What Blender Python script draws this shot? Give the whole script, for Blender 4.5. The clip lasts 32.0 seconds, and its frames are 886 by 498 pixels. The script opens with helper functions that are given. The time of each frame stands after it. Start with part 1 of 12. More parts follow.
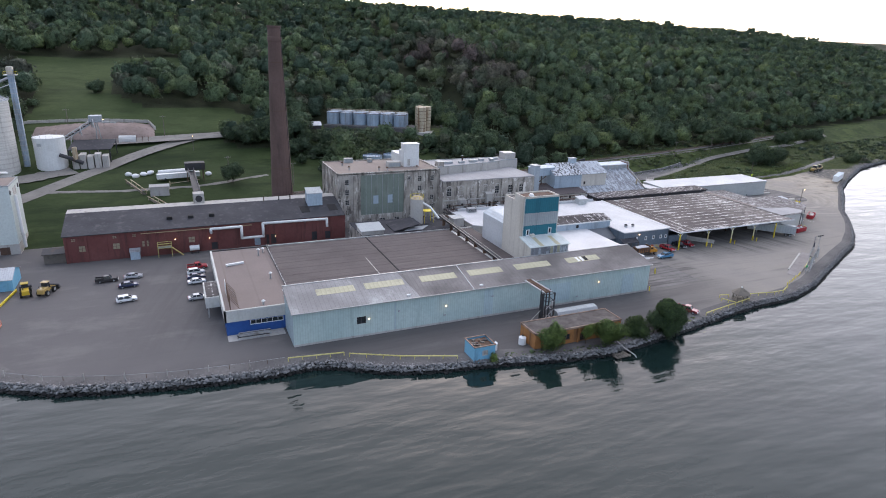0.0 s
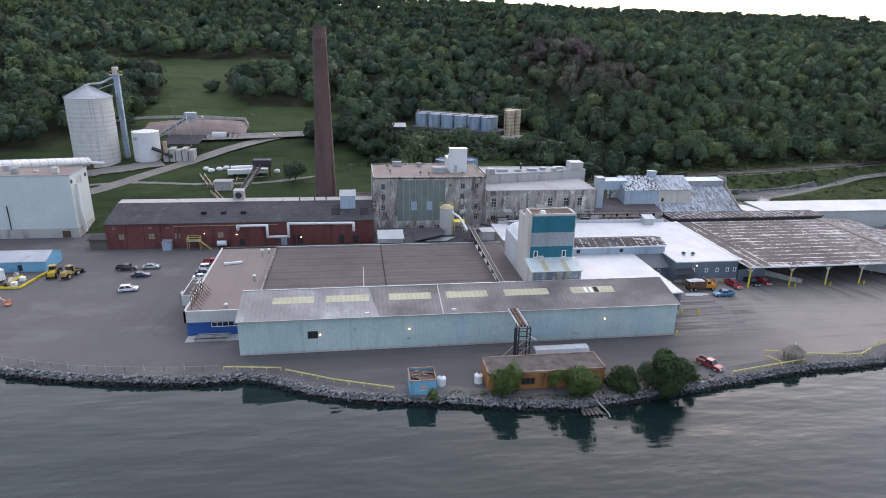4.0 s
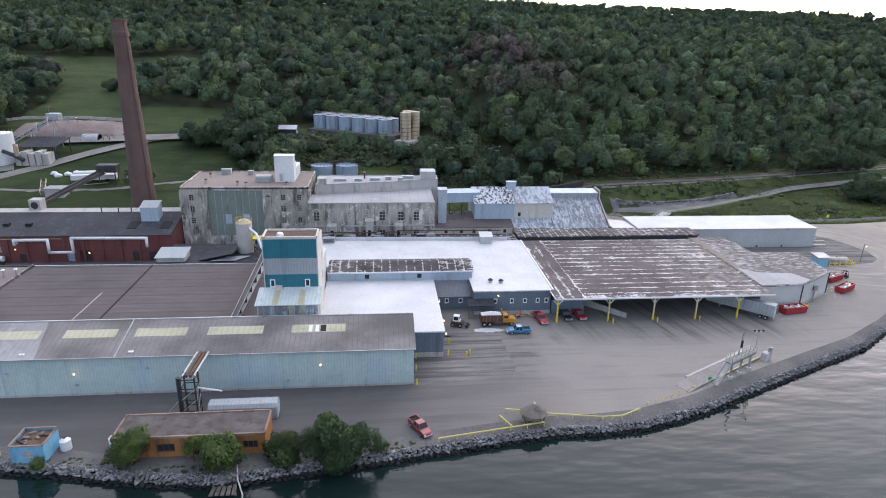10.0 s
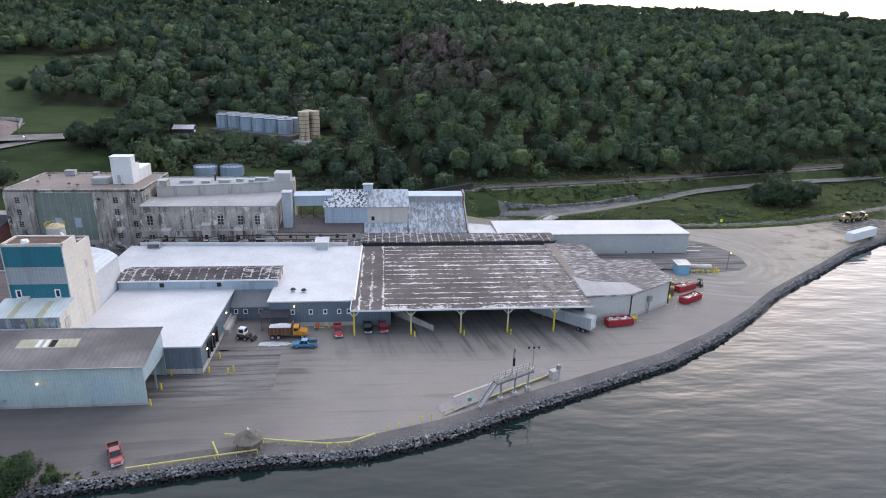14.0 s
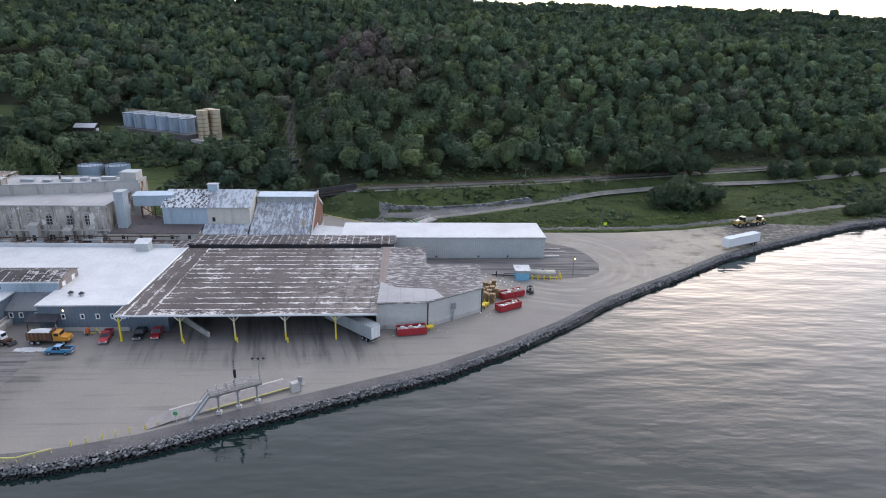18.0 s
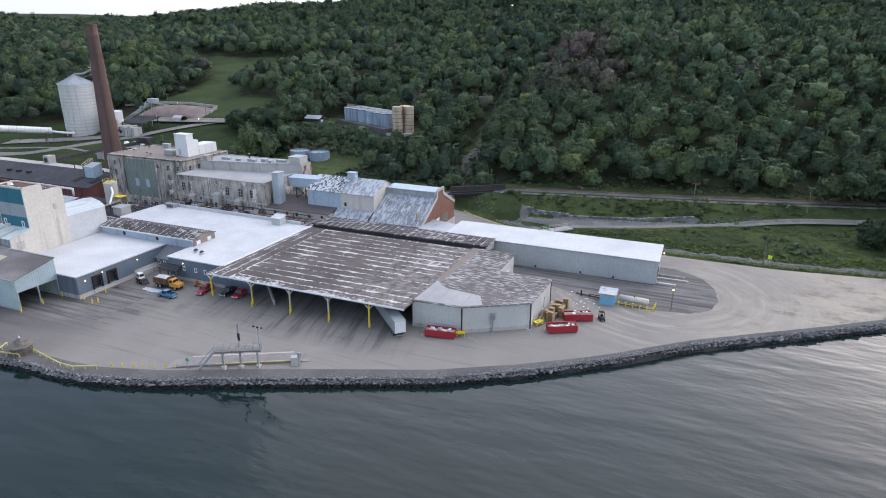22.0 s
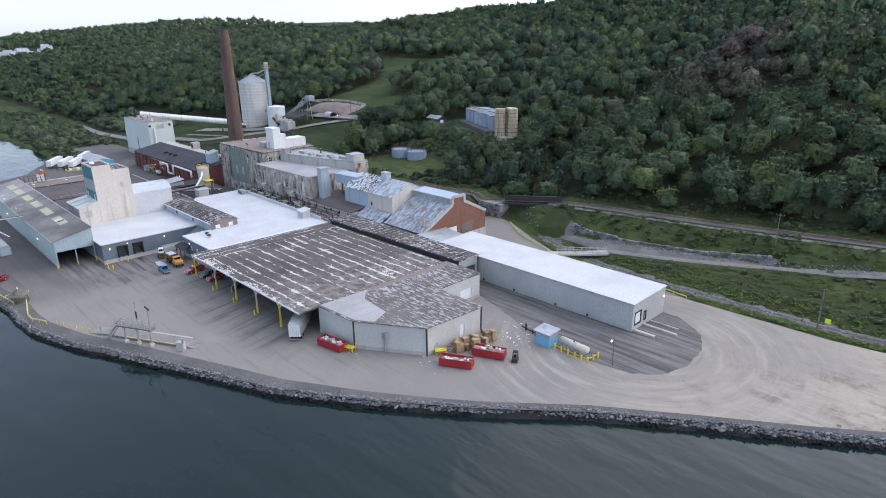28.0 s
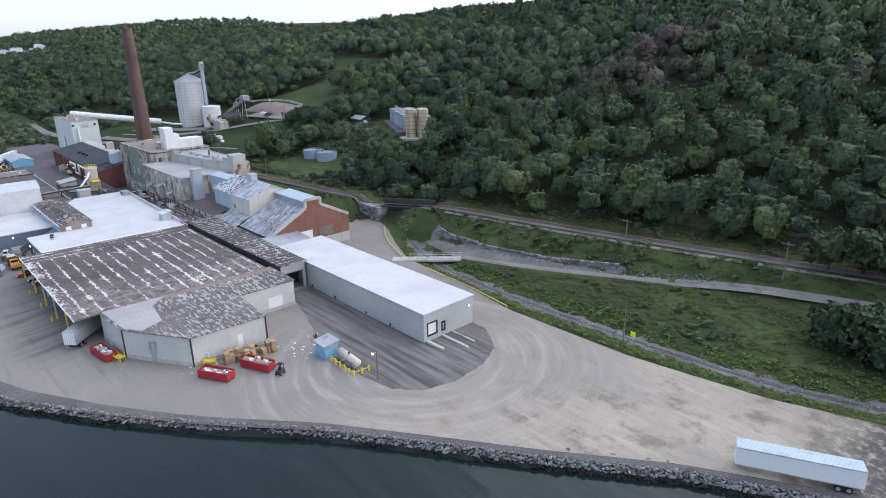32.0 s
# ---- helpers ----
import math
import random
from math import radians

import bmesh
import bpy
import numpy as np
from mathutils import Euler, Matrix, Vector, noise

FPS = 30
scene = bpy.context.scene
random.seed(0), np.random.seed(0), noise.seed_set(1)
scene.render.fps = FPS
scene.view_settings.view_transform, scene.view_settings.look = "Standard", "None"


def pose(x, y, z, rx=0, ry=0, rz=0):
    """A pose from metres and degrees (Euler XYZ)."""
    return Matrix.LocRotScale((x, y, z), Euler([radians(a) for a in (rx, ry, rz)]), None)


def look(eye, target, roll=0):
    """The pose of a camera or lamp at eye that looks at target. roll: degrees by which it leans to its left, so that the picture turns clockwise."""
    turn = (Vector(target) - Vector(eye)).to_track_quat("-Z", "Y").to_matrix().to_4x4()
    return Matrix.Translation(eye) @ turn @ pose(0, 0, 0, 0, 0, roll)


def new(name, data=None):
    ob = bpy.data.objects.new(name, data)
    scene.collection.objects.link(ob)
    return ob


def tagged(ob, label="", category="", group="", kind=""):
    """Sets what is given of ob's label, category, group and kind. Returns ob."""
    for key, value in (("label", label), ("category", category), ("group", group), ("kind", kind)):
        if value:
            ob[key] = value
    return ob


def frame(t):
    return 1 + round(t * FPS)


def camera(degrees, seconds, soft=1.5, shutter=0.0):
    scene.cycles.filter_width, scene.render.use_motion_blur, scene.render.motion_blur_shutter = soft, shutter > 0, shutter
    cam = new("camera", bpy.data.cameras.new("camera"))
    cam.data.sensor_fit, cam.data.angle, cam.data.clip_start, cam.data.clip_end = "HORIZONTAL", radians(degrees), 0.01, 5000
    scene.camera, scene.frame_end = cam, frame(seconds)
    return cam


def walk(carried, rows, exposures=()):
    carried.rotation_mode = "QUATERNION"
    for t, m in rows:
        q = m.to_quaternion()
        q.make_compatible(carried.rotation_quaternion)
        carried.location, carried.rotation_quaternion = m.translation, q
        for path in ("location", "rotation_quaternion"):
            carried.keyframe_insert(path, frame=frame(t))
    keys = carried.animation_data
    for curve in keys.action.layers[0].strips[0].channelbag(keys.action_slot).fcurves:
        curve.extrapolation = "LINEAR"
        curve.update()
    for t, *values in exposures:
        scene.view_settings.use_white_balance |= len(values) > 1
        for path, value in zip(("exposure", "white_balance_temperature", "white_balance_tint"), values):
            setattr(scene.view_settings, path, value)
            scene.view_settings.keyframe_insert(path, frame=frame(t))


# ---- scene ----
cam = camera(71.9, 32.0, 1.0)
METRES, EYE, TILT, LEAN, TURN = 390.0, 64.6, 0.0, 0.0, -24.2
ROWS = [
    (0.0, 0.0, 0.0, 0.0, 0.64, -18.75, -1.9),
    (0.5, 0.0136, 0.0046, 0.0001, 4.09, -18.83, -1.77),
    (1.0, 0.0269, 0.0099, 0.0001, 6.93, -18.89, -1.67),
    (1.5, 0.0399, 0.0157, 0.0001, 9.09, -18.93, -1.58),
    (2.0, 0.0527, 0.022, 0.0001, 10.97, -18.96, -1.5),
    (2.5, 0.0655, 0.0289, 0.0001, 12.57, -18.99, -1.43),
    (4.5, 0.1143, 0.0603, 0.0002, 16.62, -19.02, -1.27),
    (5.0, 0.1261, 0.0689, 0.0002, 17.0, -19.05, -1.26),
    (5.5, 0.138, 0.0776, 0.0002, 17.3, -19.05, -1.26),
    (6.0, 0.1498, 0.0864, 0.0003, 17.56, -19.07, -1.25),
    (6.5, 0.1617, 0.0953, 0.0003, 17.74, -19.06, -1.24),
    (7.0, 0.1734, 0.1042, 0.0002, 17.9, -19.07, -1.24),
    (7.5, 0.1853, 0.1132, 0.0002, 18.02, -19.07, -1.24),
    (8.0, 0.1972, 0.1222, 0.0001, 18.15, -19.08, -1.24),
    (8.5, 0.2091, 0.1312, 0.0001, 18.26, -19.09, -1.24),
    (9.0, 0.2209, 0.1403, 0.0002, 18.34, -19.1, -1.25),
    (9.5, 0.2327, 0.1496, 0.0002, 18.43, -19.11, -1.26),
    (10.0, 0.2442, 0.1584, 0.0001, 18.49, -19.1, -1.26),
    (10.5, 0.256, 0.1675, 0.0, 18.53, -19.08, -1.25),
    (11.0, 0.2678, 0.1764, -0.0003, 18.57, -19.05, -1.26),
    (11.5, 0.2805, 0.1847, -0.0004, 18.69, -19.07, -1.26),
    (12.0, 0.294, 0.1926, -0.0007, 18.78, -19.07, -1.27),
    (12.5, 0.3087, 0.2001, -0.001, 18.88, -19.04, -1.21),
    (13.0, 0.3234, 0.2075, -0.0012, 18.9, -19.05, -1.28),
    (13.5, 0.3386, 0.2147, -0.0011, 18.92, -19.07, -1.29),
    (14.0, 0.3542, 0.2216, -0.0012, 18.92, -19.06, -1.27),
    (14.5, 0.3697, 0.2288, -0.0014, 18.89, -19.05, -1.3),
    (16.5, 0.4316, 0.2597, -0.0022, 19.45, -19.02, -1.24),
    (17.0, 0.4467, 0.268, -0.0023, 19.73, -19.03, -1.24),
    (17.5, 0.4617, 0.2765, -0.0026, 20.07, -19.02, -1.21),
    (18.0, 0.4766, 0.285, -0.0027, 20.65, -19.01, -1.19),
    (18.5, 0.4912, 0.2938, -0.0029, 21.44, -19.03, -1.18),
    (19.0, 0.5057, 0.3025, -0.0029, 23.26, -19.07, -1.11),
    (19.5, 0.5196, 0.3117, -0.003, 27.24, -19.12, -0.98),
    (20.0, 0.5333, 0.3215, -0.0032, 31.68, -19.12, -0.78),
    (20.5, 0.5465, 0.3318, -0.0033, 36.09, -19.14, -0.6),
    (21.0, 0.5587, 0.343, -0.0035, 40.14, -19.12, -0.43),
    (21.5, 0.5701, 0.3548, -0.0039, 43.79, -19.1, -0.25),
    (22.0, 0.5806, 0.3668, -0.0042, 47.17, -19.08, -0.11),
    (22.5, 0.5905, 0.3794, -0.0043, 50.45, -19.08, 0.01),
    (23.0, 0.5993, 0.3922, -0.0046, 53.65, -19.05, 0.11),
    (23.5, 0.6073, 0.4056, -0.005, 56.67, -19.0, 0.26),
    (24.0, 0.6146, 0.4195, -0.0053, 59.41, -18.96, 0.42),
    (24.5, 0.621, 0.4335, -0.0056, 61.96, -18.93, 0.53),
    (26.5, 0.6409, 0.4908, -0.0069, 68.7, -18.81, 0.72),
    (27.0, 0.6447, 0.5059, -0.0073, 69.26, -18.8, 0.74),
    (27.5, 0.6482, 0.5209, -0.0077, 69.63, -18.79, 0.76),
    (28.0, 0.6517, 0.5361, -0.0081, 69.97, -18.79, 0.79),
    (28.5, 0.655, 0.5513, -0.0086, 70.26, -18.78, 0.78),
    (29.0, 0.6582, 0.5662, -0.0089, 70.4, -18.78, 0.77),
    (29.5, 0.6616, 0.5815, -0.0092, 70.56, -18.78, 0.78),
    (30.0, 0.6646, 0.5968, -0.0097, 70.71, -18.78, 0.77),
    (30.5, 0.668, 0.612, -0.0101, 70.84, -18.76, 0.77),
    (31.0, 0.6712, 0.6271, -0.0105, 70.89, -18.76, 0.76),
    (31.5, 0.6746, 0.6423, -0.0111, 71.01, -18.73, 0.75),
    (32.0, 0.678, 0.6567, -0.0114, 71.05, -18.73, 0.73),
]
EXPOSE = [(0.0, 1.19, 6310, 22), (10.0, 1.33, 6290, 22), (18.0, 1.14, 6250, 20), (23.5, 1.31, 6190, 20), (27.0, 1.30, 6130, 20), (32.0, 1.30, 6130, 20)]
walk(cam, [(t, pose(0, 0, EYE, TILT, LEAN, TURN) @ pose(METRES * x, METRES * y, METRES * z, 90 + pitch, roll, yaw)) for t, x, y, z, yaw, pitch, roll in ROWS], EXPOSE)


# ---------- world and light ----------
SUN_AZ, SUN_EL = 27.0, 18.0      # degrees clockwise from +y, above the horizon
world = bpy.data.worlds.new("evening_sky")
scene.world = world
world.use_nodes = True
wn, wl = world.node_tree.nodes, world.node_tree.links
sky = wn.new("ShaderNodeTexSky")
sky.sky_type = "NISHITA"
sky.sun_disc = False
sky.sun_elevation, sky.sun_rotation = radians(SUN_EL), radians(SUN_AZ)
sky.altitude, sky.air_density, sky.dust_density, sky.ozone_density = 120, 1.0, 1.6, 1.6
# a high, even evening overcast lies over the clear sky
veil = wn.new("ShaderNodeMix")
veil.data_type = "RGBA"
veil.inputs[0].default_value = 0.5
up = wn.new("ShaderNodeSeparateXYZ")
wl.new(wn.new("ShaderNodeTexCoord").outputs["Generated"], up.inputs[0])
dome = wn.new("ShaderNodeMix")
dome.data_type = "RGBA"
dome.inputs[6].default_value = (4.7, 5.3, 5.75, 1)
dome.inputs[7].default_value = (5.6, 6.2, 6.6, 1)
high = wn.new("ShaderNodeMath")
high.operation = "POWER"
high.inputs[1].default_value = 2.0
wl.new(up.outputs[2], high.inputs[0])
wl.new(high.outputs[0], dome.inputs[0])
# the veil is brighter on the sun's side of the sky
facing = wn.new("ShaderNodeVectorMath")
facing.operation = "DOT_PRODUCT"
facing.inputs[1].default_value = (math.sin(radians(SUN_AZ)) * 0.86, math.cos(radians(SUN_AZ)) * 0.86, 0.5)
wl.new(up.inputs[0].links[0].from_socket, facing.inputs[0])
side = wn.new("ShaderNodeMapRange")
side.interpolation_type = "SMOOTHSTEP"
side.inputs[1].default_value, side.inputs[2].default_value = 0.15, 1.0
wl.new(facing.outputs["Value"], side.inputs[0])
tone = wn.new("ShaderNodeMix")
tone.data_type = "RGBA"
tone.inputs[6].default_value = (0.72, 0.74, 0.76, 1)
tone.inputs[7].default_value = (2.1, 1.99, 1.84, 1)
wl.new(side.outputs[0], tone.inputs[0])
lit = wn.new("ShaderNodeVectorMath")
lit.operation = "MULTIPLY"
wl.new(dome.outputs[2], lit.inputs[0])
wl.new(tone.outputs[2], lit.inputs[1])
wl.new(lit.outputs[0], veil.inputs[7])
wl.new(sky.outputs[0], veil.inputs[6])
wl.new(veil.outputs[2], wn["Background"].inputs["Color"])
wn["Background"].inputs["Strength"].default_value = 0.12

sun = new("sun", bpy.data.lights.new("sun", "SUN"))
sun.data.energy, sun.data.angle, sun.data.color = 0.55, radians(120), (1.0, 0.9, 0.78)
sd = Vector((math.sin(radians(SUN_AZ)) * math.cos(radians(24)), math.cos(radians(SUN_AZ)) * math.cos(radians(24)), math.sin(radians(24))))
sun.matrix_world = look(sd * 500, (0, 0, 0))

# ---------- materials ----------
MATS = {}


def nodes_of(name):
    m = bpy.data.materials.new(name)
    m.use_nodes = True
    nt = m.node_tree
    return m, nt.nodes, nt.links, nt.nodes["Principled BSDF"]


def mixc(N, L, fac, a, b, blend="MIX"):
    n = N.new("ShaderNodeMix")
    n.data_type, n.blend_type = "RGBA", blend
    for sock, v in ((n.inputs[0], fac), (n.inputs[6], a), (n.inputs[7], b)):
        if isinstance(v, (int, float)):
            sock.default_value = v
        elif isinstance(v, tuple):
            sock.default_value = (*v, 1)
        else:
            L.new(v, sock)
    return n.outputs[2]


def ramp(N, L, v, lo, hi):
    n = N.new("ShaderNodeMapRange")
    n.interpolation_type = "SMOOTHSTEP"
    n.inputs[1].default_value, n.inputs[2].default_value = lo, hi
    L.new(v, n.inputs[0])
    return n.outputs[0]


def coords(N, L, scale=(1, 1, 1), turn=0.0, world_space=False):
    if world_space:
        src = N.new("ShaderNodeNewGeometry").outputs["Position"]
    else:
        src = N.new("ShaderNodeTexCoord").outputs["Object"]
    mp = N.new("ShaderNodeMapping")
    mp.inputs["Scale"].default_value = scale
    mp.inputs["Rotation"].default_value = (0, 0, radians(turn))
    L.new(src, mp.inputs["Vector"])
    return mp.outputs[0]


def noisef(N, L, vec, scale, detail=4.0, rough=0.55):
    n = N.new("ShaderNodeTexNoise")
    n.inputs["Scale"].default_value, n.inputs["Detail"].default_value, n.inputs["Roughness"].default_value = scale, detail, rough
    L.new(vec, n.inputs["Vector"])
    return n.outputs[0]


def wavef(N, L, vec, scale, axis="X", distort=0.0, profile="SIN"):
    n = N.new("ShaderNodeTexWave")
    n.bands_direction, n.wave_profile = axis, profile
    n.inputs["Scale"].default_value, n.inputs["Distortion"].default_value = scale, distort
    L.new(vec, n.inputs["Vector"])
    return n.outputs[1]


def mathf(N, L, op, a, b):
    n = N.new("ShaderNodeMath")
    n.operation = op
    for sock, v in ((n.inputs[0], a), (n.inputs[1], b)):
        if isinstance(v, (int, float)):
            sock.default_value = v
        else:
            L.new(v, sock)
    return n.outputs[0]


def bumpf(N, L, bsdf, h, dist=0.05, strength=0.5):
    n = N.new("ShaderNodeBump")
    n.inputs["Distance"].default_value, n.inputs["Strength"].default_value = dist, strength
    L.new(h, n.inputs["Height"])
    L.new(n.outputs[0], bsdf.inputs["Normal"])


def surf(name, c1, c2, dirt=None, rough=0.8, metal=0.0, big=0.12, fine=1.6, dirt_lo=0.52, dirt_hi=0.72, dirt_scale=(1, 1, 0.12), dirt_freq=0.5,
         ribs=0.0, rib_axis="X", bump=0.03, island=0.0, spec=0.3, chalk=None):
    """Two-tone surface with large patches, fine grain, streaked dirt and optional ribs."""
    m, N, L, B = nodes_of(name)
    v = coords(N, L, world_space=True)
    a = ramp(N, L, noisef(N, L, v, big, 5), 0.3, 0.7)
    col = mixc(N, L, a, c1, c2)
    f = noisef(N, L, v, fine, 6, 0.7)
    col = mixc(N, L, mathf(N, L, "MULTIPLY", ramp(N, L, f, 0.35, 0.75), 0.35), col, tuple(0.6 * x for x in c1))
    if dirt:
        dv = coords(N, L, scale=dirt_scale, world_space=True)
        d = ramp(N, L, noisef(N, L, dv, dirt_freq, 7, 0.65), dirt_lo, dirt_hi)
        col = mixc(N, L, d, col, dirt)
    if chalk:
        c = ramp(N, L, noisef(N, L, coords(N, L, (1, 1, 0.55), world_space=True), 0.42, 9, 0.72), 0.53, 0.62)
        col = mixc(N, L, c, col, chalk)
        d = ramp(N, L, noisef(N, L, coords(N, L, (1, 1, 0.1), world_space=True), 1.1, 8, 0.7), 0.54, 0.66)
        col = mixc(N, L, mathf(N, L, "MULTIPLY", d, 0.8), col, dirt)
    height = f
    if ribs:
        w = wavef(N, L, coords(N, L, world_space=True), ribs, rib_axis)
        col = mixc(N, L, mathf(N, L, "MULTIPLY", ramp(N, L, w, 0.75, 1.0), 0.22), col, tuple(0.45 * x for x in c1))
        height = mathf(N, L, "ADD", mathf(N, L, "MULTIPLY", f, 0.3), w)
    if island:
        r = mathf(N, L, "FRACT", mathf(N, L, "ADD", N.new("ShaderNodeObjectInfo").outputs["Random"], N.new("ShaderNodeNewGeometry").outputs["Random Per Island"]), 0)
        col = mixc(N, L, mathf(N, L, "MULTIPLY", r, island), col, tuple(0.4 * x for x in c1))
    L.new(col, B.inputs["Base Color"])
    B.inputs["Roughness"].default_value, B.inputs["Metallic"].default_value = rough, metal
    B.inputs["Specular IOR Level"].default_value = spec
    bumpf(N, L, B, height, bump, 0.5)
    MATS[name] = m
    return m


def plain(name, c, rough=0.6, metal=0.0, vary=0.25):
    m, N, L, B = nodes_of(name)
    v = coords(N, L)
    f = ramp(N, L, noisef(N, L, v, 2.5, 5), 0.35, 0.75)
    L.new(mixc(N, L, mathf(N, L, "MULTIPLY", f, vary), c, tuple(0.45 * x + 0.02 for x in c)), B.inputs["Base Color"])
    B.inputs["Roughness"].default_value, B.inputs["Metallic"].default_value = rough, metal
    MATS[name] = m
    return m


def glow(name, c, strength):
    m, N, L, B = nodes_of(name)
    B.inputs["Base Color"].default_value = (*c, 1)
    B.inputs["Emission Color"].default_value = (*c, 1)
    B.inputs["Emission Strength"].default_value = strength
    MATS[name] = m
    return m


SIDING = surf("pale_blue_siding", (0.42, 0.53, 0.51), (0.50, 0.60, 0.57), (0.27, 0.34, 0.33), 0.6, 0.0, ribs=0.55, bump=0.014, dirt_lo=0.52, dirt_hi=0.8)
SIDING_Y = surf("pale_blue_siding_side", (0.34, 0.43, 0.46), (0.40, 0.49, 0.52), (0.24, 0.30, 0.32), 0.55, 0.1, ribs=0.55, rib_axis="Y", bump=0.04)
GREY_METAL = surf("grey_metal_siding", (0.44, 0.46, 0.46), (0.50, 0.52, 0.51), (0.34, 0.34, 0.32), 0.5, 0.15, ribs=0.5, bump=0.03, dirt_lo=0.6, dirt_hi=0.85)
GREY_METAL_Y = surf("grey_metal_siding_side", (0.42, 0.43, 0.42), (0.48, 0.49, 0.48), (0.32, 0.32, 0.30), 0.5, 0.15, ribs=0.5, rib_axis="Y", bump=0.03, dirt_lo=0.6, dirt_hi=0.85)
LIGHT_PANEL = surf("light_grey_panel", (0.50, 0.50, 0.475), (0.58, 0.58, 0.55), (0.33, 0.32, 0.29), 0.6, 0.05, bump=0.02, dirt_lo=0.55, dirt_hi=0.8)
BLUE_GREY = surf("slate_blue_panel", (0.13, 0.17, 0.21), (0.17, 0.21, 0.25), (0.10, 0.12, 0.14), 0.55, 0.05, ribs=0.4, bump=0.03)
PALE_BLUE = surf("powder_blue_panel", (0.38, 0.47, 0.55), (0.44, 0.53, 0.60), (0.28, 0.33, 0.38), 0.5, 0.1, ribs=0.6, bump=0.03)
TEAL = surf("teal_panel", (0.02, 0.15, 0.20), (0.03, 0.18, 0.23), (0.02, 0.11, 0.15), 0.5, 0.0, ribs=0.5, bump=0.02)
SILVER = surf("silver_panel", (0.34, 0.37, 0.38), (0.40, 0.43, 0.44), (0.26, 0.28, 0.29), 0.5, 0.1, ribs=0.5, bump=0.02)
CREAM = surf("cream_stucco", (0.56, 0.52, 0.46), (0.64, 0.60, 0.53), (0.36, 0.32, 0.27), 0.85, dirt_lo=0.5, dirt_hi=0.78, dirt_scale=(1, 1, 0.06), bump=0.02)
CONCRETE = surf("weathered_concrete", (0.33, 0.30, 0.265), (0.46, 0.425, 0.375), (0.11, 0.098, 0.088), 0.9, big=0.25, dirt_lo=0.47, dirt_hi=0.64, dirt_scale=(1, 1, 0.2), dirt_freq=0.5, bump=0.05, chalk=(0.66, 0.63, 0.585))
CONCRETE_P = surf("pale_concrete", (0.42, 0.40, 0.37), (0.50, 0.48, 0.45), (0.24, 0.22, 0.20), 0.9, bump=0.03)
GREEN_GLASS = surf("green_corrugated_glazing", (0.185, 0.225, 0.195), (0.235, 0.275, 0.24), (0.13, 0.15, 0.125), 0.45, 0.0, ribs=0.9, bump=0.03)
RED_BRICK = surf("painted_red_brick", (0.15, 0.052, 0.047), (0.19, 0.075, 0.068), (0.085, 0.04, 0.037), 0.85, dirt_lo=0.5, dirt_hi=0.75, bump=0.04)
OLD_BRICK = surf("orange_brown_brick", (0.19, 0.088, 0.064), (0.25, 0.125, 0.09), (0.10, 0.06, 0.045), 0.9, dirt_lo=0.5, dirt_hi=0.75, bump=0.04)
STACK_BRICK = surf("chimney_brick", (0.112, 0.072, 0.062), (0.145, 0.095, 0.082), (0.06, 0.042, 0.04), 0.9, dirt_lo=0.5, dirt_hi=0.8, bump=0.05)
ORANGE = surf("faded_orange_paint", (0.33, 0.14, 0.045), (0.40, 0.19, 0.07), (0.13, 0.07, 0.04), 0.85, dirt_lo=0.44, dirt_hi=0.66)
CYAN = surf("sky_blue_paint", (0.16, 0.40, 0.58), (0.20, 0.46, 0.62), (0.12, 0.26, 0.36), 0.7)
ROYAL = surf("royal_blue_paint", (0.02, 0.08, 0.28), (0.03, 0.10, 0.32), (0.02, 0.05, 0.15), 0.6)
BLACK_ROOF = surf("black_shingle_roof", (0.034, 0.035, 0.042), (0.052, 0.052, 0.060), (0.08, 0.078, 0.082), 0.8, dirt_scale=(1, 1, 1))
WHITE_ROOF = surf("white_membrane", (0.50, 0.51, 0.52), (0.59, 0.60, 0.61), (0.33, 0.33, 0.32), 0.6, dirt_lo=0.58, dirt_hi=0.85, dirt_scale=(1, 0.25, 1), dirt_freq=0.3, bump=0.01)
TIN_ROOF = surf("grey_tin_roof", (0.36, 0.39, 0.42), (0.44, 0.47, 0.50), (0.24, 0.24, 0.25), 0.45, 0.3, ribs=0.6, dirt_scale=(1, 1, 1))
RUBBER = surf("black_rubber", (0.02, 0.02, 0.02), (0.03, 0.03, 0.03), None, 0.9)
STEEL = surf("galvanised_steel", (0.38, 0.40, 0.41), (0.46, 0.47, 0.48), (0.25, 0.24, 0.23), 0.45, 0.5)
RUST = surf("rusty_steel", (0.10, 0.06, 0.045), (0.15, 0.09, 0.06), (0.05, 0.04, 0.035), 0.85)
DARK_STEEL = surf("dark_steel", (0.05, 0.05, 0.055), (0.07, 0.07, 0.075), (0.10, 0.07, 0.05), 0.6, 0.4)
TANK_WHITE = surf("white_tank_paint", (0.66, 0.67, 0.66), (0.74, 0.75, 0.74), (0.46, 0.45, 0.42), 0.5, dirt_lo=0.55, dirt_hi=0.85)
SILO_STAVE = surf("stained_silo_concrete", (0.56, 0.55, 0.52), (0.64, 0.63, 0.60), (0.36, 0.35, 0.33), 0.8, ribs=0.16, rib_axis="Z", dirt_lo=0.5, dirt_hi=0.8, bump=0.05)
TANK_BLUE = surf("pale_blue_tank_paint", (0.27, 0.35, 0.43), (0.37, 0.45, 0.53), (0.17, 0.19, 0.21), 0.55, dirt_lo=0.46, dirt_hi=0.72)
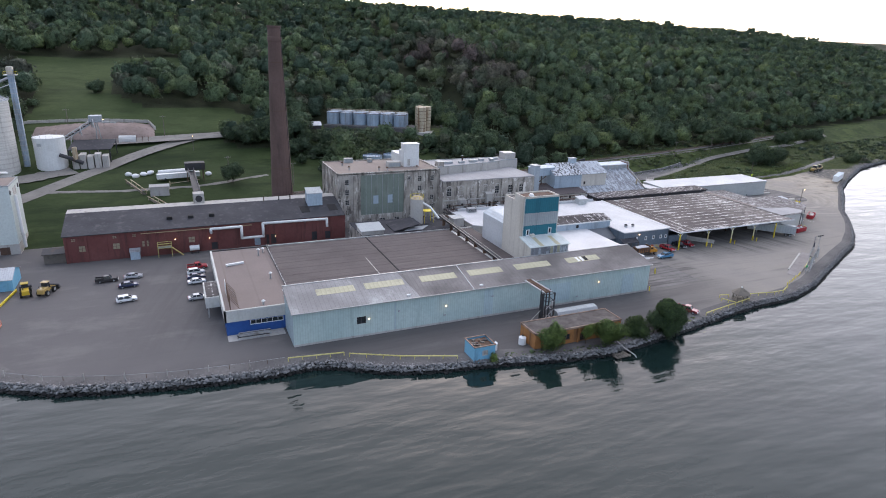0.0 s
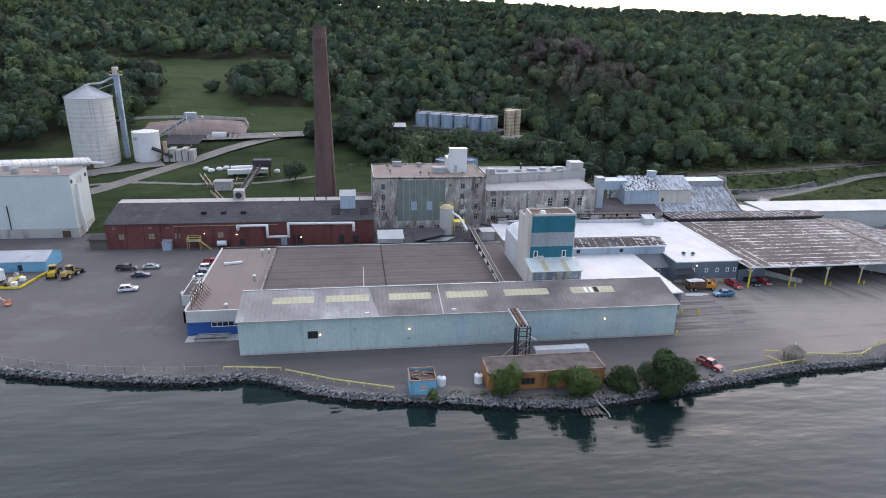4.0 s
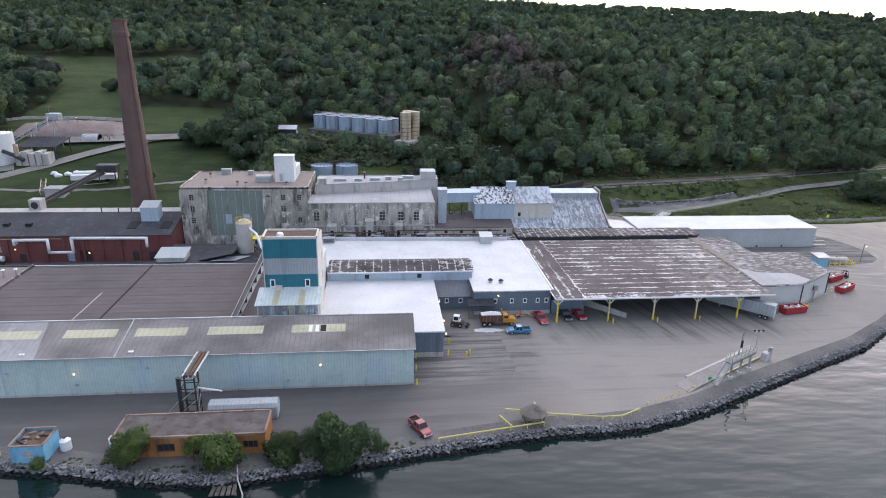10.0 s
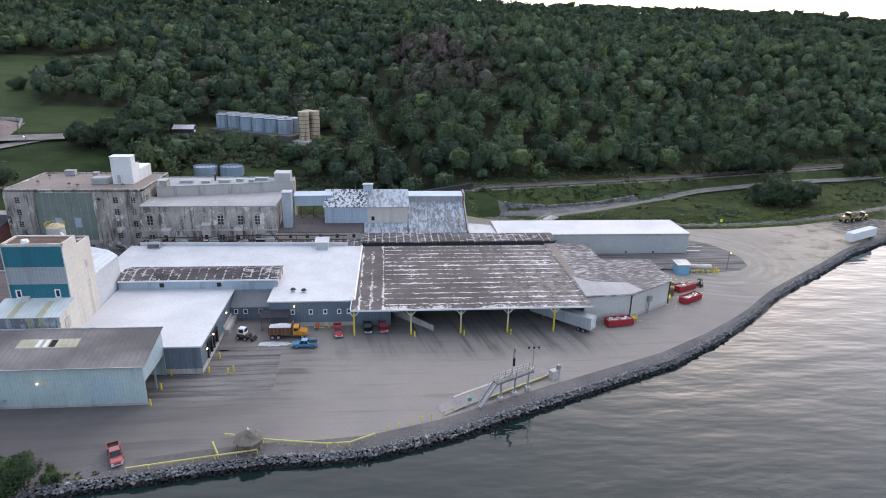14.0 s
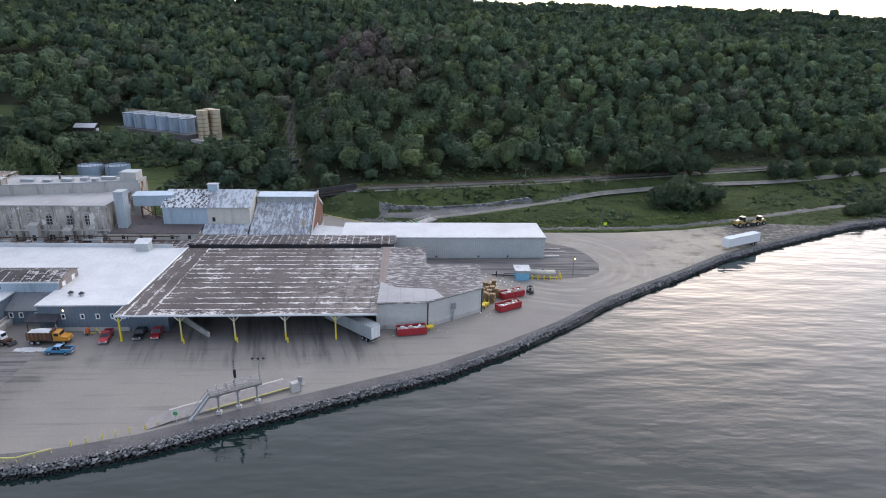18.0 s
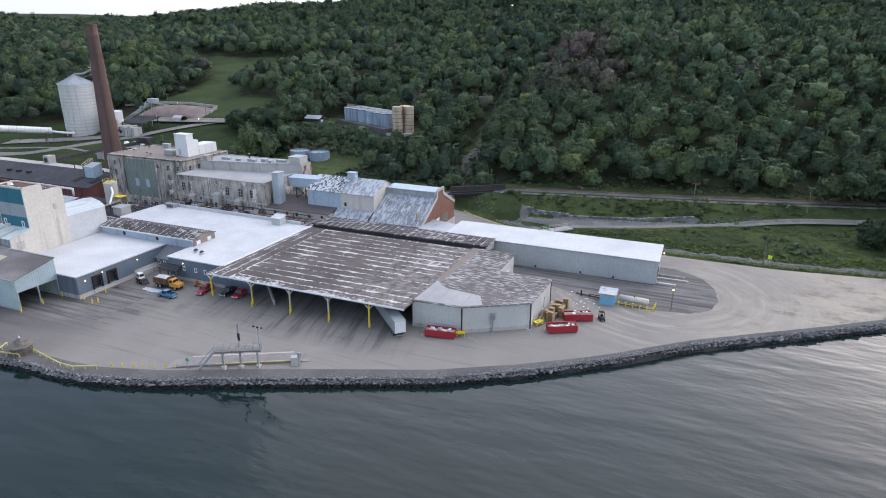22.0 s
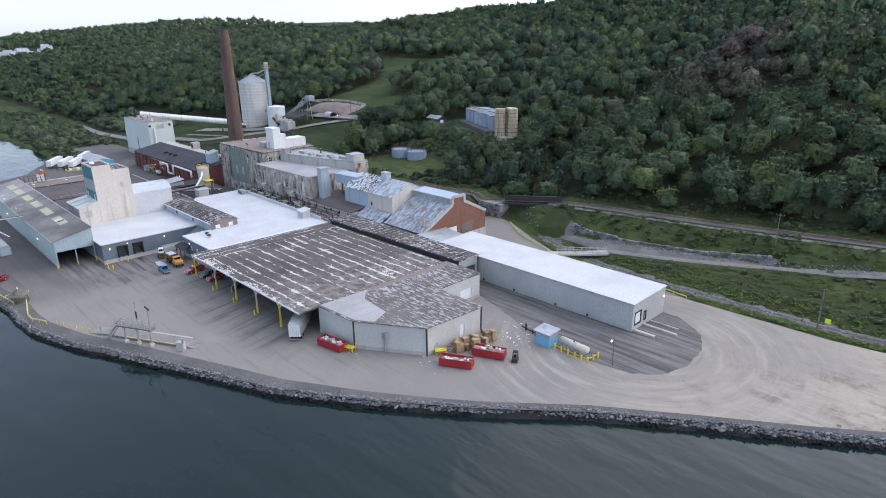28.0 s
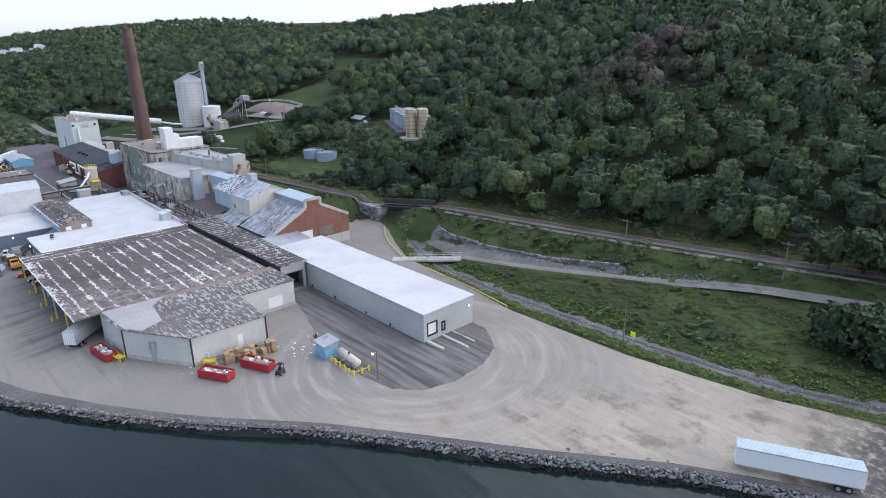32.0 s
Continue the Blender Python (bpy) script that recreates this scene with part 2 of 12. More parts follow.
RUST_TANK = surf("rust_stained_tank", (0.46, 0.38, 0.26), (0.54, 0.48, 0.36), (0.22, 0.13, 0.07), 0.7, dirt_lo=0.45, dirt_hi=0.7)
ROCK = surf("grey_riprap_stone", (0.27, 0.27, 0.27), (0.37, 0.365, 0.36), (0.12, 0.12, 0.12), 0.9, big=0.5, dirt_scale=(1, 1, 1), bump=0.12, island=1.1)
ROCK_WET = surf("wet_dark_stone", (0.010, 0.010, 0.011), (0.02, 0.02, 0.02), None, 0.6, bump=0.15)
RAIL_YELLOW = surf("faded_rail_yellow", (0.52, 0.46, 0.14), (0.60, 0.54, 0.22), (0.30, 0.24, 0.10), 0.7, dirt_scale=(1, 1, 1), dirt_freq=0.9)
YELLOW = plain("safety_yellow", (0.70, 0.55, 0.03), 0.55)
RED = plain("dumpster_red", (0.36, 0.022, 0.03), 0.5)
WHITE = plain("white_paint", (0.74, 0.75, 0.75), 0.5, vary=0.15)
WOOD = surf("pale_pallet_wood", (0.38, 0.27, 0.16), (0.48, 0.35, 0.22), (0.20, 0.14, 0.09), 0.85, dirt_scale=(1, 1, 1))
OLD_WOOD = surf("grey_weathered_wood", (0.15, 0.13, 0.11), (0.21, 0.19, 0.16), (0.08, 0.07, 0.06), 0.9, dirt_scale=(1, 1, 1))
PANE = plain("dark_window_glass", (0.03, 0.035, 0.04), 0.12, vary=0.5)
PANE_LIT = plain("boarded_window", (0.34, 0.30, 0.20), 0.6, vary=0.5)
LAMP = glow("lamp_glow", (1.0, 0.62, 0.28), 3.2)
BARK = surf("bark", (0.07, 0.055, 0.04), (0.10, 0.08, 0.06), None, 0.95)


def roof_mat(name, c1, c2, seam, spacing, axis, flake=None, flake_lo=0.5, flake_hi=0.6, seam_amt=0.5, flake_stretch=(0.35, 1.6, 1), flake_freq=0.9, rows=0.0):
    """Roof membrane with parallel seams; flaking paint gathers in broken rows along the seams."""
    m, N, L, B = nodes_of(name)
    v = coords(N, L, world_space=True)
    col = mixc(N, L, ramp(N, L, noisef(N, L, v, 0.09, 5), 0.3, 0.7), c1, c2)
    f = noisef(N, L, v, 2.2, 6, 0.7)
    col = mixc(N, L, mathf(N, L, "MULTIPLY", ramp(N, L, f, 0.3, 0.8), 0.35), col, tuple(0.55 * x for x in c1))
    w = wavef(N, L, v, 0.314159 / spacing, axis, 0.0)
    line = ramp(N, L, w, 0.975, 1.0)
    col = mixc(N, L, mathf(N, L, "MULTIPLY", line, seam_amt), col, seam)
    if flake:
        fv = coords(N, L, scale=flake_stretch, world_space=True)
        n = noisef(N, L, fv, flake_freq, 8, 0.7)
        if rows:
            wob = mathf(N, L, "MULTIPLY", ramp(N, L, w, 0.86, 1.0), rows)
            n = mathf(N, L, "ADD", n, wob)
        patch = mathf(N, L, "MULTIPLY", noisef(N, L, v, 0.05, 3), 0.35)
        n = mathf(N, L, "ADD", n, mathf(N, L, "SUBTRACT", patch, 0.175))
        col = mixc(N, L, ramp(N, L, n, flake_lo, flake_hi), col, flake)
    L.new(col, B.inputs["Base Color"])
    B.inputs["Roughness"].default_value = 0.85
    B.inputs["Specular IOR Level"].default_value = 0.25
    bumpf(N, L, B, mathf(N, L, "ADD", f, line), 0.03, 0.4)
    MATS[name] = m
    return m


BROWN_ROOF = roof_mat("brown_membrane_roof", (0.094, 0.080, 0.078), (0.128, 0.109, 0.105), (0.062, 0.052, 0.05), 2.4, "Y", (0.155, 0.135, 0.13), 0.55, 0.8, seam_amt=0.7, flake_stretch=(0.06, 0.5, 1), flake_freq=0.8)
OFFICE_ROOF = roof_mat("tan_membrane_roof", (0.20, 0.165, 0.15), (0.23, 0.19, 0.175), (0.15, 0.12, 0.11), 6.0, "X", seam_amt=0.3)
SHED_ROOF = roof_mat("weathered_grey_sheet_roof", (0.13, 0.12, 0.115), (0.27, 0.25, 0.24), (0.10, 0.095, 0.09), 1.0, "X", (0.42, 0.42, 0.41), 0.66, 0.9, 0.7, (0.5, 0.12, 1), 0.5)


def canopy_mat():
    """Brown sheet roof; white paint peels in broken wavy rows over the purlins and in columns near the west edge."""
    m, N, L, B = nodes_of("flaking_brown_roof")
    v = coords(N, L, world_space=True)
    sep = N.new("ShaderNodeSeparateXYZ")
    L.new(v, sep.inputs[0])
    col = mixc(N, L, ramp(N, L, noisef(N, L, v, 0.1, 6), 0.3, 0.7), (0.058, 0.048, 0.046), (0.102, 0.085, 0.08))
    col = mixc(N, L, mathf(N, L, "MULTIPLY", ramp(N, L, noisef(N, L, coords(N, L, (0.25, 1.4, 1), world_space=True), 0.8, 7, 0.7), 0.5, 0.7), 0.4), col, (0.22, 0.195, 0.18))
    worn = ramp(N, L, mathf(N, L, "ADD", sep.outputs[0], mathf(N, L, "MULTIPLY", noisef(N, L, v, 0.12, 5, 0.65), 26.0)), 196.0, 216.0)
    col = mixc(N, L, mathf(N, L, "MULTIPLY", mathf(N, L, "MULTIPLY", worn, ramp(N, L, noisef(N, L, v, 0.5, 6, 0.7), 0.35, 0.65)), 0.7), col, (0.27, 0.245, 0.225))
    f = noisef(N, L, v, 2.4, 6, 0.7)
    bent = mathf(N, L, "ADD", mathf(N, L, "MULTIPLY", mathf(N, L, "SUBTRACT", noisef(N, L, v, 0.35, 4), 0.5), 1.3), mathf(N, L, "MULTIPLY", mathf(N, L, "SUBTRACT", noisef(N, L, v, 1.3, 4), 0.5), 1.0))
    rows = []
    for axis, gap in ((1, 3.1), (0, 2.75)):
        pos = mathf(N, L, "ADD", sep.outputs[axis], bent)
        near = mathf(N, L, "ABSOLUTE", mathf(N, L, "SUBTRACT", mathf(N, L, "FRACT", mathf(N, L, "DIVIDE", pos, gap), 0), 0.5), 0)
        rows.append(ramp(N, L, near, 0.19, 0.0))
    west = ramp(N, L, sep.outputs[0], 161.5, 161.0)
    east = mathf(N, L, "SUBTRACT", 1.0, west)
    row = mathf(N, L, "ADD", mathf(N, L, "MULTIPLY", rows[0], east), mathf(N, L, "MULTIPLY", rows[1], west))
    front = ramp(N, L, mathf(N, L, "ADD", sep.outputs[1], mathf(N, L, "MULTIPLY", bent, 1.5)), 151.0, 148.0)
    peel = noisef(N, L, coords(N, L, (0.75, 1.1, 1), world_space=True), 1.1, 8, 0.8)
    zone = mathf(N, L, "MULTIPLY", mathf(N, L, "SUBTRACT", noisef(N, L, v, 0.14, 4), 0.5), 0.75)
    n = mathf(N, L, "ADD", mathf(N, L, "ADD", peel, zone), mathf(N, L, "ADD", mathf(N, L, "MULTIPLY", row, 0.20), mathf(N, L, "MULTIPLY", front, 0.12)))
    col = mixc(N, L, ramp(N, L, n, 0.632, 0.70), col, (0.56, 0.54, 0.52))
    seam = wavef(N, L, v, 0.314159 / 6.2, "X")
    col = mixc(N, L, mathf(N, L, "MULTIPLY", ramp(N, L, seam, 0.99, 1.0), 0.5), col, (0.05, 0.042, 0.04))
    L.new(col, B.inputs["Base Color"])
    B.inputs["Roughness"].default_value = 0.9
    bumpf(N, L, B, mathf(N, L, "ADD", f, row), 0.04, 0.4)
    return m


CANOPY_ROOF = canopy_mat()
POLY_ROOF = roof_mat("mottled_grey_brown_roof", (0.105, 0.094, 0.092), (0.165, 0.15, 0.145), (0.07, 0.06, 0.055), 1.3, "Y", (0.38, 0.37, 0.36), 0.50, 0.60, 0.5, (0.35, 1.3, 1), 1.5, rows=0.05)
TAR_ROOF = roof_mat("patched_tar_roof", (0.05, 0.045, 0.046), (0.12, 0.108, 0.105), (0.03, 0.03, 0.03), 2.1, "X", (0.42, 0.40, 0.39), 0.56, 0.64, 0.4, (0.55, 1.3, 1), 0.9, rows=0.12)
PEEL_ROOF = roof_mat("peeling_silver_roof", (0.06, 0.06, 0.066), (0.10, 0.10, 0.105), (0.05, 0.05, 0.05), 0.9, "X", (0.50, 0.53, 0.56), 0.45, 0.50, 0.6, (1.2, 0.7, 0.7), 1.0)
PEEL_ROOF_2 = roof_mat("half_peeled_silver_roof", (0.17, 0.175, 0.19), (0.27, 0.28, 0.30), (0.12, 0.12, 0.13), 0.9, "X", (0.44, 0.48, 0.52), 0.40, 0.58, 0.6, (1.3, 0.5, 0.5), 0.9)
MILL_ROOF = roof_mat("dusty_tan_roof", (0.22, 0.18, 0.16), (0.27, 0.23, 0.20), (0.16, 0.13, 0.12), 4.0, "X", (0.36, 0.34, 0.32), 0.62, 0.85, 0.3, (0.4, 0.4, 1), 0.3)
PALE_ROOF = roof_mat("pale_grey_roof", (0.33, 0.325, 0.325), (0.41, 0.405, 0.405), (0.22, 0.2, 0.19), 3.0, "X", (0.55, 0.54, 0.53), 0.60, 0.85, 0.3, (0.5, 0.5, 1), 0.4)


def ground_mats():
    # hillside grass and soil
    m, N, L, B = nodes_of("rough_grass")
    v = coords(N, L)
    col = mixc(N, L, ramp(N, L, noisef(N, L, v, 0.03, 6), 0.35, 0.65), (0.044, 0.060, 0.025), (0.076, 0.100, 0.037))
    col = mixc(N, L, ramp(N, L, noisef(N, L, v, 0.35, 8, 0.7), 0.45, 0.75), col, (0.036, 0.050, 0.022))
    col = mixc(N, L, mathf(N, L, "MULTIPLY", ramp(N, L, noisef(N, L, v, 0.11, 6, 0.6), 0.6, 0.8), 0.5), col, (0.075, 0.075, 0.045))
    col = mixc(N, L, mathf(N, L, "MULTIPLY", ramp(N, L, noisef(N, L, coords(N, L, (0.5, 1.3, 1)), 0.16, 7, 0.7), 0.48, 0.6), 0.7), col, (0.030, 0.046, 0.018))
    col = mixc(N, L, mathf(N, L, "MULTIPLY", ramp(N, L, noisef(N, L, coords(N, L, (0.6, 1.2, 1)), 0.22, 7, 0.7), 0.56, 0.68), 0.7), col, (0.088, 0.135, 0.036))
    L.new(col, B.inputs["Base Color"])
    B.inputs["Roughness"].default_value = 0.95
    B.inputs["Specular IOR Level"].default_value = 0.1
    bumpf(N, L, B, noisef(N, L, v, 1.5, 8, 0.7), 0.5, 0.6)
    MATS["grass"] = m
    # asphalt turning to dusty gravel towards the east
    m, N, L, B = nodes_of("worn_yard_asphalt")
    v = coords(N, L)
    sep = N.new("ShaderNodeSeparateXYZ")
    L.new(v, sep.inputs[0])
    wob = mathf(N, L, "MULTIPLY", mathf(N, L, "SUBTRACT", noisef(N, L, v, 0.03, 4), 0.5), 70.0)
    east = ramp(N, L, mathf(N, L, "ADD", sep.outputs[0], wob), 105.0, 160.0)
    far = ramp(N, L, mathf(N, L, "ADD", sep.outputs[0], wob), 255.0, 300.0)
    base = mixc(N, L, east, (0.118, 0.112, 0.112), (0.27, 0.249, 0.22))
    base = mixc(N, L, far, base, (0.42, 0.37, 0.295))
    base = mixc(N, L, mathf(N, L, "MULTIPLY", far, ramp(N, L, noisef(N, L, v, 0.14, 5, 0.65), 0.5, 0.68)), base, (0.20, 0.165, 0.12))
    dust = ramp(N, L, noisef(N, L, coords(N, L, (1, 1.8, 1)), 0.05, 7, 0.68), 0.5, 0.66)
    base = mixc(N, L, mathf(N, L, "MULTIPLY", dust, 0.6), base, mixc(N, L, east, (0.185, 0.175, 0.168), (0.29, 0.268, 0.245)))
    patch = ramp(N, L, noisef(N, L, v, 0.06, 6, 0.6), 0.35, 0.7)
    base = mixc(N, L, mathf(N, L, "MULTIPLY", patch, 0.45), base, mixc(N, L, east, (0.145, 0.138, 0.135), (0.20, 0.188, 0.182)))
    loop = ramp(N, L, sep.outputs[0], 222.0, 246.0)
    streak = ramp(N, L, noisef(N, L, coords(N, L, (0.05, 0.7, 1)), 1.0, 5, 0.6), 0.5, 0.75)
    base = mixc(N, L, mathf(N, L, "MULTIPLY", mathf(N, L, "MULTIPLY", streak, mathf(N, L, "SUBTRACT", 1.0, loop)), 0.35), base, (0.10, 0.095, 0.095))
    # wheel tracks that swing round the end of the long warehouse
    dx, dy = mathf(N, L, "SUBTRACT", sep.outputs[0], 262.0), mathf(N, L, "SUBTRACT", sep.outputs[1], 197.0)
    ring = N.new("ShaderNodeCombineXYZ")
    rad = mathf(N, L, "SQRT", mathf(N, L, "ADD", mathf(N, L, "MULTIPLY", dx, dx), mathf(N, L, "MULTIPLY", dy, dy)), 0)
    L.new(mathf(N, L, "MULTIPLY", rad, 0.5), ring.inputs[0])
    L.new(mathf(N, L, "MULTIPLY", mathf(N, L, "ARCTAN2", dy, dx), 1.4), ring.inputs[1])
    tracks = noisef(N, L, ring.outputs[0], 1.0, 6, 0.65)
    near_loop = mathf(N, L, "MULTIPLY", loop, ramp(N, L, rad, 44.0, 30.0))
    base = mixc(N, L, mathf(N, L, "MULTIPLY", near_loop, mathf(N, L, "MULTIPLY", ramp(N, L, tracks, 0.48, 0.66), 0.6)), base, (0.40, 0.365, 0.315))
    base = mixc(N, L, mathf(N, L, "MULTIPLY", near_loop, mathf(N, L, "MULTIPLY", ramp(N, L, tracks, 0.46, 0.34), 0.5)), base, (0.22, 0.20, 0.18))
    # rutted sandy lot: streaks along the shore and dried mud
    lot = ramp(N, L, mathf(N, L, "ADD", sep.outputs[0], wob), 280.0, 300.0)
    ruts = noisef(N, L, coords(N, L, (0.09, 0.9, 1), -32), 0.8, 6, 0.7)
    base = mixc(N, L, mathf(N, L, "MULTIPLY", lot, mathf(N, L, "MULTIPLY", ramp(N, L, ruts, 0.5, 0.66), 0.5)), base, (0.47, 0.43, 0.36))
    base = mixc(N, L, mathf(N, L, "MULTIPLY", lot, mathf(N, L, "MULTIPLY", ramp(N, L, ruts, 0.44, 0.32), 0.7)), base, (0.24, 0.21, 0.165))
    stony = ramp(N, L, mathf(N, L, "ADD", sep.outputs[0], mathf(N, L, "MULTIPLY", wob, 0.4)), 322.0, 334.0)
    base = mixc(N, L, mathf(N, L, "MULTIPLY", stony, ramp(N, L, noisef(N, L, v, 0.5, 7, 0.75), 0.3, 0.55)), base, (0.085, 0.083, 0.078))
    # oil and tyre grime in front of the docks, along the shed lane and at the warehouse end
    wob2 = mathf(N, L, "MULTIPLY", mathf(N, L, "SUBTRACT", noisef(N, L, v, 0.16, 4), 0.5), 16.0)
    for cx, cy, hx, hy, turn, amt, fill in ((182, 149, 36, 15, 102, 0.55, 0.25), (131, 133, 18, 16, 0, 0.7, 0.15), (60, 112, 95, 12, 2, 0.3, 0.35), (20, 160, 40, 40, 75, 0.3, 0.1)):
        a = radians(turn)
        mx = ramp(N, L, mathf(N, L, "ABSOLUTE", mathf(N, L, "ADD", mathf(N, L, "SUBTRACT", sep.outputs[0], cx), wob2), 0), hx, hx * 0.6)
        my = ramp(N, L, mathf(N, L, "ABSOLUTE", mathf(N, L, "ADD", mathf(N, L, "SUBTRACT", sep.outputs[1], cy), mathf(N, L, "MULTIPLY", wob2, 0.5)), 0), hy, hy * 0.5)
        along = mathf(N, L, "ADD", mathf(N, L, "MULTIPLY", sep.outputs[0], math.cos(a)), mathf(N, L, "MULTIPLY", sep.outputs[1], math.sin(a)))
        cross = mathf(N, L, "SUBTRACT", mathf(N, L, "MULTIPLY", sep.outputs[1], math.cos(a)), mathf(N, L, "MULTIPLY", sep.outputs[0], math.sin(a)))
        uv = N.new("ShaderNodeCombineXYZ")
        L.new(mathf(N, L, "MULTIPLY", cross, 0.42), uv.inputs[0])
        L.new(mathf(N, L, "MULTIPLY", along, 0.025), uv.inputs[1])
        tv = ramp(N, L, noisef(N, L, uv.outputs[0], 1.0, 5, 0.65), 0.44, 0.64)
        k = mathf(N, L, "MULTIPLY", mathf(N, L, "MULTIPLY", mx, my), mathf(N, L, "ADD", mathf(N, L, "MULTIPLY", tv, amt), fill))
        base = mixc(N, L, k, base, (0.082, 0.077, 0.075))
    grain = noisef(N, L, v, 3.0, 8, 0.75)
    base = mixc(N, L, mathf(N, L, "MULTIPLY", ramp(N, L, grain, 0.35, 0.8), 0.35), base, (0.09, 0.085, 0.083))
    L.new(base, B.inputs["Base Color"])
    B.inputs["Roughness"].default_value = 0.92
    B.inputs["Specular IOR Level"].default_value = 0.2
    bumpf(N, L, B, grain, 0.04, 0.5)
    MATS["yard"] = m
    # dark strip, tracks and stained aprons
    MATS["dark_asphalt"] = surf("dark_stained_asphalt", (0.155, 0.147, 0.142), (0.21, 0.20, 0.19), (0.075, 0.07, 0.068), 0.92, dirt_scale=(0.06, 1, 1), dirt_freq=0.6, dirt_lo=0.42, dirt_hi=0.66)
    MATS["road"] = surf("pale_gravel_road", (0.19, 0.18, 0.165), (0.25, 0.235, 0.215), (0.13, 0.125, 0.115), 0.95, dirt_scale=(1, 1, 1))
    MATS["bank"] = surf("dark_gravel_bank", (0.10, 0.096, 0.096), (0.155, 0.147, 0.143), (0.07, 0.068, 0.068), 0.95, dirt_scale=(1, 1, 1), dirt_freq=1.2)
    MATS["wet_or_shaded_bed"] = surf("wet_stream_and_shaded_stones", (0.05, 0.05, 0.05), (0.09, 0.088, 0.085), (0.03, 0.03, 0.032), 0.6, dirt_scale=(1, 1, 1), dirt_freq=1.5)
    MATS["cobble"] = surf("grey_river_gravel", (0.12, 0.118, 0.114), (0.19, 0.185, 0.178), (0.065, 0.062, 0.058), 0.95, fine=2.5, dirt_scale=(1, 1, 1), dirt_freq=0.9, bump=0.1)
    MATS["lawn"] = surf("mown_grass", (0.027, 0.043, 0.016), (0.043, 0.062, 0.024), (0.018, 0.029, 0.012), 0.95, big=0.05, fine=0.5, dirt_scale=(0.3, 1, 1), dirt_freq=0.12, dirt_lo=0.45, dirt_hi=0.7, bump=0.3, spec=0.1)
    MATS["hay"] = surf("hay_meadow", (0.045, 0.065, 0.026), (0.066, 0.089, 0.036), (0.031, 0.046, 0.020), 0.95, big=0.04, fine=0.4, dirt_scale=(0.4, 1, 1), dirt_freq=0.1, dirt_lo=0.45, dirt_hi=0.75, bump=0.3, spec=0.1)
    # dark litter tone that also carries the shade under the trees
    MATS["forest_floor"] = surf("shady_forest_floor", (0.030, 0.036, 0.020), (0.046, 0.052, 0.028), (0.02, 0.022, 0.014), 0.95, dirt_scale=(1, 1, 1), bump=0.3, spec=0.1)
    # lake
    m, N, L, B = nodes_of("lake_water")
    v = coords(N, L)
    B.inputs["Base Color"].default_value = (0.008, 0.0185, 0.0175, 1)
    B.inputs["IOR"].default_value = 1.33
    # long low swell, wind ripples and calm slicks
    slick = ramp(N, L, noisef(N, L, coords(N, L, (0.35, 1.0, 1), 18), 0.03, 5, 0.55), 0.42, 0.62)
    L.new(mathf(N, L, "ADD", mathf(N, L, "MULTIPLY", slick, 0.10), 0.05), B.inputs["Roughness"])
    a = noisef(N, L, coords(N, L, (0.4, 1.15, 1), 14), 0.17, 2.5, 0.5)
    b = noisef(N, L, coords(N, L, (0.7, 1.3, 1), -15), 0.6, 4, 0.6)
    c = noisef(N, L, coords(N, L, (0.3, 1.0, 1), 8), 0.05, 3, 0.5)
    chop = mathf(N, L, "MULTIPLY", b, mathf(N, L, "ADD", mathf(N, L, "MULTIPLY", slick, 0.13), 0.04))
    h = mathf(N, L, "ADD", mathf(N, L, "ADD", a, chop), mathf(N, L, "MULTIPLY", c, 1.0))
    bumpf(N, L, B, h, 0.6, 0.55)
    MATS["water"] = m


ground_mats()


def leaf_mat(name, dark, light, dry, mottle=1.0):
    m, N, L, B = nodes_of(name)
    at = N.new("ShaderNodeAttribute")
    at.attribute_name = "tint"
    sep = N.new("ShaderNodeSeparateXYZ")
    L.new(at.outputs["Vector"], sep.inputs[0])
    v = coords(N, L, world_space=True)
    warm = ramp(N, L, noisef(N, L, v, 0.06, 2), 0.4, 0.62)
    col = mixc(N, L, sep.outputs[0], dark, mixc(N, L, warm, light, (light[0] * 1.12, light[1], light[2] * 0.7)))
    col = mixc(N, L, sep.outputs[1], col, dry)
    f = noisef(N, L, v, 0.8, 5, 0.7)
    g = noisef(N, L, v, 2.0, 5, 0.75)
    # shade between leaf clumps, put into the colour at the bump's low spots
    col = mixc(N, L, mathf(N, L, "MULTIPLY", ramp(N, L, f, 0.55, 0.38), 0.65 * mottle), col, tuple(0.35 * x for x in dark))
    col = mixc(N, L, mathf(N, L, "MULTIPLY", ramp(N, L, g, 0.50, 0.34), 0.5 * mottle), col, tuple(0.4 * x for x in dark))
    L.new(col, B.inputs["Base Color"])
    no = N.new("ShaderNodeAttribute")
    no.attribute_name = "soft"
    bp = N.new("ShaderNodeBump")
    bp.inputs["Distance"].default_value, bp.inputs["Strength"].default_value = 1.1 * mottle, 1.0
    L.new(mathf(N, L, "ADD", f, mathf(N, L, "MULTIPLY", g, 0.45)), bp.inputs["Height"])
    L.new(no.outputs["Vector"], bp.inputs["Normal"])
    L.new(bp.outputs[0], B.inputs["Normal"])
    B.inputs["Roughness"].default_value = 0.8
    B.inputs["Specular IOR Level"].default_value = 0.12
    MATS[name] = m
    return m


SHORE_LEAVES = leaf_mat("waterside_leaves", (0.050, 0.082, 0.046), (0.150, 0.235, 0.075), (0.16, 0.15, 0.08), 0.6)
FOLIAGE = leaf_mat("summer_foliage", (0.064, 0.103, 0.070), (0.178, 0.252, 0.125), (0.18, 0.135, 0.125))


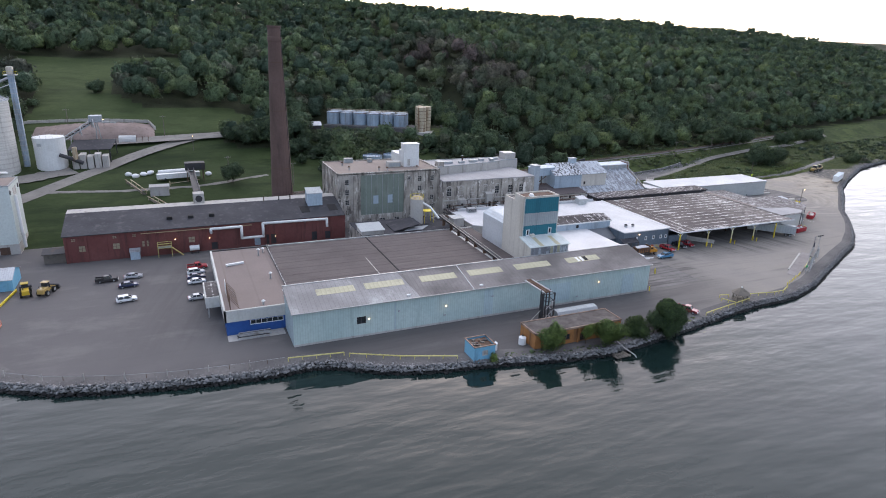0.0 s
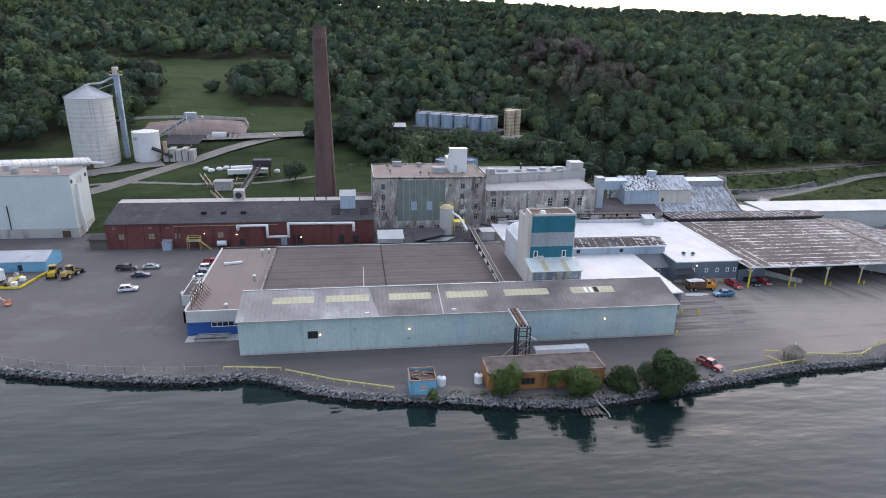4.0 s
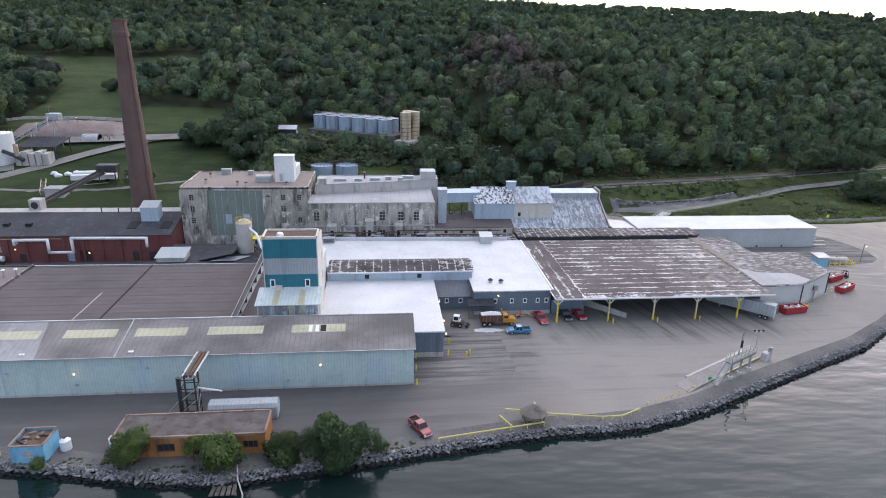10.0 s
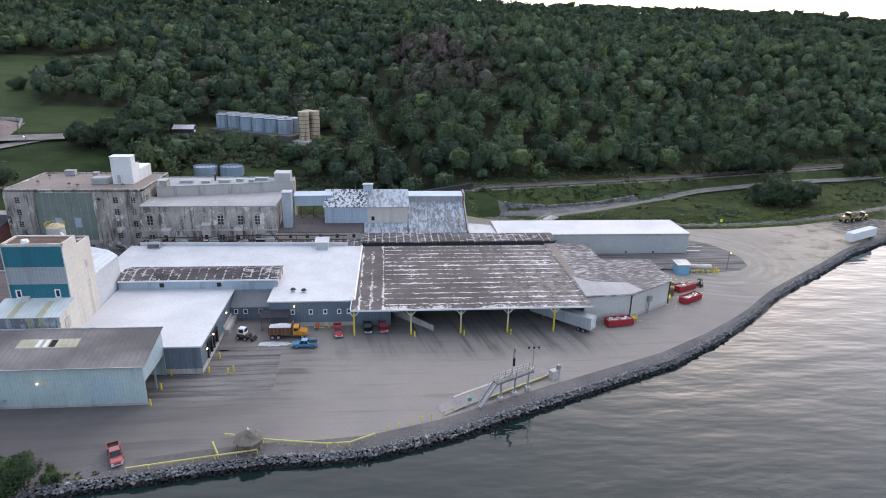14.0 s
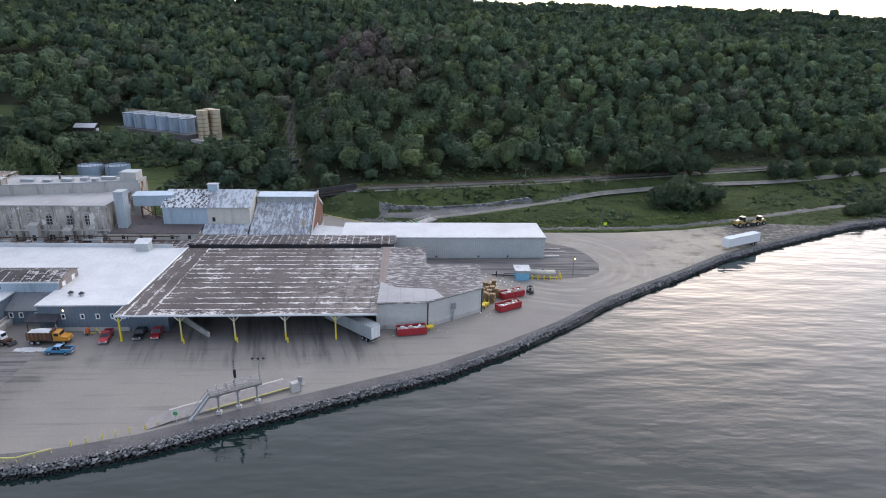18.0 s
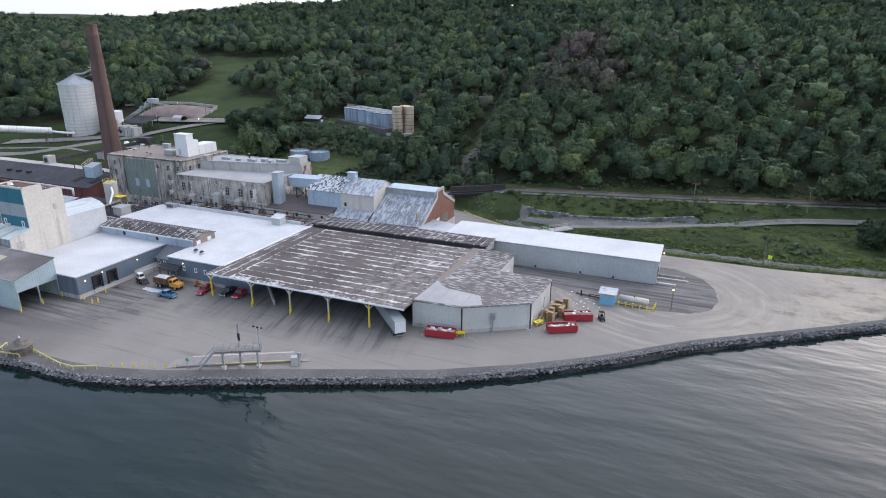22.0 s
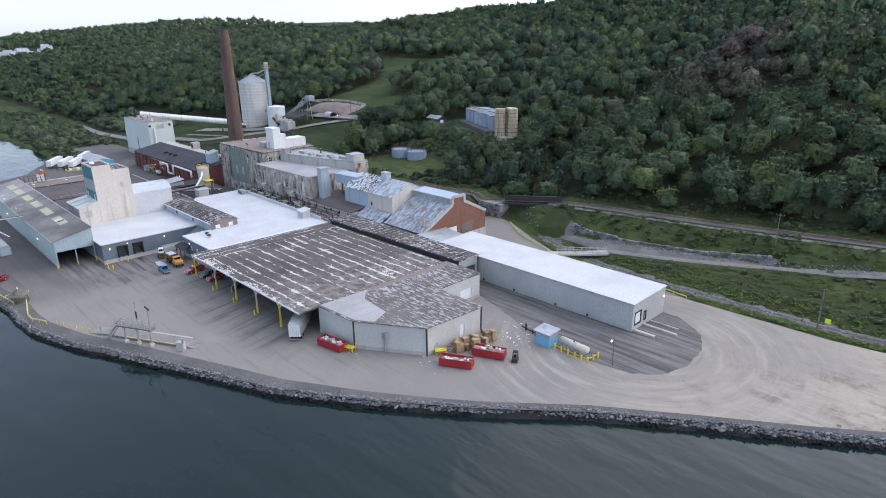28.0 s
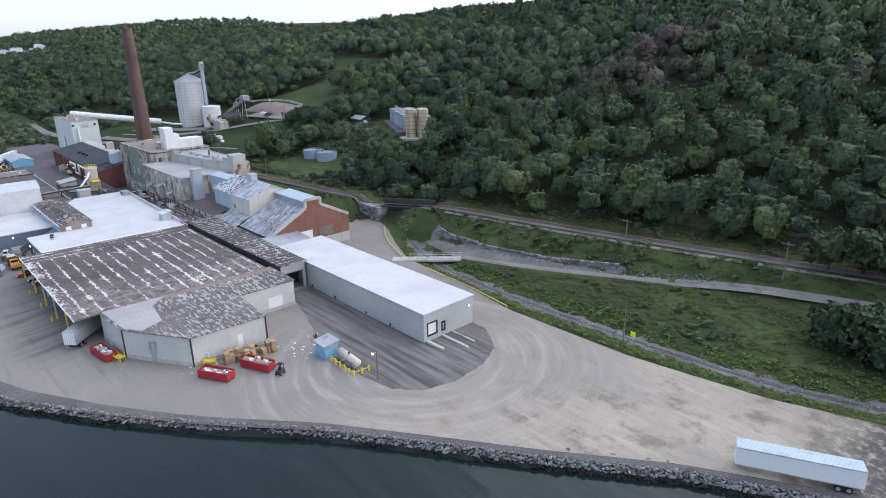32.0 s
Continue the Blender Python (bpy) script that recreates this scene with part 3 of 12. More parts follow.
GRASS_BLADES = leaf_mat("meadow_grass_blades", (0.052, 0.072, 0.028), (0.080, 0.106, 0.038), (0.12, 0.115, 0.06), 0.35)
LUSH_BLADES = leaf_mat("lush_stream_grass", (0.075, 0.118, 0.036), (0.115, 0.175, 0.05), (0.11, 0.12, 0.05), 0.4)


# ---------- building blocks ----------
def thing(name, label, category, loc=(0, 0, 0), group="", kind=""):
    ob = new(name)
    ob.location = loc
    return tagged(ob, label, category, group, kind)


def base_of(ob):
    while ob.parent:
        ob = ob.parent
    return Vector(ob.location)


def part(name, bm, material, parent, label="", local=False, smooth=False, kind=""):
    """Links a bmesh as one mesh under a thing; world coordinates unless local."""
    me = bpy.data.meshes.new(name)
    if not local:
        bmesh.ops.translate(bm, verts=bm.verts, vec=-base_of(parent))
    bmesh.ops.recalc_face_normals(bm, faces=bm.faces)
    bm.to_mesh(me)
    bm.free()
    if smooth:
        me.shade_smooth()
    me.materials.append(material)
    ob = new(name, me)
    ob.parent = parent
    if label:
        ob["label"] = label
    if kind:
        ob["kind"] = kind
    return ob


def solo(name, bm, material, label, category, loc=(0, 0, 0), group="", kind="", smooth=False):
    """One mesh that is a thing by itself; its bmesh is in world coordinates."""
    bmesh.ops.translate(bm, verts=bm.verts, vec=-Vector(loc))
    me = bpy.data.meshes.new(name)
    bm.to_mesh(me)
    bm.free()
    if smooth:
        me.shade_smooth()
    me.materials.append(material)
    ob = new(name, me)
    ob.location = loc
    return tagged(ob, label, category, group, kind)


def B():
    return bmesh.new()


def box(bm, x0, y0, z0, x1, y1, z1, turn=0.0, bevel=0.0):
    """Axis box, turned by degrees about its own middle, with its edges eased."""
    c = Vector(((x0 + x1) / 2, (y0 + y1) / 2, (z0 + z1) / 2))
    m = Matrix.Translation(c) @ Matrix.Rotation(radians(turn), 4, "Z") @ Matrix.Diagonal((abs(x1 - x0), abs(y1 - y0), abs(z1 - z0), 1))
    made = bmesh.ops.create_cube(bm, size=1, matrix=m)["verts"]
    if bevel:
        edges = list({e for v in made for e in v.link_edges})
        bmesh.ops.bevel(bm, geom=edges, offset=bevel, segments=1, affect="EDGES")
    return bm


def quad(bm, pts):
    return bm.faces.new([bm.verts.new(p) for p in pts])


def prism(bm, pts, z0, z1, top=True, bottom=True):
    """Upright prism on a counter-clockwise footprint; z1 may be one height a corner."""
    zt = z1 if isinstance(z1, (list, tuple)) else [z1] * len(pts)
    lo = [bm.verts.new((x, y, z0)) for x, y in pts]
    hi = [bm.verts.new((x, y, z)) for (x, y), z in zip(pts, zt)]
    n = len(pts)
    for i in range(n):
        j = (i + 1) % n
        bm.faces.new((lo[i], lo[j], hi[j], hi[i]))
    if top:
        bm.faces.new(hi)
    if bottom:
        bm.faces.new(lo[::-1])
    return bm


def slab(bm, pts, thick):
    """Thin plate whose top runs through the given points (counter-clockwise)."""
    hi = [bm.verts.new(p) for p in pts]
    lo = [bm.verts.new((p[0], p[1], p[2] - thick)) for p in pts]
    n = len(pts)
    bm.faces.new(hi)
    bm.faces.new(lo[::-1])
    for i in range(n):
        j = (i + 1) % n
        bm.faces.new((lo[i], lo[j], hi[j], hi[i]))
    return bm


def tube(bm, a, b, r, r2=None, seg=10, caps=True):
    """Round bar or cone from a to b."""
    a, b = Vector(a), Vector(b)
    d = b - a
    m = Matrix.Translation((a + b) / 2) @ d.to_track_quat("Z", "Y").to_matrix().to_4x4()
    bmesh.ops.create_cone(bm, cap_ends=caps, segments=seg, radius1=r, radius2=r if r2 is None else r2, depth=d.length, matrix=m)
    return bm


def beam(bm, a, b, w, h=None):
    """Square bar from a to b."""
    a, b = Vector(a), Vector(b)
    d = b - a
    m = Matrix.Translation((a + b) / 2) @ d.to_track_quat("Z", "Y").to_matrix().to_4x4() @ Matrix.Diagonal((w, h or w, d.length, 1))
    bmesh.ops.create_cube(bm, size=1, matrix=m)
    return bm


def path_tube(bm, pts, r, seg=10):
    for a, b in zip(pts, pts[1:]):
        tube(bm, a, b, r, seg=seg)
    for p in pts[1:-1]:
        bmesh.ops.create_uvsphere(bm, u_segments=seg, v_segments=6, radius=r, matrix=Matrix.Translation(p))
    return bm


def wall(bm, p, q, z0, z1, holes=(), depth=0.35):
    """Wall face from p to q (outside on the right hand), with openings (u0, u1, z0, z1) that go in by depth."""
    p, q = Vector((*p, 0)), Vector((*q, 0))
    ln = (q - p).length
    d = (q - p) / ln
    n = Vector((d.y, -d.x, 0))
    us = sorted({0.0, ln, *[max(0, min(ln, u)) for h in holes for u in h[:2]]})
    zs = sorted({z0, z1, *[max(z0, min(z1, z)) for h in holes for z in h[2:]]})

    def at(u, z, back=0.0):
        w = p + d * u - n * back
        return (w.x, w.y, z)
    for u0, u1 in zip(us, us[1:]):
        for a, b in zip(zs, zs[1:]):
            um, zm = (u0 + u1) / 2, (a + b) / 2
            if not any(h[0] < um < h[1] and h[2] < zm < h[3] for h in holes):
                quad(bm, (at(u0, a), at(u1, a), at(u1, b), at(u0, b)))
    for u0, u1, a, b in holes:
        for s, t in (((u0, a), (u1, a)), ((u1, a), (u1, b)), ((u1, b), (u0, b)), ((u0, b), (u0, a))):
            quad(bm, (at(*s), at(*t), at(*t, depth), at(*s, depth)))
    return bm


def opening(parent, p, q, hole, name="window", depth=0.3, frame=None, pane=None, bars=(1, 1), fw=0.12, label=""):
    """Frame and pane that fill an opening of wall()."""
    p, q = Vector((*p, 0)), Vector((*q, 0))
    d = (q - p).normalized()
    n = Vector((d.y, -d.x, 0))
    u0, u1, a, b = hole
    turn = math.atan2(d.y, d.x)

    def put(bm, ua, ub, za, zb, ba, bb):
        c = p + d * ((ua + ub) / 2) - n * ((ba + bb) / 2)
        m = Matrix.Translation((c.x, c.y, (za + zb) / 2)) @ Matrix.Rotation(turn, 4, "Z") @ Matrix.Diagonal((ub - ua, abs(bb - ba), zb - za, 1))
        bmesh.ops.create_cube(bm, size=1, matrix=m)
    bm = B()
    us, zs = [u0, u0 + fw], [a, a + fw]
    for i in range(1, bars[0]):
        c = u0 + (u1 - u0) * i / bars[0]
        us += [c - fw / 3, c + fw / 3]
    for i in range(1, bars[1]):
        c = a + (b - a) * i / bars[1]
        zs += [c - fw / 3, c + fw / 3]
    us += [u1 - fw, u1]
    zs += [b - fw, b]
    vs = {}
    for i, u in enumerate(us):
        for j, z in enumerate(zs):
            for k, dep in enumerate((depth - 0.14, depth)):
                w = p + d * u - n * dep
                vs[i, j, k] = bm.verts.new((w.x, w.y, z))

    def bar(i, j):
        return 0 <= i < len(us) - 1 and 0 <= j < len(zs) - 1 and not (i % 2 and j % 2)
    for i in range(len(us) - 1):
        for j in range(len(zs) - 1):
            if not bar(i, j):
                continue
            bm.faces.new((vs[i, j, 0], vs[i + 1, j, 0], vs[i + 1, j + 1, 0], vs[i, j + 1, 0]))
            for (di, dj), (e, f) in (((-1, 0), ((i, j), (i, j + 1))), ((1, 0), ((i + 1, j), (i + 1, j + 1))), ((0, -1), ((i, j), (i + 1, j))), ((0, 1), ((i, j + 1), (i + 1, j + 1)))):
                if not bar(i + di, j + dj):
                    bm.faces.new((vs[*e, 0], vs[*f, 0], vs[*f, 1], vs[*e, 1]))
    bmesh.ops.delete(bm, geom=[v for v in bm.verts if not v.link_faces], context="VERTS")
    win = part(name, bm, frame or WHITE, parent, label)
    bm = B()
    put(bm, u0 + 0.02, u1 - 0.02, a + 0.02, b - 0.02, depth, depth + 0.05)
    part("pane" if name == "window" else "leaf", bm, pane or PANE, win)
    return win


def rail_edge(bm, pts, z, w, h):
    """Parapet or curb run along a line of points."""
    for (x0, y0), (x1, y1) in zip(pts, pts[1:]):
        ln = math.hypot(x1 - x0, y1 - y0)
        m = Matrix.Translation(((x0 + x1) / 2, (y0 + y1) / 2, z + h / 2)) @ Matrix.Rotation(math.atan2(y1 - y0, x1 - x0), 4, "Z") @ Matrix.Diagonal((ln + w, w, h, 1))
        bmesh.ops.create_cube(bm, size=1, matrix=m)
    return bm


def wall_lamp(x, y, z, out=(0, -1), name="wall_lamp"):
    t = thing(name, "lit sodium wall lamp on a steel bracket", "lamp", (x, y, z), "wall lamps")
    bm = B()
    beam(bm, (x, y, z), (x + out[0] * 0.5, y + out[1] * 0.5, z + 0.1), 0.08)
    part("bracket", bm, DARK_STEEL, t)
    bm = B()
    bmesh.ops.create_uvsphere(bm, u_segments=10, v_segments=6, radius=0.17, matrix=Matrix.Translation((x + out[0] * 0.6, y + out[1] * 0.6, z)))
    part("bulb", bm, LAMP, t, smooth=True)
    return t


# ---------- ground ----------
SHORE = [(-900, 90), (-400, 150), (-230, 166), (-170, 169), (-113, 170), (-73, 159), (-50, 147), (-36, 127), (-25, 121), (-10, 117), (5, 114.5), (14, 113.5), (22, 114),
         (28, 112), (35, 107.5), (43, 104.5), (51, 103), (61, 101.5), (67, 100), (77, 98), (87, 97), (98, 98.5), (114, 101), (132, 104), (144, 105.5), (151, 105.5),
         (160, 106.5), (173, 110.5), (186, 116.5), (207, 125.5), (224, 132.5), (239, 142), (255, 154), (270, 167), (285, 177.5), (299, 187), (316, 199.5), (340, 213),
         (386, 236), (402, 241), (480, 262), (620, 290), (1400, 380)]
SH = np.array(SHORE, float)


def inland(x, y):
    """Signed distance from the waterline, positive on land."""
    x, y = np.asarray(x, float), np.asarray(y, float)
    best = np.full(x.shape, 1e9)
    for (x0, y0), (x1, y1) in zip(SH, SH[1:]):
        dx, dy = x1 - x0, y1 - y0
        u = np.clip(((x - x0) * dx + (y - y0) * dy) / (dx * dx + dy * dy), 0, 1)
        best = np.minimum(best, np.hypot(x - x0 - u * dx, y - y0 - u * dy))
    return np.where(y > np.interp(x, SH[:, 0], SH[:, 1]), best, -best)


def smooth01(v, lo, hi):
    u = np.clip((v - lo) / (hi - lo), 0, 1)
    return u * u * (3 - 2 * u)


def waves(x, y, s, k):
    return (np.sin(x / s + 1.3 * k) * np.cos(y / (s * 1.3) + k) + 0.5 * np.sin((x + y) / (s * 0.55) + 2.1 * k) + 0.3 * np.cos((x - 1.7 * y) / (s * 0.37) + k)) / 1.8


STREAM_X = (150, 184, 190, 200, 213, 228, 246, 262, 275, 294, 304, 316, 340, 420, 800)
STREAM_Y = (275, 258, 252, 246.5, 240.5, 236.8, 235, 234.6, 235, 235.2, 236.2, 237.4, 245, 275, 400)
RAIL_X, RAIL_Y = (-900, 40, 128, 153, 178, 200, 255, 300, 420, 1400), (200, 240, 247, 250, 255, 262, 273, 284, 318, 560)


def rail_y(x):
    return np.interp(x, RAIL_X, RAIL_Y)


def height(x, y):
    x, y = np.asarray(x, float), np.asarray(y, float)
    a = np.interp(y, (213, 222, 240, 262, 285, 326, 387, 450, 560, 700, 850, 1000, 4500), (0, 2, 5, 8, 10.5, 20, 34, 48, 66, 86, 101, 104, 130))
    b = np.interp(y, (231, 241, 247, 262, 281, 298, 311, 340, 400, 483, 600, 700, 850, 1000, 4500), (0, 5.5, 6.6, 7, 8, 13, 18, 18.5, 34, 49, 70, 86, 101, 104, 130))
    rl, e = rail_y(x), y - np.interp(x, STREAM_X, STREAM_Y)
    c = np.interp(y - rl, (-13, -5, 4, 12, 30, 135, 250, 420, 580, 700, 4500), (1.3, 7, 7.5, 8, 12, 47, 68, 88, 101, 104, 130))
    bed = np.interp(e, (-5.5, -3, 2.5, 7, 30), (0, -1.15, -1.15, 0.2, 1.3))
    c = np.where(y < rl - 13, np.minimum(bed, 1.3), c)
    w1, w2 = smooth01(x, 20, 62), smooth01(x, 168, 196)
    z = a * (1 - w1) + b * w1 * (1 - w2) + c * w2
    left = smooth01(-x, 110, 220)
    z = z * (1 - left) + left * np.interp(y, (225, 250, 330, 450, 850, 1000, 4500), (0, 4, 30, 50, 101, 104, 130))
    z = z - 0.24 * np.maximum(z - 30, 0) * smooth01(-x, 250, 650) * (1 - smooth01(-x, 950, 1500))
    gl = np.exp(-((x - np.interp(y, (250, 300, 380, 480), (184, 165, 152, 138))) / 11) ** 2) * smooth01(y, 250, 275) * (1 - smooth01(y, 430, 520))
    z = z - 10 * gl + waves(x, y, 46, 1.0) * 2.6 * smooth01(z, 12, 40)
    z = z + waves(x, y, 150, 2.0) * 5 * smooth01(z, 50, 95)
    lane = smooth01(x, 163, 169) * (1 - smooth01(x, 204, 212))
    z = z * (1 - lane) + lane * np.minimum(z, np.maximum(0, y - np.interp(x, (166, 184, 190, 201, 213), (250, 252, 248, 241.5, 236))) * 0.9 - 0.1)
    west = smooth01(-x, 700, 1700)
    z = z * (1 - west) + west * (np.interp(y, (100, 260, 500, 900, 1500, 4500), (0, 26, 72, 118, 126, 130)) + waves(x, y, 190, 4.0) * 9)
    s = inland(x, y) - 0.3
    return np.where(s < 0, np.maximum(-7, -2.4 + 0.45 * s), np.minimum(z, -1.8 + s * 1.6 + np.maximum(0, s - 1) * 3))


def steps(*runs):
    out = []
    for a, b, d in runs:
        out += list(np.arange(a, b, d))
    return np.array(out)


def sheet(name, xs, ys, lift=0.0):
    gx, gy = np.meshgrid(xs, ys)
    gz = height(gx, gy) + lift
    nx, ny = len(xs), len(ys)
    co = np.stack([gx.ravel(), gy.ravel(), gz.ravel()], 1)
    i = (np.arange(ny - 1)[:, None] * nx + np.arange(nx - 1)[None, :]).ravel()
    return mesh_from(name, co, np.stack([i, i + 1, i + 1 + nx, i + nx], 1))


def mesh_from(name, co, quads, tint=None, soft=None):
    me = bpy.data.meshes.new(name)
    n = len(quads)
    k = quads.shape[1]
    me.vertices.add(len(co))
    me.vertices.foreach_set("co", np.ascontiguousarray(co, dtype=np.float32).ravel())
    me.loops.add(n * k)
    me.loops.foreach_set("vertex_index", np.ascontiguousarray(quads, dtype=np.int32).ravel())
    me.polygons.add(n)
    me.polygons.foreach_set("loop_start", np.arange(0, n * k, k, dtype=np.int32))
    if tint is not None:
        at = me.attributes.new("tint", "FLOAT_VECTOR", "POINT")
        at.data.foreach_set("vector", np.ascontiguousarray(tint, dtype=np.float32).ravel())
    if soft is not None:
        at = me.attributes.new("soft", "FLOAT_VECTOR", "POINT")
        at.data.foreach_set("vector", np.ascontiguousarray(soft, dtype=np.float32).ravel())
    me.update(calc_edges=True)
    return me


me = sheet("ground", steps((-4200, -2800, 300), (-2800, -1200, 60), (-1200, -420, 20), (-420, -120, 6), (-120, 430, 2.5), (430, 900, 10), (900, 1600, 25), (1600, 4400, 350)),
           steps((-600, 60, 110), (60, 300, 2.5), (300, 700, 7), (700, 1100, 15), (1100, 4500, 200)))
me.shade_smooth()
me.materials.append(MATS["grass"])
tagged(new("ground", me), "rough green hillside grass rising from the lake shore", "ground", kind="structure")

bm = B()
quad(bm, ((-4300, -4300, -1.4), (4400, -4300, -1.4), (4400, 700, -1.4), (-4300, 700, -1.4)))
solo("water", bm, MATS["water"], "dark rippled lake water reflecting the evening sky", "water", kind="structure")


def strip(name, pts, width, material, label, category, lift=0.12, kind="structure", step=4.0, ragged=0.0):
    """Road or track laid on the ground along a line."""
    line = []
    for (x0, y0), (x1, y1) in zip(pts, pts[1:]):
        k = max(1, int(math.hypot(x1 - x0, y1 - y0) / step))
        line += [(x0 + (x1 - x0) * i / k, y0 + (y1 - y0) * i / k) for i in range(k)]
    line.append(pts[-1])
    for _ in range(6):
        line = [line[0]] + [((a[0] + 2 * b[0] + c[0]) / 4, (a[1] + 2 * b[1] + c[1]) / 4) for a, b, c in zip(line, line[1:], line[2:])] + [line[-1]]
    bm = B()
    rows = []
    for i, (x, y) in enumerate(line):
        a, b = line[max(0, i - 1)], line[min(len(line) - 1, i + 1)]
        ln = math.hypot(b[0] - a[0], b[1] - a[1])
        nx, ny = -(b[1] - a[1]) / ln, (b[0] - a[0]) / ln
        zc = float(height(x, y)) + lift
        row = []
        for f in (-1.0, -0.5, 0, 0.5, 1.0):
            g = f * (1 + ragged * noise.noise(Vector((x * 0.31, y * 0.31, 7.0 * f))))
            px, py = x + nx * width / 2 * g, y + ny * width / 2 * g
            row.append(bm.verts.new((px, py, max(zc, float(height(px, py)) + lift) if abs(f) < 1 else max(zc, float(height(px, py)) + lift) - 0.3)))
        rows.append(row)
    for r, s in zip(rows, rows[1:]):
        for k in range(4):
            bm.faces.new((r[k], s[k], s[k + 1], r[k + 1]))
    return solo(name, bm, material, label, category, kind=kind)


def flat(name, pts, z, material, label, category, kind="structure"):
    bm = B()
    f = bm.faces.new([bm.verts.new((x, y, z)) for x, y in pts])
    bmesh.ops.triangulate(bm, faces=[f])
    bmesh.ops.recalc_face_normals(bm, faces=bm.faces)
    for f in bm.faces:
        if f.normal.z < 0:
            f.normal_flip()
    return solo(name, bm, material, label, category, kind=kind)


def shore_offset(d, x0, x1):
    pts = [(x, y) for x, y in SHORE if x0 <= x <= x1]
    out = []
    for i, (x, y) in enumerate(pts):
        a, b = pts[max(0, i - 1)], pts[min(len(pts) - 1, i + 1)]
        ln = math.hypot(b[0] - a[0], b[1] - a[1])
        out.append((x - (b[1] - a[1]) / ln * d, y + (b[0] - a[0]) / ln * d))
    return out


def between(name, x0, x1, near, far, z, material, label, category, dx=2.5, rows=8, lift=0.0):
    """Level sheet between two lines y(x)."""
    xs = np.arange(x0, x1 + 0.01, dx)
    ya, yb = near(xs), far(xs)
    k = np.linspace(0, 1, rows + 1)
    gy = ya[None, :] + (yb - ya)[None, :] * k[:, None]
    gx = np.repeat(xs[None, :], rows + 1, 0)
    co = np.stack([gx.ravel(), gy.ravel(), np.full(gx.size, z)], 1)
    n = len(xs)
    i = (np.arange(rows)[:, None] * n + np.arange(n - 1)[None, :]).ravel()
    me = mesh_from(name, co, np.stack([i, i + 1, i + 1 + n, i + n], 1))
    me.materials.append(material)
    return tagged(new(name, me), label, category, kind="structure")


def shore_y(d):
    pts = np.array(shore_offset(d, -80, 420))
    return lambda x: np.interp(x, pts[:, 0], pts[:, 1])


YARD_X = (-74, -60, 49, 50, 166, 168, 178, 188, 201, 215, 230, 245, 260, 291, 316, 335, 352, 366, 374, 400)
YARD_Y = (214, 214, 214, 229, 229, 250, 251, 247, 239.5, 233, 231, 229.3, 226.5, 226.5, 230, 236, 238, 236.5, 235, 244)
between("yard", -74, 398, shore_y(3.4), lambda x: np.interp(x, YARD_X, YARD_Y), 0.03, MATS["yard"], "worn grey asphalt yard with pale dusty gravel", "pavement")
between("shore_bank", -74, 398, lambda x: np.interp(x, (200, 236), (0, 1)) * (shore_y(1.15)(x) + np.interp(x, (262, 300), (0, 0.9))) + np.interp(x, (200, 236), (1, 0)) * shore_y(0.75)(x), lambda x: shore_y(4.4)(x) - 1.4 * np.interp(x, (225, 250), (0, 1)), 0.06, MATS["bank"], "dark gravel bank above the riprap", "bank", rows=2)
def ragged_flat(name, pts, z, material, label, category, amp=0.5, gap=1.2):
    """Level patch with an uneven worn edge."""
    out = []
    for (x0, y0), (x1, y1) in zip(pts, pts[1:] + pts[:1]):
        k = max(1, int(math.hypot(x1 - x0, y1 - y0) / gap))
        for i in range(k):
            x, y = x0 + (x1 - x0) * i / k, y0 + (y1 - y0) * i / k
            out.append((x + amp * noise.noise(Vector((x * 0.7, y * 0.7, 1.0))), y + amp * noise.noise(Vector((x * 0.7, y * 0.7, 9.0)))))
    return flat(name, out, z, material, label, category)


ragged_flat("warehouse_apron", [(236, 187.6), (243, 184.8), (254, 182.5), (263, 183.8), (267.5, 184.8), (272.2, 188.2), (274.2, 194.5), (273.4, 203), (270.2, 210.2), (267, 212.5), (262.5, 215.2), (257.5, 215.2), (257.5, 201.6), (214, 201.6), (214, 193.8), (222, 192.4), (229, 190)],
            0.045, MATS["dark_asphalt"], "dark tyre-marked asphalt apron round the warehouse end", "pavement")
ragged_flat("dock_apron", [(98, 132.8), (119, 121.5), (140, 124), (139, 142), (120, 142)], 0.04, MATS["dark_asphalt"], "dark tyre-marked asphalt before the loading docks", "pavement", 1.0)
strip("footpath", [(223, 244), (236, 247.5), (249, 252), (262, 258.5), (275, 264), (293, 271), (320, 279), (350, 288), (390, 298), (470, 322)], 3.0, MATS["road"], "pale gravel path through the meadow", "path", 0.2)
strip("hill_road", [(-95, 236), (-58, 243), (-44, 262), (-30, 282), (-12, 300), (12, 316), (40, 322), (70, 318)], 8, MATS["road"], "grey gravel road winding up the grassy hill", "road", 0.15)
strip("silo_yard", [(-92, 258), (-74, 265), (-60, 271), (-50, 277), (-38, 283)], 12, MATS["road"], "grey dirt yard before the silo", "pavement", 0.14, step=2.0, ragged=0.5)
strip("lower_track", [(-88, 247), (-60, 255), (-42, 258), (-20, 255), (10, 256), (36, 266)], 2.6, MATS["road"], "faint gravel track across the lawn", "path", 0.12, step=2.0, ragged=0.7)
strip("far_road", [(-260, 226), (-180, 222), (-110, 224), (-70, 232)], 7, MATS["road"], "gravel road leading away along the shore", "road", 0.15)


# ---------- woods ----------
rng = np.random.default_rng(7)


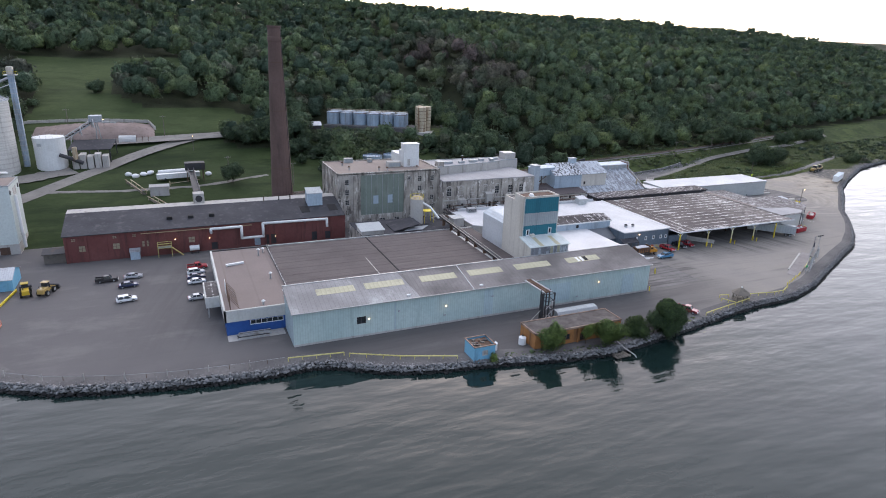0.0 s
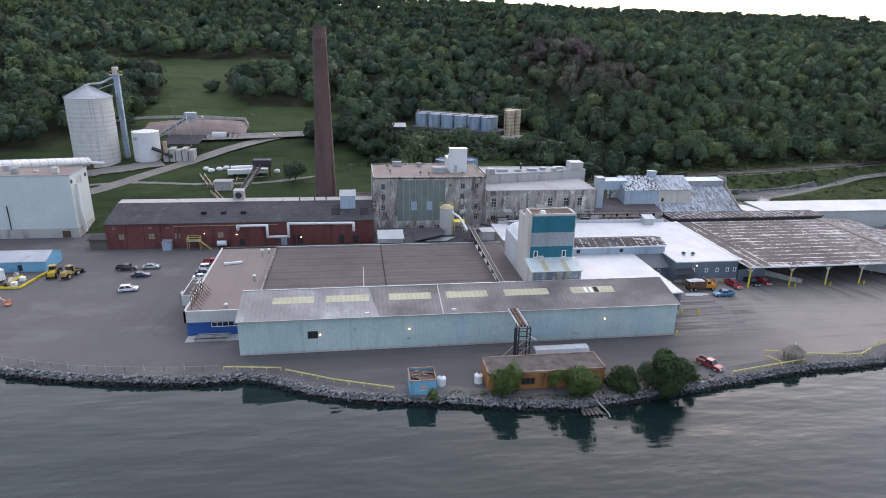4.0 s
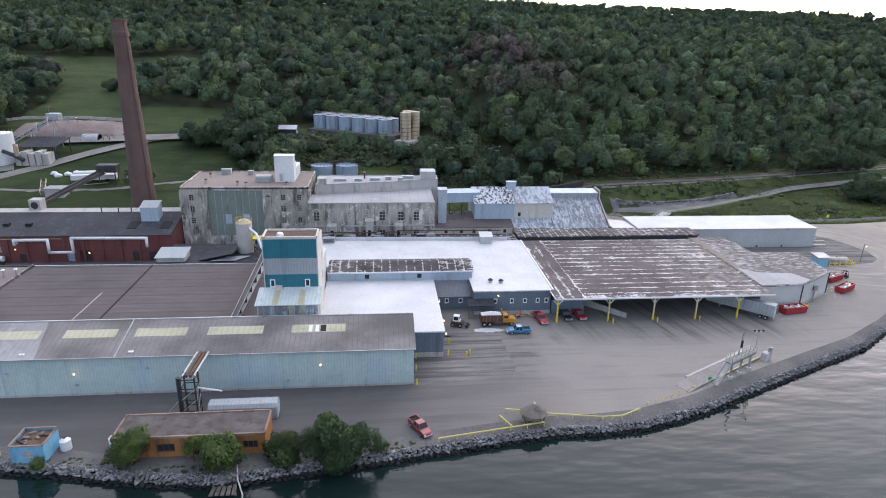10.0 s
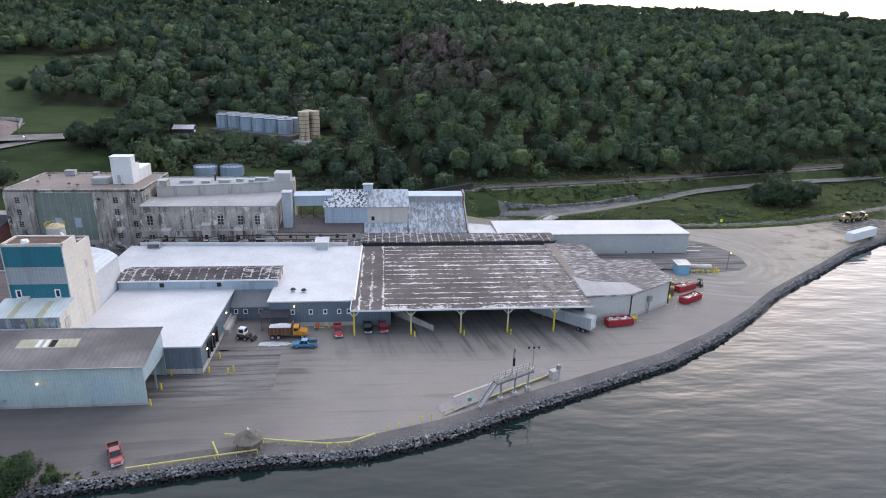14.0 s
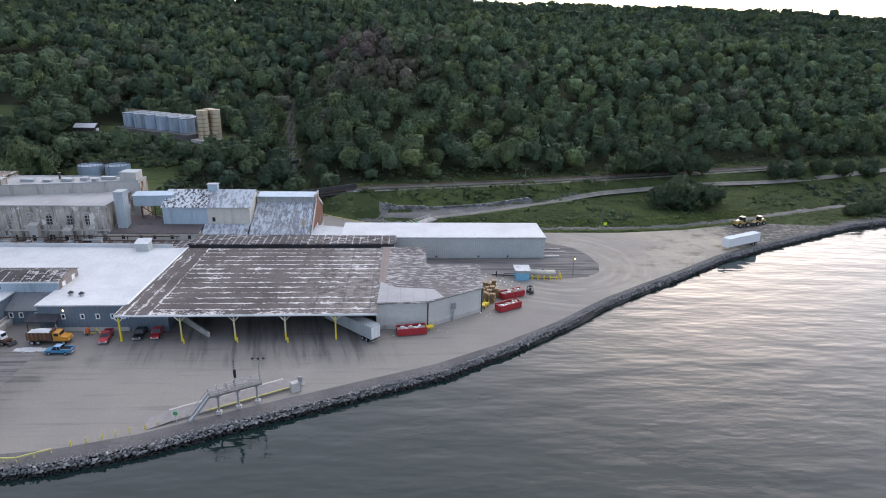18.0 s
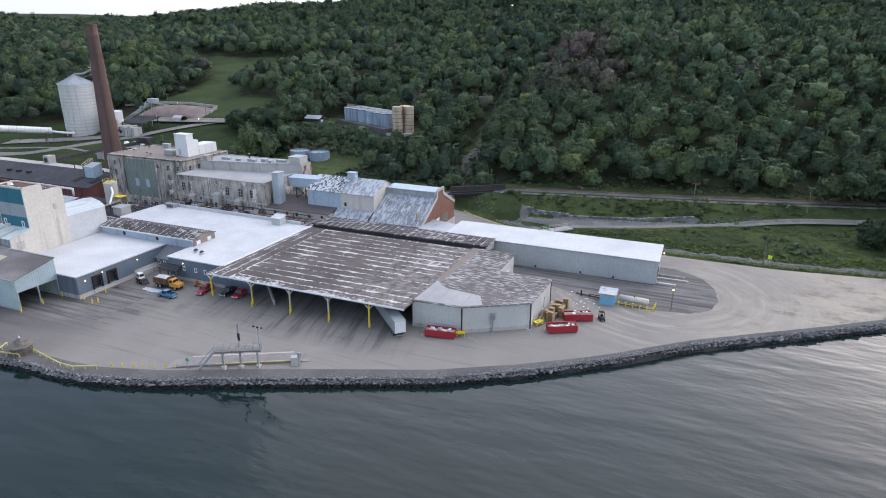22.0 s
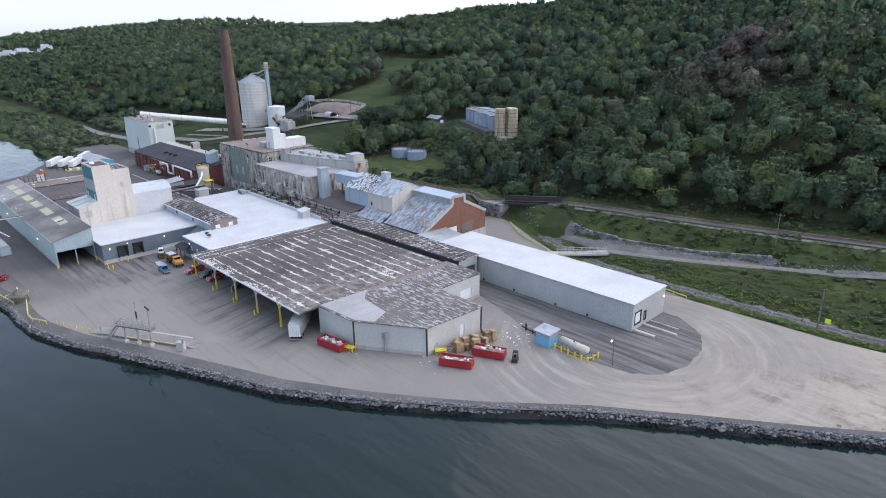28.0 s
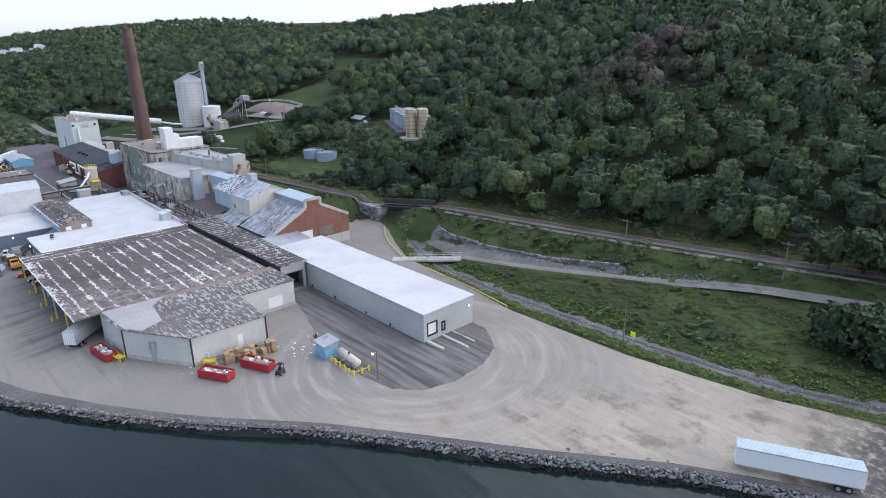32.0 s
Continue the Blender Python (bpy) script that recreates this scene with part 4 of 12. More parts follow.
def lump(cut):
    """Corners of the quads of a rounded cube, without its underside."""
    out = []
    g = np.linspace(-1, 1, cut + 1)
    for ax in range(3):
        for sg in (-1, 1):
            if ax == 2 and sg < 0:
                continue
            for i in range(cut):
                for j in range(cut):
                    cell = [(g[i], g[j]), (g[i + 1], g[j]), (g[i + 1], g[j + 1]), (g[i], g[j + 1])]
                    for a, b in (cell if sg > 0 else cell[::-1]):
                        v = [a, b]
                        v.insert(ax, sg)
                        out.append(v)
    p = np.array(out, float)
    return p / np.linalg.norm(p, axis=1)[:, None]


def crown(n, size, seed, hgt=1.0, wide=1.0, lobes=9, low=-0.45, cut=1, up=0.2, core=0.8):
    """Leaf clumps on the skins of several lobes: (n*4, 3) corners for a crown about 1 unit in radius, centre at 0."""
    r = np.random.default_rng(seed)
    cen = r.normal(0, 1, (lobes, 3))
    cen /= np.linalg.norm(cen, axis=1)[:, None]
    cen *= r.uniform(0.28, 0.62, (lobes, 1))
    cen[:, 2] = cen[:, 2] * 0.8 + 0.05
    rad = r.uniform(0.34, 0.58, lobes)
    which = r.integers(0, lobes, n)
    d = r.normal(0, 1, (n, 3))
    d[:, 2] = d[:, 2] + 0.25
    d /= np.linalg.norm(d, axis=1)[:, None]
    p = cen[which] + d * rad[which][:, None] * r.uniform(0.8, 1.06, (n, 1))
    p[:, 2] = np.maximum(p[:, 2], low + r.uniform(0, 0.15, n))
    p *= np.array([wide, wide, hgt])
    nrm = d + r.normal(0, 0.45, (n, 3))
    nrm /= np.linalg.norm(nrm, axis=1)[:, None]
    u = np.cross(nrm, r.normal(0, 1, (n, 3)))
    u /= np.linalg.norm(u, axis=1)[:, None]
    v = np.cross(nrm, u)
    s = size * r.uniform(0.6, 1.3, (n, 1))
    asp = r.uniform(0.55, 1.0, (n, 1))
    bend = nrm * s * 0.35
    soft = 0.7 * d + 0.45 * p / (np.linalg.norm(p, axis=1)[:, None] + 0.05) + 0.3 * nrm + np.array([0, 0, up])
    soft /= np.linalg.norm(soft, axis=1)[:, None]
    leaf = np.stack([p - u * s, p - v * s * asp - bend * 0.3, p + u * s - bend, p + v * s * asp], 1).reshape(-1, 3)
    # leaf masses that fill the lobes
    cores, cn = [], []
    for k, (c, q) in enumerate([((0, 0, 0.05), 0.66)] + list(zip(cen, rad * 0.84))):
        ball = lump(2 if k == 0 and lobes > 7 else cut)
        w = ball * (q * core * (1 + 0.16 * np.sin(ball @ r.normal(0, 4.5, 3) + r.uniform(0, 6)) + 0.1 * np.sin(ball @ r.normal(0, 9, 3))))[:, None] + c
        w[:, 2] = np.maximum(w[:, 2], low)
        cores.append(w * np.array([wide, wide, hgt]))
        o = 0.8 * ball + 0.5 * w + np.array([0, 0, up])
        cn.append(o / np.linalg.norm(o, axis=1)[:, None])
    return np.concatenate([leaf] + cores), np.concatenate([np.repeat(soft, 4, 0)] + cn)


NEAR = [crown(370, 0.074, s, 0.95, 1.0, 15) for s in range(8)]
MID = [crown(125, 0.108, 20 + s, 0.95, 1.0, 9) for s in range(7)]
FAR = [crown(32, 0.17, 40 + s, 0.9, 1.0, 5) for s in range(6)]
DISTANT = [crown(6, 0.2, 60 + s, 0.85, 1.0, 4, cut=1) for s in range(5)]


def plant(spots, protos, tint, tall):
    """Crowns of the given protos at spots (x, y, z, radius): corner and tint arrays."""
    co, ti, no = [], [], []
    pick = rng.integers(0, len(protos), len(spots))
    turn = rng.uniform(0, 6.283, len(spots))
    for k, (pr, pn) in enumerate(protos):
        sel = np.where(pick == k)[0]
        if not len(sel):
            continue
        c, s = np.cos(turn[sel]), np.sin(turn[sel])
        R = spots[sel, 3]
        x = pr[None, :, 0] * c[:, None] - pr[None, :, 1] * s[:, None]
        y = pr[None, :, 0] * s[:, None] + pr[None, :, 1] * c[:, None]
        z = np.repeat(pr[None, :, 2], len(sel), 0)
        hs = tall[sel]
        P = np.stack([x * R[:, None] + spots[sel, 0][:, None], y * R[:, None] + spots[sel, 1][:, None], z * (R * hs)[:, None] + spots[sel, 2][:, None]], 2)
        co.append(P.reshape(-1, 3))
        ti.append(np.repeat(tint[sel], pr.shape[0], 0))
        nx = pn[None, :, 0] * c[:, None] - pn[None, :, 1] * s[:, None]
        ny = pn[None, :, 0] * s[:, None] + pn[None, :, 1] * c[:, None]
        no.append(np.stack([nx, ny, np.repeat(pn[None, :, 2], len(sel), 0)], 2).reshape(-1, 3))
    return np.concatenate(co), np.concatenate(ti), np.concatenate(no)


def inside(x, y, poly):
    p = np.array(poly, float)
    hit = np.zeros(np.shape(x), bool)
    for (x0, y0), (x1, y1) in zip(p, np.roll(p, -1, 0)):
        cross = (y0 > y) != (y1 > y)
        hit ^= cross & (x < (x1 - x0) * (y - y0) / (y1 - y0 + 1e-12) + x0)
    return hit


FIELD = [(-70, 326), (-60, 355), (-64, 392), (-96, 415), (-125, 440), (-60, 455), (0, 455), (24, 446), (28, 428), (-8, 420), (-26, 412), (-28, 380), (-10, 356), (28, 354), (42, 350), (44, 325), (-10, 322)]
TOWN = [(-1480, 250), (-1130, 300), (-1130, 470), (-1480, 450)]
LAWN = [(-260, 200), (60, 200), (60, 262), (66, 292), (40, 300), (22, 305), (20, 328), (-55, 331), (-72, 316), (-112, 290), (-155, 266), (-255, 243)]
TANKS = [(60, 300), (66, 345), (100, 345), (140, 318), (136, 300), (110, 296), (80, 292)]


PAD = [(62, 316), (66, 345), (100, 345), (140, 322), (136, 306), (122, 302), (76, 326)]


def wooded(x, y):
    d = y - rail_y(x)
    w1, w2 = x < 50, x > 172
    ok = np.where(w1, y > 268, np.where(w2, d > 9, y > 259))
    ok &= ~inside(x, y, FIELD) & ~inside(x, y, TOWN) & ~inside(x, y, LAWN) & ~inside(x, y, TANKS)
    gul = np.abs(x - np.interp(y, (250, 300, 380, 480), (184, 165, 152, 138))) < np.interp(y, (250, 300, 360, 440), (6, 5.5, 4.5, 0))
    ok &= ~(gul & (y < 440))
    ok &= ~((x > 78) & (x < 126) & (y > 250) & (y < 291))
    ok |= (x < -255) & (y > 232) & (y < 330)
    return ok & (inland(x, y) > 16)


def forest(name, x0, x1, y0, y1, gap, protos, rmin, rmax, label, keep=None):
    gx, gy = np.meshgrid(np.arange(x0, x1, gap), np.arange(y0, y1, gap))
    x = gx.ravel() + rng.uniform(-0.52, 0.52, gx.size) * gap
    y = gy.ravel() + rng.uniform(-0.52, 0.52, gx.size) * gap
    ok = wooded(x, y)
    if keep is not None:
        ok &= keep(x, y)
    x, y = x[ok], y[ok]
    n = len(x)
    R = rmin * 0.82 + (rmax * 1.12 - rmin * 0.82) * rng.beta(1.4, 1.8, n)
    tall = rng.uniform(0.9, 1.35, n)
    spots = np.stack([x, y, height(x, y) + R * tall * 0.6 + rng.uniform(0.0, 5.0, n), R], 1)
    clump = 0.5 + 0.5 * waves(x, y, 23, 3.0)
    t = np.clip(rng.beta(1.3, 2.1, n) * 0.85 + 0.3 * clump - 0.1 + 0.25 * (rng.uniform(0, 1, n) < 0.08), 0, 1)
    # lighter leaf tint on the eastern slope stands in for stronger light there
    t = np.clip(t + 0.13 * smooth01(x, 130, 230) * (1 - smooth01(y, 480, 620)) - 0.04, 0, 1)
    dead = np.exp(-(((x - 200) / 27) ** 2 + ((y - 378) / 26) ** 2)) * 1.2 + 1.1 * np.exp(-(((x - 186 + (y - 440) * 0.1) / 24) ** 2 + ((y - 440) / 42) ** 2))
    dead = np.clip(dead * rng.uniform(0.5, 1.3, n) - 0.15, 0, 1)
    dry = np.clip(np.where(rng.uniform(0, 1, n) < 0.03, 0.4, 0) + dead, 0, 1)
    co, ti, no = plant(spots, protos, np.stack([t, dry, t * 0], 1), tall)
    me = mesh_from(name, co, np.arange(len(co)).reshape(-1, 4), ti, no)
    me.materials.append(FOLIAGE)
    tagged(new(name, me), label, "woods", kind="stuff")
    return n


ground = bpy.data.objects["ground"].data
ground.materials.append(MATS["lawn"])
mid = np.zeros(len(ground.polygons) * 3, np.float32)
ground.polygons.foreach_get("center", mid)
mid = mid.reshape(-1, 3)

ground.materials.append(MATS["bank"])
ground.materials.append(ROCK_WET)
ground.materials.append(MATS["hay"])
ground.materials.append(MATS["forest_floor"])
edge = inland(mid[:, 0], mid[:, 1])
idx = inside(mid[:, 0], mid[:, 1], LAWN).astype(np.int32)
near_shore = (mid[:, 0] > -82) & (mid[:, 0] < 430)
idx[wooded(mid[:, 0], mid[:, 1])] = 5
idx[inside(mid[:, 0], mid[:, 1], FIELD)] = 4
idx[near_shore & (edge < 6.5)] = 2
idx[near_shore & (edge < 2.2)] = 3
ground.polygons.foreach_set("material_index", idx)

forest("woods_edge", -330, 520, 236, 366, 8.0, NEAR, 4.4, 7.2, "dense green deciduous trees at the foot of the hill", lambda x, y: y < 365)
forest("woods", -620, 820, 365, 560, 9.7, MID, 5.2, 8.2, "dense green summer forest covering the hillside")
forest("woods_ridge", -1050, 1150, 560, 860, 13.0, FAR, 7.0, 10.0, "hazy green forest running up to the ridge")
forest("woods_east", 520, 1300, 300, 560, 10.0, FAR, 5.0, 8.0, "green forest along the far shore")
forest("woods_west", -1300, -330, 150, 560, 12.5, FAR, 6.0, 9.0, "green forest along the western shore")
forest("woods_distant", -2700, -1150, 110, 950, 21.0, DISTANT, 9.0, 13.0, "distant green forest on the far western hills")


# ---------- long metal shed by the water ----------
def metal_shed():
    x0, x1, y0, y1, ze, zt = 20.0, 118.3, 122.2, 132.6, 8.0, 10.3
    t = thing("metal_shed", "long pale blue metal shed with weathered grey roof and skylights", "shed", (x0, y0, 0))
    bm = B()
    holes = [(14.2, 16.4, 3.2, 5.0)]
    wall(bm, (x0, y0), (x1, y0), 0, ze, holes)
    part("front_wall", bm, SIDING, t)
    opening(t, (x0, y0), (x1, y0), holes[0], frame=DARK_STEEL, bars=(2, 1))
    bm = B()
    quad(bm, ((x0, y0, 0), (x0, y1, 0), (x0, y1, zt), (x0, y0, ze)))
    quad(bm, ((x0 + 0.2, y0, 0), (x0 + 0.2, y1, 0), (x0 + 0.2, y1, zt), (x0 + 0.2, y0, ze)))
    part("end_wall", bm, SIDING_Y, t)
    bm = B()
    wall(bm, (x1, y1), (x0, y1), 0, zt)
    part("back_wall", bm, SIDING, t)
    # open east end: cladding above two bays
    bm = B()
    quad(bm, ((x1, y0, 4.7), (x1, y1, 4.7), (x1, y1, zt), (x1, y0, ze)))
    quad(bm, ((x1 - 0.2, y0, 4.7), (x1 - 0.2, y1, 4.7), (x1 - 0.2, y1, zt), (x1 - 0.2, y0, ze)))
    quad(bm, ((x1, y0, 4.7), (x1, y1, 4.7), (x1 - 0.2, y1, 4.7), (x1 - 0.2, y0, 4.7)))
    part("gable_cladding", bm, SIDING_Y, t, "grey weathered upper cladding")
    for yy in (y0 + 0.2, (y0 + y1) / 2, y1 - 0.2):
        bm = B()
        box(bm, x1 - 0.3, yy - 0.15, 0, x1 - 0.02, yy + 0.15, 4.7)
        part("post", bm, STEEL, t)
    # roof with skylight bays
    def zr(y):
        return ze + (y - y0) / (y1 - y0) * (zt - ze)
    ya, yb = y0 - 0.45, y1 + 0.2
    bm = B()
    slab(bm, ((x0 - 0.4, ya, zr(ya) + 0.12), (x1 + 0.4, ya, zr(ya) + 0.12), (x1 + 0.4, yb, zr(yb) + 0.12), (x0 - 0.4, yb, zr(yb) + 0.12)), 0.12)
    roof = part("roof", bm, SHED_ROOF, t)
    bm = B()
    slab(bm, [(x, y, zr(y) + 0.134) for x, y in ((x0 - 0.35, ya + 0.05), (49.5, ya + 0.05), (47.5, yb - 0.3), (x0 - 0.35, yb - 0.3))], 0.01)
    part("repaired_bay", bm, roof_mat("pale_weathered_sheet_roof", (0.25, 0.24, 0.235), (0.38, 0.37, 0.36), (0.14, 0.135, 0.13), 1.0, "X", (0.50, 0.50, 0.49), 0.50, 0.76, 0.6, (0.5, 0.12, 1), 0.5), roof, "paler weathered roof sheets")
    sky_mat = surf("yellowed_fibreglass", (0.42, 0.40, 0.27), (0.50, 0.47, 0.33), (0.30, 0.28, 0.22), 0.6, ribs=0.3, dirt_scale=(0.4, 1, 1))
    for i, (a, b) in enumerate(((26.5, 35.5), (38.0, 47.6), (52.0, 61.5), (65.0, 74.5), (78.5, 89.0), (94.5, 105.0))):
        bm = B()
        m0, m1 = y0 + 5.2, y0 + 7.6
        slab(bm, ((a, m0, zr(m0) + 0.16), (b, m0, zr(m0) + 0.16), (b, m1, zr(m1) + 0.16), (a, m1, zr(m1) + 0.16)), 0.05)
        part("skylight", bm, sky_mat, roof, "yellowed fibreglass skylight")
    # black plate on the skylight stands in for the shade inside a gap
    bm = B()
    m0, m1 = y0 + 5.4, y0 + 7.4
    slab(bm, ((100.1, m0, zr(m0) + 0.18), (101.2, m0, zr(m0) + 0.18), (101.2, m1, zr(m1) + 0.18), (100.1, m1, zr(m1) + 0.18)), 0.02)
    part("roof_hole", bm, RUBBER, roof, "black plate for the dark gap of a missing sheet")
    for a in (97.8, 99.1):
        bm = B()
        slab(bm, ((a, m0, zr(m0) + 0.19), (a + 0.7, m0, zr(m0) + 0.19), (a + 0.7, m1, zr(m1) + 0.19), (a, m1, zr(m1) + 0.19)), 0.02)
        part("roof_patch", bm, WHITE, roof, "new white patch sheet")
    bm = B()
    beam(bm, (63.4, ya, zr(ya) + 0.2), (63.4, yb, zr(yb) + 0.2), 0.22, 0.12)
    part("roof_joint", bm, STEEL, roof)
    bm = B()
    box(bm, x0 - 0.4, yb - 0.25, zr(yb), x1 + 0.4, yb + 0.1, zr(yb) + 0.22)
    part("ridge_flashing", bm, STEEL, roof)
    bm = B()
    box(bm, x0 - 0.4, ya - 0.12, zr(ya) - 0.05, x1 + 0.4, ya + 0.04, zr(ya) + 0.16)
    part("gutter", bm, STEEL, roof)
    for x in (46.5, 65.5):
        bm = B()
        box(bm, x, y0 + 0.6, zr(y0 + 0.6) + 0.1, x + 0.9, y0 + 1.0, zr(y0 + 0.6) + 0.45)
        part("roof_vent", bm, WHITE, t)
    bm = B()
    box(bm, x0, y0 - 0.05, 0, x1, y0 - 0.02, 0.5)
    part("plinth", bm, CONCRETE_P, t)
    new_sheet = surf("bluer_siding_sheet", (0.40, 0.51, 0.53), (0.46, 0.57, 0.59), (0.28, 0.36, 0.38), 0.6, 0.0, ribs=0.55, bump=0.025)
    # faded replacement sheets and small fittings on the long wall
    for a, b, z0, z1 in ((83.5, 92.0, 1.2, 6.2), (109.0, 113.0, 0.6, 6.0), (66.5, 69.0, 0.6, 7.4), (43.2, 43.5, 0.6, 7.4)):
        bm = B()
        box(bm, a, y0 - 0.04, z0, b, y0 - 0.01, z1)
        part("wall_sheet", bm, new_sheet if b - a > 1 else SIDING_Y, t, "slightly bluer replacement sheet")
    for x, z in ((44.0, 4.9), (68.5, 5.2), (55.6, 2.2), (94.0, 1.6)):
        bm = B()
        box(bm, x, y0 - 0.35, z, x + 0.55, y0, z + 0.4, bevel=0.05)
        part("wall_box", bm, STEEL, t)
    return t


metal_shed()
for x, z in ((36.9, 4.5), (56.0, 4.9), (100.5, 5.3)):
    wall_lamp(x, 122.15, z)


# ---------- flat roofed plant with the office ----------
def flat_plant():
    t = thing("flat_roofed_plant", "wide low plant hall under a brown membrane roof", "building", (22, 133, 0))
    zr = 5.9
    bm = B()
    prism(bm, ((22, 132.8), (97.5, 132.8), (97.5, 152), (88.6, 152), (88.6, 175), (22, 175.5)), 0, zr)
    part("wall", bm, GREY_METAL, t)
    bm = B()
    slab(bm, ((22, 132.8, zr + 0.2), (80.4, 132.8, zr + 0.2), (80.4, 175.2, zr + 0.2), (22, 175.6, zr + 0.2)), 0.18)
    roof = part("roof", bm, BROWN_ROOF, t)
    bm = B()
    slab(bm, ((81.6, 132.8, zr + 0.2), (88.6, 132.8, zr + 0.2), (88.6, 175, zr + 0.2), (81.6, 175, zr + 0.2)), 0.18)
    part("side_roof", bm, BROWN_ROOF, t)
    bm = B()
    rail_edge(bm, ((22.3, 132.8), (22.3, 175.6)), zr + 0.2, 0.5, 0.45)
    part("expansion_curb", bm, TAR_ROOF, roof)
    bm = B()
    rail_edge(bm, ((52.2, 132.8), (52.2, 175.4)), zr + 0.2, 0.3, 0.14)
    part("roof_seam", bm, RUBBER, roof, "dark tarred roof seam")
    bm = B()
    rail_edge(bm, ((22.3, 175.5), (88.6, 175)), zr + 0.2, 0.35, 0.25)
    part("roof_edge", bm, STEEL, roof)
    bm = B()
    rail_edge(bm, ((46.6, 141), (46.8, 157)), zr + 0.2, 0.22, 0.02)
    part("roof_seam", bm, CONCRETE_P, roof, "bare pale strip along a roof lap")
    for y in np.arange(136, 175, 4.8):
        bm = B()
        rail_edge(bm, ((22.6, y), (80.2, y)), zr + 0.2, 0.16, 0.03)
        part("roof_lap", bm, BROWN_ROOF, roof)
    return t


flat_plant()


def office():
    t = thing("office", "low office with white parapet band over a royal blue wall", "building", (7, 132.7, 0))
    x0, x1, y0, y1, zr = 7.0, 22.0, 132.7, 176.0, 5.9
    bm = B()
    holes = [(5.2, 12.6, 1.9, 3.1)]
    wall(bm, (x0, y0), (x1, y0), 0, 3.4, holes, 0.3)
    part("front_wall", bm, ROYAL, t, "royal blue painted wall")
    opening(t, (x0, y0), (x1, y0), holes[0], bars=(6, 1))
    bm = B()
    side = [(u, u + 1.6, 1.2, 2.4) for u in (28, 32, 36, 40)]
    wall(bm, (x0, y1), (x0, y0), 0, 3.4, side, 0.3)
    part("side_wall", bm, ROYAL, t)
    for h in side:
        opening(t, (x0, y1), (x0, y0), h, bars=(2, 1))
    bm = B()
    prism(bm, ((x0 + 0.4, y0 + 0.4), (x1, y0 + 0.4), (x1, y1), (x0 + 0.4, y1)), 0, zr - 0.1)
    part("core", bm, DARK_STEEL, t)
    bm = B()
    for a, b in (((x0 - 0.15, y0 - 0.15), (x1, y0 - 0.15)), ((x0 - 0.15, y0 - 0.15), (x0 - 0.15, y1))):
        rail_edge(bm, (a, b), 3.4, 0.45, 2.75)
    part("parapet", bm, LIGHT_PANEL, t, "white metal parapet band")
    bm = B()
    slab(bm, ((x0, y0, zr), (x1, y0, zr), (x1, y1, zr), (x0, y1, zr)), 0.2)
    part("roof", bm, OFFICE_ROOF, t)
    bm = B()
    rail_edge(bm, ((x0, y1), (x1, y1)), zr, 0.4, 0.3)
    part("roof_edge", bm, DARK_STEEL, t)
    # entrance bay on the west side
    bm = B()
    prism(bm, ((3.4, 143.5), (6.6, 143.5), (6.6, 154), (3.4, 154)), 2.7, 5.4)
    bay = part("entrance_canopy", bm, LIGHT_PANEL, t, "white panelled entrance canopy")
    bm = B()
    slab(bm, ((3.7, 143.8, 5.44), (6.6, 143.8, 5.44), (6.6, 153.7, 5.44), (3.7, 153.7, 5.44)), 0.05)
    part("canopy_roof", bm, TAR_ROOF, bay)
    for y in (144.2, 153.3):
        bm = B()
        box(bm, 3.8, y - 0.15, 0, 4.1, y + 0.15, 2.7)
        part("column", bm, STEEL, t)
    return t


office()
flat("office_apron", ((7, 129.4), (19.5, 129.4), (19.5, 132.6), (7, 132.6)), 0.06, CONCRETE_P, "pale concrete slab beside the office", "slab")


def rooftop_vents():
    for k, (x, y, h) in enumerate(((19.5, 150, 1.5), (20.5, 171, 1.2), (19.0, 168.5, 1.9), (20.8, 137.5, 1.6), (15.5, 134.2, 0.9))):
        t = thing("roof_vent", "white metal pipe vent with a round cap", "vent", (x, y, 5.9), "office roof vents")
        bm = B()
        tube(bm, (x, y, 5.9), (x, y, 5.9 + h), 0.22)
        part("pipe", bm, STEEL, t)
        bm = B()
        tube(bm, (x, y, 5.9 + h), (x, y, 6.2 + h), 0.5, 0.2)
        part("cap", bm, WHITE, t)
    t = thing("roof_duct", "long white duct lying on the office roof", "duct", (12.4, 164, 5.9))
    bm = B()
    beam(bm, (9.8, 162.4, 6.25), (14.4, 163.4, 6.25), 0.6, 0.5)
    part("duct", bm, WHITE, t)


rooftop_vents()


def roof_sign():
    t = thing("roof_sign", "back of a steel framed roof sign with blank panels", "sign", (8.5, 134, 5.9))
    for i in range(8):
        y = 133.6 + i * 1.55
        bm = B()
        beam(bm, (8.2, y, 5.9), (8.2, y, 9.2), 0.12)
        beam(bm, (10.2, y, 5.9), (8.2, y, 8.6), 0.1)
        part("frame_leg", bm, RUST, t)
    bm = B()
    for z in (6.9, 8.0, 9.1):
        beam(bm, (8.2, 133.4, z), (8.2, 144.8, z), 0.12)
    part("frame_rail", bm, RUST, t)
    for i in range(7):
        if i in (5, 6):
            bm = B()
            y = 133.7 + i * 1.55
            box(bm, 8.0, y, 6.3, 8.1, y + 1.3, 9.3)
            part("panel", bm, WHITE, t, "pale blank sign panel")
    return t


roof_sign()


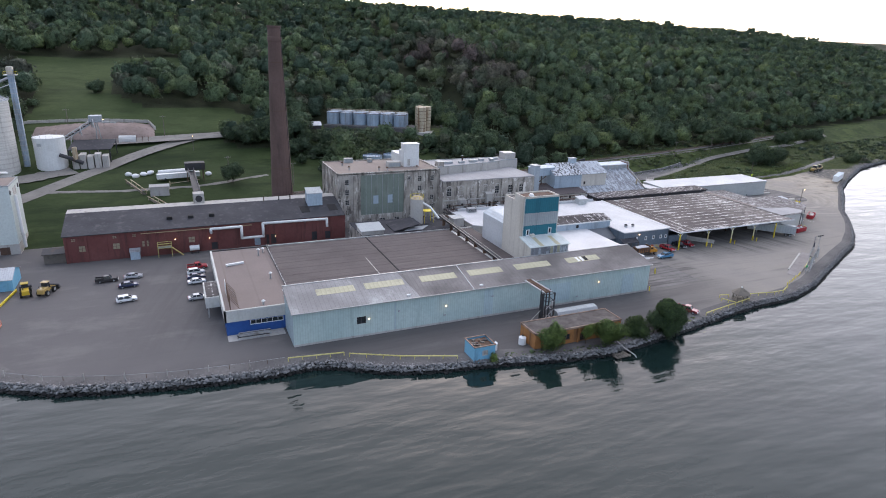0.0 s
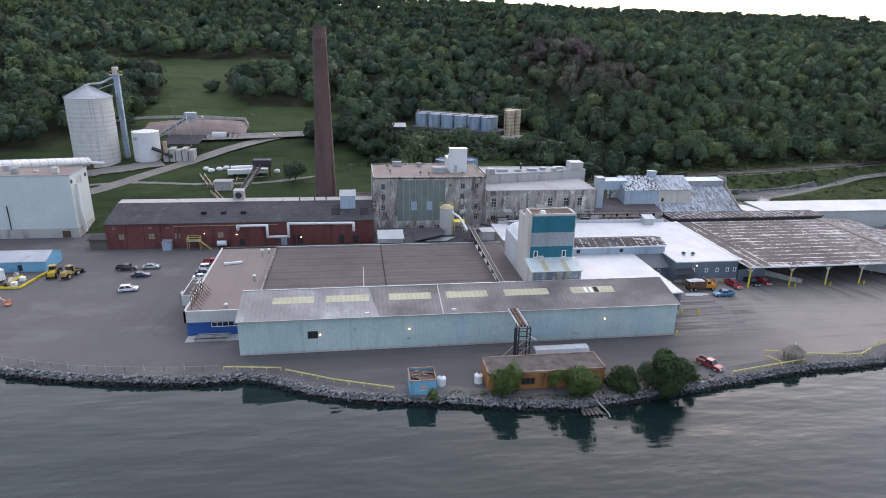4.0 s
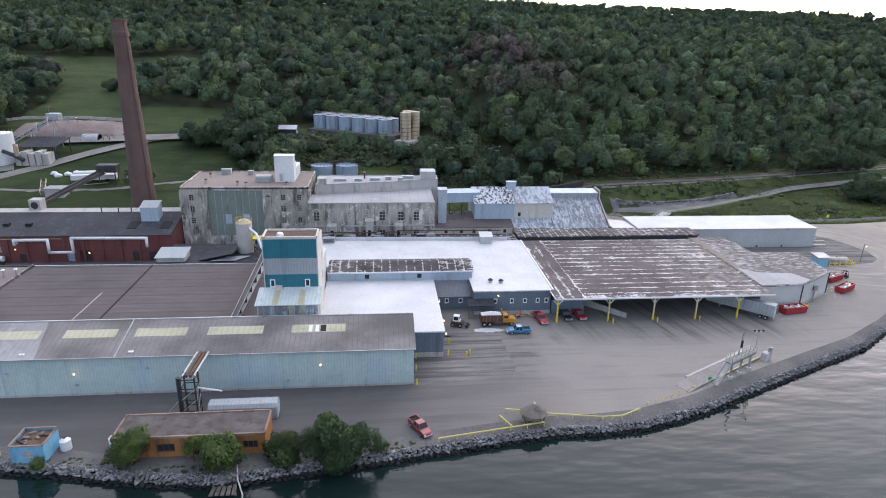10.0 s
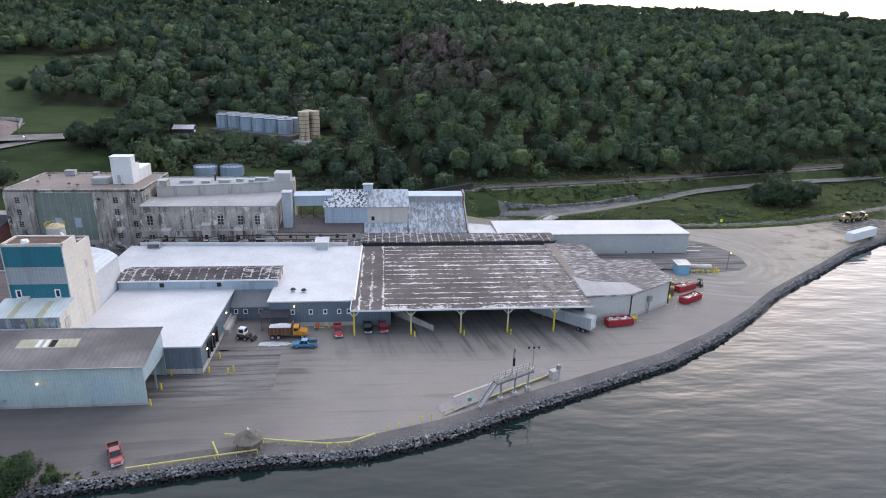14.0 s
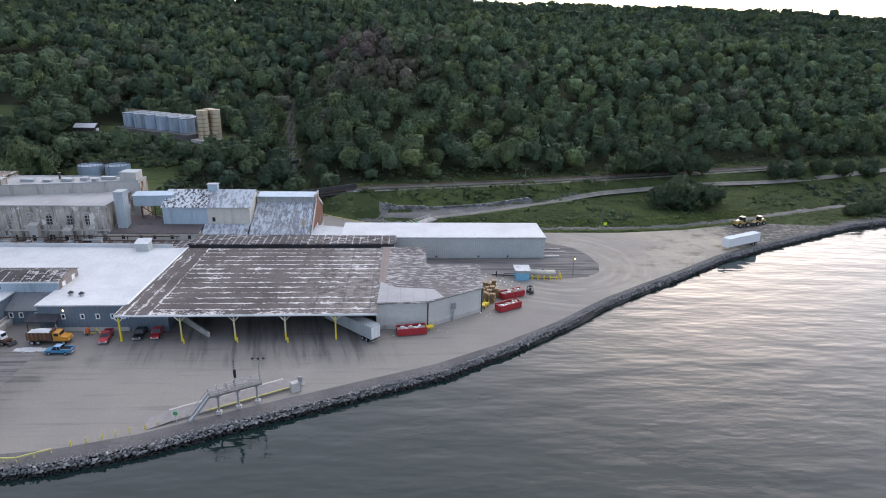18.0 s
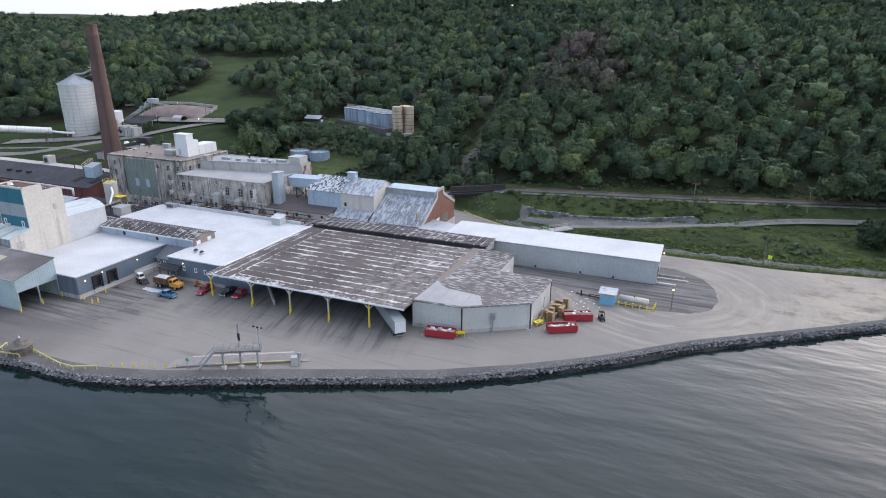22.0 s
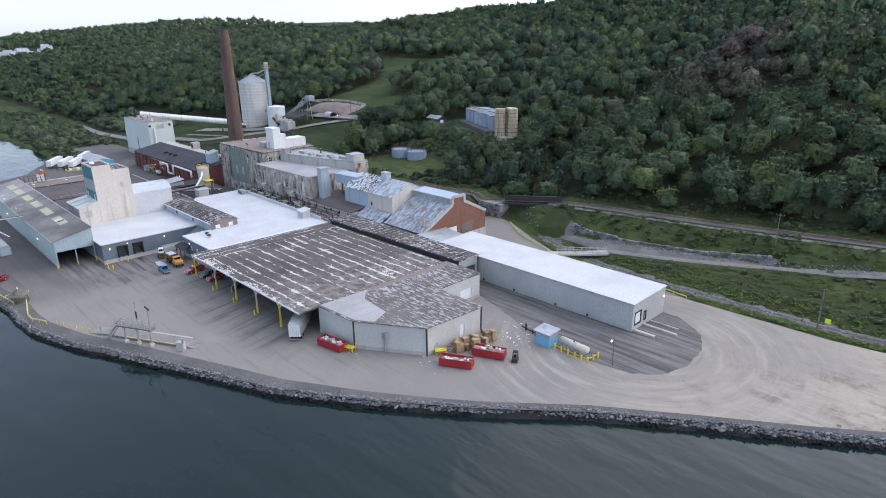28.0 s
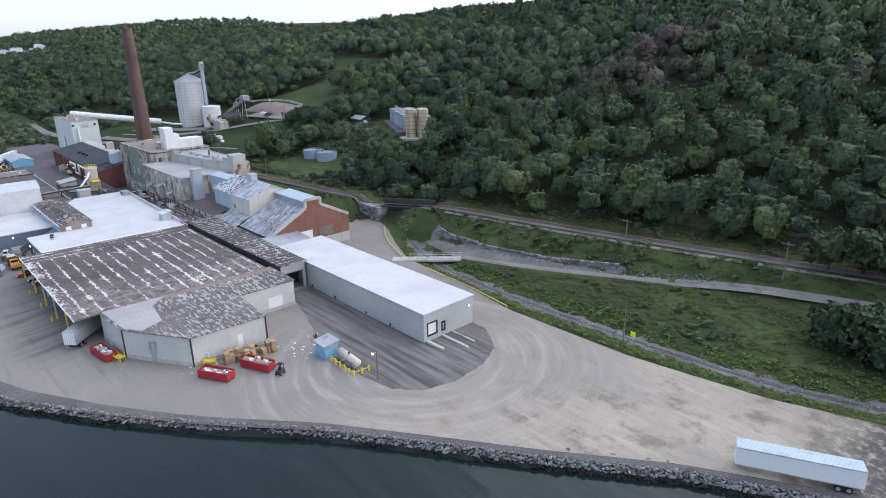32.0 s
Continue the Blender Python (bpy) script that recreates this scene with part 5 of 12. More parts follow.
# ---------- annex with loading docks ----------
def annex():
    t = thing("dock_annex", "slate blue dock building with a flat white membrane roof", "building", (99, 132.7, 0))
    x0, x1, y0, y1, zr = 98.6, 125.2, 132.7, 162.0, 6.0
    bm = B()
    wall(bm, (x0, y0), (x1, y0), 1.2, zr)
    part("front_wall", bm, BLUE_GREY, t)
    docks = [(4.0, 7.0, 1.3, 4.4), (8.4, 11.4, 1.3, 4.4)]
    bm = B()
    wall(bm, (x1, y0), (x1, y1), 1.2, zr, docks, 0.8)
    part("dock_wall", bm, BLUE_GREY, t)
    for h in docks:
        bm = B()
        box(bm, x1 - 0.85, y0 + h[0], 1.3, x1 - 0.75, y0 + h[1], 4.4)
        door = part("dock_door", bm, DARK_STEEL, t)
        for a in (h[0], h[1] - 0.35):
            bm = B()
            box(bm, x1 - 0.05, y0 + a, 1.25, x1 + 0.35, y0 + a + 0.35, 4.5, bevel=0.05)
            part("dock_seal", bm, RUBBER, door)
        bm = B()
        box(bm, x1 - 0.05, y0 + h[0], 4.4, x1 + 0.4, y0 + h[1], 4.8, bevel=0.05)
        part("dock_seal", bm, RUBBER, door)
    bm = B()
    prism(bm, ((x0, y0 - 0.02), (x1 + 0.02, y0 - 0.02), (x1 + 0.02, y1), (x0, y1)), 0, 1.2, top=True)
    part("plinth", bm, CONCRETE_P, t, "white painted concrete plinth")
    bm = B()
    slab(bm, ((x0, y0 - 0.3, zr + 0.25), (x1 + 0.3, y0 - 0.3, zr + 0.25), (x1 + 0.3, y1, zr + 0.25), (x0, y1, zr + 0.25)), 0.3)
    part("roof", bm, WHITE_ROOF, t)
    bm = B()
    box(bm, x1 - 0.02, 149.5, 0, x1 + 1.2, y1, 1.3)
    box(bm, x1 - 0.02, 149.5, 1.3, x1 + 0.3, y1, 2.0)
    part("dock_ledge", bm, CONCRETE_P, t, "white concrete dock ledge")
    return t


annex()
wall_lamp(125.3, 134.5, 4.6, (1, 0))
wall_lamp(125.3, 139.6, 5.2, (1, 0))
wall_lamp(125.3, 150.5, 5.0, (1, 0))


# ---------- banded tower ----------
def tower():
    t = thing("banded_tower", "tall cream tower with teal and silver banded front", "tower", (87.5, 140.7, 0))
    x0, x1, y0, ym, y1 = 87.5, 98.9, 140.7, 146.3, 151.8
    zt, zs = 24.6, 22.6
    bm = B()
    prism(bm, ((x0, y0 + 0.1), (x1, y0 + 0.1), (x1, ym), (x0, ym)), 0, zt - 0.3)
    prism(bm, ((x0, ym), (x1, ym), (x1, y1), (x0, y1)), 0, zs)
    part("wall", bm, CREAM, t)
    wins = [(1.0, 2.1, 13.5, 15.3), (8.3, 9.4, 13.5, 15.3)]
    for a, b, mat_, hs in ((11.6, 16.4, TEAL, wins), (16.4, 20.0, SILVER, ()), (20.0, 24.2, TEAL, ())):
        bm = B()
        wall(bm, (x0 + 0.15, y0), (x1 - 0.15, y0), a + 0.02, b, hs, 0.09)
        part("front_panel", bm, mat_, t, "teal metal band" if mat_ is TEAL else "silver metal band")
    for h in wins:
        opening(t, (x0 + 0.15, y0), (x1 - 0.15, y0), h, depth=0.08, fw=0.22)
    for x in (x0, x1 - 0.2):
        bm = B()
        box(bm, x, y0 - 0.06, 11.6, x + 0.2, y0 + 0.1, zt - 0.3)
        part("corner_trim", bm, LIGHT_PANEL, t)
    bm = B()
    rail_edge(bm, ((x0 + 0.2, y0 + 0.2), (x1 - 0.2, y0 + 0.2), (x1 - 0.2, ym), (x0 + 0.2, ym), (x0 + 0.2, y0 + 0.2)), zt - 0.3, 0.35, 0.45)
    part("parapet", bm, CREAM, t)
    bm = B()
    slab(bm, ((x0 + 0.3, y0 + 0.3, zt - 0.2), (x1 - 0.3, y0 + 0.3, zt - 0.2), (x1 - 0.3, ym, zt - 0.2), (x0 + 0.3, ym, zt - 0.2)), 0.08)
    part("roof", bm, RUST, t, "rust brown tower roof")
    bm = B()
    slab(bm, ((x0 + 0.2, ym, zs + 0.06), (x1 - 0.2, ym, zs + 0.06), (x1 - 0.2, y1 - 0.2, zs + 0.06), (x0 + 0.2, y1 - 0.2, zs + 0.06)), 0.05)
    part("low_roof", bm, TAR_ROOF, t)
    bm = B()
    rail_edge(bm, ((x1 - 0.2, ym), (x1 - 0.2, y1 - 0.2), (x0 + 0.2, y1 - 0.2), (x0 + 0.2, ym)), zs, 0.35, 0.3)
    part("parapet", bm, CREAM, t)
    for y, z in ((148.4, 12.6), (148.4, 17.0)):
        bm = B()
        box(bm, x1 - 0.05, y, z, x1 + 0.06, y + 0.9, z + 1.6)
        part("louvre", bm, CONCRETE_P, t)
    bm = B()
    tube(bm, (91, 143, zt - 0.2), (91, 143, zt + 0.35), 0.8, 0.6, 14)
    part("roof_hatch", bm, WHITE, t)
    bm = B()
    box(bm, 89.8, y0 - 0.8, 12.9, 91.2, y0, 14.0, bevel=0.05)
    part("air_unit", bm, CREAM, t)
    # low block in front
    fx0, fx1, fy0 = 86.8, 99.2, 134.7
    bm = B()
    prism(bm, ((fx0, fy0), (fx1, fy0), (fx1, y0 - 0.05), (fx0, y0 - 0.05)), 0, (12.1, 12.1, 13.3, 13.3))
    low = part("front_block", bm, CREAM, t, "lower block clad in mixed panels")
    bm = B()
    box(bm, fx0 + 0.2, fy0 - 0.08, 8.9, fx1 - 0.2, fy0 - 0.01, 12.0)
    part("cladding", bm, PEEL_ROOF_2, low, "patched translucent cladding")
    for a in (93.2, 95.4):
        bm = B()
        box(bm, a, fy0 - 0.12, 9.0, a + 0.9, fy0 - 0.09, 11.9)
        part("cladding_strip", bm, MATS["yellowed_fibreglass"], low)
    bm = B()
    slab(bm, ((fx0 - 0.4, fy0 - 0.5, 12.2), (fx1 + 0.3, fy0 - 0.5, 12.2), (fx1 + 0.3, y0 - 0.02, 13.5), (fx0 - 0.4, y0 - 0.02, 13.5)), 0.15)
    rf = part("lean_to_roof", bm, surf("pale_mint_roof", (0.50, 0.56, 0.55), (0.58, 0.64, 0.63), (0.36, 0.38, 0.36), 0.6, ribs=0.4, dirt_scale=(1, 0.3, 1)), low)
    for a in (89.8, 95.0):
        bm = B()
        slab(bm, ((a, fy0 - 0.3, 12.28), (a + 1.3, fy0 - 0.3, 12.28), (a + 1.3, y0 - 1.2, 13.28), (a, y0 - 1.2, 13.28)), 0.04)
        part("skylight", bm, MATS["yellowed_fibreglass"], rf)
    bm = B()
    box(bm, fx1 - 0.02, 136.2, 8.6, fx1 + 0.08, 138.2, 10.8)
    part("louvre", bm, CONCRETE_P, low)
    return t


tower()


def white_hall():
    t = thing("white_hall", "white clad block with a low curved roof behind the tower", "building", (88, 152, 0))
    x0, x1, y0, y1 = 87.5, 98.4, 151.95, 164.6
    sec = [(x0, 14.0), (x0 + 2.0, 15.3), ((x0 + x1) / 2, 15.9), (x1 - 2.0, 15.1), (x1, 13.7)]
    bm = B()
    a = [bm.verts.new((x, y0, z)) for x, z in [(x0, 0), *sec, (x1, 0)]]
    b = [bm.verts.new((x, y1, z)) for x, z in [(x0, 0), *sec, (x1, 0)]]
    bm.faces.new(a[::-1]), bm.faces.new(b)
    for i in (0, 5):
        bm.faces.new((a[i], a[i + 1], b[i + 1], b[i]))
    part("wall", bm, WHITE_ROOF, t)
    bm = B()
    for (xa, za), (xb, zb) in zip(sec, sec[1:]):
        slab(bm, ((xa, y0, za + 0.1), (xb, y0, zb + 0.1), (xb, y1 + 0.2, zb + 0.1), (xa, y1 + 0.2, za + 0.1)), 0.1)
    part("roof", bm, surf("pale_blue_grey_roof", (0.46, 0.51, 0.54), (0.54, 0.59, 0.62), (0.36, 0.38, 0.40), 0.55, ribs=0.4, dirt_scale=(1, 0.3, 1)), t, "pale grey curved metal roof")
    return t


white_hall()


def strip_building():
    t = thing("strip_building", "long low raised block with a streaked brown gable roof", "building", (99, 162, 0))
    x0, x1, y0, y1, ze, zp = 98.9, 135.4, 161.6, 170.4, 8.4, 9.6
    bm = B()
    vents = [(u, u + 1.1, 6.7, 7.8) for u in (9.2, 22.4)]
    wall(bm, (x0, y0), (x1, y0), 0, ze, vents, 0.2)
    part("front_wall", bm, PALE_BLUE, t)
    for h in vents:
        opening(t, (x0, y0), (x1, y0), h, "louvre", 0.18, DARK_STEEL, PANE, (1, 4))
    bm = B()
    holes = [(1.5, 3.0, 6.6, 7.8), (5.8, 7.3, 6.6, 7.8)]
    wall(bm, (x1, y0), (x1, y1), 0, ze, holes, 0.2)
    quad(bm, ((x1, y0, ze), (x1, y1, ze), (x1, (y0 + y1) / 2 + 0.1, zp), (x1, (y0 + y1) / 2 - 0.1, zp)))
    part("gable_wall", bm, surf("grey_brown_brick", (0.24, 0.20, 0.18), (0.31, 0.27, 0.245), (0.14, 0.11, 0.10), 0.9), t, "grey brown brick gable")
    for h in holes:
        opening(t, (x1, y0), (x1, y1), h, depth=0.15, pane=WHITE)
    bm = B()
    wall(bm, (x1, y1), (x0, y1), 0, ze)
    part("back_wall", bm, PALE_BLUE, t)
    ym = (y0 + y1) / 2
    for a, b in ((y0 - 0.3, ym), (ym, y1 + 0.3)):
        bm = B()
        za, zb = (ze, zp) if b == ym else (zp, ze)
        slab(bm, ((x0, a, za + 0.15), (x1 + 0.3, a, za + 0.15), (x1 + 0.3, b, zb + 0.15), (x0, b, zb + 0.15)), 0.15)
        part("roof_slope", bm, TAR_ROOF, t)
    bm = B()
    rail_edge(bm, ((x0, y0 - 0.35), (x1 + 0.3, y0 - 0.35)), ze - 0.15, 0.15, 0.35)
    part("fascia", bm, WHITE, t)
    return t


strip_building()


def white_roof_building():
    t = thing("white_roofed_building", "slate blue building with broad white membrane roof and square windows", "building", (136, 153, 0))
    zr = 6.3
    bm = B()
    fx0, fx1, fy = 134.8, 153.9, 153.0
    wins = [(u, u + 0.95, 3.0, 4.3) for u in (4.8, 8.9, 12.2, 15.4, 18.0)]
    wins[-1] = (17.6, 18.6, 3.0, 4.3)
    wall(bm, (fx0, fy), (fx1, fy), 1.0, zr, wins, 0.25)
    part("front_wall", bm, BLUE_GREY, t)
    for h in wins:
        opening(t, (fx0, fy), (fx1, fy), h, depth=0.06, fw=0.2)
    bm = B()
    wall(bm, (fx0, 162), (fx0, fy), 0, zr)
    part("side_wall", bm, BLUE_GREY, t)
    bm = B()
    prism(bm, ((fx0 + 0.05, fy - 0.03), (fx1, fy - 0.03), (fx1, fy + 1), (fx0 + 0.05, fy + 1)), 0, 1.0)
    part("plinth", bm, CONCRETE_P, t)
    bm = B()
    prism(bm, ((fx0 + 0.6, fy + 0.6), (fx1, fy + 0.6), (154.5, 191.5), (90, 193.5), (90, 176), (98.5, 170.6), (fx0 + 0.6, 170.6)), 0, zr - 0.1)
    part("core", bm, CONCRETE_P, t)
    bm = B()
    slab(bm, ((fx0 - 0.3, fy - 0.3, zr + 0.2), (154.0, fy - 0.3, zr + 0.2), (154.9, 191.6, zr + 0.2), (89.8, 193.6, zr + 0.2), (89.8, 176, zr + 0.2), (98.5, 170.6, zr + 0.2), (fx0 - 0.3, 170.6, zr + 0.2)), 0.3)
    part("roof", bm, WHITE_ROOF, t)
    bm = B()
    rail_edge(bm, ((92.5, 193.4), (150.5, 191.9)), zr + 0.2, 0.35, 1.0)
    part("parapet", bm, WHITE_ROOF, t, "white membrane upstand")
    bm = B()
    rail_edge(bm, ((154.3, fy), (154.8, 191.5)), zr + 0.15, 0.35, 0.25)
    part("roof_edge", bm, WHITE, t)
    return t


white_roof_building()


def porch_link():
    t = thing("porch_link", "low slate blue link with grey roof and white framed windows", "building", (125.3, 157, 0))
    x0, x1, y0, y1 = 125.3, 135.0, 157.2, 161.6
    bm = B()
    wins = [(u, u + 1.0, 1.5, 2.8) for u in (0.5, 2.7, 6.2)]
    wall(bm, (x0, y0), (x1, y0), 0, 3.4, wins, 0.2)
    part("front_wall", bm, BLUE_GREY, t)
    for h in wins:
        opening(t, (x0, y0), (x1, y0), h, depth=0.06, fw=0.2)
    bm = B()
    slab(bm, ((x0, y0 - 0.5, 3.4), (x1 - 0.3, y0 - 0.5, 3.4), (x1 - 0.3, y1, 5.9), (x0, y1, 5.9)), 0.15)
    part("roof", bm, surf("dull_grey_roof", (0.16, 0.17, 0.18), (0.2, 0.21, 0.22), (0.1, 0.1, 0.11), 0.7, ribs=0.5), t)
    t = thing("entrance_porch", "dark roofed open wooden entrance porch", "porch", (133, 151, 0))
    bm = B()
    slab(bm, ((133.0, 150.6, 3.5), (139.6, 150.6, 3.5), (139.6, 152.95, 4.4), (133.0, 152.95, 4.4)), 0.15)
    part("roof", bm, BLACK_ROOF, t)
    for x in (133.3, 136.3, 139.3):
        bm = B()
        box(bm, x - 0.1, 150.8, 0, x + 0.1, 151.0, 3.4)
        part("post", bm, OLD_WOOD, t)
    bm = B()
    for z in (0.5, 1.0):
        box(bm, 133.3, 150.85, z, 136.2, 150.95, z + 0.1)
    part("railing", bm, OLD_WOOD, t)


porch_link()
wall_lamp(140.6, 152.9, 5.4)


def canopy():
    t = thing("truck_canopy", "open truck canopy with flaking brown roof on yellow posts", "canopy", (154, 147.5, 0))
    x0, x1, y0, y1, z = 153.6, 209.3, 147.6, 191.6, 6.1
    bm = B()
    slab(bm, ((x0, y0, z + 0.28), (x1, y0, z + 0.28), (x1, 153.5, z + 0.28), (x1, y1, z + 0.28), (x0 + 0.9, y1, z + 0.28)), 0.3)
    roof = part("roof", bm, CANOPY_ROOF, t)
    bm = B()
    box(bm, x0, y0 - 0.12, z - 0.15, x1, y0 + 0.05, z + 0.24)
    part("fascia", bm, WHITE, roof, "flaking white fascia")
    bm = B()
    box(bm, x0 - 0.12, y0, z - 0.1, x0 + 0.03, 152.6, z + 0.24)
    part("fascia", bm, WHITE, roof)
    bm = B()
    for i in range(14):
        y = y0 + 0.6 + i * 3.2
        box(bm, x0 + 0.2, y - 0.12, z - 0.45, x1 - 0.2, y + 0.12, z - 0.04)
    part("joists", bm, DARK_STEEL, t)
    for x in (154.3, 167.1, 178.5, 189.4, 200.3):
        bm = B()
        box(bm, x - 0.16, y0 + 0.05, 0, x + 0.16, y0 + 0.37, z - 0.45)
        post = part("post", bm, YELLOW if x > 199 or x < 155 else surf("chipped_cream_yellow", (0.55, 0.50, 0.30), (0.62, 0.58, 0.40), (0.4, 0.32, 0.05), 0.6), t, "yellow painted steel post")
        bm = B()
        box(bm, x - 0.2, y0 + 0.01, 0, x + 0.2, y0 + 0.41, 1.7, bevel=0.04)
        part("post_sleeve", bm, YELLOW, post)
        for s in (-1, 1):
            bm = B()
            beam(bm, (x, y0 + 0.2, z - 1.5), (x + s * 1.1, y0 + 0.2, z - 0.3), 0.14)
            part("knee_brace", bm, WHITE, post)
    for x in (167.1, 178.5, 189.4, 200.3):
        bm = B()
        box(bm, x - 0.16, 160 - 0.16, 0, x + 0.16, 160 + 0.16, z - 0.45)
        part("inner_post", bm, RUST, t)
    # back wall with dock doors
    bm = B()
    docks = [(u, u + 3.0, 1.2, 4.3) for u in (6, 11.5, 17, 22.5, 28, 33.5, 39)]
    wall(bm, (156, 172), (209, 172), 0, z - 0.05, docks, 0.5)
    part("dock_wall", bm, CONCRETE_P, t)
    bm = B()
    wall(bm, (156, 192), (156, 172), 0, z - 0.05)
    part("side_wall", bm, GREY_METAL_Y, t)
    for h in docks:
        bm = B()
        box(bm, 156 + h[0], 172.45, 1.2, 156 + h[1], 172.55, 4.3)
        part("dock_door", bm, OLD_WOOD, t)
    return t


canopy()


def ramp_wall(p, q, h0, h1, label):
    t = thing("ramp_wall", label, "wall", (*p, 0), "dock ramp walls")
    (x0, y0), (x1, y1) = p, q
    ln = math.hypot(x1 - x0, y1 - y0)
    nx, ny = -(y1 - y0) / ln * 0.2, (x1 - x0) / ln * 0.2
    bm = B()
    prism(bm, ((x0 + nx, y0 + ny), (x0 - nx, y0 - ny), (x1 - nx, y1 - ny), (x1 + nx, y1 + ny)), 0, (h0, h0, h1, h1))
    part("wall", bm, CONCRETE_P, t)


ramp_wall((163.2, 158.5), (172.4, 149.4), 1.9, 1.3, "sloping pale concrete ramp wall under the canopy")
bm = B()
box(bm, 154.2, 152.8, 0.03, 162.6, 160.5, 3.6)
solo("dock_office", bm, BLUE_GREY, "slate blue dock office block under the canopy", "building", (154.2, 152.8, 0))


def poly_warehouse():
    t = thing("faceted_warehouse", "light grey panelled warehouse with angled corner and mottled roof", "building", (209, 152.5, 0))
    foot = [(209.0, 152.6), (220.8, 153.4), (234.3, 161.8), (235.2, 177.2), (221.2, 177.6), (221.2, 192.0), (209.3, 192.2)]
    zr = 6.3
    for k, (a, b) in enumerate(zip(foot, foot[1:] + foot[:1])):
        holes = []
        if k == 2:
            holes = [(2.0, 3.1, 0.1, 2.3), (9.2, 10.6, 0.3, 4.0)]
        if k == 4:
            holes = [(7.5, 11.5, 0.1, 3.6)]
        bm = B()
        wall(bm, a, b, 0, zr, holes, 0.25)
        part("wall", bm, LIGHT_PANEL, t)
        for j, h in enumerate(holes):
            opening(t, a, b, h, "door", 0.2, WHITE, PALE_BLUE if j == 0 and k == 2 else WHITE)
        # dark base course and joint at the corner
        bm = B()
        rail_edge(bm, (a, b), 0, 0.12, 0.9)
        part("base_course", bm, CONCRETE_P, t)
    for x, y in foot[1:4]:
        bm = B()
        box(bm, x - 0.14, y - 0.14, 0, x + 0.14, y + 0.14, zr)
        part("corner_trim", bm, DARK_STEEL, t)
    bm = B()
    slab(bm, [(x, y, zr + 0.2) for x, y in ((208.6, 152.4), (220.9, 153.1), (234.6, 161.6), (235.5, 177.5), (221.5, 177.9), (221.5, 192.3), (208.8, 192.5))], 0.22)
    roof = part("roof", bm, POLY_ROOF, t)
    bm = B()
    slab(bm, [(x, y, zr + 0.25) for x, y in ((209.2, 153.0), (220.8, 153.7), (224.6, 156.1), (222.5, 160.8), (213.5, 162.0), (209.6, 165.5))], 0.03)
    part("roof_patch", bm, PALE_ROOF, roof, "pale bare roof patch")
    bm = B()
    slab(bm, [(x, y, zr + 0.24) for x, y in ((209.2, 165.5), (210.8, 165.5), (211.6, 191.8), (209.4, 191.8))], 0.02)
    part("roof_patch", bm, MILL_ROOF, roof)
    bm = B()
    tube(bm, (227.0, 156.7, 0), (227.0, 156.7, 3.6), 0.22)
    pipe = part("exhaust_pipe", bm, STEEL, t)
    bm = B()
    box(bm, 226.5, 156.4, 3.2, 227.6, 157.1, 4.6)
    part("exhaust_hood", bm, STEEL, pipe)
    bm = B()
    box(bm, 221.25, 180.5, 0, 226.8, 190.4, 0.02)
    part("doorstep", bm, CONCRETE_P, t)
    return t


poly_warehouse()


def dark_strip():
    t = thing("tar_roofed_row", "low row under a patched tar roof with open bay", "building", (155, 193, 0))
    pts = ((154.8, 192.8), (212.6, 193.4), (212.8, 200.2), (190, 200.4), (155, 201.2))
    bm = B()
    prism(bm, pts[:1] + ((208, 193.3), (208, 200.2)) + pts[3:], 0, 7.0)
    part("wall", bm, DARK_STEEL, t)
    bm = B()
    wall(bm, (212.6, 193.4), (212.8, 200.2), 0, 7.0, [(0.6, 6.0, 0.1, 4.8)], 0.4)
    part("bay_wall", bm, GREY_METAL_Y, t)
    bm = B()
    box(bm, 208, 193.35, 0, 212.6, 193.5, 7.0)
    part("side_wall", bm, DARK_STEEL, t)
    bm = B()
    slab(bm, [(x, y, 7.3) for x, y in ((154.4, 192.5), (213.0, 193.1), (213.2, 200.6), (190, 200.8), (154.6, 201.6))], 0.3)
    part("roof", bm, TAR_ROOF, t)
    for i in range(9):
        x = 186 + i * 2.9
        bm = B()
        box(bm, x, 194 + (i % 3), 7.3, x + 1.9, 194.3 + (i % 3) * 0.9, 7.42 + 0.05 * (i % 4), turn=17 * (i % 5))
        part("loose_board", bm, (CONCRETE_P, OLD_WOOD, RUST)[i % 3], t, "loose broken roof board")
    return t


dark_strip()


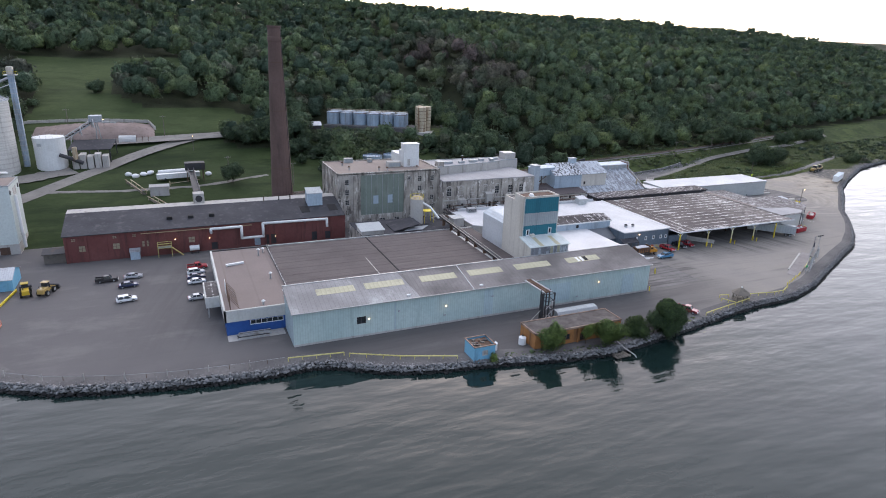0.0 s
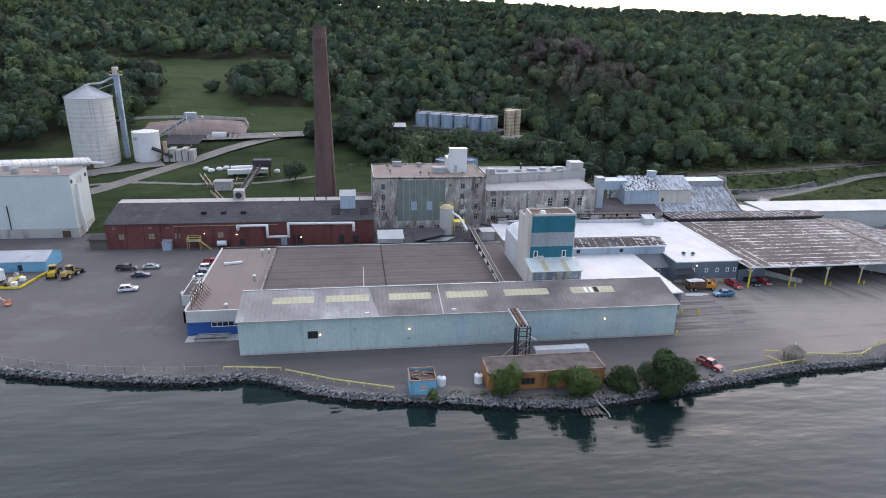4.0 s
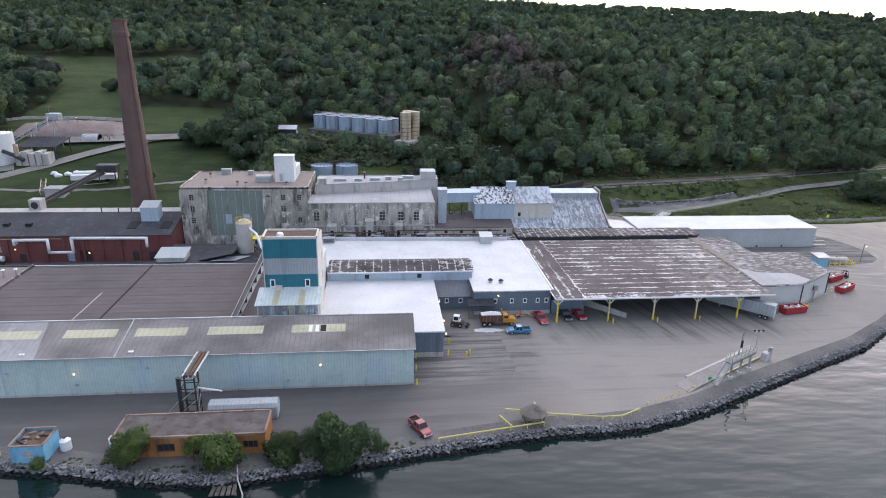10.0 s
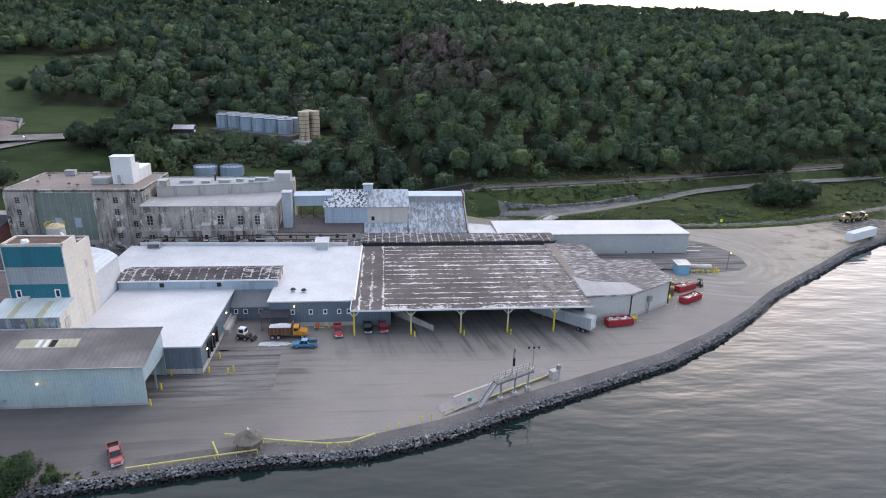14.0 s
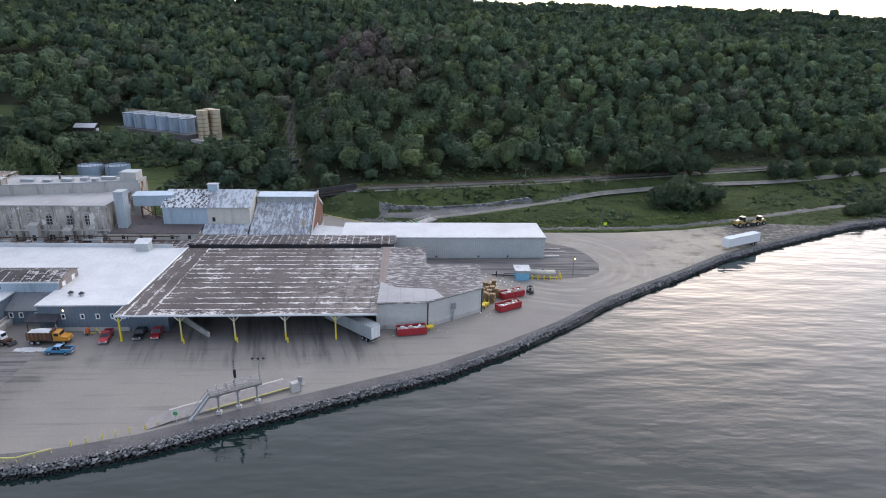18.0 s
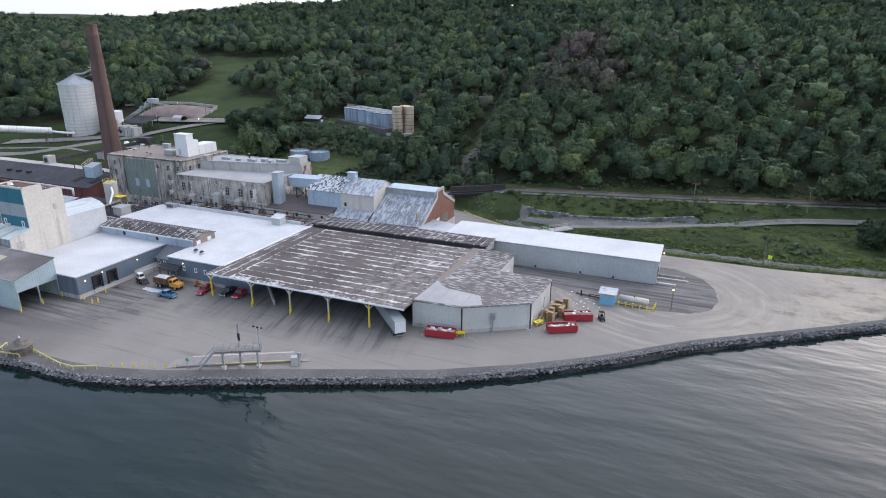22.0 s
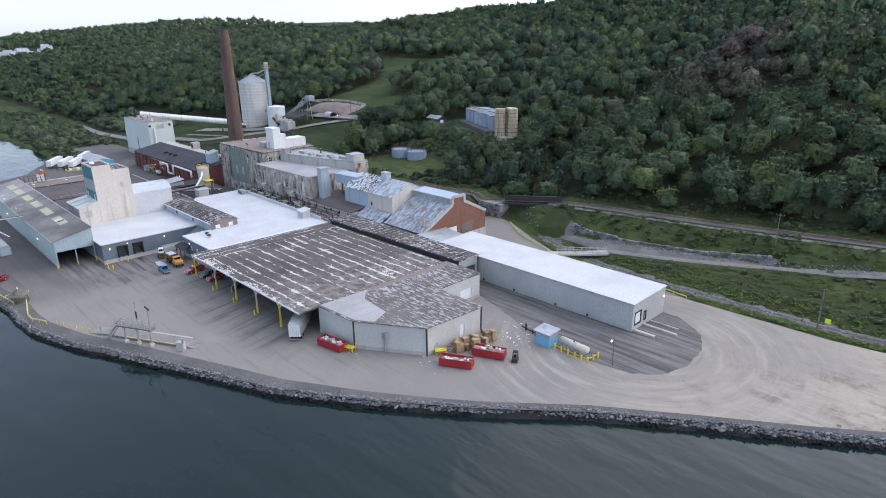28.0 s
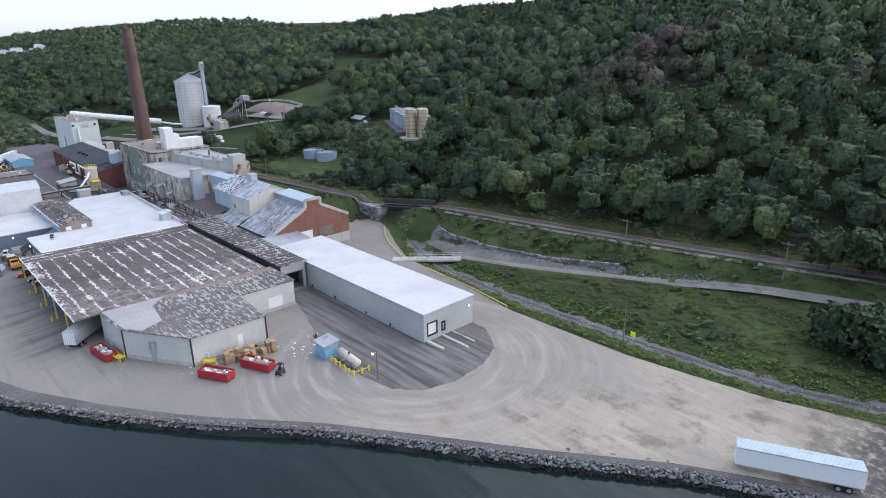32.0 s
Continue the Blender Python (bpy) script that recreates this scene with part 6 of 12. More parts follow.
def long_warehouse():
    t = thing("long_warehouse", "long light grey metal warehouse with a clean white roof", "warehouse", (197, 201, 0))
    x0, x1, y0, y1, zr = 196.5, 258.6, 200.8, 215.4, 6.6
    bm = B()
    wall(bm, (x0, y0), (x1, y0), 0, zr)
    part("front_wall", bm, GREY_METAL, t)
    holes = [(0.9, 3.9, 1.1, 4.3), (5.0, 6.2, 1.1, 3.4)]
    bm = B()
    wall(bm, (x1, y0), (x1, y1), 0, zr, holes, 0.25)
    part("end_wall", bm, GREY_METAL_Y, t)
    for h, p in zip(holes, (WHITE, PALE_BLUE)):
        w = opening(t, (x1, y0), (x1, y1), h, "door", 0.1, RUBBER, p, fw=0.35)
    bm = B()
    wall(bm, (x1, y1), (x0, y1), 0, zr)
    part("back_wall", bm, GREY_METAL, t)
    bm = B()
    wall(bm, (x0, y1), (x0, y0), 0, zr)
    part("inner_wall", bm, GREY_METAL_Y, t)
    bm = B()
    slab(bm, ((x0, y0 - 0.25, zr + 0.12), (x1 + 0.25, y0 - 0.25, zr + 0.12), (x1 + 0.25, y1 + 0.25, zr + 0.25), (x0, y1 + 0.25, zr + 0.25)), 0.2)
    part("roof", bm, WHITE_ROOF, t)
    bm = B()
    box(bm, x0, y0 - 0.32, zr - 0.3, x1 + 0.3, y0 - 0.26, zr + 0.1)
    part("gutter", bm, STEEL, t)
    for x in (204, 214.5, 225, 238, 247):
        bm = B()
        box(bm, x, y0 - 0.12, 0.2, x + 0.5, y0, 0.8)
        part("wall_vent", bm, DARK_STEEL, t)
    for ya, yb, ln, hh in ((201.2, 202, 5, 0.5), (205.6, 206.2, 8, 0.4), (208.6, 209.0, 7, 0.3)):
        bm = B()
        box(bm, x1 + 0.05, ya, 0, x1 + ln, yb, hh)
        part("dock_curb", bm, CONCRETE_P, t)
    return t


long_warehouse()
wall_lamp(258.7, 213.5, 5.0, (1, 0))


# ---------- concrete mill ----------
def mill():
    t = thing("concrete_mill", "stained five storey concrete mill with a green glazed bay", "mill", (51, 206, 0))
    x0, x1, y0, y1, zr = 51.3, 90.0, 205.6, 229.4, 19.6
    p, q = (x0, y0), (x1, y0)
    wins = []
    for z in (4.6, 8.3, 12.0, 15.6):
        for u, w in ((2.6, 1.5), (30.0, 1.6), (35.0, 1.5)):
            wins.append((u, u + w, z, z + 2.0))
    bay = (8.2, 24.6, 4.4, 18.9)
    lower = [(u, u + 2.0, 0.8, 2.8) for u in (10.5, 15.5, 21.0)]
    bm = B()
    wall(bm, p, q, 0, zr, wins + [bay] + lower, 0.35)
    part("front_wall", bm, CONCRETE, t)
    for k, h in enumerate(wins + lower):
        opening(t, p, q, h, depth=0.3, frame=CONCRETE_P, pane=PANE if k % 4 else OLD_WOOD, bars=(2, 3))
    bm = B()
    box(bm, x0 + bay[0], y0 + 0.2, bay[2], x0 + bay[1], y0 + 0.3, bay[3])
    g = part("glazed_bay", bm, GREEN_GLASS, t, "green corrugated translucent bay")
    for u in (13.0, 18.4):
        bm = B()
        box(bm, x0 + u, y0 + 0.12, 8.3, x0 + u + 1.9, y0 + 0.21, 11.3)
        part("glazing_panel", bm, PALE_BLUE, g, "newer pale glazing panel")
    for u in np.arange(bay[0] + 2.1, bay[1] - 0.5, 2.05):
        bm = B()
        box(bm, x0 + u - 0.05, y0 + 0.14, bay[2], x0 + u + 0.05, y0 + 0.205, bay[3])
        part("mullion", bm, STEEL, g)
    # pilasters
    for u in (0.0, 5.6, 7.4, 24.7, 28.2, 33.0, 38.0):
        bm = B()
        box(bm, x0 + u, y0 - 0.3, 0, x0 + u + 0.8, y0 - 0.004, zr - 0.4)
        part("pilaster", bm, CONCRETE, t)
    bm = B()
    tube(bm, (x0 + 26.4, y0 - 0.5, 17.1), (x0 + 26.4, y0 + 0.1, 17.1), 1.0, seg=20)
    ring = part("fan_housing", bm, CONCRETE_P, t, "round wall fan with a star guard")
    bm = B()
    for a in range(4):
        d = Vector((math.cos(a * 0.785), 0, math.sin(a * 0.785))) * 0.9
        c = Vector((x0 + 26.4, y0 - 0.56, 17.1))
        beam(bm, c - d, c + d, 0.12)
    part("fan_guard", bm, DARK_STEEL, ring)
    # side walls
    for a, b in (((x1, y0), (x1, y1)), ((x1, y1), (x0, y1)), ((x0, y1), (x0, y0))):
        ln = math.hypot(b[0] - a[0], b[1] - a[1])
        hs = [(u, u + 1.5, z, z + 2.0) for z in (8.3, 12.0, 15.6) for u in np.arange(2.5, ln - 2, 4.6)]
        bm = B()
        wall(bm, a, b, 0, zr, hs, 0.3)
        part("side_wall", bm, CONCRETE, t)
        for h in hs:
            opening(t, a, b, h, depth=0.26, frame=CONCRETE_P, bars=(2, 2))
    bm = B()
    slab(bm, ((x0, y0, zr), (x1, y0, zr), (x1, y1, zr), (x0, y1, zr)), 0.3)
    part("roof", bm, MILL_ROOF, t)
    bm = B()
    rail_edge(bm, ((x0 + 0.2, y0 + 0.2), (x1 - 0.2, y0 + 0.2), (x1 - 0.2, y1 - 0.2), (x0 + 0.2, y1 - 0.2), (x0 + 0.2, y0 + 0.2)), zr, 0.4, 0.35)
    part("parapet", bm, CONCRETE, t)
    return t


mill()


def penthouse():
    t = thing("roof_penthouse", "bright white metal penthouse stepping down on the mill roof", "penthouse", (77, 214, 19.6))
    bm = B()
    box(bm, 78.8, 213.8, 19.6, 84.8, 217.2, 28.0)
    part("tall_block", bm, TANK_WHITE, t)
    bm = B()
    box(bm, 78.8, 217.2, 19.6, 84.8, 219.6, 25.4)
    part("mid_block", bm, TANK_WHITE, t)
    bm = B()
    box(bm, 79.0, 219.6, 19.6, 84.9, 229.0, 23.2)
    part("low_block", bm, TANK_WHITE, t)
    bm = B()
    box(bm, 80.2, 213.72, 19.9, 81.2, 213.8, 22.4)
    part("door", bm, CONCRETE_P, t)
    bm = B()
    box(bm, 78.6, 213.6, 28.0, 85.0, 217.4, 28.12)
    part("roof_cap", bm, WHITE, t)
    u = thing("roof_fan_unit", "square grey ventilation unit on the mill roof", "vent", (73, 214, 19.6))
    bm = B()
    box(bm, 72.6, 213.5, 19.6, 77.6, 216.8, 21.6, bevel=0.1)
    part("housing", bm, CONCRETE_P, u)
    bm = B()
    box(bm, 73.0, 213.44, 20.0, 77.2, 213.5, 21.2)
    part("louvre", bm, SILVER, u)
    for x, y, w, h in ((60.8, 226.5, 3.2, 1.6), (69.0, 225.5, 1.6, 1.2), (57.5, 213.0, 0.7, 1.0), (67.8, 210.0, 0.7, 1.0), (70.6, 209.0, 0.7, 0.9), (57.0, 221.0, 0.7, 1.1), (82.8, 210.6, 0.6, 0.6)):
        v = thing("roof_vent", "small weathered metal vent on the mill roof", "vent", (x, y, 19.6), "mill roof vents")
        if w > 1:
            bm = B()
            box(bm, x - w / 2, y - 0.8, 19.6, x + w / 2, y + 0.8, 19.6 + h, bevel=0.08)
            part("housing", bm, SILVER, v)
            bm = B()
            box(bm, x - w / 2 - 0.1, y - 0.9, 19.6 + h, x + w / 2 + 0.1, y + 0.9, 19.7 + h)
            part("cap", bm, CONCRETE_P, v)
        else:
            bm = B()
            tube(bm, (x, y, 19.6), (x, y, 19.6 + h), 0.2)
            part("pipe", bm, STEEL, v)
            bm = B()
            tube(bm, (x, y, 19.6 + h), (x, y, 19.95 + h), 0.55, 0.3)
            part("cap", bm, RUST, v)


penthouse()


def second_mill():
    t = thing("second_mill", "stained concrete wing with arched windows and pale flat roof", "mill", (90, 202, 0))
    x0, x1, y0, zr = 90.0, 129.2, 202.0, 15.7
    p, q = (x0, y0), (x1, y0)
    cols = (1.6, 6.4, 11.2, 16.6, 21.8, 27.6, 32.6)
    wins = [(u, u + 1.9, 9.9, 12.9) for u in cols] + [(u, u + 1.9, 4.6, 7.0) for u in cols]
    bm = B()
    wall(bm, p, q, 0, zr, wins, 0.35)
    part("front_wall", bm, CONCRETE, t)
    for k, h in enumerate(wins):
        opening(t, p, q, h, depth=0.22, frame=CONCRETE_P, pane=PANE if k in (0, 4, 5, 6, 7, 9, 10, 11, 12, 13) else CONCRETE, bars=(2, 3))
    for k, u in enumerate(cols):
        bm = B()
        c = Vector((x0 + u + 0.95, y0, 12.9))
        arc = [(math.cos(w), math.sin(w)) for w in np.linspace(0, math.pi, 9)]
        ring = [[bm.verts.new((c.x + rx * ca, c.y - dep, c.z + rz * sa)) for ca, sa in arc] for rx, rz, dep in ((0.95, 0.7, 0.004), (0.95, 0.7, 0.1), (1.25, 1.0, 0.1), (1.25, 1.0, 0.004))]
        for i in range(3):
            for j in range(8):
                bm.faces.new((ring[i][j], ring[i][j + 1], ring[i + 1][j + 1], ring[i + 1][j]))
        part("window_arch", bm, CONCRETE_P, t)
    bm = B()
    box(bm, x0, y0 - 0.25, 8.2, x1, y0 - 0.004, 8.6)
    part("string_course", bm, CONCRETE_P, t)
    for u in np.arange(0, 39, 4.9):
        bm = B()
        box(bm, x0 + u - 0.1, y0 - 0.22, 0, x0 + u + 0.4, y0 - 0.004, zr - 0.2)
        part("pilaster", bm, CONCRETE, t)
    for a, b in (((x1, y0), (x1, 220.2)), ((x0, 212.4), (x0, y0))):
        bm = B()
        wall(bm, a, b, 0, zr)
        part("side_wall", bm, CONCRETE, t)
    bm = B()
    slab(bm, [(x, y, zr + 0.2) for x, y in ((x0, y0 - 0.25), (x1, y0 - 0.25), (x1, 220.4), (126.4, 220.4), (114.0, 216.8), (x0, 212.6))], 0.3)
    part("roof", bm, PALE_ROOF, t)
    # upper rear storey
    ux0, ux1, uy1, uz = 91.8, 131.6, 226.4, 18.9
    bm = B()
    pts = [(ux0, 212.4), (114.0, 216.5), (115.0, 216.2), (126.4, 220.2), (ux1, 220.2), (ux1, uy1), (ux0, uy1)]
    prism(bm, pts, 0, uz)
    up = part("upper_storey", bm, CONCRETE_P, t)
    bm = B()
    slab(bm, [(x, y, uz + 0.05) for x, y in pts], 0.04)
    part("upper_roof", bm, PALE_ROOF, up)
    bm = B()
    rail_edge(bm, pts + pts[:1], uz, 0.3, 0.3)
    part("upper_parapet", bm, SILVER, up)
    bm = B()
    prism(bm, ((ux0 + 0.05, uy1), (ux1 + 0.05, uy1), (ux1 + 0.05, uy1 + 0.3), (ux0, uy1 + 0.3)), 0, uz - 0.2)
    part("back_wall", bm, CONCRETE, up)
    bm = B()
    prism(bm, ((ux1, 220.4), (ux1 + 0.25, 220.4), (ux1 + 0.25, uy1), (ux1, uy1)), 0, uz - 0.5)
    part("east_wall", bm, surf("rust_stained_stucco", (0.34, 0.30, 0.25), (0.46, 0.42, 0.36), (0.15, 0.075, 0.05), 0.9, big=0.25, dirt_lo=0.46, dirt_hi=0.6, dirt_scale=(1, 1, 0.3), dirt_freq=0.5, bump=0.05), up, "rust stained peeling stucco end wall")
    for x, y, w, d, h, m in ((93.5, 214.2, 2.6, 3.0, 2.0, CONCRETE), (128.4, 223.2, 5.0, 5.0, 2.6, CONCRETE_P), (119.0, 219.2, 1.6, 1.6, 1.0, SILVER), (107, 222, 0.5, 0.5, 2.2, DARK_STEEL), (99, 218.6, 4, 1.2, 0.8, TIN_ROOF), (105, 218.6, 2.4, 1.4, 0.7, SILVER), (110.5, 219.4, 3.4, 1.6, 0.8, SILVER), (115, 221, 2, 2.0, 0.9, TIN_ROOF), (121.5, 222.6, 4, 1.5, 0.8, SILVER)):
        v = thing("roof_box", "weathered box vent on the upper mill roof", "vent", (x, y, uz), "upper roof boxes")
        bm = B()
        box(bm, x - w / 2, y - d / 2, uz, x + w / 2, y + d / 2, uz + h, bevel=0.06)
        part("housing", bm, m, v)
        bm = B()
        box(bm, x - w / 2 - 0.1, y - d / 2 - 0.1, uz + h, x + w / 2 + 0.1, y + d / 2 + 0.1, uz + h + 0.12)
        part("cap", bm, SILVER, v)
    # dust hoods on brackets low on the front
    for u in (6.0, 17.6, 26.6):
        v = thing("dust_hood", "tall grey dust collector hood on the mill front", "hood", (x0 + u, y0, 5.5), "dust hoods")
        bm = B()
        prism(bm, ((x0 + u, y0 - 1.8), (x0 + u + 2.4, y0 - 1.8), (x0 + u + 2.4, y0 - 0.3), (x0 + u, y0 - 0.3)), 5.5, 8.6 if u != 17.6 else 10.2)
        part("hood", bm, CONCRETE_P, v)
        bm = B()
        slab(bm, ((x0 + u - 0.2, y0 - 2.0, 8.7 if u != 17.6 else 10.3), (x0 + u + 2.6, y0 - 2.0, 8.7 if u != 17.6 else 10.3), (x0 + u + 2.6, y0 - 0.3, 9.3 if u != 17.6 else 10.9), (x0 + u - 0.2, y0 - 0.3, 9.3 if u != 17.6 else 10.9)), 0.1)
        part("cap", bm, CONCRETE_P, v)
        # black plate on the solid hood, coloured as the shade of an open mouth
        bm = B()
        box(bm, x0 + u + 0.7, y0 - 1.84, 5.6, x0 + u + 1.7, y0 - 1.8, 7.4)
        part("opening", bm, RUBBER, v)
    return t


second_mill()


def low_sheds():
    # cluttered low roofs between mill and white roof
    t = thing("low_service_roofs", "low cluttered service roofs of patched tar in front of the mill", "building", (92, 194, 0))
    bm = B()
    prism(bm, ((90.3, 194.0), (154.6, 192.2), (154.8, 201.0), (130, 201.4), (129.2, 201.7), (90.3, 201.7)), 0, 5.3)
    part("body", bm, CONCRETE, t)
    bm = B()
    slab(bm, ((90.3, 194.0, 5.6), (154.6, 192.2, 5.6), (154.8, 201.0, 5.6), (90.3, 201.7, 5.6)), 0.25)
    part("roof", bm, TAR_ROOF, t)
    r = random.Random(4)
    for i in range(26):
        x, y = r.uniform(92, 128), r.uniform(195, 200.5)
        w, d, h = r.uniform(0.6, 2.8), r.uniform(0.5, 1.6), r.uniform(0.4, 1.8)
        v = thing("roof_unit", "small weathered machine box on the service roof", "vent", (x, y, 5.6), "service roof units")
        bm = B()
        box(bm, x - w / 2, y - d / 2, 5.6, x + w / 2, y + d / 2, 5.6 + h, bevel=0.06)
        part("housing", bm, r.choice((CONCRETE_P, RUST, SILVER, DARK_STEEL)), v)
        bm = B()
        box(bm, x - w / 2 - 0.06, y - d / 2 - 0.06, 5.6 + h, x + w / 2 + 0.06, y + d / 2 + 0.06, 5.66 + h)
        part("lid", bm, STEEL, v)
    for y, z in ((194.9, 6.3), (196.4, 6.6), (198.6, 7.2)):
        v = thing("pipe_run", "long rusty pipe on low stands along the roofs", "pipe", (92, y, 5.6), "roof pipe runs")
        bm = B()
        path_tube(bm, ((91, y, z), (118, y + 0.2, z), (118, y + 1.6, z), (150, y + 1.0, z)), 0.16, 8)
        part("pipe", bm, RUST, v)
        for x in range(93, 150, 7):
            bm = B()
            box(bm, x - 0.06, y + (0 if x < 118 else 1.1), 5.6, x + 0.06, y + 0.3 + (0 if x < 118 else 1.1), z)
            part("stand", bm, DARK_STEEL, v)
    v = thing("roof_hut", "small white metal penthouse hut with sloped lid", "hut", (143.7, 190, 6.5))
    bm = B()
    prism(bm, ((141.9, 188.6), (145.3, 188.6), (145.3, 191.4), (141.9, 191.4)), 6.5, (8.6, 8.6, 9.2, 9.2))
    part("body", bm, GREY_METAL, v)
    bm = B()
    slab(bm, ((141.6, 188.3, 8.75), (145.6, 188.3, 8.75), (145.6, 191.6, 9.4), (141.6, 191.6, 9.4)), 0.1)
    part("lid", bm, WHITE_ROOF, v)
    for x, y in ((139.6, 158.4), (142.2, 157.9)):
        v = thing("roof_fan", "small dark rooftop exhaust fan", "fan", (x, y, 6.5), "white roof fans")
        bm = B()
        tube(bm, (x, y, 6.5), (x, y, 7.1), 0.5, 0.35, 12)
        part("base", bm, STEEL, v)
        bm = B()
        tube(bm, (x, y, 7.1), (x, y, 7.5), 0.7, 0.25, 12)
        part("cowl", bm, DARK_STEEL, v)
    v = thing("roof_conditioner", "grey rooftop air conditioner at the roof edge", "vent", (97, 191.5, 6.5))
    bm = B()
    box(bm, 95.2, 190.6, 6.5, 98.6, 192.6, 8.0, bevel=0.08)
    part("housing", bm, STEEL, v)
    bm = B()
    for i in range(5):
        box(bm, 95.4, 190.54, 6.8 + i * 0.22, 98.4, 190.6, 6.9 + i * 0.22)
    part("louvre", bm, DARK_STEEL, v)


low_sheds()


def grey_shaft():
    t = thing("elevator_shaft", "pale blue grey metal clad elevator shaft", "tower", (129.4, 202.5, 0))
    bm = B()
    prism(bm, ((130.6, 204.6), (133.2, 204.6), (133.2, 208.0), (130.6, 208.0)), 0, 19.0)
    part("shaft", bm, surf("blue_grey_shaft_panel", (0.34, 0.39, 0.43), (0.40, 0.45, 0.49), (0.26, 0.29, 0.31), 0.55, 0.1, bump=0.02), t)
    bm = B()
    box(bm, 130.4, 204.4, 19.0, 133.4, 208.2, 19.25)
    part("cap", bm, SILVER, t)
    t = thing("bridge_gallery", "pale blue metal gallery joining the mill and gable house", "gallery", (133.4, 209, 13))
    bm = B()
    prism(bm, ((133.4, 210.5), (145, 211.5), (145, 215), (133.4, 214)), 13.4, 16.6)
    part("gallery", bm, PALE_BLUE, t)
    bm = B()
    slab(bm, ((133.2, 210.2, 16.7), (145, 211.2, 16.7), (145, 215.3, 17.2), (133.2, 214.3, 17.2)), 0.15)
    part("roof", bm, PALE_BLUE, t)
    for x in (135, 139):
        bm = B()
        beam(bm, (x, 212, 8.6), (x, 212, 13.4), 0.3)
        part("leg", bm, RUST, t)
    for a, b in (((135, 211.6, 9), (141, 211.6, 13.2)), ((141, 211.7, 9), (135, 211.7, 13.2))):
        bm = B()
        beam(bm, a, b, 0.22)
        part("brace", bm, RUST, t)
    t = thing("lean_to_block", "cream walled low block under a dark brown lean-to roof", "building", (130, 201.5, 0))
    x0, x1, y0, y1 = 129.4, 154.6, 201.8, 214.0
    bm = B()
    hs = [(u, u + 1.0, 5.7, 6.9) for u in (3, 8, 12, 17, 22)]
    wall(bm, (x0, y0), (x1, y0), 0, 7.6, hs, 0.25)
    part("front_wall", bm, CREAM, t)
    for h in hs:
        opening(t, (x0, y0), (x1, y0), h, depth=0.2, frame=OLD_WOOD)
    bm = B()
    wall(bm, (x1, y0), (x1, y1), 0, 7.6)
    part("side_wall", bm, CREAM, t)
    bm = B()
    slab(bm, ((x0 - 0.2, y0 - 0.5, 7.7), (x1 + 0.2, y0 - 0.5, 7.7), (x1 + 0.2, y1, 9.6), (x0 - 0.2, y1, 9.6)), 0.15)
    part("roof", bm, surf("dull_brown_roof", (0.10, 0.085, 0.085), (0.13, 0.11, 0.11), (0.07, 0.06, 0.06), 0.85, dirt_scale=(1, 1, 1)), t)


grey_shaft()


def gable_house():
    t = thing("gable_house", "pale blue and cream gable house with a peeling silver roof", "building", (143, 208, 0))
    x0, xm, x1, y0, y1, ze, zp = 142.8, 156.0, 168.6, 207.6, 223.4, 13.9, 17.5
    ym = (y0 + y1) / 2
    for a, b, m in ((x0, xm, PALE_BLUE), (xm, x1, CREAM)):
        bm = B()
        hs = [(1.2, 2.2, 9.4, 10.8)] if m is CREAM else []
        wall(bm, (a, y0), (b, y0), 0, ze, hs, 0.25)
        w = part("front_wall", bm, m, t, "pale blue siding" if m is PALE_BLUE else "stained cream siding")
        for h in hs:
            opening(t, (a, y0), (b, y0), h, frame=OLD_WOOD)
    bm = B()
    wall(bm, (x1, y0), (x1, y1), 0, ze, [(6.8, 8.0, 10.6, 12.2)], 0.25)
    quad(bm, ((x1, y0, ze), (x1, y1, ze), (x1, ym + 0.05, zp), (x1, ym - 0.05, zp)))
    part("gable_wall", bm, CREAM, t)
    opening(t, (x1, y0), (x1, y1), (6.8, 8.0, 10.6, 12.2), frame=OLD_WOOD)
    bm = B()
    wall(bm, (x1, y1), (x0, y1), 0, ze)
    part("back_wall", bm, CREAM, t)
    bm = B()
    wall(bm, (x0, y1), (x0, y0), 0, ze)
    quad(bm, ((x0, y0, ze), (x0, ym - 0.05, zp), (x0, ym + 0.05, zp), (x0, y1, ze)))
    part("gable_wall", bm, PALE_BLUE, t)
    for a, b, m in ((x0 - 0.3, xm, PEEL_ROOF), (xm, x1 + 0.4, PEEL_ROOF_2)):
        bm = B()
        slab(bm, ((a, y0 - 0.4, ze + 0.05), (b, y0 - 0.4, ze + 0.05), (b, ym, zp + 0.15), (a, ym, zp + 0.15)), 0.14)
        part("roof_slope", bm, m, t)
        bm = B()
        slab(bm, ((a, ym, zp + 0.15), (b, ym, zp + 0.15), (b, y1 + 0.4, ze + 0.05), (a, y1 + 0.4, ze + 0.05)), 0.14)
        part("roof_slope", bm, m, t)
    v = thing("ridge_cupola", "small pale metal cupola on the gable ridge", "cupola", (156, 215.5, 17.5))
    bm = B()
    box(bm, 154.6, 214.6, 17.2, 157.6, 216.6, 19.2, bevel=0.08)
    part("body", bm, PALE_BLUE, v)
    bm = B()
    box(bm, 154.4, 214.4, 19.2, 157.8, 216.8, 19.4)
    part("lid", bm, SILVER, v)


gable_house()


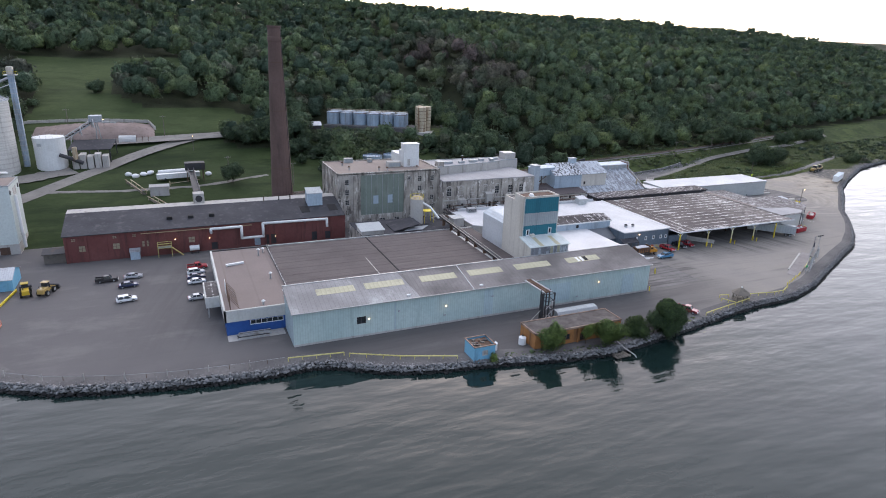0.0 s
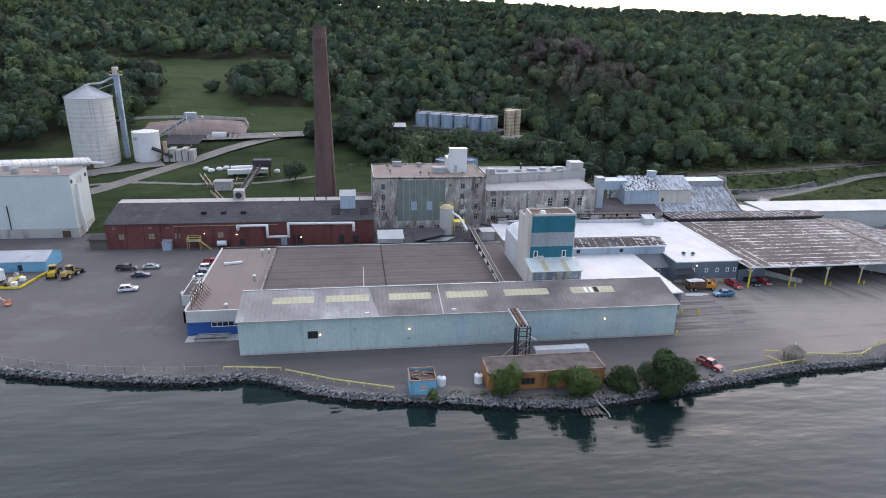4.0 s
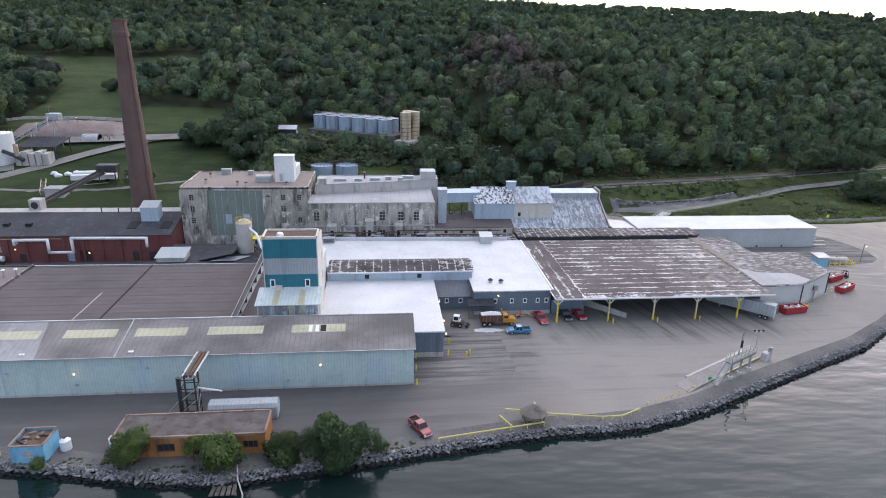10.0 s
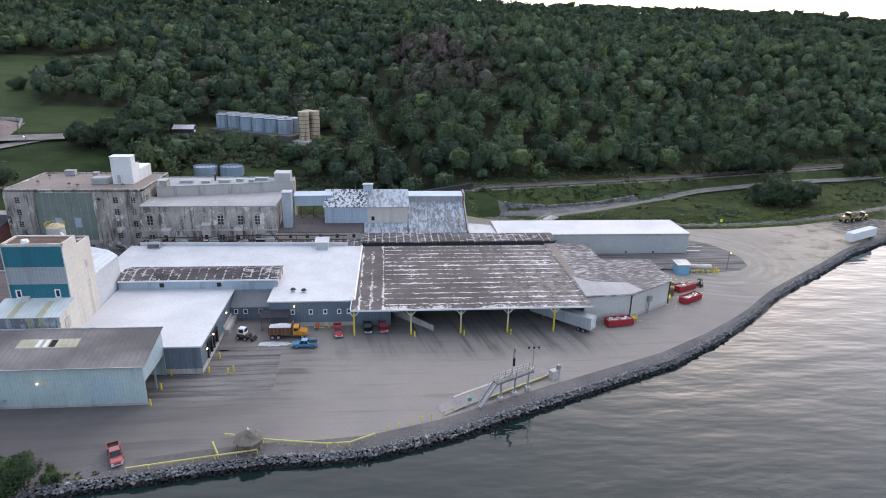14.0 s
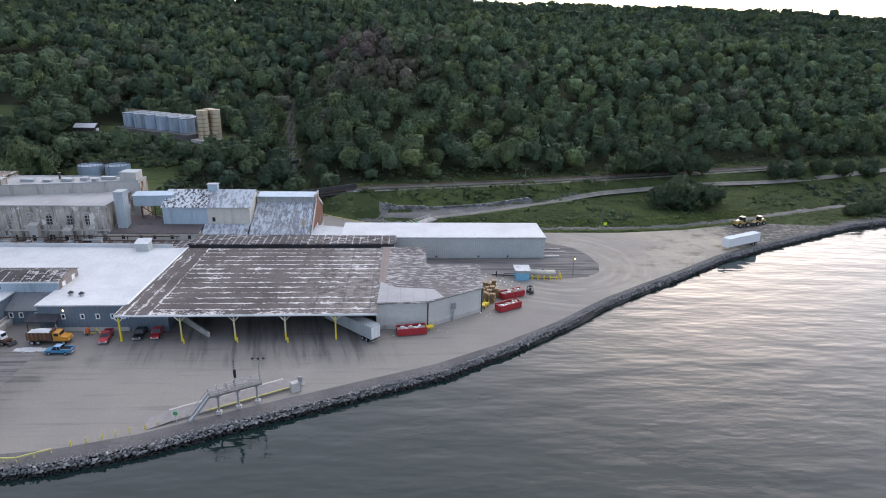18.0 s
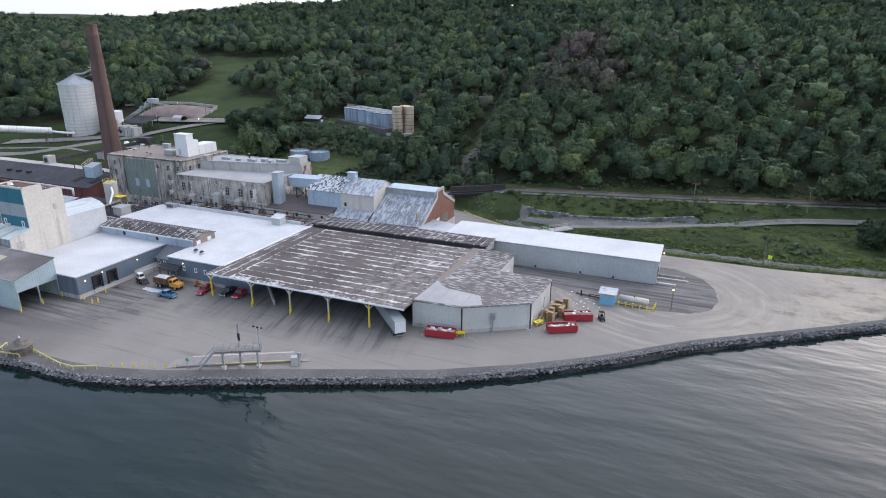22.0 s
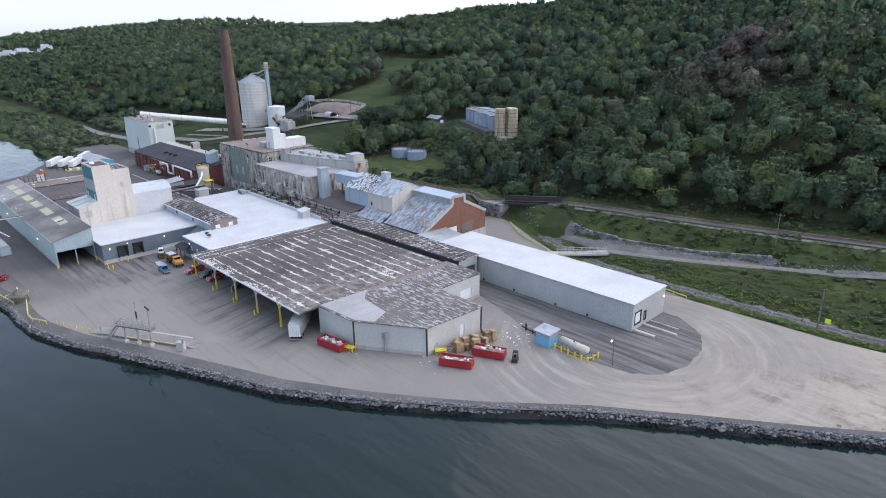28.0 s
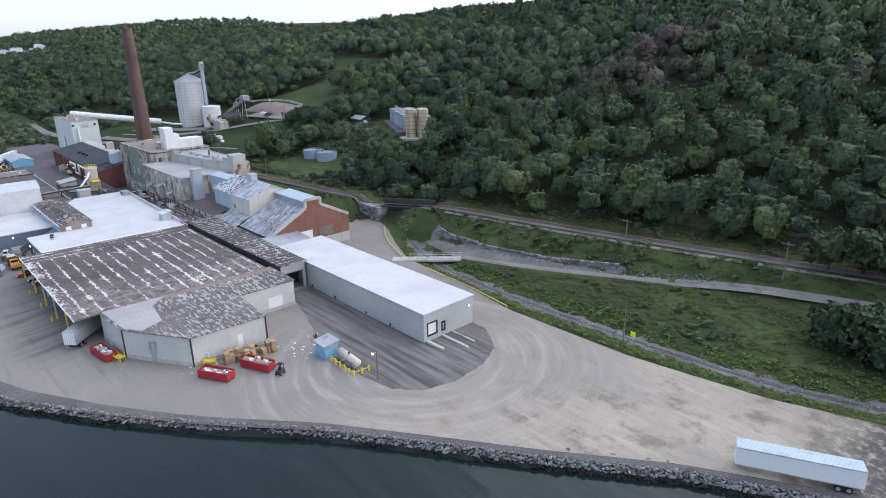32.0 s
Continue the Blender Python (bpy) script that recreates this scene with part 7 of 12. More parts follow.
def brick_hall():
    t = thing("brick_hall", "orange brown brick hall with stepped gable and weathered silver roof", "building", (168.8, 204, 0))
    x0, x1 = 168.8, 187.4
    yf, yr, yb, zf, zp, zb = 204.0, 218.6, 231.6, 6.6, 13.6, 8.6
    prof = [(yf, 0), (yf, zf), (yr - 2.2, zp - 0.4), (yr - 2.2, zp + 2.0), (yr + 3.0, zp + 2.0), (yr + 3.0, zp), (yb, zb), (yb, 0)]
    bm = B()
    for x in (x1, x1 - 0.4):
        bm.faces.new([bm.verts.new((x, y, z)) for y, z in prof])
    bm.faces.ensure_lookup_table()
    n = len(prof)
    va, vb = list(bm.faces[0].verts), list(bm.faces[1].verts)
    for i in range(n):
        bm.faces.new((va[i], va[(i + 1) % n], vb[(i + 1) % n], vb[i]))
    g = part("gable_wall", bm, OLD_BRICK, t)
    for y, z, w, h, m in ((213.6, 3.2, 4.6, 3.0, WHITE), (220.6, 3.4, 5.2, 3.0, OLD_WOOD)):
        bm = B()
        box(bm, x1, y, z, x1 + 0.08, y + w, z + h, bevel=0.02)
        part("boarded_opening", bm, m, g, "white boarded opening" if m is WHITE else "dark boarded opening")
    bm = B()
    box(bm, x1, 213.2, 0, x1 + 0.25, yb, 3.0)
    part("base_storey", bm, CONCRETE_P, g, "pale concrete base storey")
    bm = B()
    for (ya, za), (yc, zc) in zip(prof[1:-1], prof[2:-1]):
        beam(bm, (x1 + 0.05, ya, za + 0.1), (x1 + 0.05, yc, zc + 0.1), 0.3, 0.9)
    part("coping", bm, CONCRETE_P, g, "pale coping along the gable")
    bm = B()
    prism(bm, ((x0, yf), (x1 - 0.4, yf), (x1 - 0.4, yf + 0.4), (x0, yf + 0.4)), 0, zf - 0.1)
    part("front_wall", bm, OLD_BRICK, t)
    bm = B()
    prism(bm, ((x0, yb - 0.4), (x1 - 0.4, yb - 0.4), (x1 - 0.4, yb), (x0, yb)), 0, zb)
    part("back_wall", bm, OLD_BRICK, t)
    bm = B()
    slab(bm, ((x0, yf - 0.4, zf), (x1 - 0.4, yf - 0.4, zf), (x1 - 0.4, yr - 2, zp - 0.3), (x0, yr - 2, zp - 0.3)), 0.15)
    part("roof_slope", bm, PEEL_ROOF_2, t, "weathered silver roof slope")
    bm = B()
    slab(bm, ((x0, yr + 3, zp - 0.1), (x1 - 0.4, yr + 3, zp - 0.1), (x1 - 0.4, yb + 0.3, zb), (x0, yb + 0.3, zb)), 0.15)
    part("roof_slope", bm, TIN_ROOF, t)
    bm = B()
    prism(bm, ((x0, yr - 2), (x1 - 0.4, yr - 2), (x1 - 0.4, yr + 3), (x0, yr + 3)), zp - 0.6, zp + 1.5)
    m = part("monitor", bm, CONCRETE_P, t, "raised clerestory with pale panes")
    for i in range(7):
        bm = B()
        x = x0 + 0.8 + i * 2.45
        box(bm, x, yr - 2.08, zp - 0.2, x + 1.9, yr - 2.0, zp + 1.2)
        part("pane", bm, SILVER, m)
    bm = B()
    slab(bm, ((x0, yr - 2.5, zp + 1.6), (x1 - 0.4, yr - 2.5, zp + 1.6), (x1 - 0.4, yr + 3.3, zp + 1.9), (x0, yr + 3.3, zp + 1.9)), 0.15)
    part("monitor_roof", bm, PALE_BLUE, m)
    v = thing("roof_stack", "rust yellow vent stack on the silver roof", "vent", (184.6, 206.5, 7.6))
    bm = B()
    box(bm, 184.2, 206.0, 7.3, 185.2, 207.0, 8.4)
    part("base", bm, STEEL, v)
    bm = B()
    tube(bm, (184.7, 206.5, 8.4), (184.7, 206.5, 10.6), 0.35)
    part("pipe", bm, RUST_TANK, v)
    # low mixed roof wedge before the hall
    t = thing("wedge_shed", "low wedge shaped shed with patched silver roof", "shed", (155, 201.4, 0))
    bm = B()
    prism(bm, ((155, 201.5), (187, 200.6), (187, 203.8), (168.6, 204), (168.4, 207.4), (155, 207.4)), 0, 5.6)
    part("body", bm, CONCRETE, t)
    bm = B()
    slab(bm, ((155, 201.5, 5.8), (168.4, 201.2, 5.8), (168.4, 207.4, 8.8), (155, 207.4, 8.8)), 0.15)
    part("roof_slope", bm, PEEL_ROOF_2, t)
    bm = B()
    slab(bm, ((168.4, 201.2, 5.8), (187, 200.6, 5.8), (187, 203.6, 6.0), (168.4, 203.6, 6.0)), 0.15)
    part("roof", bm, TAR_ROOF, t)
    t = thing("link_shed", "low grey tin roofed shed between hall and warehouse", "shed", (187.5, 201, 0))
    bm = B()
    prism(bm, ((187.6, 201.0), (196.4, 201.0), (196.4, 213), (187.6, 213)), 0, (7.0, 6.2, 5.8, 6.6))
    part("body", bm, GREY_METAL_Y, t)
    bm = B()
    slab(bm, ((187.5, 200.9, 7.2), (196.5, 200.9, 6.4), (196.5, 213.3, 6.0), (187.5, 213.3, 6.8)), 0.12)
    part("roof", bm, TIN_ROOF, t)


brick_hall()


# ---------- long red brick range, chimney ----------
def red_range():
    t = thing("red_brick_range", "long painted red brick range with a black shingle roof", "building", (-31, 195, 0))
    x0, x1, y0, y1, ze, zp = -31.5, 51.0, 195.3, 212.0, 8.2, 11.2
    p, q = (x0, y0), (x1, y0)
    holes, kinds = [], []
    r = random.Random(3)
    for i, u in enumerate((3.4, 12.2, 20.0, 27.5, 33.0)):
        holes.append((u, u + 2.0, 3.0, 5.0)), kinds.append("w")
    for u in (1.8, 4.6, 12.4, 17.6, 24.2, 29.5, 36.0, 45.0, 57.5):
        holes.append((u, u + 1.2, 6.3, 7.3)), kinds.append("s")
    for u, w, h in ((39.5, 2.0, 2.6), (52.0, 2.6, 3.2), (56.2, 3.4, 3.6), (71.0, 2.4, 3.2), (75.5, 2.0, 3.0)):
        holes.append((u, u + w, 0.05, h)), kinds.append("d")
    bm = B()
    wall(bm, p, q, 0, ze, holes, 0.35)
    part("front_wall", bm, RED_BRICK, t)
    for h, k in zip(holes, kinds):
        if k == "d":
            opening(t, p, q, h, "door", 0.3, RED_BRICK, PALE_BLUE if 50 < h[0] < 53 else DARK_STEEL)
        else:
            opening(t, p, q, h, depth=0.2, frame=RED_BRICK, pane=PANE_LIT if (k == "w" and r.random() < 0.6) or r.random() < 0.3 else RED_BRICK, bars=(2, 2))
    for u in np.arange(0, 82, 5.2):
        bm = B()
        box(bm, x0 + u, y0 - 0.28, 0, x0 + u + 0.6, y0 - 0.004, ze - 0.5)
        part("pilaster", bm, RED_BRICK, t)
    bm = B()
    box(bm, x0, y0 - 0.34, ze - 0.5, x1, y0 - 0.004, ze - 0.04)
    part("cornice", bm, RED_BRICK, t)
    bm = B()
    box(bm, x0 + 20, y0 - 0.6, ze - 0.95, x0 + 52, y0 - 0.36, ze - 0.75)
    part("service_pipe", bm, WOOD, t, "tan pipe below the cornice")
    bm = B()
    wall(bm, (x1, y0), (x1, y1), 0, ze)
    quad(bm, ((x1, y0, ze), (x1, y1, ze), (x1, y1, zp), (x1, y1 - 3, zp)))
    part("end_wall", bm, RED_BRICK, t)
    for a, b in (((x0, y1), (x0, y0)), ((x1, y1), (x0, y1))):
        bm = B()
        wall(bm, a, b, 0, ze)
        if a[0] == b[0]:
            quad(bm, ((x0, y0, ze), (x0, y1 - 3, zp), (x0, y1, zp), (x0, y1, ze)))
        part("side_wall", bm, RED_BRICK, t)
    bm = B()
    slab(bm, ((x0 - 0.4, y0 - 0.6, ze + 0.05), (x1, y0 - 0.6, ze + 0.05), (x1, y1 - 2.6, zp + 0.1), (x0 - 0.4, y1 - 2.6, zp + 0.1)), 0.2)
    roof = part("roof_slope", bm, BLACK_ROOF, t)
    bm = B()
    slab(bm, ((x0 - 0.4, y1 - 2.6, zp + 0.1), (x1, y1 - 2.6, zp + 0.1), (x1, y1 + 1.4, zp + 0.3), (x0 - 0.4, y1 + 1.4, zp + 0.3)), 0.25)
    part("rear_walk", bm, CONCRETE_P, t, "pale flat strip along the ridge")
    for u in (27.5, 33.6, 39.8):
        bm = B()
        x = x0 + u
        prism(bm, ((x, 200.4), (x + 1.6, 200.4), (x + 1.6, 201.8), (x, 201.8)), 8.8, 10.3)
        part("dormer_vent", bm, RUBBER, roof)
    for u, z in ((58.0, 13.0), (63.0, 12.6), (66.8, 13.2), (73.5, 12.4), (74.5, 12.0)):
        bm = B()
        tube(bm, (x0 + u, 209, 10.5), (x0 + u, 209, z), 0.18)
        part("roof_pipe", bm, DARK_STEEL, roof)
    v = thing("roof_cooler", "pale blue grey cooling unit on the black roof", "vent", (41, 203, 10))
    bm = B()
    prism(bm, ((40.2, 203.0), (45.2, 203.0), (45.2, 207.0), (40.2, 207.0)), 8.6, (14.2, 14.2, 15.4, 15.4))
    part("housing", bm, PALE_BLUE, v)
    bm = B()
    slab(bm, ((40.0, 202.8, 14.3), (45.4, 202.8, 14.3), (45.4, 207.2, 15.5), (40.0, 207.2, 15.5)), 0.1)
    part("lid", bm, SILVER, v)
    for x in (37.2, 46.6):
        bm = B()
        slab(bm, ((x, 198.6, 9.2), (x + 2.8, 198.6, 9.2), (x + 2.8, 203, 10.1), (x, 203, 10.1)), 0.3)
        part("roof_hatch", bm, RUBBER, roof)


red_range()


def chimney():
    t = thing("chimney", "tall tapering dark brown brick factory chimney", "chimney", (34.8, 221.5, 0))
    bm = B()
    x, y = 34.8, 221.5
    rings = [(0, 4.1), (12, 3.75), (30, 3.2), (50, 2.6), (62.5, 2.22), (63.0, 2.38), (64.0, 2.38), (64.4, 2.2), (67.0, 2.12), (67.4, 2.3), (67.8, 2.3)]
    prev = None
    for z, r in rings:
        ring = [bm.verts.new((x + r * math.cos(a), y + r * math.sin(a), z)) for a in np.linspace(0, 2 * math.pi, 25)[:-1]]
        if prev:
            for i in range(24):
                bm.faces.new((prev[i], prev[(i + 1) % 24], ring[(i + 1) % 24], ring[i]))
        prev = ring
    inner = [bm.verts.new((x + 1.7 * math.cos(a), y + 1.7 * math.sin(a), 67.8)) for a in np.linspace(0, 2 * math.pi, 25)[:-1]]
    deep = [bm.verts.new((x + 1.7 * math.cos(a), y + 1.7 * math.sin(a), 62)) for a in np.linspace(0, 2 * math.pi, 25)[:-1]]
    for i in range(24):
        j = (i + 1) % 24
        bm.faces.new((prev[i], prev[j], inner[j], inner[i]))
        bm.faces.new((inner[i], inner[j], deep[j], deep[i]))
    part("shaft", bm, STACK_BRICK, t)
    for z, r in ((20, 3.55), (40, 2.95), (56, 2.47)):
        bm = B()
        tube(bm, (x, y, z), (x, y, z + 0.18), r + 0.03, r + 0.02, 24)
        part("iron_band", bm, RUST, t)
    bm = B()
    for s in (-0.25, 0.25):
        beam(bm, (x + 3.0, y - 2.6 + s, 11), (x + 1.75, y - 1.45 + s, 67.6), 0.07)
    for i in range(56):
        k = i / 56
        beam(bm, (x + 3.0 - 1.25 * k, y - 2.85 + 1.15 * k, 11 + 56.6 * k), (x + 3.0 - 1.25 * k, y - 2.35 + 1.15 * k, 11 + 56.6 * k), 0.05)
    part("ladder", bm, DARK_STEEL, t)
    bm = B()
    box(bm, x - 4.6, y - 4.6, 0, x + 4.6, y + 4.6, 8.0, bevel=0.3)
    part("plinth", bm, STACK_BRICK, t)
    return t


chimney()


# ---------- works to the west ----------
def white_block():
    t = thing("evaporator_block", "big windowless off-white metal clad works block", "building", (-84, 208, 0))
    x0, x1, y0, y1, zr = -84.0, -45.0, 208.8, 222.4, 20.6
    bm = B()
    prism(bm, ((x0, y0), (x1, y0), (x1, y1), (x0, y1)), 3.2, zr)
    part("cladding", bm, surf("off_white_cladding", (0.54, 0.59, 0.565), (0.60, 0.65, 0.62), (0.42, 0.44, 0.42), 0.6, ribs=0.0, dirt_lo=0.58, dirt_hi=0.9), t)
    bm = B()
    prism(bm, ((x0 - 0.05, y0 - 0.05), (x1 + 0.05, y0 - 0.05), (x1 + 0.05, y1), (x0 - 0.05, y1)), 0, 3.2)
    part("plinth", bm, CONCRETE_P, t)
    bm = B()
    prism(bm, ((x0 - 4, y0 + 1), (x0 - 0.1, y0 + 1), (x0 - 0.1, y1 - 1), (x0 - 4, y1 - 1)), 0, 14.5)
    part("side_block", bm, MATS["off_white_cladding"], t)
    bm = B()
    slab(bm, ((x0, y0, zr + 0.1), (x1, y0, zr + 0.1), (x1, y1, zr + 0.1), (x0, y1, zr + 0.1)), 0.15)
    part("roof", bm, MILL_ROOF, t)
    bm = B()
    rail_edge(bm, ((x0, y0), (x1, y0), (x1, y1), (x0, y1), (x0, y0)), zr, 0.25, 0.3)
    part("roof_edge", bm, SILVER, t)
    bm = B()
    path_tube(bm, ((x1 + 0.8, 211.5, 17.5), (x1 + 0.8, 211.5, 6.0), (x1 + 0.8, 212.4, 4.4), (x1 + 0.8, 212.4, 1.0)), 0.5, 10)
    part("downpipe", bm, WHITE, t, "white insulated downpipe")
    bm = B()
    tube(bm, (x0 + 19, y0 - 0.2, 3), (x0 + 19, y0 - 0.2, 11), 0.15)
    part("conduit", bm, DARK_STEEL, t)
    bm = B()
    box(bm, -50, y0 - 0.12, 0.1, -47.5, y0 - 0.06, 2.4)
    part("door", bm, RUST, t)
    for y in (220.5, 209.6):
        bm = B()
        tube(bm, (x1 - 0.1, y, 18.6), (x1 + 0.15, y, 18.6), 0.7, seg=14)
        part("round_vent", bm, DARK_STEEL, t)
    bm = B()
    for i in range(8):
        box(bm, x1 + 0.01, 213.2, 17 + i * 0.3, x1 + 0.12, 217.4, 17.15 + i * 0.3)
    part("louvre", bm, CONCRETE_P, t)
    for x, y, h in ((-80, 214, 5.0), (-78.6, 214, 4.6)):
        v = thing("roof_stack", "thin dark twin exhaust stack on the works roof", "vent", (x, y, zr), "works stacks")
        bm = B()
        tube(bm, (x, y, zr + 0.1), (x, y, zr + h), 0.45)
        part("pipe", bm, DARK_STEEL, v)
        bm = B()
        tube(bm, (x, y, zr + 0.1), (x, y, zr + 0.7), 0.8, 0.6)
        part("base", bm, RUST, v)
    r = random.Random(9)
    for i in range(9):
        x, y = -82 + i * 4 + r.uniform(-1, 1), r.uniform(211, 220)
        w, h = r.uniform(0.8, 2.4), r.uniform(0.6, 1.9)
        v = thing("roof_unit", "small rusty machine box on the works roof", "vent", (x, y, zr), "works roof units")
        bm = B()
        box(bm, x - w / 2, y - 0.6, zr + 0.1, x + w / 2, y + 0.6, zr + h, bevel=0.05)
        part("housing", bm, r.choice((RUST, STEEL, CREAM)), v)
        bm = B()
        box(bm, x - w / 2 - 0.05, y - 0.65, zr + h, x + w / 2 + 0.05, y + 0.65, zr + h + 0.08)
        part("lid", bm, STEEL, v)


white_block()


def conveyor_tube():
    t = thing("conveyor_gallery", "long white round conveyor gallery rising to the works roof", "conveyor", (-84, 216, 20))
    a, b = Vector((-80, 217, 22.2)), Vector((-60, 262, 15.0))
    bm = B()
    tube(bm, a, b, 1.7, seg=16)
    part("gallery", bm, TANK_WHITE, t)
    bm = B()
    for i in range(14):
        p = a.lerp(b, (i + 0.5) / 14)
        q = a.lerp(b, (i + 0.53) / 14)
        tube(bm, p, q, 1.78, seg=16)
    part("ribs", bm, STEEL, t)
    bm = B()
    for s in (-1.2, 1.2):
        beam(bm, (-61 + s, 259, 7), (-60.6, 259, 15), 0.3)
    part("trestle", bm, RUST, t)
    bm = B()
    path_tube(bm, ((-60, 262, 14.6), (-57.5, 268, 13.2), (-59, 274, 12.2)), 0.6)
    part("spout", bm, TANK_WHITE, t)


conveyor_tube()
for x, y, z in ((-83, 215, 22.5), (-70, 232, 20.5), (-66, 248, 18.2), (-62, 258, 16.8)):
    wall_lamp(x, y, z, (0, 0.01), "gallery_lamp")


def silo():
    cx, cy, z0, z1, R = -65.0, 285.0, 10.0, 38.0, 9.0
    t = thing("silo", "huge round white stained silo with a galvanised cone roof", "silo", (cx, cy, z0))
    bm = B()
    tube(bm, (cx, cy, z0 - 1), (cx, cy, z1), R, seg=48, caps=False)
    part("shell", bm, SILO_STAVE, t)
    for i in range(16):
        z = z0 + 1.2 + i * 1.72
        bm = B()
        tube(bm, (cx, cy, z), (cx, cy, z + 0.14), R + 0.05, seg=48, caps=False)
        part("hoop", bm, CONCRETE_P, t)
    bm = B()
    tube(bm, (cx, cy, z1), (cx, cy, z1 + 4.6), R + 0.35, 1.1, 24)
    rf = part("cone_roof", bm, TIN_ROOF, t)
    for i in range(24):
        a = i * math.pi / 12
        bm = B()
        beam(bm, (cx + (R + 0.4) * math.cos(a), cy + (R + 0.4) * math.sin(a), z1 + 0.1), (cx + 1.1 * math.cos(a), cy + 1.1 * math.sin(a), z1 + 4.7), 0.14)
        part("roof_rib", bm, STEEL, rf)
    bm = B()
    tube(bm, (cx, cy, z1 + 4.5), (cx, cy, z1 + 5.2), 1.2, 0.8, 12)
    part("roof_cap", bm, STEEL, rf)
    bm = B()
    for i in range(24):
        a = i * math.pi / 12
        beam(bm, (cx + (R + 0.3) * math.cos(a), cy + (R + 0.3) * math.sin(a), z1), (cx + (R + 0.3) * math.cos(a), cy + (R + 0.3) * math.sin(a), z1 + 1.0), 0.07)
    tube(bm, (cx, cy, z1 + 0.96), (cx, cy, z1 + 1.04), R + 0.34, seg=24, caps=False)
    part("eave_railing", bm, STEEL, t)
    bm = B()
    box(bm, cx - 1.3, cy - R - 0.4, z0 - 0.5, cx + 1.3, cy - R + 1.0, z0 + 2.4)
    part("discharge_door", bm, RUST, t)
    e = thing("bucket_elevator", "slim blue grey bucket elevator leg beside the silo", "elevator", (-54.5, 290, z0))
    bm = B()
    box(bm, -55.4, 289.0, z0, -53.4, 290.8, 49.0)
    part("leg", bm, TANK_BLUE, e)
    bm = B()
    box(bm, -56.6, 288.0, 46.8, -52.4, 291.8, 47.1)
    part("platform", bm, STEEL, e)
    bm = B()
    box(bm, -55.6, 288.8, 47.1, -53.4, 291.0, 50.2, bevel=0.3)
    part("head", bm, CREAM, e)
    bm = B()
    for x, y in ((-56.5, 288.1), (-52.5, 288.1), (-56.5, 291.7), (-52.5, 291.7)):
        beam(bm, (x, y, 47.1), (x, y, 48.3), 0.08)
    rail_edge(bm, ((-56.5, 288.1), (-52.5, 288.1), (-52.5, 291.7), (-56.5, 291.7), (-56.5, 288.1)), 48.2, 0.08, 0.08)
    part("railing", bm, YELLOW, e)
    bm = B()
    path_tube(bm, ((-55.4, 289.6, 46.0), (-60, 287, 43.6), (-64.4, 285, 43.2)), 0.45)
    part("spout", bm, STEEL, e)
    bm = B()
    beam(bm, (-55.4, 289.6, 43.4), (-61.5, 286.5, 41.0), 0.25)
    part("strut", bm, STEEL, e)
    for i in range(18):
        z = z0 + 2 + i * 2
        bm = B()
        box(bm, -55.5, 288.9, z, -53.3, 290.9, z + 0.15)
        part("flange", bm, STEEL, e)


silo()


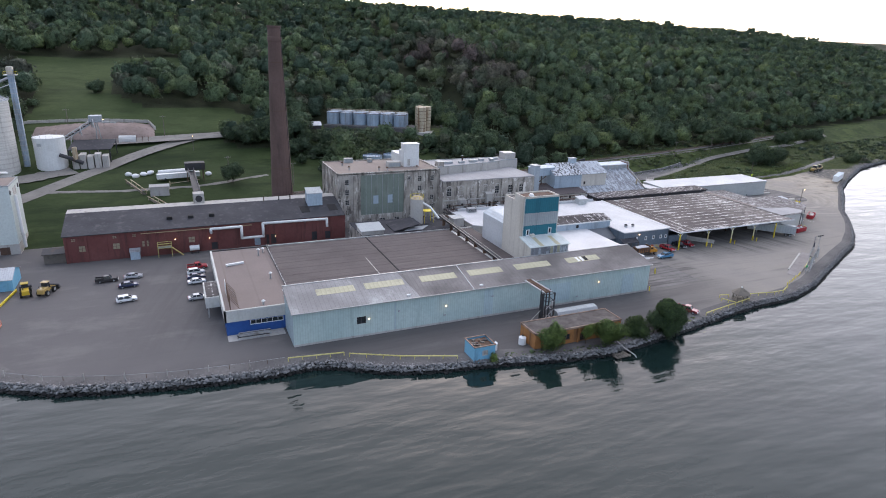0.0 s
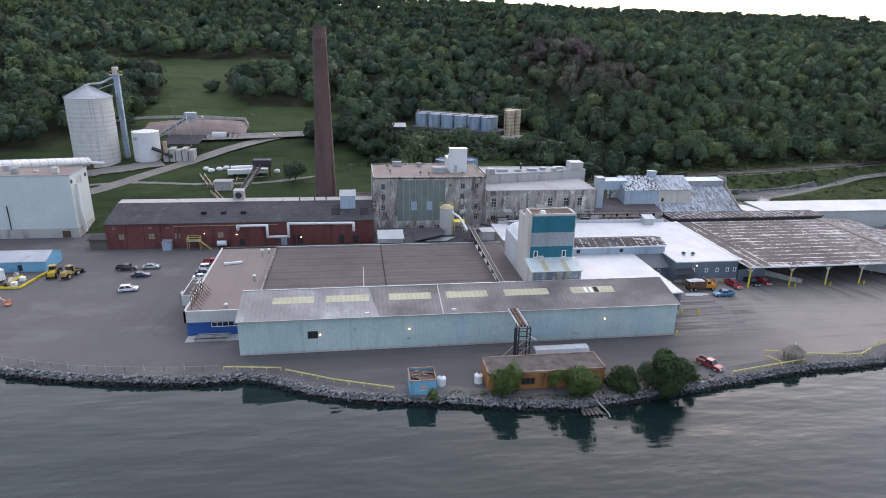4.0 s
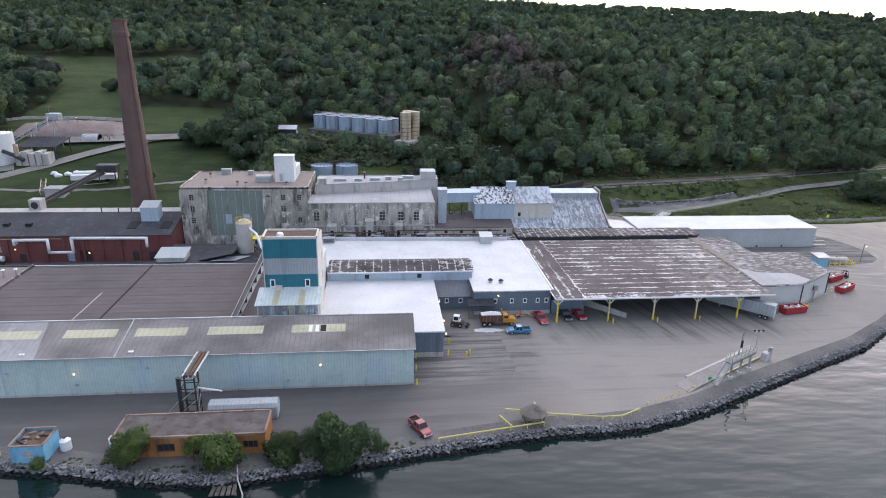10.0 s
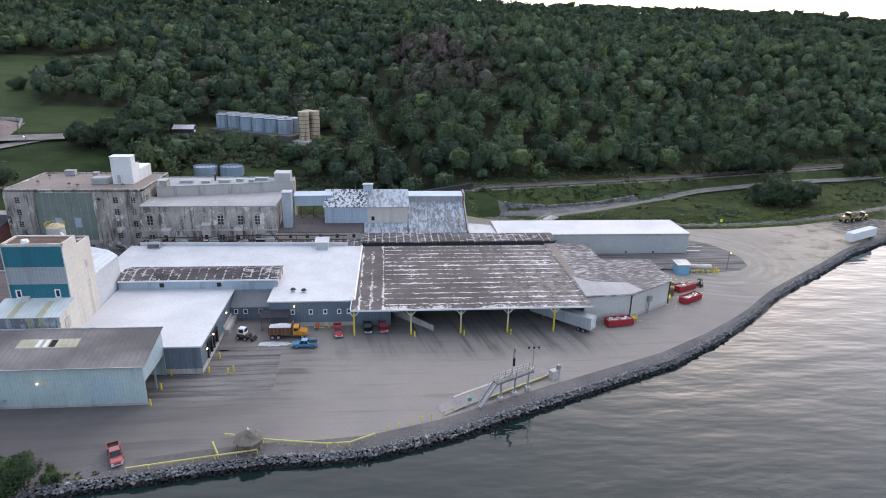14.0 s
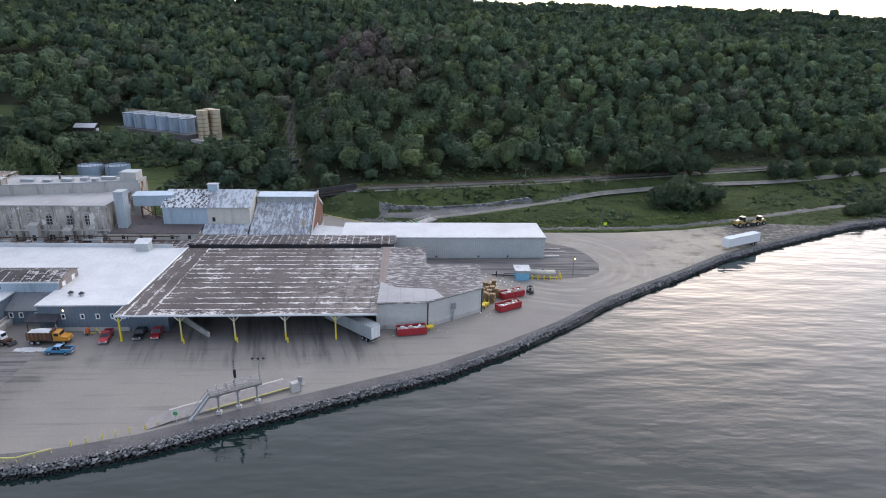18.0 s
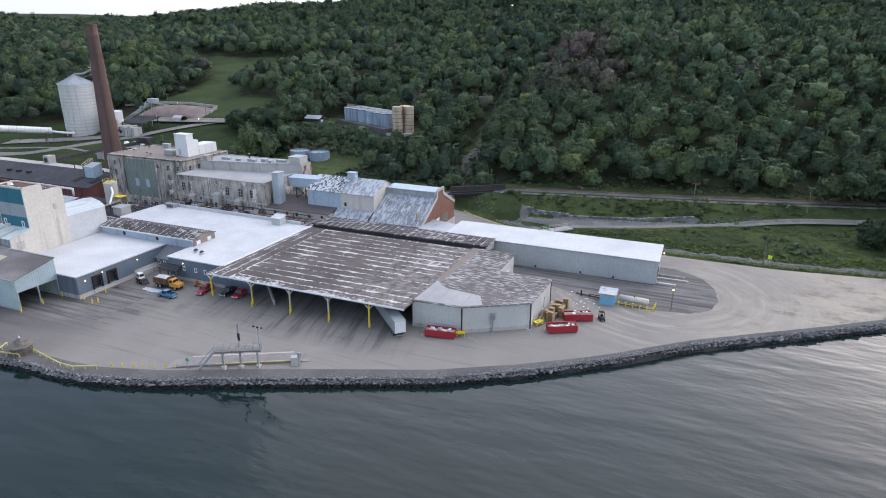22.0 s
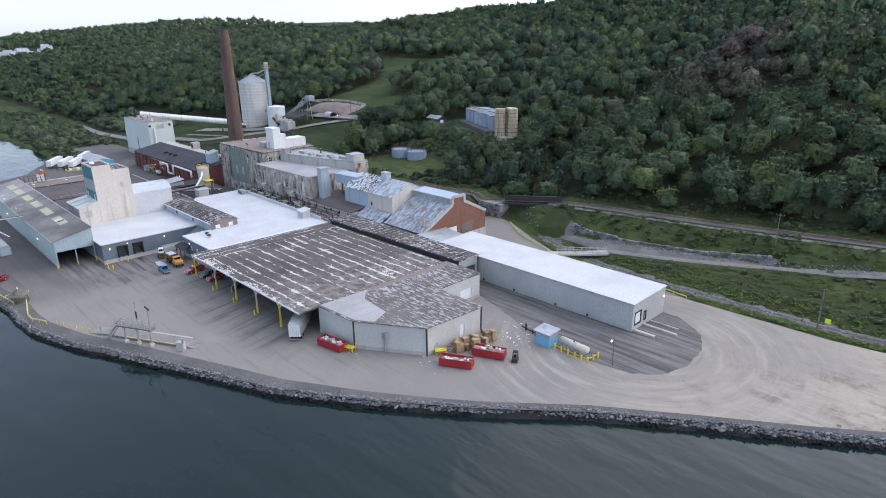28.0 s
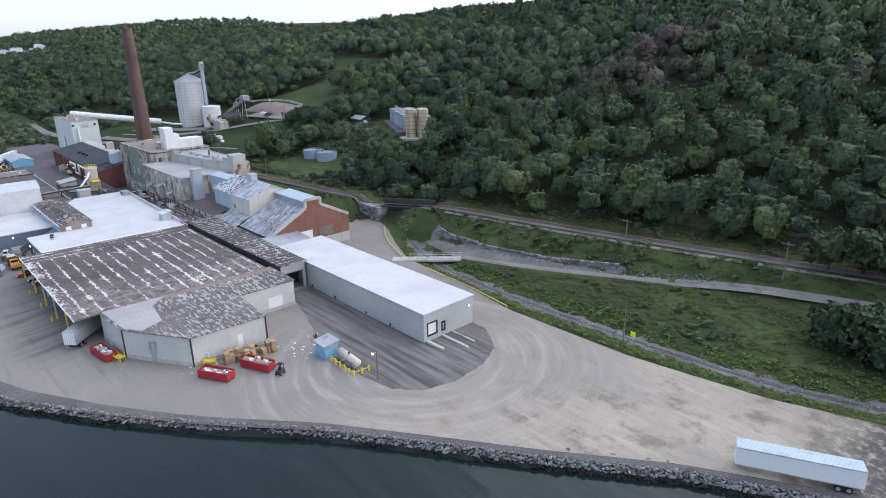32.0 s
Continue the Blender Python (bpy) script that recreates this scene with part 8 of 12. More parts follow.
def hill_plant():
    t = thing("white_tank", "squat round white storage tank", "tank", (-45.5, 289, 11))
    bm = B()
    tube(bm, (-45.5, 289, 10), (-45.5, 289, 23.2), 5.6, seg=36)
    part("shell", bm, TANK_WHITE, t)
    bm = B()
    tube(bm, (-45.5, 289, 23.2), (-45.5, 289, 24.0), 5.7, 0.6, 36)
    part("roof", bm, TANK_WHITE, t)
    for i in range(16):
        a = i * math.pi / 8
        bm = B()
        beam(bm, (-45.5 + 5.5 * math.cos(a), 289 + 5.5 * math.sin(a), 23.2), (-45.5 + 5.5 * math.cos(a), 289 + 5.5 * math.sin(a), 24.2), 0.06)
        part("rail_post", bm, STEEL, t)
    bm = B()
    box(bm, -49, 283.2, 20.2, -47.6, 283.7, 21.4)
    part("hatch", bm, STEEL, t)
    t = thing("hopper_station", "grey concrete hopper station with steel chutes and dark roof", "building", (-30, 288, 10))
    for i in range(5):
        bm = B()
        x = -38.0 + i * 2.7
        box(bm, x, 284.5, 9.5, x + 2.3, 290, 15.5 + (i % 2) * 0.8, bevel=0.08)
        part("bin", bm, CONCRETE_P, t)
    bm = B()
    slab(bm, ((-40, 290, 17.4), (-24, 290, 17.4), (-22, 300, 20.0), (-38, 300, 20.0)), 0.3)
    part("roof", bm, BLACK_ROOF, t)
    for x in (-39.5, -32, -24.5):
        for p, q in (((x, 290.3, 10), (x, 290.3, 17.2)), ((x + 2, 299.6, 13), (x + 2, 299.6, 19.8))):
            bm = B()
            beam(bm, p, q, 0.35)
            part("post", bm, DARK_STEEL, t)
    bm = B()
    tube(bm, (-36.5, 284, 14.5), (-36.5, 284, 19.5), 0.9, 0.9, 14)
    part("yellow_cylinder", bm, RUST_TANK, t, "rust yellow dust cylinder")
    bm = B()
    path_tube(bm, ((-42, 284.5, 16.5), (-38, 284, 15.0), (-34, 283.5, 13.0)), 0.8)
    part("chute", bm, DARK_STEEL, t)
    t = thing("loading_conveyor", "inclined lattice conveyor with hooped guard", "conveyor", (-45, 300, 14))
    bm = B()
    for s in (0, 1.4):
        beam(bm, (-48, 298 + s, 16), (-30, 304 + s, 27), 0.42)
        beam(bm, (-48, 298 + s, 17.4), (-30, 304 + s, 28.4), 0.34)
        beam(bm, (-30, 304 + s, 27), (-22, 307 + s, 26.0), 0.42)
    for i in range(9):
        k = i / 8
        p = Vector((-48, 298, 16)).lerp(Vector((-30, 304, 27)), k)
        beam(bm, p, p + Vector((0, 0, 1.4)), 0.26)
    part("lattice", bm, STEEL, t)
    for x, z in ((-40, 20.8), (-30, 27)):
        for p, q in (((x, 302, 14), (x + 0.6, 303, z)), ((x + 2.5, 304.5, 14), (x + 0.9, 304, z))):
            bm = B()
            beam(bm, p, q, 0.3)
            part("leg", bm, STEEL, t)
    for i in range(8):
        p, q = Vector((-48, 298, 17.4)).lerp(Vector((-30, 304, 28.4)), i / 8), Vector((-48, 298, 16)).lerp(Vector((-30, 304, 27)), (i + 1) / 8)
        bm = B()
        beam(bm, p, q, 0.2)
        part("diagonal", bm, STEEL, t)
    bm = B()
    beam(bm, (-48, 298.7, 16.5), (-30, 304.7, 27.5), 0.9, 0.3)
    part("belt", bm, RUBBER, t)
    bm = B()
    box(bm, -32, 302.6, 26.8, -27, 306.8, 29.6, bevel=0.1)
    part("head_box", bm, TIN_ROOF, t)
    for x in (-36, -31):
        bm = B()
        path_tube(bm, [(x + 1.2 * k, 301 + 2.2 * math.cos(w), 22 + (x + 36) * 0.6 + 3.4 * math.sin(w)) for k, w in zip(np.linspace(0, 1, 7), np.linspace(0, math.pi, 7))], 0.22, 6)
        part("guard_hoop", bm, STEEL, t)
    t = thing("stockpile_wall", "long pale concrete retaining wall round the stockpile", "wall", (-70, 334, 20))
    for (a, b) in (((-82, 330), (-60, 337)), ((-60, 337), (-35, 338)), ((-35, 338), (-10, 334)), ((-10, 334), (-7, 325))):
        bm = B()
        n = 6
        for i in range(n):
            p = Vector((*a, 0)).lerp(Vector((*b, 0)), i / n)
            q = Vector((*a, 0)).lerp(Vector((*b, 0)), (i + 1) / n)
            z = float(height(p.x, p.y))
            rail_edge(bm, ((p.x, p.y), (q.x, q.y)), z - 1.2, 0.5, 2.5)
        part("wall_panel", bm, CONCRETE_P, t)
    # gravel stockpile
    bm = B()
    bmesh.ops.create_grid(bm, x_segments=40, y_segments=16, size=1)
    for v in bm.verts:
        x, y = -32 + v.co.x * 25, 324 + v.co.y * 8.5
        k = max(0, 1 - v.co.x ** 2) * max(0, 1 - v.co.y ** 2)
        v.co = (x, y, float(height(x, y)) - 0.2 + 4.2 * k ** 0.6 * (0.8 + 0.3 * noise.noise((x * 0.15, y * 0.2, 1))) + 0.25 * noise.noise((x * 0.6, y * 0.6, 3)))
    solo("gravel_stockpile", bm, surf("pinkish_gravel", (0.22, 0.17, 0.15), (0.28, 0.22, 0.20), (0.15, 0.12, 0.11), 0.95, dirt_scale=(1, 1, 1)), "pinkish brown gravel stockpile behind a concrete wall", "stockpile", (-32, 324, 20), smooth=True)
    t = thing("storage_hoop", "small white fabric hoop shelter on the hill", "shelter", (-16, 312, 17))
    bm = B()
    sec = [(math.cos(a) * 3, math.sin(a) * 3.2) for a in np.linspace(0, math.pi, 11)]
    a = [bm.verts.new((-22, 312 + u, 16.5 + w)) for u, w in sec]
    b = [bm.verts.new((-15, 312 + u, 16.5 + w)) for u, w in sec]
    for i in range(10):
        bm.faces.new((a[i], a[i + 1], b[i + 1], b[i]))
    bm.faces.new(b)
    bmesh.ops.solidify(bm, geom=bm.faces, thickness=0.08)
    part("cover", bm, WHITE, t)
    for x in (-15, -12.5, -10):
        bm = B()
        path_tube(bm, [(x, 312 + u * 0.9, 16.5 + w * 0.9) for u, w in sec[::2]], 0.12, 6)
        part("hoop", bm, RUST, t)


hill_plant()


def lawn_works():
    g = lambda x, y: float(height(x, y))
    t = thing("horizontal_tank", "long white horizontal gas tank on saddles in the grass", "tank", (-8, 269, g(-8, 269)))
    z = g(0, 270) + 1.8
    bm = B()
    tube(bm, (-6.5, 268.0, z), (7.2, 270.6, z), 1.1, seg=16)
    part("shell", bm, TANK_WHITE, t)
    bm = B()
    for x, y in ((-3.5, 268.6), (4.2, 270.0)):
        box(bm, x - 0.5, y - 1.0, z - 2.4, x + 0.5, y + 1.0, z - 0.9)
    part("saddle", bm, CONCRETE_P, t)
    t2 = thing("container_trailer", "low white box trailer parked beside the gas tank", "trailer", (-6, 265.5, g(-6, 265)))
    z = g(0, 266)
    bm = B()
    box(bm, -7.2, 263.8, z + 0.7, 9.0, 266.0, z + 2.6, turn=9)
    part("body", bm, TANK_WHITE, t2)
    for x in (-4, 6):
        bm = B()
        tube(bm, (x, 262.7 + (x + 4) * 0.17, z + 0.5), (x, 264.8 + (x + 4) * 0.17, z + 0.5), 0.5, seg=12)
        part("wheel", bm, RUBBER, t2)
    t = thing("transfer_house", "small dark conveyor transfer house on a steel trestle", "building", (6, 262, g(6, 262)))
    bm = B()
    box(bm, 3.5, 261, 12.6, 11.0, 265, 15.4, bevel=0.05)
    part("house", bm, DARK_STEEL, t)
    bm = B()
    for x in (4.2, 10.2):
        for y in (261.5, 264.5):
            beam(bm, (x, y, 6.5), (x, y, 12.6), 0.3)
    part("trestle", bm, RUST, t)
    bm = B()
    for s in (-1.0, 1.0):
        beam(bm, (5.6 + s, 261.2, 13.2), (6.2 + s, 214.5, 12.6), 0.3, 0.9)
    box(bm, 4.9, 214.5, 12.2, 7.1, 261.2, 12.4)
    part("belt_gallery", bm, DARK_STEEL, t, "open belt gallery down to the red range")
    bm = B()
    box(bm, 4.4, 211.2, 11.2, 7.8, 214.6, 14.6, bevel=0.06)
    h = part("head_house", bm, CONCRETE_P, t)
    bm = B()
    tube(bm, (6.1, 211.1, 12.9), (6.1, 211.25, 12.9), 1.1, seg=16)
    part("fan_grille", bm, DARK_STEEL, h)
    t = thing("pump_house", "plain grey concrete pump house in the grass", "hut", (-7, 248, g(-7, 250)))
    z = g(-5, 250)
    bm = B()
    box(bm, -9.5, 247.5, z - 1, -3.0, 252, z + 3.0, bevel=0.05)
    part("body", bm, CONCRETE_P, t)
    bm = B()
    box(bm, -9.8, 247.2, z + 3.0, -2.7, 252.3, z + 3.25)
    part("roof", bm, PALE_ROOF, t)
    for (x0, y0), (x1, y1) in (((-17.5, 264), (-11.5, 250)), ((-9.5, 244.5), (-4.5, 235.5))):
        t = thing("hill_stair", "pale timber stair with handrails down the grass slope", "stair", (x0, y0, g(x0, y0)), "hill stairs")
        for s in (-0.9, 0.9):
            bm = B()
            beam(bm, (x0 + s, y0, g(x0, y0) + 1.3), (x1 + s, y1, g(x1, y1) + 1.3), 0.22)
            part("handrail", bm, RUST_TANK, t)
            for k in (0.05, 0.35, 0.65, 0.95):
                px, py = x0 + (x1 - x0) * k + s, y0 + (y1 - y0) * k
                bm = B()
                beam(bm, (px, py, g(px, py) - 0.2), (px, py, g(px, py) + 1.3), 0.14)
                part("baluster", bm, RUST_TANK, t)
        for k in np.linspace(0, 1, 14):
            px, py = x0 + (x1 - x0) * k, y0 + (y1 - y0) * k
            bm = B()
            box(bm, px - 0.8, py - 0.25, g(px, py) + 0.05, px + 0.8, py + 0.25, g(px, py) + 0.2)
            part("tread", bm, OLD_WOOD, t)
    t = thing("yellow_pipework", "low yellow pipe frame across the grass", "pipe", (-2, 256, g(0, 256)))
    z = g(0, 257) + 1.2
    bm = B()
    path_tube(bm, ((-2.5, 257, z), (8.5, 259, z + 0.6)), 0.1, 6)
    path_tube(bm, ((-2.5, 255.5, z - 0.4), (-2.5, 257, z), (-2.5, 259.5, z + 0.4)), 0.1, 6)
    part("pipe", bm, RUST_TANK, t)
    for k, (x, y) in enumerate(((-12, 272), (-9.5, 273.5), (-15, 270), (-17.5, 272.5), (12.5, 268.5))):
        t = thing("tarped_load", "white plastic wrapped pallet load in the grass", "load", (x, y, g(x, y)), "wrapped loads")
        bm = B()
        bmesh.ops.create_icosphere(bm, subdivisions=2, radius=1.2, matrix=Matrix.Translation((x, y, g(x, y) + 0.6)) @ Matrix.Diagonal((1.2, 1, 0.8, 1)))
        for v in bm.verts:
            v.co += Vector((noise.noise(v.co * 0.9), noise.noise(v.co * 0.9 + Vector((5, 0, 0))), 0)) * 0.35
        part("cover", bm, WHITE, t, smooth=True)


lawn_works()


def tank_farm():
    base = thing("tank_plinth", "gravel bank and pale concrete plinth under the hillside tanks", "plinth", (100, 326, 17))
    bm = B()
    prism(bm, ((76, 333), (118.5, 308.5), (126, 322), (86, 347)), 12, 19.9)
    part("bank", bm, MATS["bank"], base, "dark gravel bank")
    bm = B()
    prism(bm, ((119, 309.4), (127, 305), (135, 317), (126.6, 322)), 12, 17.9)
    part("plinth", bm, CONCRETE_P, base)
    a, b = Vector((82.5, 337.0, 19.9)), Vector((115.0, 319.2, 19.9))
    for i in range(6):
        p = a.lerp(b, i / 5)
        for row in (0, 1):
            q = p + Vector((3.3, 6.0, 0)) * row
            t = thing("storage_tank", "pale blue upright storage tank with rusty top rim", "tank", q, "hillside tanks")
            bm = B()
            tube(bm, (0, 0, -0.2), (0, 0, 6.4), 3.5, seg=28)
            part("shell", bm, TANK_BLUE, t, local=True)
            bm = B()
            tube(bm, (0, 0, 6.4), (0, 0, 6.8), 3.55, 0.8, 28)
            part("roof", bm, TANK_BLUE, t, local=True)
            bm = B()
            tube(bm, (0, 0, 6.2), (0, 0, 6.45), 3.6, seg=28, caps=False)
            part("rim", bm, RUST, t, local=True)
    t = thing("tank_walkway", "pale steel walkway with railings along the tank tops", "walkway", (a.x, a.y, 27))
    d = (b - a).normalized()
    n = Vector((d.y, -d.x, 0))
    bm = B()
    beam(bm, a - d * 3 + Vector((0, 0, 7.0)), b + d * 4 + Vector((0, 0, 7.0)), 0.9, 0.15)
    part("deck", bm, STEEL, t)
    for s in (-0.45, 0.45):
        bm = B()
        for z in (7.6, 8.15):
            beam(bm, a - d * 3 + n * s + Vector((0, 0, z)), b + d * 4 + n * s + Vector((0, 0, z)), 0.07)
        for k in np.linspace(0, 1, 22):
            p = (a - d * 3).lerp(b + d * 4, k) + n * s
            beam(bm, p + Vector((0, 0, 7.0)), p + Vector((0, 0, 8.2)), 0.06)
        part("railing", bm, RUST_TANK, t)
    for x, y in ((124.6, 311.6), (129.0, 315.4), (126.0, 317.5)):
        t = thing("rusty_tank", "tall rust stained cream tank standing at the row's end", "tank", (x, y, 18), "rusty tanks")
        bm = B()
        tube(bm, (0, 0, -0.2), (0, 0, 12.8), 2.5, seg=24)
        part("shell", bm, RUST_TANK, t, local=True)
        bm = B()
        tube(bm, (0, 0, 12.8), (0, 0, 13.1), 2.55, 0.6, 24)
        part("roof", bm, RUST_TANK, t, local=True)
        for z in np.arange(1.8, 12.6, 1.8):
            bm = B()
            tube(bm, (0, 0, z), (0, 0, z + 0.18), 2.56, seg=24, caps=False)
            part("hoop", bm, RUST, t, local=True)
    for x, y in ((87.4, 281.0), (98.0, 281.6)):
        t = thing("open_tank", "low pale blue open tank with a rusty railing", "tank", (x, y, 7.2), "low tanks")
        bm = B()
        tube(bm, (0, 0, -0.5), (0, 0, 4.6), 4.8, seg=36, caps=False)
        tube(bm, (0, 0, 3.9), (0, 0, 4.0), 4.75, seg=36)
        part("shell", bm, TANK_BLUE, t, local=True)
        for i in range(20):
            ang = i * math.pi / 10
            bm = B()
            beam(bm, (4.8 * math.cos(ang), 4.8 * math.sin(ang), 4.5), (4.8 * math.cos(ang), 4.8 * math.sin(ang), 5.7), 0.08)
            part("rail_post", bm, RUST, t, local=True)
        bm = B()
        tube(bm, (0, 0, 5.6), (0, 0, 5.7), 4.82, seg=36, caps=False)
        part("railing", bm, RUST, t, local=True)
    t = thing("hill_cabin", "small dark cabin with white door on the hill", "cabin", (66, 322, 18))
    z = float(height(68, 324))
    bm = B()
    box(bm, 63, 321, z - 0.5, 72, 327, z + 3.0)
    part("body", bm, DARK_STEEL, t)
    bm = B()
    slab(bm, ((62.6, 320.6, z + 3.0), (72.4, 320.6, z + 3.0), (72.4, 324, z + 4.6), (62.6, 324, z + 4.6)), 0.15)
    slab(bm, ((62.6, 324, z + 4.6), (72.4, 324, z + 4.6), (72.4, 327.4, z + 3.0), (62.6, 327.4, z + 3.0)), 0.15)
    part("roof", bm, TIN_ROOF, t)
    bm = B()
    box(bm, 72.0, 322.6, z, 72.1, 325.0, z + 2.3)
    part("door", bm, WHITE, t)


tank_farm()


# ---------- fittings along the red range ----------
def steam_pipe():
    t = thing("steam_pipe", "fat white lagged steam pipe looping along the brick range", "pipe", (8, 194, 6))
    bm = B()
    y = 193.6
    path_tube(bm, ((8.2, 195.2, 6.2), (8.2, y, 6.2), (8.2, y, 7.4), (17.2, y, 7.4), (17.2, y, 3.6), (23.8, y, 3.6), (23.8, y, 7.9), (44.4, y, 7.7), (44.4, y, 5.0)), 0.42, 12)
    part("pipe", bm, TANK_WHITE, t, smooth=True)
    for x in (12, 15.5, 27, 32, 37, 42):
        bm = B()
        beam(bm, (x, 195.2, 7.4), (x, y - 0.3, 7.0), 0.12)
        part("bracket", bm, DARK_STEEL, t)


steam_pipe()


def range_clutter():
    t = thing("lean_shelter", "small timber lean-to shelter with stacked drums", "shelter", (-33, 195, 0))
    bm = B()
    box(bm, -37.2, 196.4, 0, -31.8, 199.5, 3.0, bevel=0.04)
    part("body", bm, OLD_WOOD, t)
    bm = B()
    slab(bm, ((-37.6, 195.6, 3.1), (-31.5, 195.6, 3.1), (-31.5, 199.6, 3.8), (-37.6, 199.6, 3.8)), 0.12)
    part("roof", bm, DARK_STEEL, t)
    t = thing("tool_shed", "small pale blue lean-to shed against the brick wall", "shed", (-14, 193.5, 0))
    bm = B()
    prism(bm, ((-14.8, 193.0), (-12.2, 193.0), (-12.2, 194.9), (-14.8, 194.9)), 0, (2.4, 2.4, 3.0, 3.0))
    part("body", bm, PALE_BLUE, t)
    bm = B()
    slab(bm, ((-15.0, 192.8, 2.5), (-12.0, 192.8, 2.5), (-12.0, 195, 3.1), (-15.0, 195, 3.1)), 0.08)
    part("lid", bm, TIN_ROOF, t)
    t = thing("yellow_stair", "yellow steel stair tower before a doorway", "stair", (-5.5, 193.8, 0))
    bm = B()
    for x in (-7.2, -3.4):
        for y in (192.6, 194.8):
            beam(bm, (x, y, 0), (x, y, 4.3), 0.13)
    for z in (2.9, 3.6, 4.2):
        for x0, y0, x1, y1 in ((-7.2, 192.6, -3.4, 192.6), (-7.2, 194.8, -3.4, 194.8), (-7.2, 192.6, -7.2, 194.8), (-3.4, 192.6, -3.4, 194.8)):
            beam(bm, (x0, y0, z), (x1, y1, z), 0.12)
    part("frame", bm, RAIL_YELLOW, t)
    bm = B()
    box(bm, -7.2, 192.6, 2.9, -3.4, 194.8, 3.0)
    part("landing", bm, STEEL, t)
    bm = B()
    for i in range(12):
        box(bm, -3.4 + i * 0.26, 192.7, 2.7 - i * 0.24, -3.1 + i * 0.26, 193.9, 2.76 - i * 0.24)
    part("steps", bm, RAIL_YELLOW, t)
    t = thing("small_tank", "small white horizontal tank on legs", "tank", (3, 193.5, 0))
    bm = B()
    tube(bm, (1.6, 193.8, 1.8), (4.4, 193.8, 1.8), 0.8, seg=14)
    part("shell", bm, TANK_WHITE, t)
    bm = B()
    for x in (2.1, 3.9):
        box(bm, x - 0.15, 193.4, 0, x + 0.15, 194.2, 1.2)
    part("leg", bm, DARK_STEEL, t)
    # tin roofs between the range and the flat plant
    t = thing("link_roofs", "low black roofed links with pale tin edges", "building", (53, 178, 0))
    bm = B()
    prism(bm, ((52, 178), (88.5, 177), (88.5, 193.5), (52, 194)), 0, 5.4)
    part("body", bm, CONCRETE, t)
    bm = B()
    slab(bm, ((52, 178, 5.6), (88.5, 177, 5.6), (88.5, 193.5, 5.6), (52, 194, 5.6)), 0.2)
    part("roof", bm, BLACK_ROOF, t)
    bm = B()
    slab(bm, ((51.6, 178.2, 7.0), (59.6, 178.2, 7.0), (59.6, 184.5, 8.0), (51.6, 184.5, 8.0)), 0.15)
    h = part("tin_roof", bm, SILVER, t, "pale grey tin lean-to roof")
    bm = B()
    box(bm, 52.0, 178.6, 5.6, 59.2, 184.3, 6.9)
    part("tin_wall", bm, CONCRETE_P, h)
    bm = B()
    slab(bm, ((63, 179, 5.9), (72, 179, 7.8), (72, 188, 7.8), (63, 188, 5.9)), 0.15)
    part("sloped_roof", bm, BLACK_ROOF, t)
    bm = B()
    slab(bm, ((66, 178.3, 6.0), (72.5, 178.3, 6.0), (76, 182, 6.0), (70, 182, 6.0)), 0.1)
    part("roof_sheet", bm, TIN_ROOF, t)
    t = thing("roof_silo", "upright grey steel silo with yellow railed top", "silo", (73.8, 187, 5.6))
    bm = B()
    tube(bm, (73.8, 187, 5.6), (73.8, 187, 14.2), 2.2, seg=24)
    part("shell", bm, CONCRETE_P, t)
    bm = B()
    tube(bm, (73.8, 187, 14.2), (73.8, 187, 15.0), 2.25, 1.2, 24)
    part("roof", bm, RUST_TANK, t)
    for i in range(12):
        a = i * math.pi / 6
        bm = B()
        beam(bm, (73.8 + 2.3 * math.cos(a), 187 + 2.3 * math.sin(a), 14.2), (73.8 + 2.3 * math.cos(a), 187 + 2.3 * math.sin(a), 15.4), 0.07)
        part("rail_post", bm, YELLOW, t)
    bm = B()
    tube(bm, (73.8, 187, 15.3), (73.8, 187, 15.4), 2.34, seg=24, caps=False)
    part("railing", bm, YELLOW, t)
    bm = B()
    box(bm, 76.0, 185.5, 9.6, 79.6, 188.4, 9.8)
    for x in (76.2, 79.4):
        for y in (185.7, 188.2):
            beam(bm, (x, y, 5.6), (x, y, 10.8), 0.12)
    part("platform", bm, YELLOW, t)
    bm = B()
    path_tube(bm, ((75.2, 186, 13.0), (77.6, 184.5, 11.5), (79.5, 181, 8.4)), 0.35)
    part("spout", bm, WHITE, t)
    t = thing("roof_conveyor", "dark conveyor trough running down between the brown roofs", "conveyor", (81, 133, 6))
    bm = B()
    beam(bm, (80.9, 184, 8.6), (80.9, 133.2, 6.9), 1.0, 0.5)
    part("trough", bm, DARK_STEEL, t)
    for s in (-0.6, 0.6):
        bm = B()
        beam(bm, (80.9 + s, 184, 9.0), (80.9 + s, 133.2, 7.3), 0.12)
        part("side_rail", bm, CONCRETE_P, t)
    for y in range(138, 182, 6):
        bm = B()
        box(bm, 80.4, y - 0.1, 6.0, 81.4, y + 0.1, 6.9 + (y - 133) * 0.033)
        part("stand", bm, RUST, t)
    t = thing("roof_box", "pale boxed vent on the plant roof", "vent", (86, 178, 5.6))
    bm = B()
    box(bm, 83.8, 178.5, 5.6, 87.6, 182.5, 8.4, bevel=0.06)
    part("body", bm, CONCRETE_P, t)
    bm = B()
    box(bm, 83.5, 178.2, 8.4, 87.9, 182.8, 8.6)
    part("lid", bm, SILVER, t)
    t = thing("roof_debris_stack", "heap of broken rusty ducts on the roof edge", "debris", (80, 190, 5.6))
    r = random.Random(12)
